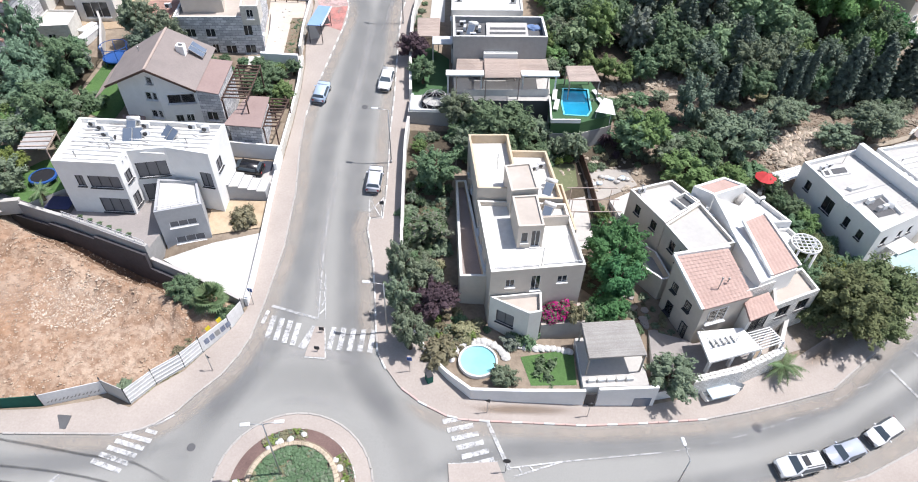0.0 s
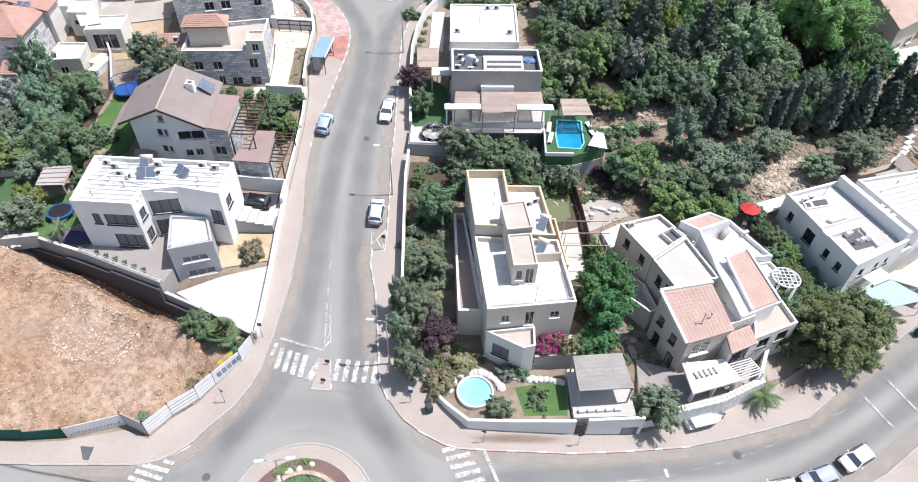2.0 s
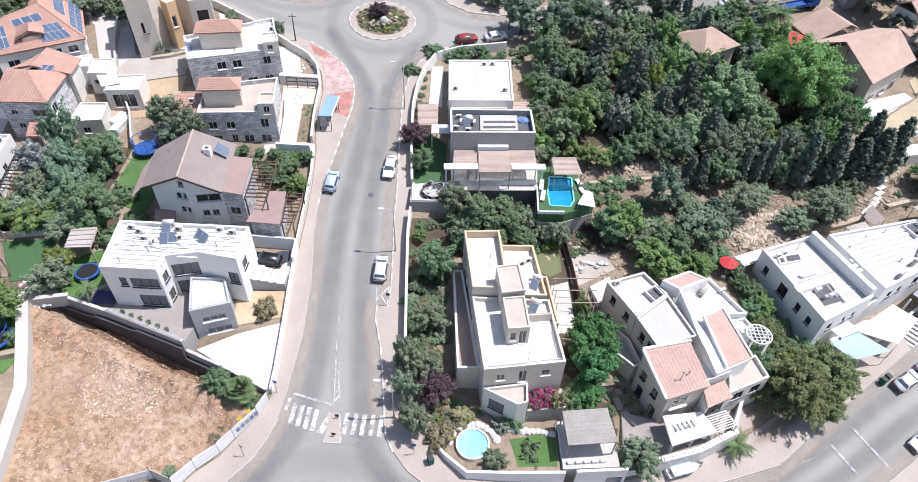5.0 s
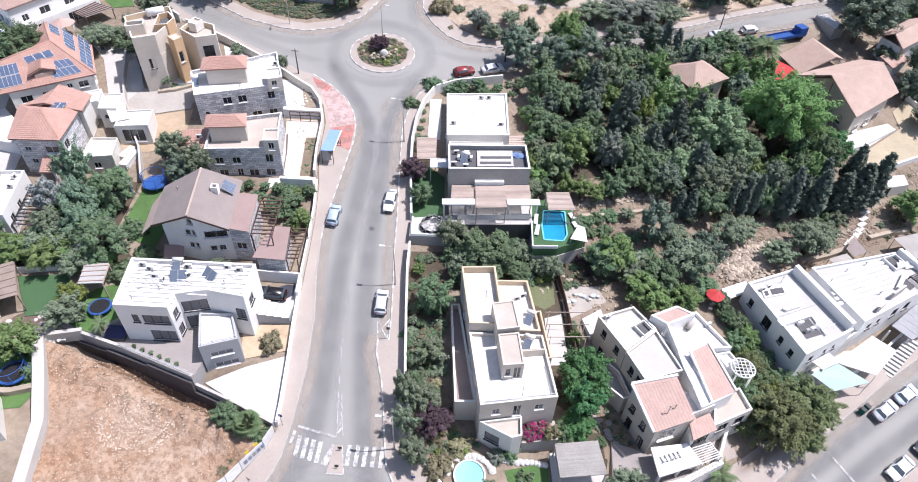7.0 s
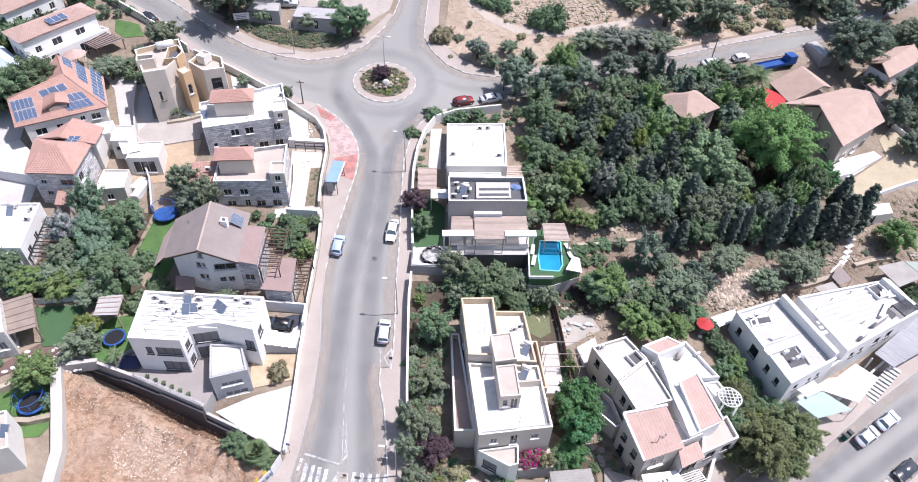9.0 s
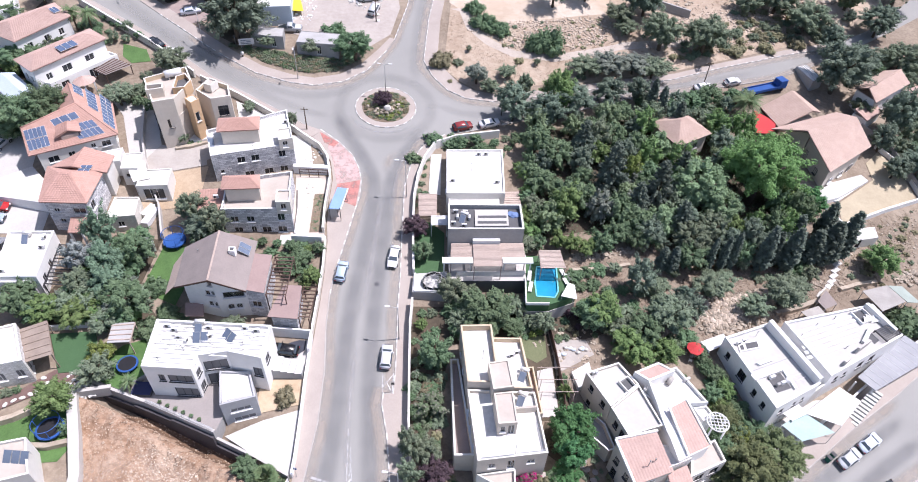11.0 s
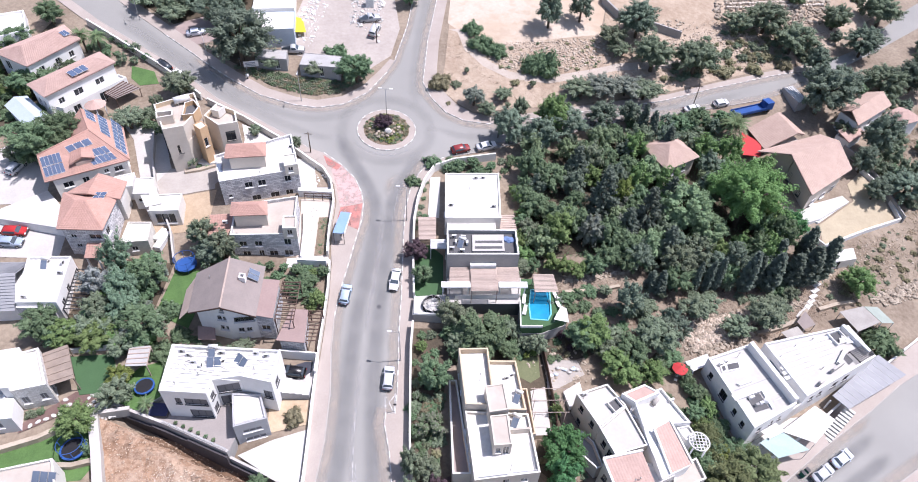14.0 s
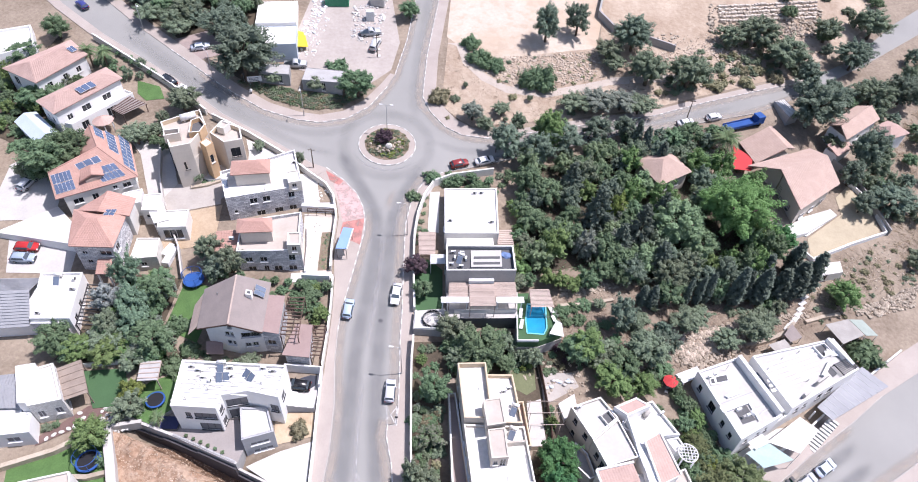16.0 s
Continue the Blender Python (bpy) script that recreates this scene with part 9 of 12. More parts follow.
# the first one stands in for a grey covered heap by the wall
for x, y in ((-1.0, 32.6), (57.0, 49.8), (56.2, 49.2)):
    r = thing("wheelie_bin", x, y, ground(x, y) + 0.14, "dark green wheeled bin beside a wall", "bin", "wheeled bins")
    bm = bmesh.new()
    box(bm, pose(x, y, ground(x, y) + 0.14, 0, 0, 30), 0.6, 0.7, 1.0, bevel=0.05)
    part("body", bm, GREENNET, r)
    bm = bmesh.new()
    box(bm, pose(x, y, ground(x, y) + 1.14, 0, 0, 30), 0.64, 0.76, 0.07, bevel=0.03)
    part("lid", bm, DARKMETAL, r)


# ---- things on roofs ----
def solar_heater(x, y, z, heading, panels=1, tank=True):
    """Solar water heater: tilted collectors on a stand, with a white tank behind."""
    m = pose(x, y, z, 0, 0, heading)
    root = thing("solar_water_heater", x, y, z, "solar water heater with a tilted blue collector", "solar heater", "solar heaters")
    for k in range(panels):
        at = (k - (panels - 1) / 2) * 1.05
        t = m @ Matrix.Translation((at, 0, 0.25)) @ pose(0, 0, 0, 38)
        bm = bmesh.new()
        box(bm, t, 1.0, 1.9, 0.09, bevel=0.015)
        p = part("collector_frame", bm, METAL, root)
        bm = bmesh.new()
        box(bm, t @ Matrix.Translation((0, 0, 0.085)), 0.9, 1.8, 0.012)
        part("collector_glass", bm, COLLECTOR, p)
        for s in (-0.45, 0.45):
            bm = bmesh.new()
            a, b = t @ Vector((s, 0.85, 0)), m @ Vector((at + s, 0.75, 0))
            rod(bm, a, b, 0.025, n=5)
            part("leg", bm, METAL, root)
            bm = bmesh.new()
            rod(bm, t @ Vector((s, -0.85, 0)), m @ Vector((at + s, -0.75, 0)), 0.025, n=5)
            part("leg", bm, METAL, root)
    if tank:
        bm = bmesh.new()
        rod(bm, m @ Vector((-0.65, 1.25, 0.75)), m @ Vector((0.65, 1.25, 0.75)), 0.28, n=14)
        part("tank", bm, TANK, root)
        for s in (-0.4, 0.4):
            bm = bmesh.new()
            box(bm, m @ Matrix.Translation((s, 1.25, 0)), 0.08, 0.4, 0.55)
            part("stand", bm, METAL, root)


def ac_unit(x, y, z, heading):
    m = pose(x, y, z, 0, 0, heading)
    root = thing("air_conditioner", x, y, z, "white air conditioner outdoor unit on a roof", "air conditioner", "air conditioners")
    bm = bmesh.new()
    box(bm, m @ Matrix.Translation((0, 0, 0.08)), 0.85, 0.35, 0.62, bevel=0.02)
    part("case", bm, WHITEMETAL, root)
    bm = bmesh.new()
    rod(bm, m @ Vector((-0.12, -0.17, 0.4)), m @ Vector((-0.12, -0.2, 0.4)), 0.24, n=14)
    part("fan_grille", bm, DARKMETAL, root)
    for s in (-0.32, 0.32):
        bm = bmesh.new()
        box(bm, m @ Matrix.Translation((s, 0, 0)), 0.06, 0.36, 0.08)
        part("foot", bm, DARKMETAL, root)


def vent_pipe(x, y, z, h=0.9, bend=True):
    root = thing("vent_pipe", x, y, z, "slim grey vent pipe with a cowl", "vent pipe", "vent pipes")
    bm = bmesh.new()
    rod(bm, (x, y, z), (x, y, z + h), 0.06, n=8)
    part("pipe", bm, METAL, root)
    bm = bmesh.new()
    rod(bm, (x, y, z + h - 0.02), (x, y, z + h + 0.14), 0.13, 0.05, n=8)
    part("cowl", bm, METAL, root)


def mast(x, y, z, h):
    root = thing("aerial", x, y, z, "thin metal aerial mast on a roof", "aerial", "aerials")
    bm = bmesh.new()
    rod(bm, (x, y, z), (x, y, z + h), 0.035, n=6)
    part("mast", bm, METAL, root)
    for k in range(3):
        bm = bmesh.new()
        beam(bm, (x - 0.4 + 0.08 * k, y, z + h - 0.15 - 0.2 * k), (x + 0.4 - 0.08 * k, y, z + h - 0.15 - 0.2 * k), 0.02, 0.02)
        part("rod", bm, METAL, root)


def panel_array(a, b, c, rows, cols, label):
    """Solar panels side by side on a slope: a is a low corner, b the other low corner, c above a."""
    a, b, c = Vector(a), Vector(b), Vector(c)
    root = thing("solar_array", *a, label, "solar panels", "solar arrays")
    u, v = (b - a) / cols, (c - a) / rows
    n = u.cross(v).normalized()
    if n.z < 0:
        n = -n
    for i in range(cols):
        for j in range(rows):
            p = a + u * i + v * j + n * 0.16
            bm = bmesh.new()
            slab(bm, [p + u * 0.03 + v * 0.03, p + u * 0.97 + v * 0.03, p + u * 0.97 + v * 0.97, p + u * 0.03 + v * 0.97], 0.04)
            f = part("panel", bm, WHITEMETAL, root)
            bm = bmesh.new()
            e = n * 0.008
            quad(bm, *(p + e + u * s + v * t for s, t in ((0.06, 0.05), (0.94, 0.05), (0.94, 0.95), (0.06, 0.95))))
            part("cell_sheet", bm, SOLAR, f)


# white house
ZA = 7.24
solar_heater(-34.6, 52.6, ZA, 8, 2, False)
solar_heater(-30.9, 53.2, ZA, -35, 2, False)
solar_heater(-35.4, 54.0, ZA, 5, 1)
for x, y, a in ((-37.5, 52.6, 5), (-38.6, 53.8, 0), (-36.4, 52.2, 90), (-34.0, 54.6, 5), (-33.4, 53.2, 40), (-27.4, 54.6, 10), (-29.0, 54.9, 0), (-39.8, 54.4, 0)):
    ac_unit(x, y, ZA, a)
for x, y in ((-38.9, 48.8), (-36.2, 50.6), (-31.5, 54.3), (-28.6, 52.2)):
    vent_pipe(x, y, ZA, 0.7)
bm = bmesh.new()
rng_pipe = random.Random(4)
for k in range(34):
    x, y = rng_pipe.uniform(-40, -27), rng_pipe.uniform(51.0, 55.0)
    beam(bm, (x, y, ZA + 0.06), (x + rng_pipe.uniform(-2, 2), y + rng_pipe.uniform(-1.2, 1.0), ZA + 0.06), 0.06, 0.05)
ob = tagged(part("roof_pipes", bm, GREYWALL), "loose grey pipes and cables across a white roof", "pipes", "", "stuff")
# gabled house: dormer light and heater
solar_heater(-32.9, 68.4, 9.35, 95, 2, False)
vent_pipe(-39.4, 66.8, 9.7, 0.6)
# beige villa
solar_heater(9.7, 48.6, 3.2, -20)
solar_heater(10.0, 52.6, 3.2, -20)
mast(9.0, 41.2, 3.2, 2.6)
mast(4.4, 55.0, 4.1, 2.2)
for x, y in ((4.6, 50.8), (8.6, 56.4), (9.4, 57.0)):
    ac_unit(x, y, 4.1 if x < 6 else 3.2, 20)
# grey house with the white-edged roof
for x, y, a in ((-1.2, 81.6, 10), (-0.8, 80.2, 90), (-1.4, 78.6, 5), (0.4, 78.2, 5), (0.4, 81.6, 0), (1.2, 80.2, 90)):
    ac_unit(x, y, 8.27, a)
solar_heater(0.0, 79.6, 8.27, -15, 1)
r = thing("roof_light", 5.0, 80.4, 8.27, "low concrete roof lights with a pale frame", "roof light")
bm = bmesh.new()
prism(bm, [(2.2, 78.3), (7.8, 78.9), (7.6, 83.0), (2.0, 82.4)], 8.26, 8.56)
part("panel", bm, CONCRETE, r)
for y0, y1 in ((78.9, 79.5), (80.3, 80.9)):
    bm = bmesh.new()
    prism(bm, [(2.6, y0), (7.4, y0 + 0.5), (7.4, y1 + 0.5), (2.6, y1)], 8.56, 8.6)
    part("slot", bm, DARKGREY, r)
r = thing("tarpaulin_heap", 8.6, 82.2, 8.27, "crumpled blue tarpaulin on a roof", "tarpaulin")
bm = bmesh.new()
bmesh.ops.create_icosphere(bm, subdivisions=3, radius=1, matrix=pose(8.5, 82.0, 8.3) @ Matrix.Diagonal((1.1, 0.8, 0.4, 1)))
for v in bm.verts:
    v.co += Vector((noise.noise(v.co * 2), noise.noise(v.co * 2 + Vector((7, 0, 0))), noise.noise(v.co * 2.5) * 0.5)) * 0.3
part("sheet", bm, material("tarp_blue", (0.16, 0.24, 0.42), (0.12, 0.18, 0.33)), r)
mast(1.0, 93.6, 7.9, 2.4)
for x, y in ((2.2, 99.2), (3.6, 99.4), (5.8, 91.0), (-2.2, 90.6)):
    ac_unit(x, y, 7.88, 5)
# tiled villa
r = thing("water_boiler", 32.0, 55.4, 1.3, "grey boiler drum lying on a roof terrace", "boiler")
bm = bmesh.new()
rod(bm, (31.4, 54.6, 1.7), (32.2, 55.6, 1.9), 0.38, n=14)
part("drum", bm, REED, r)
bm = bmesh.new()
box(bm, pose(31.8, 55.1, 1.24, 0, 0, 50), 0.9, 0.5, 0.4)
part("cradle", bm, METAL, r)
ac_unit(34.4, 55.6, 1.26, 30)
ac_unit(20.8, 55.2, 1.96, 25)
mast(20.6, 54.6, 1.96, 1.6)
vent_pipe(26.6, 41.9, 1.0, 1.5)
vent_pipe(27.6, 42.6, 1.3, 0.5)
# row houses
ac_unit(45.6, 64.6, 0.16, 25)
ac_unit(44.6, 64.0, 0.16, 25)
mast(47.8, 65.8, 0.16, 1.5)
for x, y in ((55.2, 66.4), (58.4, 68.8), (62.0, 70.6), (61.6, 64.6)):
    vent_pipe(x, y, 0.2, 0.6)
r = thing("satellite_dish", 50.0, 57.6, 0.16, "white satellite dish lying by a roof edge", "dish")
bm = bmesh.new()
bmesh.ops.create_cone(bm, cap_ends=True, segments=20, radius1=0.6, radius2=0.15, depth=0.2, matrix=pose(50.2, 57.4, 0.75, 50, 20))
part("dish", bm, TANK, r)
bm = bmesh.new()
rod(bm, (50.2, 57.4, 0.1), (50.2, 57.4, 0.7), 0.04, n=6)
part("mount", bm, METAL, r)
# solar house: arrays on the roof slopes
SW, SE, NE = Vector((-73.9, 84.0, 12.5)), Vector((-62.2, 92.0, 12.5)), Vector((-67.9, 102.2, 12.5))
WEST, KNEE, NORTH = Vector((-75.9, 87.6, 15.6)), Vector((-70.1, 95.2, 16.3)), Vector((-74.8, 101.9, 16.3))


def slope_at(e0, e1, r1, r0, s, t):
    return e0.lerp(e1, s).lerp(r0.lerp(r1, s), t)


for slope, places in (((SW, SE, KNEE, WEST), ((0.03, 0.27, 0.14, 0.88, 2, 5), (0.6, 0.9, 0.1, 0.56, 2, 5), (0.46, 0.84, 0.64, 0.86, 1, 3))),
                      ((SE, NE, NORTH, KNEE), ((0.06, 0.97, 0.05, 0.34, 2, 8), (0.3, 0.96, 0.4, 0.66, 1, 6), (0.6, 0.96, 0.7, 0.94, 1, 3)))):
    for s0, s1, t0, t1, rows, cols in places:
        panel_array(slope_at(*slope, s0, t0), slope_at(*slope, s1, t0), slope_at(*slope, s0, t1), rows, cols, "dark blue solar panels on a red tile roof")
panel_array((-63.2, 79.6, 13.2), (-61.6, 80.2, 12.9), (-63.2, 81.4, 13.3), 2, 2, "pale solar collectors on a hipped tile roof")
panel_array((-79.8, 110.2, 17.8), (-78.0, 113.6, 17.8), (-81.4, 111.0, 18.3), 1, 3, "pale blue collectors on a tile roof")
panel_array((-87.6, 123.6, 19.2), (-87.0, 125.0, 19.2), (-89.2, 124.4, 19.7), 1, 2, "small collectors on a tile roof")
# stone houses
solar_heater(-45.6, 92.0, 11.6, 20)
ac_unit(-34.4, 100.4, 11.55, 20)
ac_unit(-41.2, 80.0, 9.4, 10)
for x, y in ((-38.0, 91.6), (-33.2, 94.6)):
    vent_pipe(x, y, 11.55, 0.7)
solar_heater(-67.8, 68.6, 7.75, 5)
ac_unit(-67.4, 62.0, 7.75, 0)
ac_unit(-65.2, 69.6, 7.75, 90)
ac_unit(-64.4, 67.4, 7.75, 0)
solar_heater(-51.8, 35.4, 4.05, 0, 3, False)


# ---- plants ----
def crown_mesh(name, mat, seed, clumps, leaves, leaf, spread, shape="round", extra=None):
    """A crown of unit radius, from z = 0 to about z = shape height: sprays of leaves that reach out of a lumpy heart, with gaps between."""
    rng = np.random.default_rng(seed)
    waves = rng.normal(size=(4, 3)) * 1.9
    phase = rng.uniform(0, math.tau, 4)
    pts, nrm, way, core = [], [], [], []
    for k in range(clumps):
        around = k * 2.399963 + rng.uniform(-0.5, 0.5)
        c, q = math.cos(around), math.sin(around)
        if shape in ("column", "cone"):
            f = (k + 0.5) / clumps
            if shape == "column":
                rad = 0.56 * min(1.0, 0.5 + 4 * f) * (1 - f) ** 0.5
                base = np.array([c * rad * 0.35, q * rad * 0.35, f * 4.7])
                axis = np.array([c * rad * 0.6, q * rad * 0.6, 0.75 - 0.2 * f])
                thick = 0.05 + 0.17 * (1 - f) ** 0.6
            else:
                rad = 0.12 + 0.9 * (1 - f) ** 0.8 * rng.uniform(0.75, 1.1)
                base = np.array([c * rad * 0.25, q * rad * 0.25, 0.15 + f * 2.5])
                axis = np.array([c * rad * 0.75, q * rad * 0.75, 0.16 - 0.1 * rng.random()])
                thick = 0.06 + 0.1 * (1 - f)
            heart = 0.62 * thick + 0.1 * rad
        else:
            tall = {"round": 0.8, "pine": 1.0, "mound": 0.6}[shape]
            up = 1 - 1.93 * (k + 0.5) / clumps
            flat = math.sqrt(max(0, 1 - up * up))
            v = np.array([flat * c, flat * q, up])
            lump = 0.88 + 0.11 * np.sin(waves @ v + phase).sum() + rng.uniform(-0.08, 0.08)
            lump = min(1.15, max(0.6, lump))
            base, axis = v * lump * 0.5, v * lump * rng.uniform(0.28, 0.44)
            axis = axis + rng.normal(size=3) * 0.12 + np.array([0, 0, 0.06])
            base, axis = base * np.array([1, 1, tall]), axis * np.array([1, 1, tall])
            base[2] += tall
            if shape == "mound":
                base[2] = abs(base[2] - tall) * 1.25 + 0.06
                axis[2] = abs(axis[2])
            if shape == "pine":
                shrink = 1.2 - 0.42 * base[2] / 2
                base[:2] *= shrink
                axis[:2] *= shrink
            thick = spread * rng.uniform(0.6, 0.95)
            heart = spread * 0.62
        s = rng.random((leaves, 1)) ** 0.75
        d = rng.normal(size=(leaves, 3))
        d /= np.linalg.norm(d, axis=1)[:, None]
        p = base + axis * s + d * thick * (1.15 - 0.6 * s) * rng.uniform(0.55, 1.15, (leaves, 1))
        p[:, 2] = np.maximum(p[:, 2], 0.02)
        pts.append(p)
        nrm.append(d * 0.9 + rng.normal(size=(leaves, 3)) * 0.35 + np.array([0, 0, 0.7]))
        way.append(axis / (np.linalg.norm(axis) + 1e-6) + rng.normal(size=(leaves, 3)) * 0.7)
        core.append((base + axis * 0.35, heart * np.array([1, 1, 1.0 if shape != "column" else 2.2])))
    p, n, t = np.concatenate(pts), np.concatenate(nrm), np.concatenate(way)
    n /= np.linalg.norm(n, axis=1)[:, None]
    t -= n * (t * n).sum(1)[:, None]
    t /= np.linalg.norm(t, axis=1)[:, None] + 1e-6
    b = np.cross(n, t)
    s = leaf * rng.uniform(0.6, 1.35, (len(p), 1))
    verts = np.stack([p - t * s * 0.8 - b * s * 0.62, p - t * s * 0.8 + b * s * 0.62, p + t * s * 1.25 - n * s * 0.15], 1).reshape(-1, 3)
    bm = bmesh.new()
    for c, cr in core:
        bmesh.ops.create_icosphere(bm, subdivisions=1, radius=1, matrix=Matrix.Translation(c) @ Matrix.Diagonal((*cr, 1)))
    base = bpy.data.meshes.new(name)
    bm.to_mesh(base)
    bm.free()
    cv = [tuple(v.co) for v in base.vertices]
    cf = [tuple(f.vertices) for f in base.polygons]
    bpy.data.meshes.remove(base)
    k = len(cv)
    faces = cf + [(k + 3 * i, k + 3 * i + 1, k + 3 * i + 2) for i in range(len(p))]
    data = bpy.data.meshes.new(name)
    data.from_pydata(cv + verts.tolist(), [], faces)
    mats = mat if isinstance(mat, (list, tuple)) else [mat]
    for m in mats:
        data.materials.append(m)
    if len(mats) > 1:
        index = np.zeros(len(faces), np.int32)
        index[len(cf):] = rng.random(len(p)) < (extra or 0.5)
        data.polygons.foreach_set("material_index", index)
    data.update()
    return data


def trunk_mesh(seed, mat, fork=0.45, limbs=5, thick=0.07):
    """A tapered trunk with limbs, of unit height."""
    rng = random.Random(seed)
    bm = bmesh.new()
    rod(bm, (0, 0, -0.05), (0.02, 0.01, fork), thick, thick * 0.7, 8)
    for k in range(limbs):
        a = math.tau * (k + rng.random() * 0.5) / limbs
        r = rng.uniform(0.22, 0.42)
        rod(bm, (0.02, 0.01, fork * rng.uniform(0.75, 1.0)), (r * math.cos(a), r * math.sin(a), fork + rng.uniform(0.2, 0.36)), thick * 0.5, thick * 0.18, 6)
    return mesh_of("trunk", bm, mat)


# kind: leaf materials, shape, clumps, leaves in each, leaf size, clump size, share of crown in the height, words
KINDS = {
    "olive": (L_OLIVE, "round", 44, 64, 0.058, 0.26, "grey-green olive tree with a loose crown", "tree"),
    "broad": (L_BROAD, "round", 46, 64, 0.06, 0.27, "dense dark green broadleaf tree", "tree"),
    "lush": (L_LUSH, "round", 46, 66, 0.062, 0.27, "bright green leafy tree in full leaf", "tree"),
    "emerald": (L_EMERALD, "pine", 46, 66, 0.0592, 0.27, "tall bright emerald green tree between two villas", "tree"),
    "midgreen": (L_LUSH, "pine", 46, 66, 0.059, 0.26, "mid-green feathery tree in a wood", "tree"),
    "pine": (L_PINE, "pine", 46, 66, 0.059, 0.26, "dark green pine with an uneven crown", "tree"),
    "bluegreen": (L_BLUE, "pine", 46, 84, 0.05, 0.24, "tall feathery blue-green tree in a garden", "tree"),
    "pale": (L_PALE, "round", 42, 82, 0.05, 0.26, "pale silver-leaved tree between houses", "tree"),
    "purple": (L_PURPLE, "round", 40, 95, 0.055, 0.27, "purple-leaved plum tree with dark foliage", "tree"),
    "silver": (L_SILVER, "round", 42, 82, 0.052, 0.26, "silvery green tree with fine leaves", "tree"),
    "bigolive": (L_BIG, "round", 96, 120, 0.036, 0.2, "large spreading olive-green tree over a pavement", "tree"),
    "yellow": (L_YELLOW, "round", 34, 100, 0.06, 0.3, "yellow-green shrub tree among darker leaves", "tree"),
    "shrub": (L_BROAD, "mound", 22, 48, 0.098, 0.34, "dense green shrub on dry ground", "shrub"),
    "greyshrub": (L_OLIVE, "mound", 22, 48, 0.094, 0.34, "grey-green shrub on dry ground", "shrub"),
    "dryshrub": (L_DRY, "mound", 22, 48, 0.094, 0.34, "half-dry straw-coloured shrub on dusty ground", "shrub"),
    "topiary": (L_BROAD, "mound", 34, 95, 0.055, 0.34, "rounded clipped dark green bush", "shrub"),
    "bougain": ([L_BROAD, L_FLOWER], "mound", 24, 120, 0.075, 0.34, "bougainvillea covered in magenta bracts", "shrub"),
    "oleander": ([L_BROAD, L_WHITEFLOWER], "round", 36, 110, 0.06, 0.3, "oleander bush covered with pale blossom", "shrub"),
    "cypress": (L_CYPRESS, "column", 60, 60, 0.083, 0.4, "tall narrow dark green cypress", "tree"),
    "cedar": (L_CYPRESS, "cone", 80, 62, 0.055, 0.3, "dark blue-green conical conifer in a wood", "tree"),
    "giant": (L_GIANT, "round", 130, 150, 0.027, 0.19, "very large bright green tree above a wood", "tree"),
    "feathery": (L_FEATHER, "round", 90, 100, 0.042, 0.22, "light green feathery tree with an open crown", "tree"),
}
HEIGHT = {"round": 1.75, "pine": 2.15, "mound": 1.15, "column": 5.4, "cone": 2.8}
rng_plants = random.Random(7)
CROWNS, TRUNKS = {}, [trunk_mesh(s, BARK) for s in range(4)]


def plant(kind, x, y, h, r, z=None):
    """A plant of that kind, h high and r in radius, on the hillside."""
    mat, shape, clumps, leaves, leaf, spread, words, category = KINDS[kind]
    fine = 0
    if shape in ("round", "pine") and clumps < 80:
        fine = 3 if r >= 5 else 2 if r >= 3.2 else 1 if y < 76 else 0
    if (kind, fine) not in CROWNS:
        size = ((clumps, leaves, leaf, spread), (round(clumps * 1.15), 72, leaf * 0.92, spread * 0.93), (60, 84, 0.048, 0.23), (110, 100, 0.036, 0.18))[fine]
        CROWNS[kind, fine] = [crown_mesh("crown", mat, 11 * len(CROWNS) + s, *size, shape, 0.6) for s in range(3)]
    z = ground(x, y) if z is None else z
    root = thing("tree" if category == "tree" else "shrub", x, y, z, words, category, kind + " plants")
    lift = {"round": 0.12, "pine": 0.08, "mound": 0.0, "column": 0.03, "cone": 0.06}[shape] * h
    turn = rng_plants.uniform(0, 360)
    wide = r * (1.0 if shape != "column" else 1.0)
    crown = new("crown", rng_plants.choice(CROWNS[kind, fine]))
    crown.parent = root
    crown.matrix_basis = pose(0, 0, lift, 0, 0, turn) @ Matrix.Diagonal((wide, wide * rng_plants.uniform(0.88, 1.1), (h - lift) / HEIGHT[shape], 1))
    if shape != "mound":
        trunk = new("trunk", rng_plants.choice(TRUNKS))
        trunk.parent = root
        girth = min(h, 2.2 * r) * {"pine": 0.55, "column": 0.16, "cone": 0.3}.get(shape, 0.8)
        trunk.matrix_basis = pose(0, 0, 0, 0, 0, turn) @ Matrix.Diagonal((girth, girth, h * 0.95, 1))
    return root


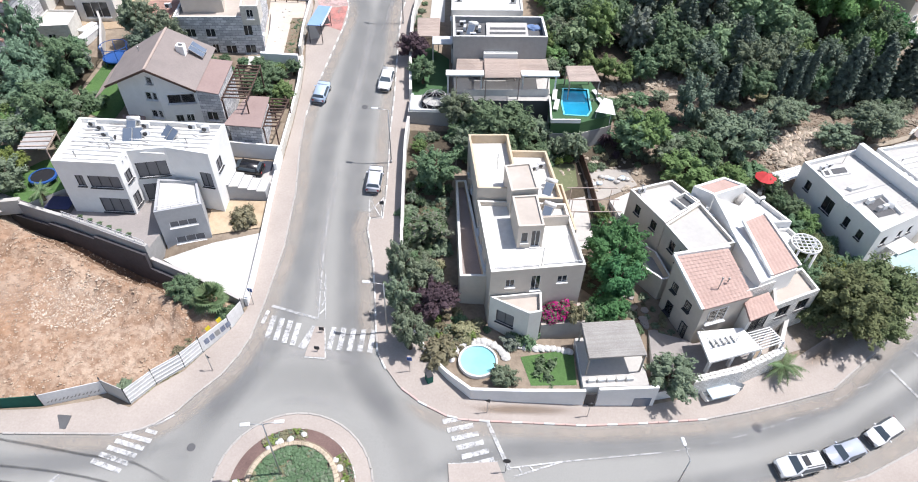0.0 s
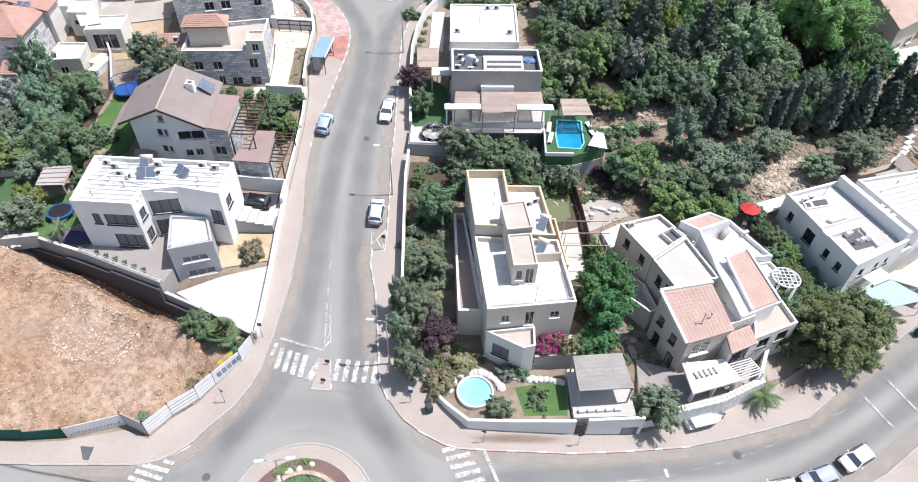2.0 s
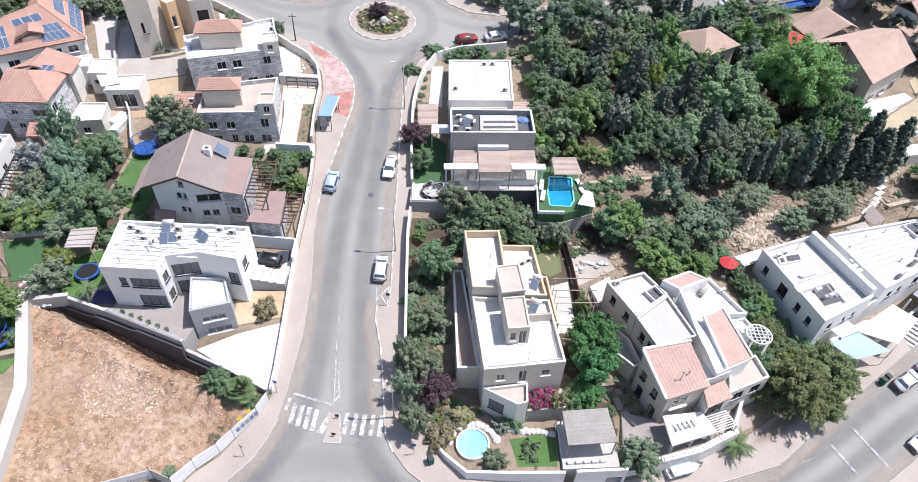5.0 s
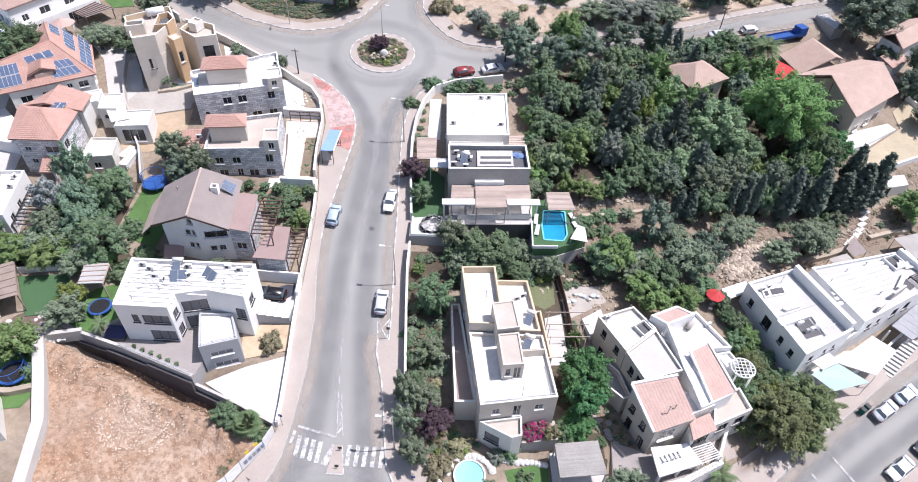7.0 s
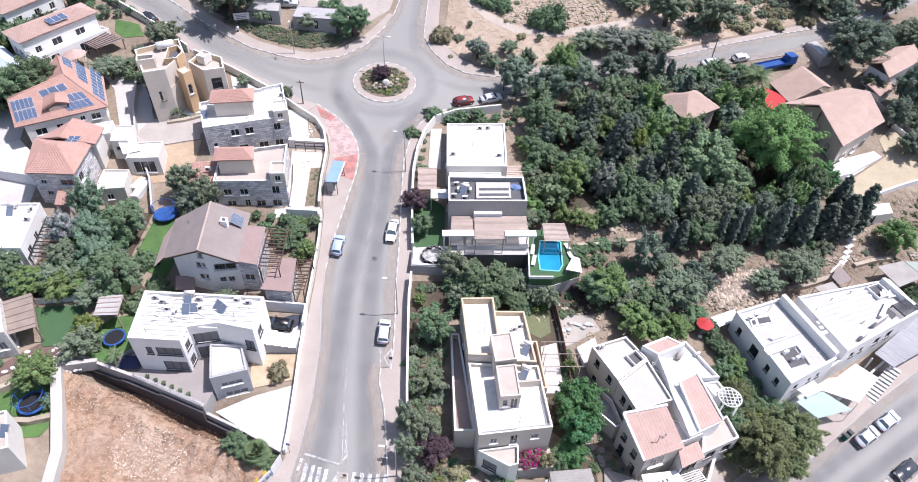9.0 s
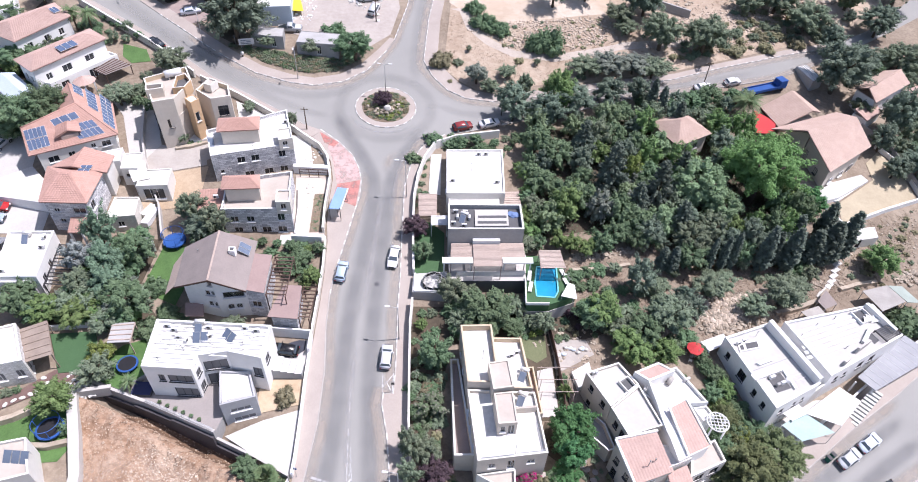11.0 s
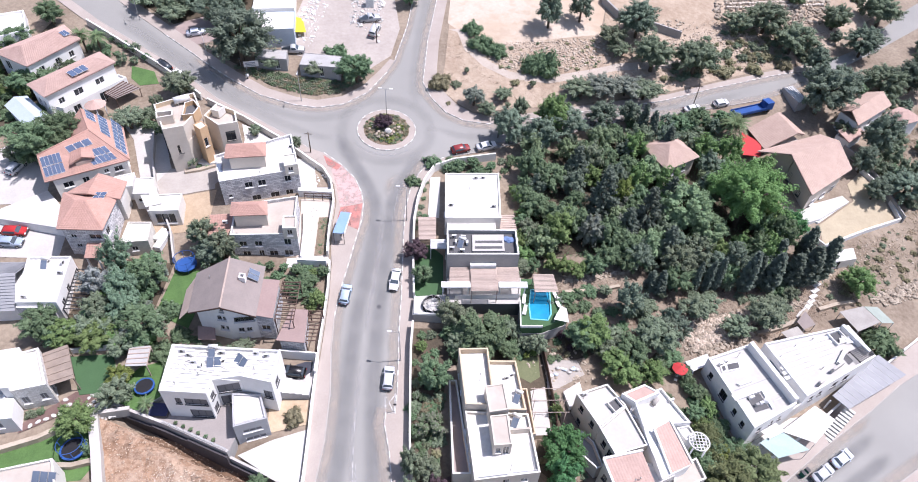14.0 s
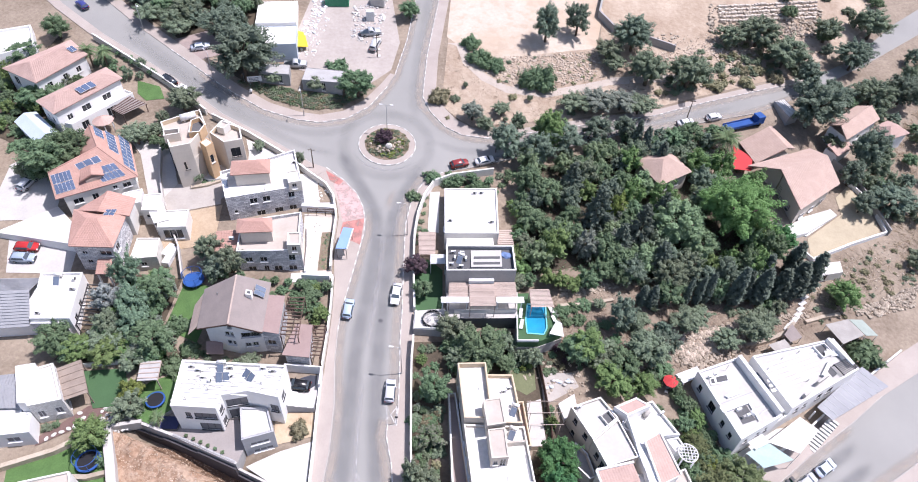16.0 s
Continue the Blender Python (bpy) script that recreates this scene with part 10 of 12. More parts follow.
plant("broad", -2.8, 56.9, 6.2, 3.3)
plant("oleander", -2.5, 49.7, 3.8, 2.5)
plant("olive", -5.0, 43.2, 6.2, 2.1)
plant("olive", -2.2, 42.8, 4.4, 2.5)
plant("purple", -1.1, 39.9, 4.8, 2.7)
plant("olive", -3.2, 35.8, 6.0, 2.2)
plant("olive", -4.6, 39.4, 5.8, 1.9)
plant("purple", -7.6, 80.7, 4.7, 2.5)
plant("broad", -6.1, 76.1, 4.2, 2.2)
plant("broad", 4.7, 63.9, 7.8, 4.8)
plant("olive", -1.0, 68.4, 5.2, 2.8)
plant("olive", 1.3, 63.3, 4.6, 2.6)
plant("silver", 16.9, 72.3, 4.2, 2.4)
plant("shrub", 9.7, 64.4, 2.0, 1.6)
plant("emerald", 17.4, 47.0, 9.4, 4.0)
plant("emerald", 17.4, 44.2, 7.4, 3.2)
plant("emerald", 16.6, 41.6, 4.6, 2.6)
plant("bougain", 11.4, 40.2, 2.2, 1.7, z=-2.2)
plant("bougain", 10.2, 39.6, 1.6, 1.1, z=-2.2)
plant("dryshrub", 12.9, 39.9, 2.4, 1.3, z=-2.2)
plant("broad", 14.6, 40.7, 3.4, 1.9)
plant("shrub", 8.3, 37.9, 2.6, 1.6)
plant("olive", 5.9, 33.0, 3.0, 1.7)
plant("topiary", 7.3, 37.7, 2.4, 1.0)
plant("shrub", 9.8, 34.3, 3.1, 2.1)
plant("dryshrub", -0.2, 35.5, 3.1, 2.4)
plant("dryshrub", 2.1, 38.1, 2.1, 1.7)
plant("olive", 21.8, 34.6, 5.2, 2.9)
plant("silver", 6.7, 37.4, 1.8, 1.3)
plant("bigolive", 42.6, 45.0, 8.0, 4.7)
plant("bigolive", 47.0, 47.0, 7.2, 4.3)
plant("bigolive", 45.2, 43.4, 5.4, 3.5)
plant("yellow", 42.7, 49.8, 4.3, 2.6)
plant("shrub", 38.5, 50.7, 4.4, 2.7)
plant("dryshrub", -23.0, 49.0, 2.9, 1.9)
plant("broad", -25.6, 38.6, 3.2, 1.9)
plant("broad", -24.4, 37.9, 2.6, 1.5)
plant("shrub", -21.6, 36.6, 1.8, 1.4)
plant("shrub", -20.9, 37.4, 1.5, 1.0)
plant("shrub", -22.8, 35.4, 1.3, 1.2)
plant("dryshrub", -24.6, 32.6, 1.0, 1.0)
plant("dryshrub", -23.6, 33.8, 0.9, 0.9)
plant("greyshrub", -28.0, 28.7, 1.0, 1.1)
plant("midgreen", 23.3, 68.0, 6.8, 4.2)
plant("broad", 22.0, 67.6, 5.6, 3.7)
plant("pine", 30.1, 74.6, 8.6, 3.0)
plant("olive", 34.2, 68.7, 7.1, 4.4)
plant("broad", 30.2, 65.6, 5.4, 3.6)
plant("shrub", 35.0, 64.6, 2.6, 2.0)
plant("olive", 42.9, 75.8, 5.2, 3.4)
plant("olive", 50.4, 73.3, 4.0, 2.9)
plant("olive", 55.6, 75.8, 6.9, 4.2)
plant("midgreen", 17.1, 54.4, 3.0, 1.2)
plant("bluegreen", -56.6, 70.6, 10.0, 3.0)
plant("pale", -58.6, 66.4, 7.2, 3.0)
plant("bluegreen", -54.2, 66.2, 8.4, 3.2)
plant("broad", -51.2, 69.4, 6.6, 3.2)
plant("bluegreen", -52.6, 63.0, 6.8, 3.2)
plant("broad", -48.9, 60.3, 7.0, 4.0)
plant("olive", -56.9, 62.8, 5.2, 2.9)
plant("broad", -63.7, 58.6, 5.5, 3.4)
plant("lush", -59.7, 57.8, 4.4, 2.9)
plant("lush", -55.3, 57.5, 4.5, 3.3)
plant("olive", -51.1, 56.7, 4.1, 2.7)
plant("yellow", -49.4, 51.9, 4.1, 2.2)
plant("olive", -48.8, 49.2, 4.7, 2.9)
plant("lush", -52.3, 44.1, 5.7, 3.3)
plant("shrub", -50.2, 41.7, 2.3, 1.5)
plant("shrub", -46.6, 64.4, 3.4, 2.3)
plant("topiary", -43.8, 60.5, 2.5, 2.0)
plant("shrub", -45.6, 57.4, 2.7, 2.2)
plant("greyshrub", -60.2, 45.6, 1.5, 1.0)
plant("shrub", -59.0, 46.2, 1.2, 0.8)
plant("olive", -45.4, 78.2, 7.4, 2.9)
plant("olive", -40.9, 76.6, 6.8, 2.7)
plant("pine", -43.2, 75.8, 5.4, 2.9)
plant("olive", -33.2, 59.0, 2.6, 2.3)
plant("lush", -23.4, 68.9, 3.6, 1.7)
plant("broad", -26.2, 72.3, 3.3, 2.2)
plant("broad", -26.8, 70.3, 2.4, 1.6)
plant("broad", -79.7, 94.1, 10.0, 6.2)
plant("broad", -77.0, 97.3, 8.8, 5.4)
plant("broad", -91.8, 113.0, 5.3, 4.3)
plant("broad", -87.2, 112.6, 5.6, 4.5)
plant("olive", -61.8, 115.8, 6.4, 3.9)
plant("olive", -68.0, 104.9, 5.3, 3.5)
plant("olive", -65.2, 107.6, 2.9, 1.9)
plant("pine", -51.5, 127.8, 14.5, 8.3)
plant("pine", -60.6, 140.6, 8.5, 5.2)
plant("olive", -70.6, 140.5, 4.6, 3.6)
plant("olive", -79.5, 144.5, 4.8, 3.8)
plant("olive", -90.9, 153.2, 5.4, 4.2)
plant("olive", -70.4, 146.3, 5.5, 4.4)
plant("broad", -97.2, 135.5, 5.9, 3.4)
plant("broad", -101.0, 126.2, 5.4, 3.9)
plant("purple", -18.0, 113.1, 3.4, 2.2)
plant("pine", 17.9, 151.4, 11.0, 4.2)
plant("pine", 25.9, 154.9, 9.6, 3.6)
plant("topiary", -0.8, 147.6, 3.6, 2.9)
plant("topiary", 1.6, 142.5, 4.1, 3.3)
plant("topiary", 5.4, 140.7, 4.1, 3.3)
plant("topiary", 15.7, 136.2, 7.5, 4.6)
plant("dryshrub", -7.1, 128.2, 4.2, 3.3)
plant("silver", 0.7, 123.1, 5.3, 3.2)
plant("olive", 3.6, 120.4, 3.7, 2.7)
plant("olive", 7.1, 125.6, 3.1, 2.5)
plant("olive", 33.4, 148.0, 5.6, 4.1)
plant("olive", 35.2, 144.6, 3.9, 3.1)
plant("pine", 40.0, 152.2, 10.8, 5.8)
plant("olive", 24.5, 129.4, 4.8, 4.4)
plant("silver", 30.0, 130.6, 5.2, 4.8)
plant("silver", 35.5, 131.6, 5.0, 4.6)
plant("olive", 39.8, 131.0, 5.4, 4.3)
plant("midgreen", 18.0, 117.4, 10.6, 4.3)
plant("olive", 11.0, 120.7, 5.9, 2.1)
plant("pine", 15.2, 111.8, 8.7, 4.3)
plant("olive", 42.7, 141.0, 9.6, 5.5)
plant("olive", 53.0, 142.0, 9.7, 6.0)
plant("dryshrub", 61.7, 144.2, 2.9, 2.9)
plant("dryshrub", 69.9, 147.0, 2.8, 2.8)
plant("dryshrub", 78.3, 150.6, 2.9, 2.9)
plant("olive", 75.2, 162.3, 8.6, 5.7)
plant("olive", 67.6, 160.8, 5.7, 4.6)
plant("olive", 80.8, 155.6, 8.7, 6.4)
plant("pine", 82.6, 135.0, 13.4, 7.2)
plant("pine", 85.4, 148.5, 8.9, 4.5)
plant("pine", 90.1, 142.8, 8.4, 5.0)
plant("pine", 100.4, 158.4, 9.7, 5.6)
plant("olive", 95.7, 168.0, 8.0, 4.7)
plant("olive", 109.8, 172.3, 9.0, 5.8)
plant("olive", 102.1, 145.9, 7.7, 5.0)
plant("pine", 110.3, 147.6, 9.8, 5.3)
plant("pine", 92.2, 123.8, 12.5, 4.8)
plant("pine", 88.2, 118.3, 7.7, 3.4)
plant("pine", 95.6, 111.9, 8.2, 5.3)
plant("pine", 88.6, 110.7, 5.9, 3.7)
plant("olive", 87.6, 129.2, 4.8, 3.1)
plant("broad", 51.1, 124.4, 5.7, 3.8)
plant("broad", 47.6, 122.5, 4.7, 3.2)
plant("lush", 76.4, 85.8, 6.6, 3.8)
plant("shrub", 78.1, 74.9, 5.0, 4.0)
plant("shrub", 41.4, 58.8, 2.6, 2.2)
plant("shrub", 43.2, 55.0, 2.8, 2.2)
plant("broad", 45.4, 51.6, 3.2, 2.2)
plant("midgreen", 27.8, 62.4, 5.2, 4.2)
plant("midgreen", 33.2, 62.4, 4.6, 2.8)
plant("broad", -25.8, 126.4, 7.4, 5.0)
plant("shrub", -31.9, 134.4, 3.6, 3.2)
plant("broad", -16.9, 155.7, 4.8, 3.2)
plant("olive", -35.3, 126.9, 3.5, 3.1)
plant("olive", -44.8, 127.5, 3.2, 2.6)
plant("olive", -34.6, 104.0, 3.6, 1.3)
plant("olive", -43.4, 106.6, 3.0, 1.5)
plant("olive", -53.0, 96.6, 3.0, 1.5)
plant("shrub", -6.7, 104.3, 3.1, 2.5)
plant("shrub", -2.4, 104.0, 3.3, 2.9)
plant("shrub", -10.4, 98.8, 2.1, 1.7)

# hedge between a villa and the row houses
for k, (x, y) in enumerate(((39.7, 62.5), (41.0, 60.2), (42.0, 58.0), (42.5, 55.3), (43.2, 52.7), (39.8, 56.8), (40.7, 54.6), (41.6, 53.0), (44.5, 51.2), (39.0, 63.9))):
    plant(("shrub", "broad", "midgreen", "shrub")[k % 4], x, y, 2.4 + 0.3 * (k % 4), 1.7 + 0.12 * (k % 3))
# tall pines that hide the country road
for x, y, h, r in ((8.6, 113.0, 9.5, 4.6), (21.8, 116.6, 8.0, 4.2), (28.6, 120.6, 7.6, 3.9), (35.6, 122.4, 7.0, 3.6)):
    plant("pine", x, y, h, r)
# the wood between the houses: cypresses, pines, olives and one bright crown
plant("giant", 55.0, 98.4, 16.5, 7.6)
plant("feathery", 43.6, 95.6, 11.0, 5.8)
plant("feathery", 47.6, 92.0, 8.4, 4.2)
plant("feathery", 50.6, 104.0, 8.5, 4.2)
plant("yellow", 31.6, 99.4, 7.5, 2.3)
for x, y, h, r in ((35.0, 79.7, 6.0, 2.1), (36.7, 79.4, 6.8, 2.2), (43.6, 80.9, 8.4, 1.8), (45.8, 81.2, 8.9, 1.7), (47.7, 81.9, 9.4, 1.9), (53.3, 82.4, 11.2, 3.1), (55.6, 83.8, 8.8, 2.5),
                   (58.3, 83.5, 10.4, 3.4), (62.8, 85.2, 9.0, 3.6), (65.8, 85.8, 10.9, 4.2), (69.4, 87.6, 12.0, 3.9), (67.2, 91.6, 9.6, 3.5), (60.4, 88.2, 9.0, 2.8), (37.6, 118.6, 9.6, 2.5), (39.6, 117.8, 8.8, 2.6), (42.4, 113.6, 9.0, 2.8)):
    plant("cypress", x, y, h, r)
for kind, x, y, h, r in (("broad", 39.8, 81.0, 6.0, 3.6), ("olive", 40.6, 84.4, 7.4, 3.9), ("broad", 50.4, 83.6, 5.6, 3.0), ("midgreen", 49.4, 88.0, 6.6, 3.2), ("olive", 44.4, 87.2, 6.8, 3.6), ("pine", 56.4, 87.0, 6.6, 3.2), ("shrub", 61.4, 83.4, 3.0, 2.2), ("broad", 62.4, 93.8, 8.6, 4.2), ("emerald", 66.0, 96.6, 7.4, 3.6), ("broad", 57.0, 89.4, 7.6, 3.4), ("pine", 51.6, 86.4, 8.2, 3.2), ("pine", 48.0, 85.2, 7.4, 3.0), ("lush", 60.6, 98.4, 8.0, 3.6), ("pine", 33.6, 84.8, 7.0, 3.2)):
    plant(kind, x, y, h, r)
for x, y, h, r in ((27.0, 95.6, 12.4, 3.8), (35.2, 92.6, 12.4, 4.0), (31.2, 90.0, 9.4, 3.0), (39.0, 87.4, 9.0, 3.2), (41.0, 99.6, 9.0, 2.8), (22.4, 104.4, 9.0, 3.0)):
    plant("cedar", x, y, h, r)
# trees and shrubs along the wood's lower edge
for x, y, h, r in ((17.0, 81.9, 4.4, 2.2), (19.3, 81.2, 4.8, 2.3), (22.0, 81.0, 4.2, 2.2), (24.6, 82.0, 5.0, 2.5), (27.3, 83.9, 5.4, 2.6), (30.6, 83.6, 4.8, 2.4), (33.7, 84.6, 5.4, 2.6)):
    plant("midgreen" if x < 23 else "broad", x, y, h, r)
for x, y, h, r in ((36.5, 70.2, 5.8, 2.6), (39.0, 71.2, 5.2, 2.3), (38.0, 73.4, 4.8, 2.2), (45.3, 77.4, 4.0, 2.6), (59.2, 78.6, 3.8, 2.4), (62.6, 82.0, 3.4, 2.0)):
    plant("pine" if x < 40 else "olive", x, y, h, r)
WOOD_EDGE = [(11.5, 103.0), (13.6, 110.7), (20.8, 112.9), (34.2, 117.0), (50.0, 117.0), (64.0, 112.0), (66.5, 97.0), (61.0, 88.5), (46.4, 86.4), (36.0, 86.0), (24.1, 87.0), (13.5, 83.0), (11.5, 90.0)]


def inside(p, poly):
    hit = False
    for (x0, y0), (x1, y1) in zip(poly, poly[1:] + poly[:1]):
        if (y0 > p[1]) != (y1 > p[1]) and p[0] < (x1 - x0) * (p[1] - y0) / (y1 - y0) + x0:
            hit = not hit
    return hit


drape("garden_floor", [(-64.0, 56.4), (-50.0, 57.4), (-44.0, 58.8), (-49.4, 64.0), (-49.2, 74.0), (-57.0, 74.0), (-61.0, 66.0)], 0.05, SHADELITTER, "shade-dark leaf litter under garden trees")
drape("garden_floor", [(-6.4, 44.0), (-1.8, 43.0), (-0.8, 57.6), (-0.4, 67.4), (-6.8, 66.6)], 0.05, SHADELITTER, "shade-dark garden soil behind a street wall")
drape("garden_floor", [(-0.4, 60.8), (9.4, 61.2), (10.8, 66.2), (10.6, 70.6), (-0.8, 69.8)], 0.05, SHADELITTER, "shade-dark garden soil under trees between houses")
drape("garden_floor", [(13.2, 46.0), (16.2, 44.0), (20.4, 38.8), (19.4, 33.8), (20.4, 41.6), (19.2, 49.6), (14.0, 50.0)], 0.06, SHADELITTER, "shade-dark garden soil between villas")
drape("wood_floor", [(-114.0, 178.0), (-81.4, 146.2), (-71.2, 139.4), (-58.4, 137.0), (-57.0, 129.6), (-52.0, 127.0), (-53.0, 133.0), (-56.0, 158.0), (-80.0, 192.0)], 0.04, SHADELITTER, "shade-dark litter under trees beside a street")
drape("garden_floor", [(-108.0, 108.0), (-92.0, 101.4), (-83.4, 104.6), (-89.4, 112.0), (-86.4, 125.0), (-98.0, 136.0), (-100.6, 118.0)], 0.05, SHADELITTER, "shade-dark garden soil between tiled houses")
drape("wood_floor", WOOD_EDGE, 0.04, SHADELITTER, "shade-dark leaf litter under a small wood")
LIGHT = {}


def thicket(name, places, label):
    """Low or far plants that nobody could count, as one object of kind stuff; places are (kind, x, y, z, h, r)."""
    mats, verts, faces, index, base = [], [], [], [], 0
    rng = np.random.default_rng(len(places))
    for kind, x, y, z, h, r in places:
        mat, shape = KINDS[kind][0], KINDS[kind][1]
        mat = mat[0] if isinstance(mat, (list, tuple)) else mat
        small = r < 0.85
        if (kind, small) not in LIGHT:
            data = crown_mesh("crown", mat, 90 + len(LIGHT), *((9, 26, 0.16, 0.46) if small else (16, 46, 0.1, 0.38) if shape == "mound" else (30, 54, 0.07, 0.28)), shape)
            v = np.empty(len(data.vertices) * 3)
            data.vertices.foreach_get("co", v)
            LIGHT[kind, small] = (v.reshape(-1, 3), [tuple(f.vertices) for f in data.polygons])
            bpy.data.meshes.remove(data)
        if mat not in mats:
            mats.append(mat)
        v, f = LIGHT[kind, small]
        a = rng.uniform(0, math.tau)
        c, s = math.cos(a) * r, math.sin(a) * r
        verts.append(np.stack([v[:, 0] * c - v[:, 1] * s + x, v[:, 0] * s + v[:, 1] * c + y, v[:, 2] * h / HEIGHT[shape] + z], 1))
        faces += [(i + base, j + base, k + base) for i, j, k in f]
        index += [mats.index(mat)] * len(f)
        base += len(v)
    data = bpy.data.meshes.new(name)
    data.from_pydata(np.concatenate(verts).tolist(), [], faces)
    for m in mats:
        data.materials.append(m)
    data.polygons.foreach_set("material_index", index)
    return tagged(new(name, data), label, name.replace("_", " "), "", "stuff")


def scatter(seed, poly, count, gap, kinds, low, high, tall=(1.5, 2.1), keep=(), joined=None):
    """Plants strewn over a plan, no nearer to one another than gap, nor to the places in keep."""
    rng, put, low_growth = random.Random(seed), [], []
    xs, ys = [p[0] for p in poly], [p[1] for p in poly]
    for _ in range(count * 40):
        if len(put) >= count:
            break
        p = (rng.uniform(min(xs), max(xs)), rng.uniform(min(ys), max(ys)))
        if not inside(p, poly) or any(math.dist(p, q) < gap for q in put) or any(math.dist(p, k[:2]) < k[2] for k in keep):
            continue
        put.append(p)
        kind, r = rng.choice(kinds), rng.uniform(low, high)
        h = r * rng.uniform(*tall) if KINDS[kind][1] != "mound" else r * rng.uniform(0.8, 1.2)
        if kind == "cypress":
            h, r = rng.uniform(7.5, 10.5), 1.9
        if joined:
            low_growth.append((kind, *p, ground(*p), h, r))
        else:
            plant(kind, *p, h, r)
    if joined:
        thicket(joined[0], low_growth, joined[1])


CLEAR = [(53, 97, 6.4), (42.8, 110.5, 5.6), (46.4, 91.4, 4.5), (27, 95.6, 3.4), (35.2, 92.6, 3.6), (64, 88, 4.5)]
scatter(3, [(11.5, 103.0), (13.6, 110.7), (20.8, 112.9), (34.2, 117.0), (36.0, 86.0), (24.1, 87.0), (13.5, 83.0), (11.5, 90.0)], 32, 2.9, ["broad", "broad", "silver", "olive", "pine", "broad", "feathery", "midgreen"], 2.5, 3.9, (1.8, 2.4), CLEAR, joined=("wood_growth", "mixed green trees filling the edge of a wood"))
scatter(4, [(34.0, 86.0), (61.0, 88.5), (66.5, 97.0), (64.0, 112.0), (50.0, 118.0), (34.2, 117.0)], 34, 2.8, ["pine", "broad", "midgreen", "pine", "olive", "feathery"], 2.3, 3.6, (1.9, 2.6), CLEAR, joined=("wood_growth", "mixed pines and broadleaf trees filling a wood"))
# undergrowth and garden planting
scatter(5, [(17.0, 66.5), (30.0, 63.5), (38.0, 66.0), (41.0, 71.0), (33.0, 79.0), (20.0, 79.0), (18.5, 72.0)], 24, 1.9, ["greyshrub", "shrub", "olive", "shrub"], 1.3, 2.2)
scatter(6, [(37.5, 78.5), (48.0, 79.5), (58.0, 80.0), (63.0, 86.0), (46.0, 86.0), (36.0, 85.5)], 18, 1.9, ["greyshrub", "dryshrub", "olive"], 1.0, 1.9)
scatter(7, [(38.5, 52.5), (41.5, 54.0), (46.0, 51.8), (42.4, 64.4), (38.0, 60.5), (34.6, 58.6)], 14, 1.7, ["shrub", "shrub", "broad"], 0.9, 1.5)
scatter(8, [(37.6, 42.2), (44.4, 47.0), (46.4, 51.6), (40.5, 53.0), (39.0, 48.0)], 8, 2.0, ["bigolive", "broad"], 2.0, 2.8)
scatter(9, [(-5.0, 47.0), (-1.2, 46.0), (-1.6, 58.0), (-5.8, 58.0)], 14, 1.5, ["greyshrub", "shrub", "dryshrub"], 0.8, 1.4)
scatter(10, [(-2.2, 39.6), (0.6, 33.8), (2.0, 36.6), (4.0, 39.2), (-0.4, 41.6)], 12, 1.0, ["dryshrub", "dryshrub", "greyshrub"], 0.6, 1.1)
scatter(11, [(-0.8, 62.0), (10.0, 62.4), (15.4, 65.8), (10.4, 66.0), (10.6, 70.8), (-0.6, 69.6)], 16, 2.0, ["broad", "shrub", "broad", "olive"], 1.3, 2.2)
scatter(12, [(-62.0, 56.8), (-50.4, 57.6), (-44.2, 58.6), (-49.6, 64.0), (-49.8, 72.0), (-56.0, 73.6), (-57.8, 62.0)], 32, 1.6, ["broad", "broad", "olive", "lush", "silver", "broad"], 1.5, 2.5, joined=("garden_growth", "dense mixed trees and bushes in a garden"))
scatter(13, [(-110.0, 174.0), (-81.0, 146.4), (-71.4, 139.4), (-72.0, 146.0), (-64.0, 146.0), (-56.0, 138.0), (-53.0, 134.0), (-54.0, 160.0), (-75.0, 185.0)], 46, 2.2, ["olive", "olive", "broad", "pine"], 1.5, 2.6, joined=("far_wood", "distant olive and pine trees behind a street"))
scatter(14, [(-53.0, 126.6), (-44.6, 122.6), (-38.0, 121.0), (-33.6, 121.0), (-28.8, 122.8), (-25.0, 127.0), (-30.0, 125.8), (-38.6, 125.8), (-48.0, 126.4)], 210, 0.55, ["greyshrub", "greyshrub", "shrub", "dryshrub"], 0.4, 0.8, joined=("bank_planting", "low green and grey ground cover on a bank"))
scatter(16, [(84.0, 152.0), (100.0, 163.0), (122.0, 186.0), (100.0, 200.0), (84.0, 180.0)], 15, 3.2, ["olive", "broad", "pine", "greyshrub"], 1.8, 3.0, joined=("roadside_wood", "olive and pine trees beside a country road"))
scatter(17, [(90.0, 118.0), (120.0, 120.0), (125.0, 168.0), (108.0, 158.0), (98.0, 150.0), (84.0, 143.0), (84.0, 128.0)], 28, 3.2, ["olive", "pine", "broad", "olive"], 2.0, 3.2, (1.6, 2.3), [(94, 134, 7.5), (103, 134, 5.5), (79, 138, 6)], joined=("hillside_wood", "mixed trees on a slope round houses"))
scatter(18, [(95.0, 96.0), (120.0, 100.0), (118.0, 118.0), (93.0, 118.0), (96.0, 106.0)], 10, 3.0, ["olive", "greyshrub"], 1.6, 2.8, joined=("hillside_wood", "grey-green trees on a slope"))
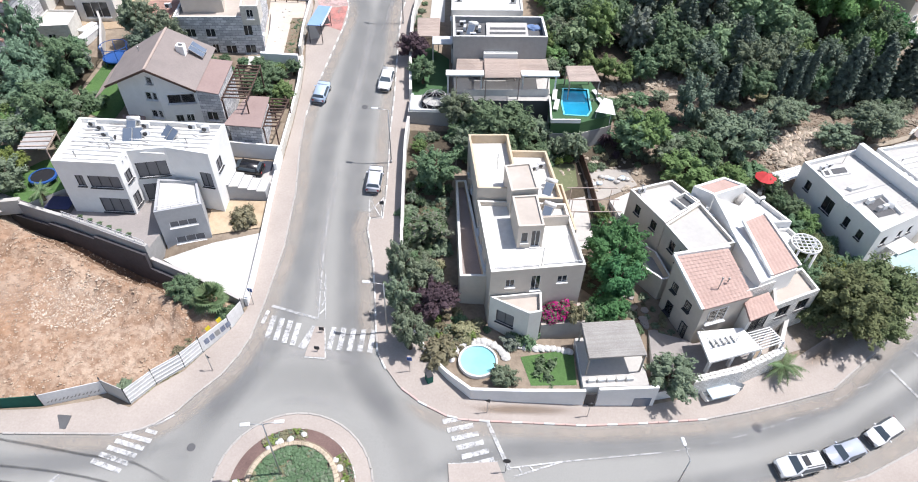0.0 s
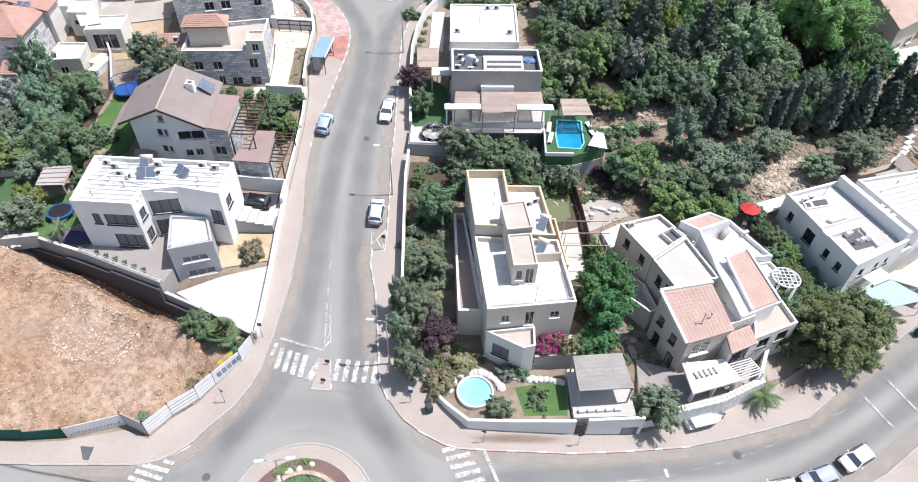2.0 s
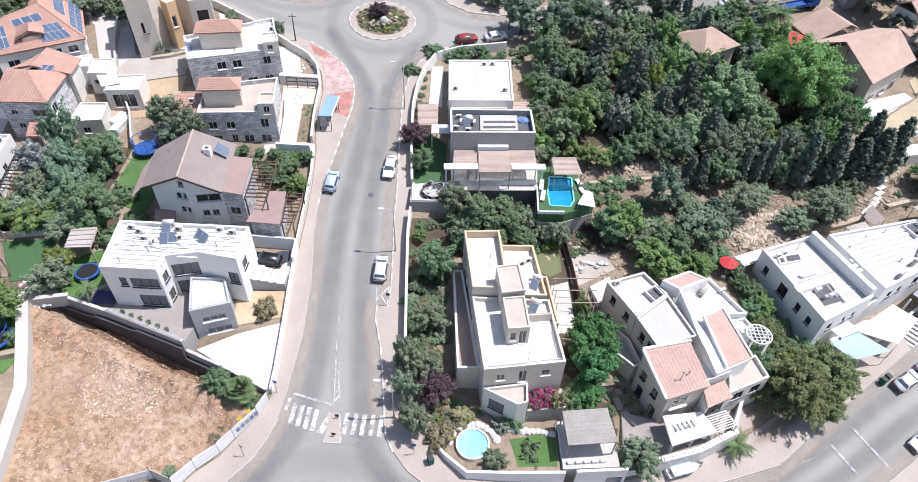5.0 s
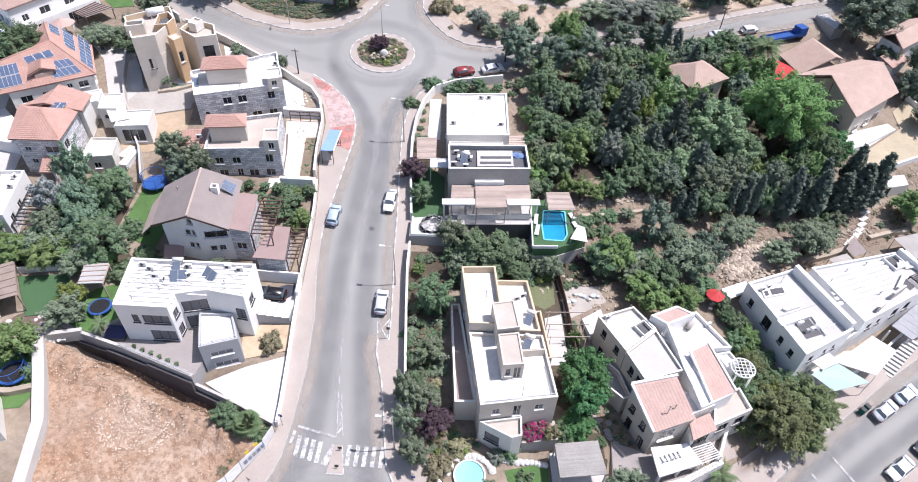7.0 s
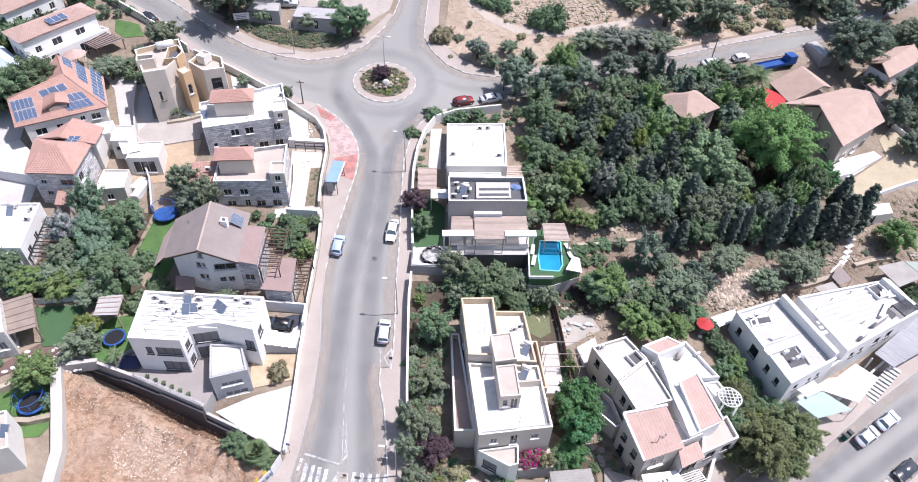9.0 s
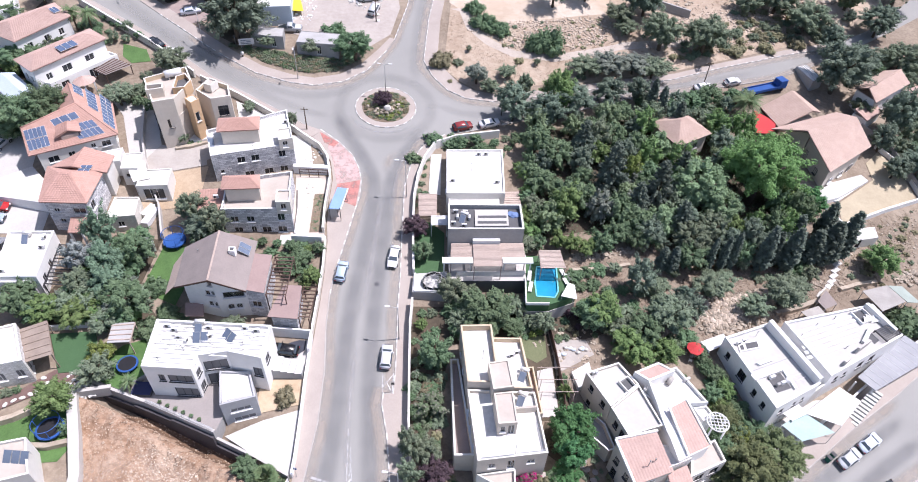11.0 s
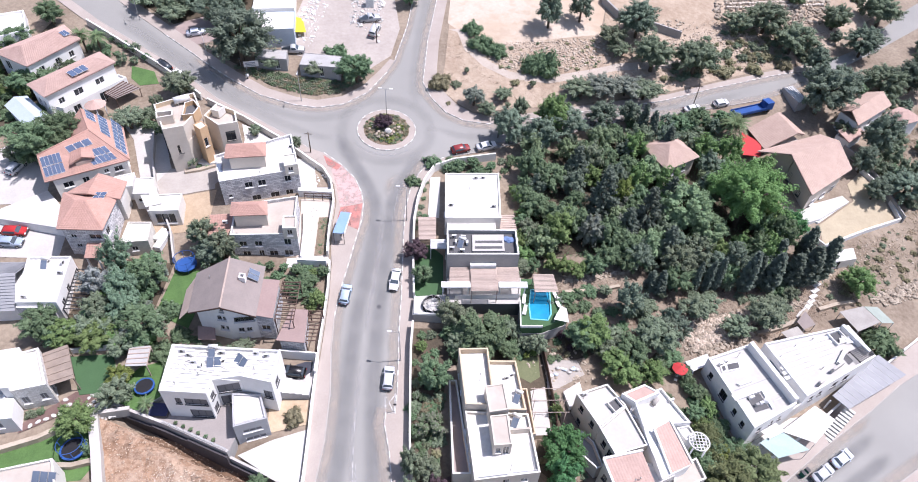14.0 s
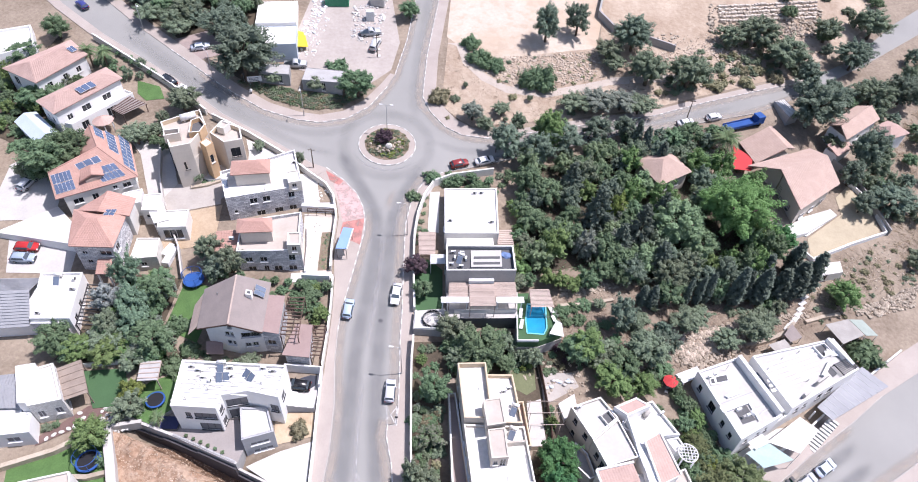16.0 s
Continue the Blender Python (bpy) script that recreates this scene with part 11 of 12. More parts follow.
scatter(19, [(-6.0, 122.0), (6.0, 120.8), (24.0, 127.4), (34.0, 132.0), (30.0, 136.6), (18.0, 131.0), (6.0, 131.6), (-4.0, 140.0), (-8.0, 140.0)], 8, 2.2, ["dryshrub", "dryshrub", "greyshrub", "olive"], 0.7, 1.6)
scatter(20, [(4.0, 139.0), (18.0, 136.0), (32.0, 141.0), (32.0, 150.0), (14.0, 145.0)], 4, 2.0, ["dryshrub", "greyshrub"], 0.4, 0.9)
scatter(21, [(12.0, 107.6), (34.0, 121.4), (48.0, 126.6), (66.0, 132.6), (64.0, 128.0), (50.0, 120.5), (34.0, 118.5), (14.0, 112.5)], 14, 2.4, ["olive", "broad", "pine"], 1.6, 2.6, joined=("roadside_wood", "olive and pine trees along a road"))
scatter(22, [(71.0, 86.8), (80.0, 84.6), (96.0, 93.6), (92.6, 103.8), (83.6, 99.2), (75.0, 90.0)], 8, 2.2, ["dryshrub", "greyshrub", "dryshrub"], 0.6, 1.2)
scatter(23, [(34.0, 20.0), (50.0, 28.0), (70.0, 42.0), (72.0, 36.0), (50.0, 18.0)], 36, 1.7, ["shrub", "shrub", "olive", "dryshrub"], 1.2, 2.0, joined=("bank_shrubs", "shrubs on a bank below parked cars"))
scatter(37, [(-26.6, 87.0), (-25.0, 87.4), (-24.1, 79.6), (-25.8, 79.2)], 60, 0.45, ["greyshrub", "shrub", "dryshrub"], 0.25, 0.5, joined=("bed_planting", "small shrubs in rows on a courtyard bed"))
scatter(24, [(-30.0, 71.0), (-24.0, 67.0), (-23.4, 76.0), (-29.0, 75.4)], 12, 1.6, ["lush", "broad", "shrub"], 0.9, 1.6)
scatter(25, [(-44.6, 74.4), (-38.0, 71.6), (-30.4, 73.0), (-30.2, 75.4), (-40.0, 75.6)], 12, 1.6, ["broad", "shrub"], 0.9, 1.5)
scatter(26, [(-42.6, 56.4), (-31.0, 56.6), (-28.4, 58.6), (-36.0, 60.0), (-42.4, 60.2)], 12, 1.4, ["greyshrub", "shrub", "olive"], 0.8, 1.3)
scatter(27, [(-95.0, 108.6), (-90.6, 111.4), (-84.0, 126.0), (-90.0, 133.0)], 8, 2.2, ["broad", "olive"], 1.4, 2.2, joined=("garden_growth", "green trees behind a street wall"))
scatter(28, [(-86.0, 92.0), (-79.0, 92.0), (-76.0, 101.0), (-84.0, 102.6)], 10, 2.6, ["broad", "broad", "olive"], 2.0, 3.0, joined=("garden_growth", "tall green trees beside a drive"))
scatter(29, [(-62.0, 103.6), (-57.0, 109.0), (-62.0, 116.0), (-70.0, 108.4)], 8, 2.4, ["olive", "olive", "broad"], 1.3, 2.0, joined=("garden_growth", "olive trees between houses"))
scatter(30, [(-5.0, 103.0), (6.0, 106.4), (10.6, 110.4), (8.0, 102.0), (-2.0, 101.6)], 14, 1.6, ["shrub", "broad", "greyshrub"], 0.8, 1.6)
scatter(31, [(-8.4, 86.0), (-6.8, 90.6), (-7.4, 101.0), (-8.4, 96.0)], 8, 1.3, ["shrub", "greyshrub"], 0.6, 1.0)
scatter(32, [(10.8, 78.6), (13.4, 80.0), (13.0, 100.0), (8.4, 101.0), (10.6, 92.0)], 12, 2.2, ["broad", "midgreen", "olive"], 1.6, 2.4)
scatter(33, [(48.0, 138.4), (62.0, 145.0), (85.0, 156.0), (83.0, 162.0), (64.0, 152.0), (48.0, 144.0)], 22, 1.8, ["greyshrub", "dryshrub", "greyshrub"], 1.1, 1.9, joined=("roadside_scrub", "grey and dry scrub above a country road"))
scatter(34, [(-102.0, 110.0), (-92.0, 104.0), (-90.0, 110.0), (-98.0, 116.0), (-104.0, 128.0), (-108.0, 118.0)], 16, 2.0, ["broad", "shrub", "midgreen"], 1.3, 2.2, joined=("garden_greenery", "dense green bushes between tiled houses"))
scatter(35, [(-86.0, 126.0), (-76.0, 122.4), (-72.0, 126.0), (-80.0, 130.6), (-87.0, 134.0)], 16, 1.5, ["broad", "shrub", "olive"], 0.9, 1.6, joined=("garden_greenery", "dense green bushes behind a street wall"))
scatter(36, [(-92.0, 101.0), (-86.4, 108.0), (-82.6, 104.0), (-78.0, 101.0), (-84.0, 96.0)], 12, 2.0, ["broad", "shrub"], 1.4, 2.2, joined=("garden_greenery", "dense green bushes beside a shed"))


scatter(59, [(-88.0, 154.0), (-72.0, 141.0), (-63.0, 143.0), (-56.0, 137.0), (-55.0, 131.0), (-50.4, 130.4), (-53.4, 142.0), (-57.0, 158.0), (-74.0, 170.0)], 40, 2.4, ["pine", "olive", "broad", "pine"], 2.0, 3.4, (1.6, 2.3), joined=("far_wood", "dense pines and olives beside a street"))
scatter(60, [(-5.8, 45.0), (-1.6, 44.4), (-0.8, 57.4), (-1.2, 66.6), (-6.2, 65.6)], 22, 1.3, ["shrub", "greyshrub", "lush", "shrub", "broad"], 0.7, 1.4)
scatter(61, [(0.0, 61.4), (9.2, 61.6), (10.4, 66.0), (10.2, 70.0), (-0.4, 69.2)], 14, 1.5, ["shrub", "broad", "greyshrub"], 0.9, 1.6)
scatter(62, [(13.6, 46.2), (16.0, 44.4), (20.0, 39.2), (20.2, 42.0), (18.8, 49.0), (14.4, 49.6)], 14, 1.1, ["shrub", "greyshrub", "dryshrub"], 0.5, 1.0)
scatter(63, [(-106.0, 109.0), (-92.6, 103.0), (-84.4, 105.4), (-90.4, 112.0), (-87.4, 124.0), (-97.0, 132.0), (-99.6, 118.0)], 30, 1.8, ["broad", "shrub", "midgreen"], 1.1, 2.0, joined=("garden_greenery", "dense green bushes behind tiled houses"))
scatter(64, [(71.0, 80.0), (80.0, 84.6), (96.0, 93.6), (97.0, 100.0), (92.6, 103.8), (83.6, 99.2), (75.0, 90.0), (70.0, 86.0)], 46, 1.2, ["dryshrub", "greyshrub", "dryshrub"], 0.4, 0.9, joined=("hillside_scrub", "low dry scrub on a weedy slope"))
scatter(51, [(46.0, 137.6), (60.0, 143.6), (84.0, 154.6), (90.0, 164.0), (70.0, 163.0), (52.0, 152.0), (44.0, 143.0)], 62, 1.5, ["greyshrub", "dryshrub", "dryshrub", "greyshrub"], 0.9, 1.7, joined=("hillside_scrub", "grey and straw-brown scrub on a dry slope"))
scatter(52, [(2.0, 136.6), (14.0, 133.6), (30.0, 140.0), (32.0, 150.0), (16.0, 146.6), (4.0, 142.0)], 30, 1.4, ["dryshrub", "dryshrub", "greyshrub"], 0.4, 0.9, joined=("hillside_scrub", "low dry scrub among stones"))
scatter(53, [(15.4, 63.6), (21.0, 64.4), (25.0, 66.4), (20.0, 70.0), (15.0, 69.0)], 16, 1.0, ["shrub", "dryshrub", "purple", "greyshrub"], 0.6, 1.1)
scatter(54, [(16.3, 57.2), (17.3, 57.8), (17.9, 51.2), (16.8, 51.0)], 9, 0.7, ["lush", "shrub"], 0.5, 0.9)
scatter(55, [(10.2, 62.8), (14.4, 63.8), (14.6, 66.4), (10.8, 66.2)], 9, 1.0, ["shrub", "yellow", "greyshrub"], 0.6, 1.0)
scatter(56, [(-4.6, 44.0), (-1.4, 43.6), (-1.6, 57.6), (-5.6, 57.6)], 16, 1.3, ["greyshrub", "shrub", "oleander", "shrub"], 0.8, 1.3)
scatter(57, [(20.6, 45.4), (22.0, 46.0), (24.0, 40.4), (21.6, 39.8)], 10, 0.9, ["dryshrub", "greyshrub"], 0.4, 0.8)
scatter(58, [(0.2, 34.6), (2.6, 37.4), (7.4, 37.6), (4.0, 39.0), (-1.2, 41.0), (-2.0, 38.6)], 16, 0.8, ["shrub", "yellow", "dryshrub", "greyshrub"], 0.45, 0.9)


# ---- pools, palms, garden things and stones ----
def palm(x, y, h, r, fronds, words, z=None, fan=False):
    """A palm: ringed trunk and a crown of drooping fronds with leaflets."""
    z = ground(x, y) if z is None else z
    root = thing("palm", x, y, z, words, "palm", "palms")
    bm = bmesh.new()
    steps = max(2, int(h / 0.35))
    for k in range(steps):
        rod(bm, (x, y, z + h * k / steps - 0.05), (x, y, z + h * (k + 1) / steps), 0.2, 0.17, 8)
    part("trunk", bm, PALMBARK, root)
    rng = random.Random(int(x * 10) + 5)
    for k in range(fronds if fan else 0):
        a, lift = k * 2.399963, 1.35 - 1.6 * k / fronds + rng.uniform(-0.35, 0.35)
        out = Vector((math.cos(a) * math.cos(lift), math.sin(a) * math.cos(lift), math.sin(lift)))
        side = Vector((-math.sin(a), math.cos(a), 0))
        foot, tip = Vector((x, y, z + h)), Vector((x, y, z + h)) + out * r * 0.5
        bm = bmesh.new()
        rod(bm, foot, tip, 0.03, 0.02, 4)
        for j in range(-7, 8):
            b = radians(15 * j)
            way = out * math.cos(b) + side * math.sin(b)
            edge = (out * -math.sin(b) + side * math.cos(b)) * r * 0.065
            mid = tip + way * r * 0.36
            end = tip + way * r * 0.6 - Vector((0, 0, r * 0.12))
            bm.faces.new([bm.verts.new(v) for v in (tip, mid - edge, end, mid + edge)])
        part("frond", bm, L_PALM, root)
    for k in range(0 if fan else fronds):
        a = k * 2.399963
        lift = rng.uniform(-0.1, 1.15)
        bm = bmesh.new()
        last, n = None, 8
        side = Vector((-math.sin(a), math.cos(a), 0))
        for i in range(n + 1):
            f = i / n
            out = r * f * math.cos(lift * (1 - f * 0.5))
            up = r * (math.sin(lift) * f - 0.75 * f * f * (0.6 + 0.3 * (1.2 - lift)))
            p = Vector((x + math.cos(a) * out, y + math.sin(a) * out, z + h + up))
            if last is not None:
                w = r * (0.2 * math.sin(math.pi * min(1, f * 0.9 + 0.08)) + 0.015)
                d = (p - last) * 0.55
                for s in (-1, 1):
                    for g in (0.0, 0.33, 0.66):
                        q = last.lerp(p, g)
                        t = q + side * s * w + d - Vector((0, 0, w * 0.45))
                        bm.faces.new([bm.verts.new(v) for v in (q, q + d * 0.6, t)])
            last = p
        part("frond", bm, L_PALM, root)


palm(-22.6, 37.2, 2.2, 1.75, 22, "fan palm on the edge of a bare lot", fan=True)
palm(34.2, 38.0, 1.4, 2.4, 18, "young palm beside a villa's steps")
palm(59.0, 122.7, 4.2, 3.8, 46, "date palm with a full crown")
palm(-82.2, 126.0, 5.0, 2.6, 24, "tall palm beside a street wall")
palm(-86.0, 126.6, 4.4, 2.4, 22, "palm beside a tiled roof")
palm(-44.0, 47.9, 1.2, 1.5, 18, "small palm on a lawn edge", z=1.9)
palm(-50.6, 52.6, 1.4, 1.6, 20, "yellow-green palm by a hut")


def ring_of(bm, cx, cy, z, r, tube, n=28):
    pts = [(cx + r * math.cos(math.tau * k / n), cy + r * math.sin(math.tau * k / n), z) for k in range(n)]
    for p, q in zip(pts, pts[1:] + pts[:1]):
        rod(bm, p, q, tube, n=6)


def disc(bm, cx, cy, z, r, n=32):
    bm.faces.new([bm.verts.new((cx + r * math.cos(math.tau * k / n), cy + r * math.sin(math.tau * k / n), z)) for k in range(n)])


def trampoline(x, y, r, words, net=False, z=None, rim=BLUEPLASTIC, mat=None):
    z = ground(x, y) + 0.08 if z is None else z
    root = thing("trampoline", x, y, z, words, "trampoline", "trampolines")
    bm = bmesh.new()
    disc(bm, x, y, z + 0.72, r * 0.85)
    part("mat", bm, mat or BLACKNET, root)
    bm = bmesh.new()
    n = 32
    for k in range(n):
        a, b = math.tau * k / n, math.tau * (k + 1) / n
        quad(bm, *((x + q * math.cos(t), y + q * math.sin(t), z + h) for q, t, h in ((r, a, 0.74), (r, b, 0.74), (r * 0.84, b, 0.77), (r * 0.84, a, 0.77))))
        quad(bm, *((x + r * math.cos(t), y + r * math.sin(t), z + h) for t, h in ((a, 0.55), (b, 0.55), (b, 0.74), (a, 0.74))))
    bmesh.ops.remove_doubles(bm, verts=bm.verts[:], dist=0.002)
    part("rim", bm, rim, root)
    for k in range(6):
        a = math.tau * k / 6
        bm = bmesh.new()
        p = (x + r * 0.95 * math.cos(a), y + r * 0.95 * math.sin(a))
        rod(bm, (*p, z - 0.05), (*p, z + (2.3 if net else 0.7)), 0.04, n=6)
        part("leg", bm, BLUEPLASTIC if net else METAL, root)
    if net:
        bm = bmesh.new()
        ring_of(bm, x, y, z + 2.3, r * 0.97, 0.05)
        bmesh.ops.remove_doubles(bm, verts=bm.verts[:], dist=0.03)
        part("top_ring", bm, BLUEPLASTIC, root)


trampoline(-52.0, 41.2, 1.75, "round trampoline with a blue rim and dark mat", True)
trampoline(-45.6, 51.0, 1.45, "round trampoline with a blue rim on a lawn", False, 1.95)
trampoline(-46.9, 73.6, 1.8, "round trampoline with a blue mat and a blue net frame", True, mat=BLUEPLASTIC)

# round garden pool
r = thing("round_pool", 3.5, 34.8, -4.0, "round turquoise garden pool with a pale rim", "pool")
bm = bmesh.new()
n = 40
for k in range(n):
    a, b = math.tau * k / n, math.tau * (k + 1) / n
    for r0, z0, r1, z1 in ((1.9, -4.05, 1.9, -3.55), (1.9, -3.55, 1.72, -3.55), (1.72, -3.55, 1.7, -4.0)):
        quad(bm, *((3.5 + q * math.cos(t), 34.8 + q * math.sin(t), h) for q, t, h in ((r0, a, z0), (r0, b, z0), (r1, b, z1), (r1, a, z1))))
bmesh.ops.remove_doubles(bm, verts=bm.verts[:], dist=0.002)
part("wall", bm, WHITEMETAL, r)
bm = bmesh.new()
disc(bm, 3.5, 34.8, -3.7, 1.71)
part("water", bm, PALEWATER, r)
stone_bm = bmesh.new()
bmesh.ops.create_icosphere(stone_bm, subdivisions=2, radius=0.5)
for v in stone_bm.verts:
    v.co *= 1 + 0.35 * noise.noise(v.co * 2.2)
    v.co.z *= 0.6
STONE_MESH = mesh_of("stone", stone_bm, WHITEPAVE)
for k in range(16):
    a = 0.3 + k * 0.19
    x, y = 3.6 + 2.7 * math.cos(a), 35.0 + 2.3 * math.sin(a)
    ob = new("stone", STONE_MESH)
    ob.matrix_basis = pose(x, y, -3.92, 0, 0, 50 * k) @ Matrix.Scale(0.7 + 0.4 * random.random(), 4)
    tagged(ob, "rounded white stone bordering a garden path", "stone", "border stones")
for k in range(12):
    ob = new("stone", STONE_MESH)
    ob.matrix_basis = pose(6.4 + 0.55 * k, 37.1 + 0.1 * math.sin(k) - 0.02 * k, -3.9, 0, 0, 70 * k) @ Matrix.Scale(0.6 + 0.4 * random.random(), 4)
    tagged(ob, "rounded white stone bordering a lawn", "stone", "border stones")

# swimming pool on its raised deck
DECK = [(10.9, 66.4), (14.6, 66.7), (19.0, 69.0), (16.6, 78.0), (11.0, 77.4)]
terrace("pool_deck_base", DECK, 1.7, CONCRETE, GREYWALL, "grey base of a raised pool deck")
r = thing("swimming_pool", 14.4, 71.6, 1.7, "blue swimming pool in a green-edged raised deck", "pool")
PI = [(12.7, 68.4), (15.6, 68.4), (16.2, 69.8), (16.2, 75.0), (12.9, 75.0), (12.5, 71.2)]
PO = [(10.95, 66.5), (14.6, 66.8), (18.95, 69.05), (16.6, 77.95), (11.05, 77.35), (10.95, 72.0)]
bm = bmesh.new()
for i in range(6):
    j = (i + 1) % 6
    quad(bm, (*PO[i], 3.28), (*PO[j], 3.28), (*PI[j], 3.28), (*PI[i], 3.28))
    quad(bm, (*PO[i], 1.65), (*PO[j], 1.65), (*PO[j], 3.28), (*PO[i], 3.28))
    quad(bm, (*PI[j], 1.65), (*PI[i], 1.65), (*PI[i], 3.28), (*PI[j], 3.28))
bmesh.ops.remove_doubles(bm, verts=bm.verts[:], dist=0.002)
part("deck", bm, TURF, r, "green turf deck round the water")
bm = bmesh.new()
bm.faces.new([bm.verts.new((*p, 3.08)) for p in PI])
part("water", bm, WATER, r)
bm = bmesh.new()
for i in range(6):
    j = (i + 1) % 6
    beam(bm, (*PI[i], 3.31), (*PI[j], 3.31), 0.22, 0.08)
part("coping", bm, TURQUOISE, r)
bm = bmesh.new()
beam(bm, (*PO[0], 3.5), (*PO[1], 3.5), 0.2, 0.5)
beam(bm, (*PO[0], 3.5), (*PO[5], 3.5), 0.2, 0.5)
part("parapet", bm, WHITE, r)
for x, y, a in ((11.7, 70.0, 80), (11.6, 72.4, 85), (17.6, 71.6, -70), (17.2, 73.6, -70)):
    q = thing("sun_lounger", x, y, 3.28, "white sun lounger beside a pool", "lounger", "sun loungers")
    m = pose(x, y, 3.28, 0, 0, a)
    bm = bmesh.new()
    box(bm, m @ Matrix.Translation((-0.3, 0, 0.28)), 1.3, 0.62, 0.09, bevel=0.02)
    part("seat", bm, CANVAS, q)
    bm = bmesh.new()
    box(bm, m @ Matrix.Translation((0.32, 0, 0.3)) @ pose(0, 0, 0, 0, -40) @ Matrix.Translation((0.35, 0, 0)), 0.75, 0.62, 0.08, bevel=0.02)
    part("backrest", bm, CANVAS, q)
    for sx in (-0.8, 0.2):
        for sy in (-0.26, 0.26):
            bm = bmesh.new()
            box(bm, m @ Matrix.Translation((sx, sy, 0)), 0.05, 0.05, 0.3)
            part("leg", bm, WHITEMETAL, q)


def parasol(x, y, z, r, mat, words, h=2.4):
    root = thing("parasol", x, y, z, words, "parasol")
    bm = bmesh.new()
    rod(bm, (x, y, z), (x, y, z + h), 0.035, n=6)
    part("pole", bm, METAL, root)
    bm = bmesh.new()
    bmesh.ops.create_cone(bm, cap_ends=False, segments=8, radius1=r, radius2=0.05, depth=r * 0.45, matrix=pose(x, y, z + h))
    bmesh.ops.solidify(bm, geom=bm.faces[:], thickness=0.03)
    part("canopy", bm, mat, root)
    bm = bmesh.new()
    rod(bm, (x, y, z), (x, y, z + 0.12), 0.3, n=12)
    part("base", bm, CONCRETE, root)


r = thing("shade_sail", 17.6, 68.6, 3.0, "small white shade sail at a pool's corner", "shade sail")
bm = bmesh.new()
slab(bm, [(16.4, 67.9, 4.3), (18.9, 67.5, 4.2), (18.6, 69.9, 4.9), (17.6, 70.2, 5.0)], 0.04)
part("sail", bm, CANVAS, r)
for x, y, z in ((16.6, 68.2, 4.3), (18.4, 67.9, 4.2), (17.9, 69.7, 4.9)):
    bm = bmesh.new()
    rod(bm, (x, y, ground(x, y)), (x, y, z), 0.04, n=6)
    part("pole", bm, METAL, r)
parasol(38.2, 63.7, ground(38.2, 63.7), 1.35, REDCANVAS, "red parasol among white chairs")
for k in range(4):
    x, y = 38.6 + 0.9 * math.cos(k * 1.7), 62.9 + 0.8 * math.sin(k * 1.7)
    q = thing("garden_chair", x, y, ground(x, y), "white plastic garden chair under a parasol", "chair", "garden chairs")
    m = pose(x, y, ground(x, y), 0, 0, 80 * k)
    bm = bmesh.new()
    box(bm, m @ Matrix.Translation((0, 0, 0.4)), 0.5, 0.5, 0.05)
    part("seat", bm, WHITEMETAL, q)
    bm = bmesh.new()
    box(bm, m @ Matrix.Translation((0, 0.24, 0.42)), 0.5, 0.04, 0.45)
    part("backrest", bm, WHITEMETAL, q)
    for sx in (-0.21, 0.21):
        for sy in (-0.21, 0.21):
            bm = bmesh.new()
            box(bm, m @ Matrix.Translation((sx, sy, 0)), 0.05, 0.05, 0.4)
            part("leg", bm, WHITEMETAL, q)

# red canopy by the gabled garden house
r = thing("red_canopy", 63.4, 121.4, ground(63.4, 121.4), "red canvas canopy stretched beside a house", "canopy")
bm = bmesh.new()
pts = [(60.2, 116.4, 6.0), (63.9, 115.6, 6.4), (65.6, 120.6, 6.4), (62.6, 125.4, 6.0)]
slab(bm, pts, 0.05)
part("canvas", bm, REDCANVAS, r)
for x, y, zz in pts:
    bm = bmesh.new()
    rod(bm, (x, y, ground(x, y)), (x, y, zz), 0.05, n=6)
    part("pole", bm, METAL, r)

# dome frame on the street terrace
r = thing("dome_frame", -3.9, 70.2, 2.75, "grey metal dome frame half covered with dark net", "dome")
bm = bmesh.new()
cx, cy, cz, R = -3.9, 70.2, 2.75, 2.0
rings = [[Vector((cx + R * math.cos(e) * math.cos(math.tau * k / 10 + 0.31 * i), cy + R * math.cos(e) * math.sin(math.tau * k / 10 + 0.31 * i), cz + R * math.sin(e) * 0.95)) for k in range(10)] for i, e in enumerate((0.0, 0.42, 0.85))]
top = Vector((cx, cy, cz + R * 0.95))
for i, row in enumerate(rings):
    for k in range(10):
        rod(bm, row[k], row[(k + 1) % 10], 0.035, n=5)
        up = rings[i + 1] if i < 2 else None
        if up:
            rod(bm, row[k], up[k], 0.035, n=5)
            rod(bm, row[k], up[k - 1], 0.035, n=5)
        else:
            rod(bm, row[k], top, 0.035, n=5)
ob = part("strut_net", bm, METAL, r)
bm = bmesh.new()
for k in range(10):
    bm.faces.new([bm.verts.new(cz_v + (Vector((cx, cy, cz)) - cz_v) * 0.03) for cz_v in (rings[0][k], rings[0][(k + 1) % 10], rings[1][(k + 1) % 10], rings[1][k])])
part("net", bm, BLACKNET, r)

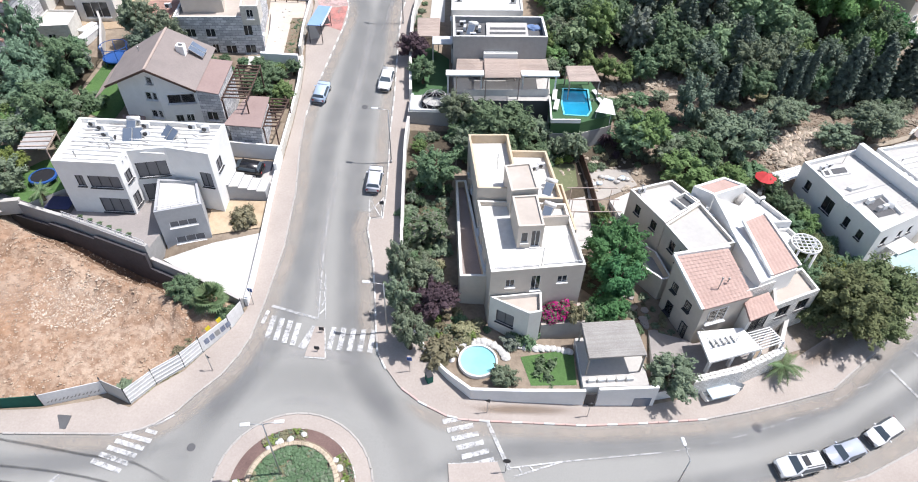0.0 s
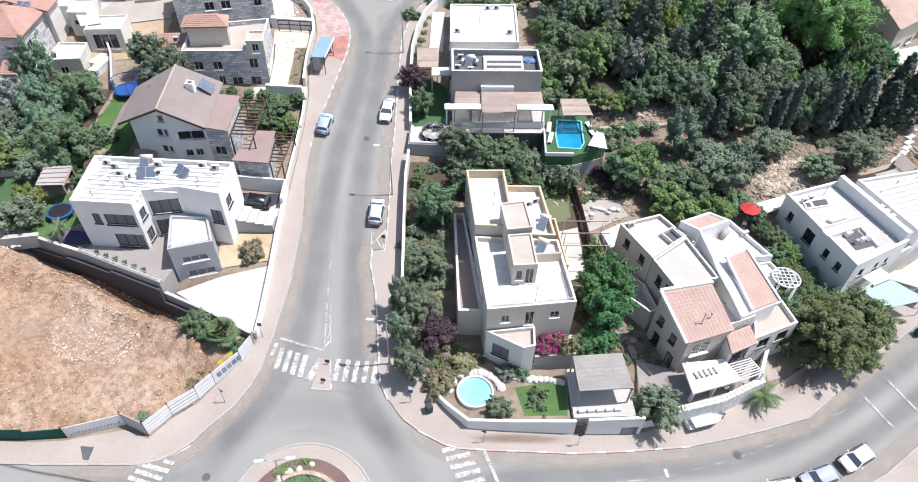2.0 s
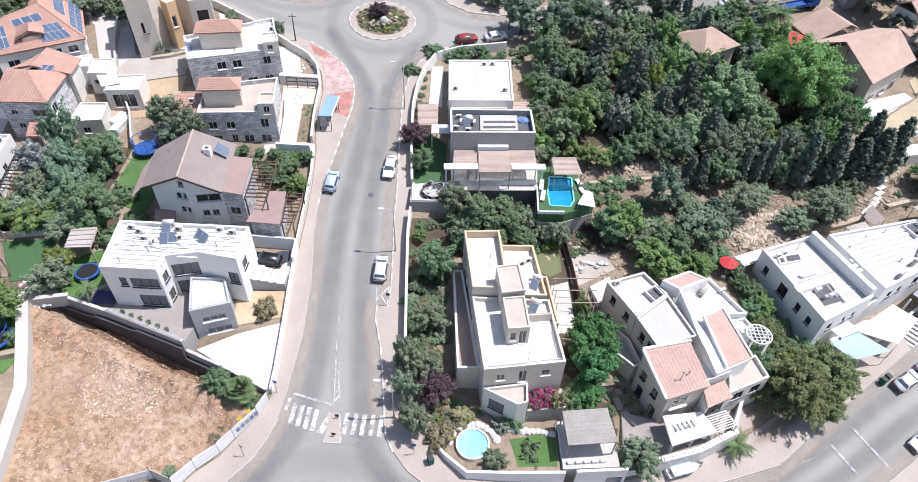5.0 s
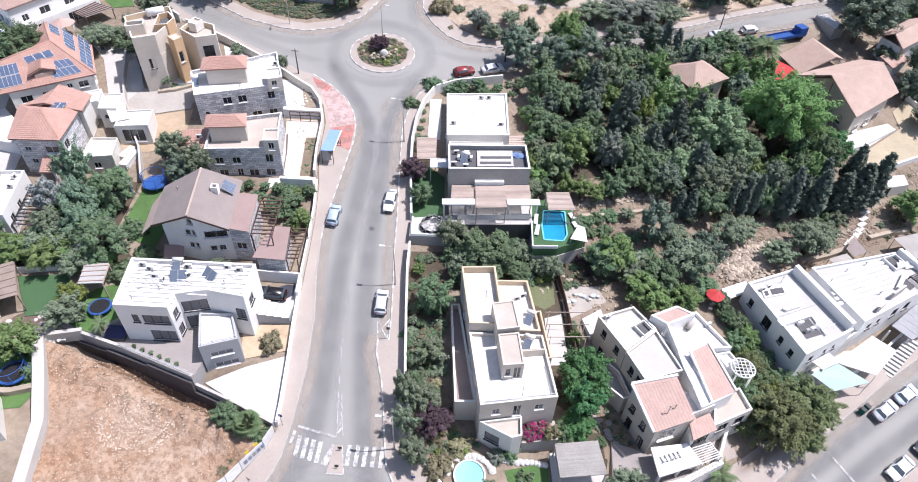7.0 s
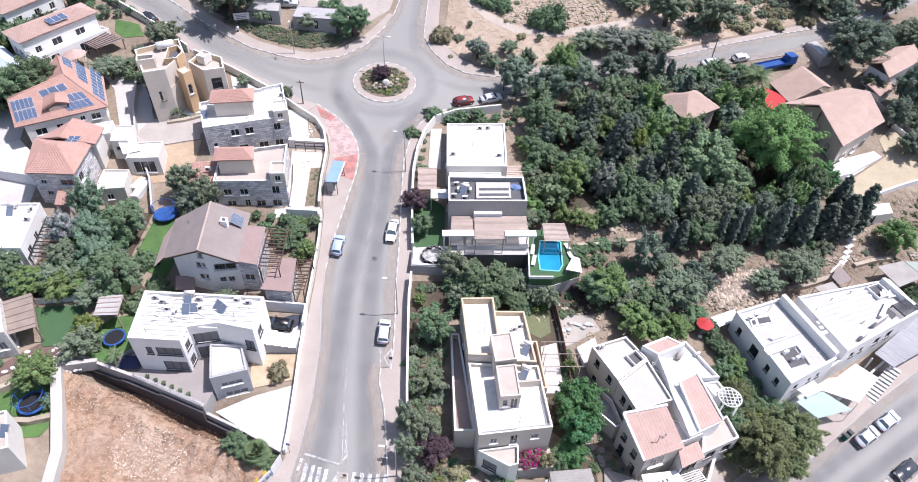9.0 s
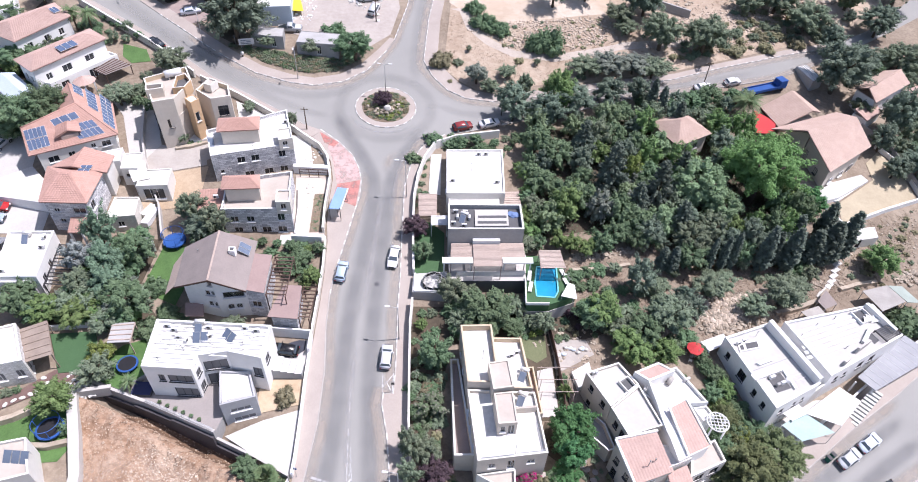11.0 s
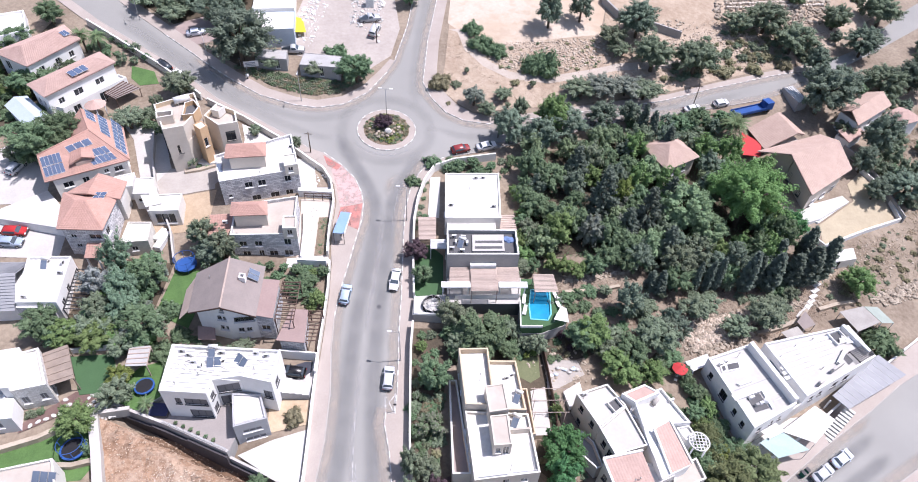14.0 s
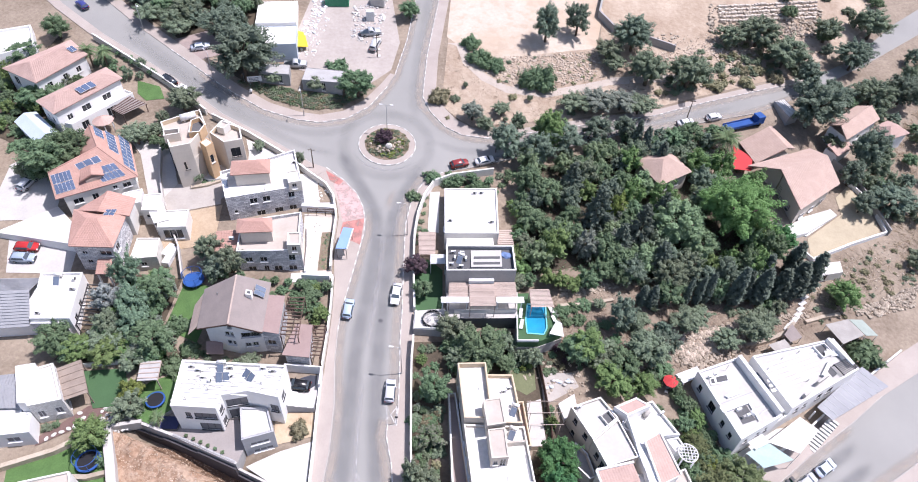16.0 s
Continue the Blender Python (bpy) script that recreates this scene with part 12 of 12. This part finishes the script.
# reed pergola over the corner terrace
pergola([(13.2, 37.9), (18.3, 38.7), (19.0, 34.6), (13.6, 33.8)], -0.95, 60, REED, "grey reed-mat pergola above a street wall", low=-3.5, gap=False, roofed=REED)
for k in range(5):
    x, y = 14.2 + 0.9 * k, 33.2 + 0.12 * k
    bm = bmesh.new()
    box(bm, pose(x, y, -3.5, 0, 0, 10), 0.7, 0.35, 0.4, bevel=0.04)
    tagged(part("planter", bm, WHITE), "white planter box on a terrace edge", "planter", "planters")
r = thing("street_gate", 14.2, 32.0, -5.0, "dark metal gate in a white wall", "gate")
bm = bmesh.new()
box(bm, pose(14.2, 32.1, ground(14.2, 32.1) + 0.1, 0, 0, 5), 1.0, 0.06, 1.8)
part("leaf", bm, DARKMETAL, r)
r = thing("wall_niche", 19.2, 32.6, -5.0, "blue-grey meter cabinet in a white wall", "cabinet")
bm = bmesh.new()
box(bm, pose(19.2, 32.62, ground(19.2, 32.6) + 0.15, 0, 0, 7), 1.7, 0.14, 1.3, bevel=0.02)
part("door", bm, COLLECTOR, r)

# boat in its bay under the tiled villa
r = thing("boat", 27.6, 35.0, -6.2, "small white boat under a pale cover", "boat")
g = ground(27.6, 35.0) + 0.2
bm = bmesh.new()
m = pose(27.6, 34.9, g, 0, 0, 18)
sec = []
for f in (-1.0, -0.7, -0.2, 0.3, 0.7, 1.0):
    w = 0.85 * (1 - max(0, f) ** 2.2) + 0.02
    sec.append([bm.verts.new(m @ Vector((f * 2.3, s * w, h))) for s, h in ((-1, 0.75), (-0.75, 0.3), (0, 0.12), (0.75, 0.3), (1, 0.75))])
for a, b in zip(sec, sec[1:]):
    for k in range(4):
        bm.faces.new((a[k], a[k + 1], b[k + 1], b[k]))
bm.faces.new(sec[0])
part("hull", bm, TANK, r)
bm = bmesh.new()
box(bm, m @ Matrix.Translation((-0.4, 0, 0.62)), 2.6, 1.5, 0.1, bevel=0.03)
part("cover", bm, BLUESHEET, r)
bm = bmesh.new()
box(bm, m @ Matrix.Translation((-0.5, 0, -0.2)), 2.4, 1.0, 0.35)
part("trailer", bm, METAL, r)

# garden shelter with a pale roof by the small trampoline
pergola([(-49.4, 56.2), (-46.4, 56.8), (-45.6, 53.2), (-48.6, 52.8)], 4.6, 4, WOOD, "small garden shelter with a pale sheet roof", low=1.9, roofed=SHEET)


def strew(name, seed, poly, count, low, high, mat, label, category, flat=0.6, sink=0.2, z=None):
    """Loose stones over a plan, as one heap of kind stuff."""
    rng = np.random.default_rng(seed)
    base = bmesh.new()
    bmesh.ops.create_icosphere(base, subdivisions=1, radius=1)
    bv = np.array([v.co for v in base.verts])
    bf = [[v.index for v in f.verts] for f in base.faces]
    base.free()
    xs, ys = [p[0] for p in poly], [p[1] for p in poly]
    verts, faces = [], []
    done = 0
    while done < count:
        x, y = rng.uniform(min(xs), max(xs)), rng.uniform(min(ys), max(ys))
        if not inside((x, y), poly):
            continue
        s = low + (high - low) * rng.random() ** 2.5
        shape = bv * (1 + rng.normal(size=(len(bv), 1)) * 0.16) * s * np.array([rng.uniform(0.8, 1.3), rng.uniform(0.7, 1.0), flat])
        a = rng.uniform(0, 6.28)
        c, q = math.cos(a), math.sin(a)
        shape = np.stack([shape[:, 0] * c - shape[:, 1] * q, shape[:, 0] * q + shape[:, 1] * c, shape[:, 2]], 1)
        h = (ground(x, y) if z is None else z(x, y) if callable(z) else z) + s * flat * (1 - sink) - s * flat * 0.5
        k = len(verts) * len(bv)
        verts.append(shape + np.array([x, y, h]))
        faces += [[i + k for i in f] for f in bf]
        done += 1
    data = bpy.data.meshes.new(name)
    data.from_pydata(np.concatenate(verts).tolist(), [], faces)
    data.materials.append(mat)
    return tagged(new(name, data), label, category, "", "stuff")


strew("loose_stones", 1, LOT, 1500, 0.04, 0.18, LOTGRAVEL, "pale stones and clods strewn over orange soil", "stones", sink=0.5, z=lot_top)
strew("rubble", 2, [(38.6, 70.4), (41.6, 68.0), (48.0, 70.6), (57.6, 77.6), (55.0, 79.0), (44.0, 76.0)], 900, 0.15, 0.55, RUBBLE, "slope of pale rubble stones above row houses", "rubble", 0.7)
strew("rubble", 3, [(19.6, 79.4), (24.0, 80.4), (29.8, 82.6), (35.0, 84.4), (35.0, 85.4), (29.4, 83.8), (19.4, 80.8)], 260, 0.12, 0.4, RUBBLE, "low line of pale terrace stones", "rubble")
strew("rubble", 4, [(56.0, 77.0), (64.0, 80.4), (70.0, 82.0), (69.6, 83.2), (63.0, 81.6), (55.6, 78.2)], 220, 0.12, 0.4, RUBBLE, "low dry stone terrace edge", "rubble")
strew("rubble", 5, [(80.0, 83.6), (97.0, 92.4), (97.0, 94.0), (80.0, 85.0)], 300, 0.15, 0.45, RUBBLE, "dry stone terrace wall of grey stones", "rubble", 0.9)
strew("rubble", 6, [(2.0, 138.6), (10.0, 135.4), (18.0, 135.2), (33.0, 141.6), (33.0, 151.0), (14.0, 145.8), (4.0, 141.0)], 900, 0.06, 0.4, RUBBLE, "white stones strewn over a dry slope", "stones")
strew("rubble", 7, [(63.0, 164.0), (97.0, 170.0), (99.0, 182.0), (65.0, 177.0)], 900, 0.2, 0.8, RUBBLE, "coursed blocks of a stone terrace slope", "rubble", 0.8)
strew("rubble", 8, [(36.0, 134.0), (60.0, 143.0), (80.0, 153.0), (80.0, 168.0), (44.0, 160.0)], 700, 0.08, 0.5, RUBBLE, "pale stones over a dry hillside", "stones")
strew("rubble", 9, [(70.0, 88.0), (80.0, 86.0), (96.0, 94.0), (92.0, 103.0), (76.0, 94.0)], 300, 0.06, 0.3, RUBBLE, "pale stones on a weedy slope", "stones")
strew("rubble", 10, [(12.0, 62.0), (16.0, 60.0), (24.0, 60.0), (22.0, 66.0), (14.0, 66.0)], 160, 0.06, 0.35, RUBBLE, "odds and ends of stone in a backyard", "stones")
strew("rubble", 11, [(UP[0] + 4.0 * c, UP[1] + 4.0 * s) for c, s in circle[:-1:4]], 90, 0.1, 0.5, RUBBLE, "stones set in a planted roundabout", "stones", z=ground(*UP) + 0.55)
strew("rubble", 12, [(-29.0, 166.0), (-24.0, 140.0), (-22.6, 140.0), (-23.0, 168.0)], 160, 0.15, 0.7, SHEET, "scrap and odds along a yard's edge", "scrap")
strew("rubble", 13, [(-43.0, 146.0), (-39.0, 146.0), (-38.4, 158.0), (-41.6, 162.0)], 120, 0.15, 0.7, WHITEMETAL, "white scrap and sacks beside a workshop", "scrap")
strew("rubble", 14, [(-54.6, 49.2), (-51.4, 50.4), (-47.6, 48.8), (-46.6, 47.6), (-50.0, 45.8), (-52.0, 46.2)], 170, 0.15, 0.4, WHITEPAVE, "white rubble at a garden's corner", "rubble")
bm = bmesh.new()
box(bm, Matrix(), 1.0, 0.8, 0.75, bevel=0.12)
BLOCKSTONE = mesh_of("stone", bm, material("pale_terrace_block", (0.56, 0.50, 0.44), (0.40, 0.34, 0.28), vary=0.25, bump=0.03, bump_scale=5))
rng_row = random.Random(5)
for a, b in (((66.8, 170.1), (96.2, 177.8)), ((67.0, 171.7), (96.9, 179.7)), ((67.1, 173.3), (97.5, 181.6)), ((67.3, 174.8), (98.1, 183.3)), ((67.5, 176.3), (98.7, 185.0))):
    q = thing("stone_terrace", *a, ground(*a), "course of rough pale blocks on a hillside", "terrace", "stone courses")
    a, b = Vector(a), Vector(b)
    n = int((b - a).length / 0.95)
    for k in range(n):
        p = a.lerp(b, (k + 0.5) / n)
        shared("stone", BLOCKSTONE, q, pose(p.x, p.y + rng_row.uniform(-0.2, 0.2), ground(p.x, p.y) - 0.1 + rng_row.uniform(-0.1, 0.1), 0, 0, math.degrees(math.atan2(b.y - a.y, b.x - a.x)) + rng_row.uniform(-9, 9)) @ Matrix.Scale(rng_row.uniform(0.75, 1.1), 4))
for k in range(9):
    f = k / 8
    x, y = 70.4 - 6.2 * f, 88.0 - 8.8 * f - 1.2 * math.sin(f * 3)
    bm = bmesh.new()
    box(bm, pose(x, y, ground(x, y) - 0.1, 0, 0, 30 + 20 * f), 1.9, 0.85, 0.28, bevel=0.03)
    tagged(part("garden_step", bm, WHITEPAVE), "pale stone step on a hillside path", "step", "hillside steps")
wall_line("plateau_wall", [(34.6, 174.0), (32.4, 163.4), (36.0, 158.2), (44.4, 156.4), (52.0, 154.6)], 2.0, 0.5, GREYWALL, "dark grey retaining wall below a plateau", below=1.0)

# planting in the roundabouts
rng_bed = random.Random(12)
bed = []
for k in range(300):
    a, q = rng_bed.uniform(0, math.tau), 3.3 * math.sqrt(rng_bed.random())
    x, y = LOW[0] + q * math.cos(a), LOW[1] + q * math.sin(a)
    bed.append(("greyshrub" if k % 4 == 0 else "dryshrub" if k % 13 == 0 else "shrub", x, y, ground(x, y) + 0.42, rng_bed.uniform(0.4, 0.56), rng_bed.uniform(0.42, 0.62)))
thicket("bed_planting", bed, "dense low green shrubs filling a roundabout bed")
ledge = [thing("bed_wall", LOW[0], LOW[1], ground(*LOW), "low curved dry-stone wall round a roundabout bed", "wall")]
for row in range(2):
    for k in range(64):
        a = math.tau * (k + 0.5 * row) / 64
        x, y = LOW[0] + (3.75 - 0.12 * row) * math.cos(a), LOW[1] + (3.75 - 0.12 * row) * math.sin(a)
        if k == 0 and row == 0:
            bm = bmesh.new()
            box(bm, Matrix(), 0.38, 0.36, 0.24, bevel=0.05)
            WALLSTONE = mesh_of("stone", bm, material("tan_wall_stone", (0.52, 0.44, 0.34), (0.36, 0.29, 0.21), vary=0.25, bump=0.02, bump_scale=9))
        shared("stone", WALLSTONE, ledge[0], pose(x, y, ground(x, y) + 0.3 + 0.2 * row, 0, 0, math.degrees(a) + 90 + rng_bed.uniform(-8, 8)) @ Matrix.Scale(rng_bed.uniform(0.85, 1.1), 4))
border = []
for k in range(96):
    a = math.tau * k / 96
    if (k // 12) % 2 == 0:
        for q in (4.4, 4.85):
            x, y = LOW[0] + q * math.cos(a), LOW[1] + q * math.sin(a)
            border.append((rng_bed.choice(["dryshrub", "greyshrub", "yellow", "dryshrub"]), x, y, ground(x, y) + 0.24, rng_bed.uniform(0.25, 0.42), rng_bed.uniform(0.25, 0.38)))
    if (k // 12) % 2 == 0 and k % 12 in (0, 4, 8, 11) or k % 31 == 0:
        ob = new("stone", STONE_MESH)
        q = 4.15 if k % 12 else 4.6
        x, y = LOW[0] + q * math.cos(a), LOW[1] + q * math.sin(a)
        ob.matrix_basis = pose(x, y, ground(x, y) + 0.36, 0, 0, 47 * k) @ Matrix.Scale(rng_bed.uniform(0.35, 0.7), 4)
        tagged(ob, "white boulder bordering a roundabout bed", "stone", "roundabout stones")
thicket("border_planting", border, "dry flowering plants between boulders in a roundabout")
bed = []
for k in range(210):
    a, q = rng_bed.uniform(0, math.tau), 4.6 * math.sqrt(rng_bed.random())
    x, y = UP[0] + q * math.cos(a), UP[1] + q * math.sin(a)
    bed.append((rng_bed.choice(["shrub", "yellow", "greyshrub", "dryshrub"] if math.sin(2.2 * a + 0.7 * q) > -0.2 else ["greyshrub", "dryshrub"]), x, y, ground(x, y) + 0.62 - 0.09 * q, rng_bed.uniform(0.35, 0.7), rng_bed.uniform(0.35, 0.7)))
thicket("bed_planting", bed, "low mixed green and dry plants on a roundabout mound")
ob = new("stone", STONE_MESH)
ob.matrix_basis = pose(UP[0] + 0.6, UP[1] - 1.6, ground(*UP) + 0.9, 20, 0, 30) @ Matrix.Diagonal((1.6, 1.2, 2.6, 1))
tagged(ob, "upright white boulder in a roundabout", "stone")


def weeds(name, seed, poly, count, size, mat, label):
    """Straw and low weeds over a plan, as one object of kind stuff."""
    rng = np.random.default_rng(seed)
    xs, ys = [p[0] for p in poly], [p[1] for p in poly]
    verts, faces = [], []
    while len(faces) < count:
        cx, cy = rng.uniform(min(xs), max(xs)), rng.uniform(min(ys), max(ys))
        if not inside((cx, cy), poly):
            continue
        for _ in range(12):
            x, y = cx + rng.normal() * 0.45, cy + rng.normal() * 0.45
            s, a = size * rng.uniform(0.5, 1.3), rng.uniform(0, 6.28)
            g = ground(x, y)
            dx, dy = math.cos(a) * s, math.sin(a) * s
            k = len(verts)
            verts += [(x - dx, y - dy, g), (x + dx, y + dy, g), (x + dx * 0.4 + rng.normal() * s * 0.5, y + dy * 0.4 + rng.normal() * s * 0.9, g + s * 0.5)]
            faces.append((k, k + 1, k + 2))
    data = bpy.data.meshes.new(name)
    data.from_pydata(verts, [], faces)
    data.materials.append(mat)
    return tagged(new(name, data), label, "grass", "", "stuff")


weeds("dry_grass", 1, [(18.0, 66.0), (38.0, 64.0), (70.0, 80.0), (72.0, 90.0), (50.0, 88.0), (18.0, 82.0)], 22000, 0.16, STRAW, "straw-coloured dry grass on a hillside")
weeds("dry_grass", 2, [(-8.0, 122.0), (6.0, 121.0), (60.0, 142.0), (100.0, 166.0), (98.0, 185.0), (40.0, 152.0), (10.0, 146.0), (-6.0, 146.0)], 26000, 0.18, STRAW, "straw-coloured dry grass on a hillside")
weeds("dry_grass", 3, [(70.0, 86.0), (80.0, 84.0), (97.0, 94.0), (120.0, 110.0), (118.0, 150.0), (92.0, 120.0), (94.0, 105.0), (74.0, 95.0)], 16000, 0.22, STRAW, "dry weeds on a slope")
weeds("weeds", 4, [(11.0, 84.0), (60.0, 87.0), (66.0, 100.0), (60.0, 128.0), (34.0, 121.0), (12.0, 108.0)], 22000, 0.25, L_BROAD, "green undergrowth in a small wood")

# blue-black box stands for the shaded recess at the house's west end
r = thing("dark_recess_box", -42.4, 47.6, ground(-42.4, 47.6), "dark blue box painted for a shaded recess beside a white house", "tub")
bm = bmesh.new()
box(bm, pose(-42.4, 47.9, ground(-42.4, 47.9), 0, 0, 2), 2.6, 2.0, 0.9, bevel=0.08)
part("body", bm, DARKGREY, r)
bm = bmesh.new()
box(bm, pose(-42.4, 47.9, ground(-42.4, 47.9) + 0.9, 0, 0, 2), 2.7, 2.1, 0.12, bevel=0.05)
part("cover", bm, material("navy_recess_shade", (0.05, 0.055, 0.13)), r)

strew("rubble", 49, [(-4.4, 140.0), (3.6, 143.4), (14.0, 146.4), (31.0, 148.6), (29.6, 141.0), (19.0, 136.2), (8.0, 135.4), (2.0, 139.6)], 1500, 0.08, 0.42, LOTSTONE, "pale limestone rubble on a hillside below a plateau", "stones", 0.6)
strew("rubble", 50, [(48.0, 144.0), (60.0, 149.0), (80.0, 160.0), (74.0, 166.0), (56.0, 158.0), (42.0, 150.0)], 700, 0.1, 0.5, LOTSTONE, "pale rubble among scrub on a hillside", "stones", 0.6)
strew("rubble", 41, [(81.2, 85.9), (95.8, 92.2), (93.8, 87.9), (82.7, 83.6)], 260, 0.2, 0.6, RUBBLE, "rows of pale boulders on a slope", "boulders", 0.8)
drape("slope_soil", [(40.6, 71.0), (44.6, 75.4), (55.6, 79.0), (57.0, 76.0), (48.0, 71.2), (42.4, 68.8)], 0.05, BEDSOIL, "dark brown soil between boulders on a slope")
strew("rubble", 45, [(40.8, 71.0), (44.8, 75.2), (55.4, 78.7), (56.4, 76.4), (47.6, 71.7), (42.4, 69.2)], 520, 0.16, 0.62, LOTSTONE, "pale tumbled boulders of a rough slope", "boulders", 0.8)
wall_line("terrace_wall", [(19.4, 77.3), (24.6, 78.3), (29.8, 80.0)], 0.5, 0.6, RUBBLE, "low dry-stone terrace wall on a hillside")
wall_line("terrace_wall", [(55.4, 73.9), (59.4, 75.6), (63.4, 77.6)], 0.7, 0.8, RUBBLE, "low dry-stone wall behind row houses")
wall_line("terrace_wall", [(68.2, 80.6), (72.0, 82.2), (76.0, 83.4)], 0.6, 0.7, RUBBLE, "low dry-stone wall beside garden steps")
strew("rubble", 42, [(44.0, 66.6), (52.0, 70.4), (54.8, 74.4), (47.0, 76.0), (41.0, 70.0)], 520, 0.15, 0.6, RUBBLE, "tan boulders of a rough retaining slope", "boulders", 0.8)
strew("lot_stones", 34, LOT, 5200, 0.03, 0.12, LOTGRAVEL, "pale gravel strewn over a bare building lot", "stones", sink=0.5, z=lot_top)
strew("lot_stones", 36, [(-40.0, 41.0), (-35.0, 40.0), (-31.0, 37.0), (-33.0, 34.0), (-39.0, 34.0), (-41.0, 37.0)], 1800, 0.03, 0.14, LOTSTONE, "spread of pale gravel on a bare building lot", "stones", sink=0.5, z=lot_top)
strew("lot_clods", 35, [(-50.0, 44.0), (-41.0, 43.0), (-31.0, 39.6), (-26.0, 37.4), (-29.0, 34.0), (-40.0, 37.0), (-47.0, 38.0)], 700, 0.04, 0.14, SOIL, "brown clods of clay on a bare building lot", "clods", sink=0.5, z=lot_top)
weeds("dry_grass", 6, [(-26.5, 28.0), (-24.2, 30.6), (-23.0, 32.6), (-21.0, 36.0), (-23.0, 36.4), (-26.0, 32.6), (-28.4, 29.4)], 2600, 0.2, L_DRY, "straw-coloured weeds along a hoarding")

for k in range(6):
    x, y = -39.4 + 1.25 * k, 46.1 - 0.44 * k
    r = thing("flower_pot", x, y, 1.0, "potted plant along a courtyard wall", "plant pot", "courtyard pots")
    bm = bmesh.new()
    rod(bm, (x, y, 1.0), (x, y, 1.45), 0.18, 0.25, 10)
    part("pot", bm, DARKGREY, r)
    crown = new("leaves", CROWNS["shrub", 0][k % 3])
    crown.parent = r
    crown.matrix_basis = pose(0, 0, 0.4, 0, 0, 60 * k) @ Matrix.Scale(0.34, 4)
r = thing("water_tank", -56.0, 104.6, 17.2, "large white water tank lying on a roof terrace", "tank")
bm = bmesh.new()
rod(bm, (-57.0, 103.9, 18.1), (-54.6, 105.6, 18.1), 0.7, n=18)
part("drum", bm, TANK, r)
for f in (0.2, 0.8):
    bm = bmesh.new()
    p = Vector((-57.0, 103.9)).lerp(Vector((-54.6, 105.6)), f)
    box(bm, pose(p.x, p.y, 17.0, 0, 0, 35), 0.2, 1.2, 0.6)
    part("cradle", bm, METAL, r)

r = thing("storage_box", -53.4, 79.4, ground(-53.4, 79.4), "long white garden storage box beside a boundary wall", "box")
bm = bmesh.new()
box(bm, pose(-53.4, 79.4, ground(-53.4, 79.4), 0, 0, 76), 2.8, 1.0, 0.75, bevel=0.04)
part("body", bm, OFFWHITE, r)
bm = bmesh.new()
box(bm, pose(-53.4, 79.4, ground(-53.4, 79.4) + 0.75, 0, 0, 76), 2.9, 1.1, 0.08, bevel=0.03)
part("lid", bm, WHITE, r)
for x, y, h, q in ((-53.3, 97.2, 1.9, 1.4), (-52.0, 96.6, 0.9, 0.8), (-50.4, 97.2, 0.8, 0.8)):
    plant("shrub", x, y, h, q)
strew("court_stones", 47, [(-30.0, 99.8), (-28.2, 99.0), (-26.6, 95.4), (-28.6, 95.0), (-31.0, 96.0)], 46, 0.12, 0.42, OFFWHITE, "white stones and pots in a courtyard bed", "stones")
strew("court_stones", 48, [(-29.0, 90.6), (-27.4, 90.6), (-27.2, 79.4), (-27.8, 79.0)], 40, 0.1, 0.32, CONCRETE, "pale stones beside a courtyard path", "stones")
r = thing("gazebo", -75.6, 107.6, ground(-75.6, 107.6), "round gazebo under a faded red tile cone", "gazebo")
bm = bmesh.new()
bmesh.ops.create_cone(bm, cap_ends=True, segments=12, radius1=2.1, radius2=0.08, depth=1.0, matrix=pose(-75.6, 107.6, 14.0))
part("roof", bm, PINKTILE, r)
for k in range(6):
    a = math.tau * k / 6
    x, y = -75.6 + 1.8 * math.cos(a), 107.6 + 1.8 * math.sin(a)
    bm = bmesh.new()
    rod(bm, (x, y, ground(x, y) - 0.2), (x, y, 13.6), 0.09, n=6)
    part("post", bm, WHITE, r)
strew("rubble", 43, [(-30.6, 146.0), (-26.4, 144.0), (-26.6, 150.0), (-28.0, 160.0), (-32.0, 158.0)], 240, 0.12, 0.55, SHEET, "scrap metal and boxes in a work yard", "scrap")
strew("rubble", 44, [(-42.0, 138.0), (-38.0, 136.0), (-37.0, 152.0), (-41.0, 160.0)], 120, 0.1, 0.5, WHITEMETAL, "odds and ends in a work yard", "scrap")

rng_flag = random.Random(21)
for k in range(16):
    f = k / 15
    x, y = 18.6 + 4.0 * f + rng_flag.uniform(-0.7, 0.7), 46.0 - 6.6 * f + rng_flag.uniform(-0.5, 0.5)
    bm = bmesh.new()
    bmesh.ops.create_cone(bm, cap_ends=True, segments=7, radius1=0.46, radius2=0.43, depth=0.1, matrix=pose(x, y, ground(x, y) + 0.1, 8, -4, 51 * k) @ Matrix.Diagonal((1.2, rng_flag.uniform(0.7, 1.0), 1, 1)))
    tagged(part("flagstone", bm, GREYPAVE), "rough grey flagstone in a dark garden path", "stone", "passage flagstones")
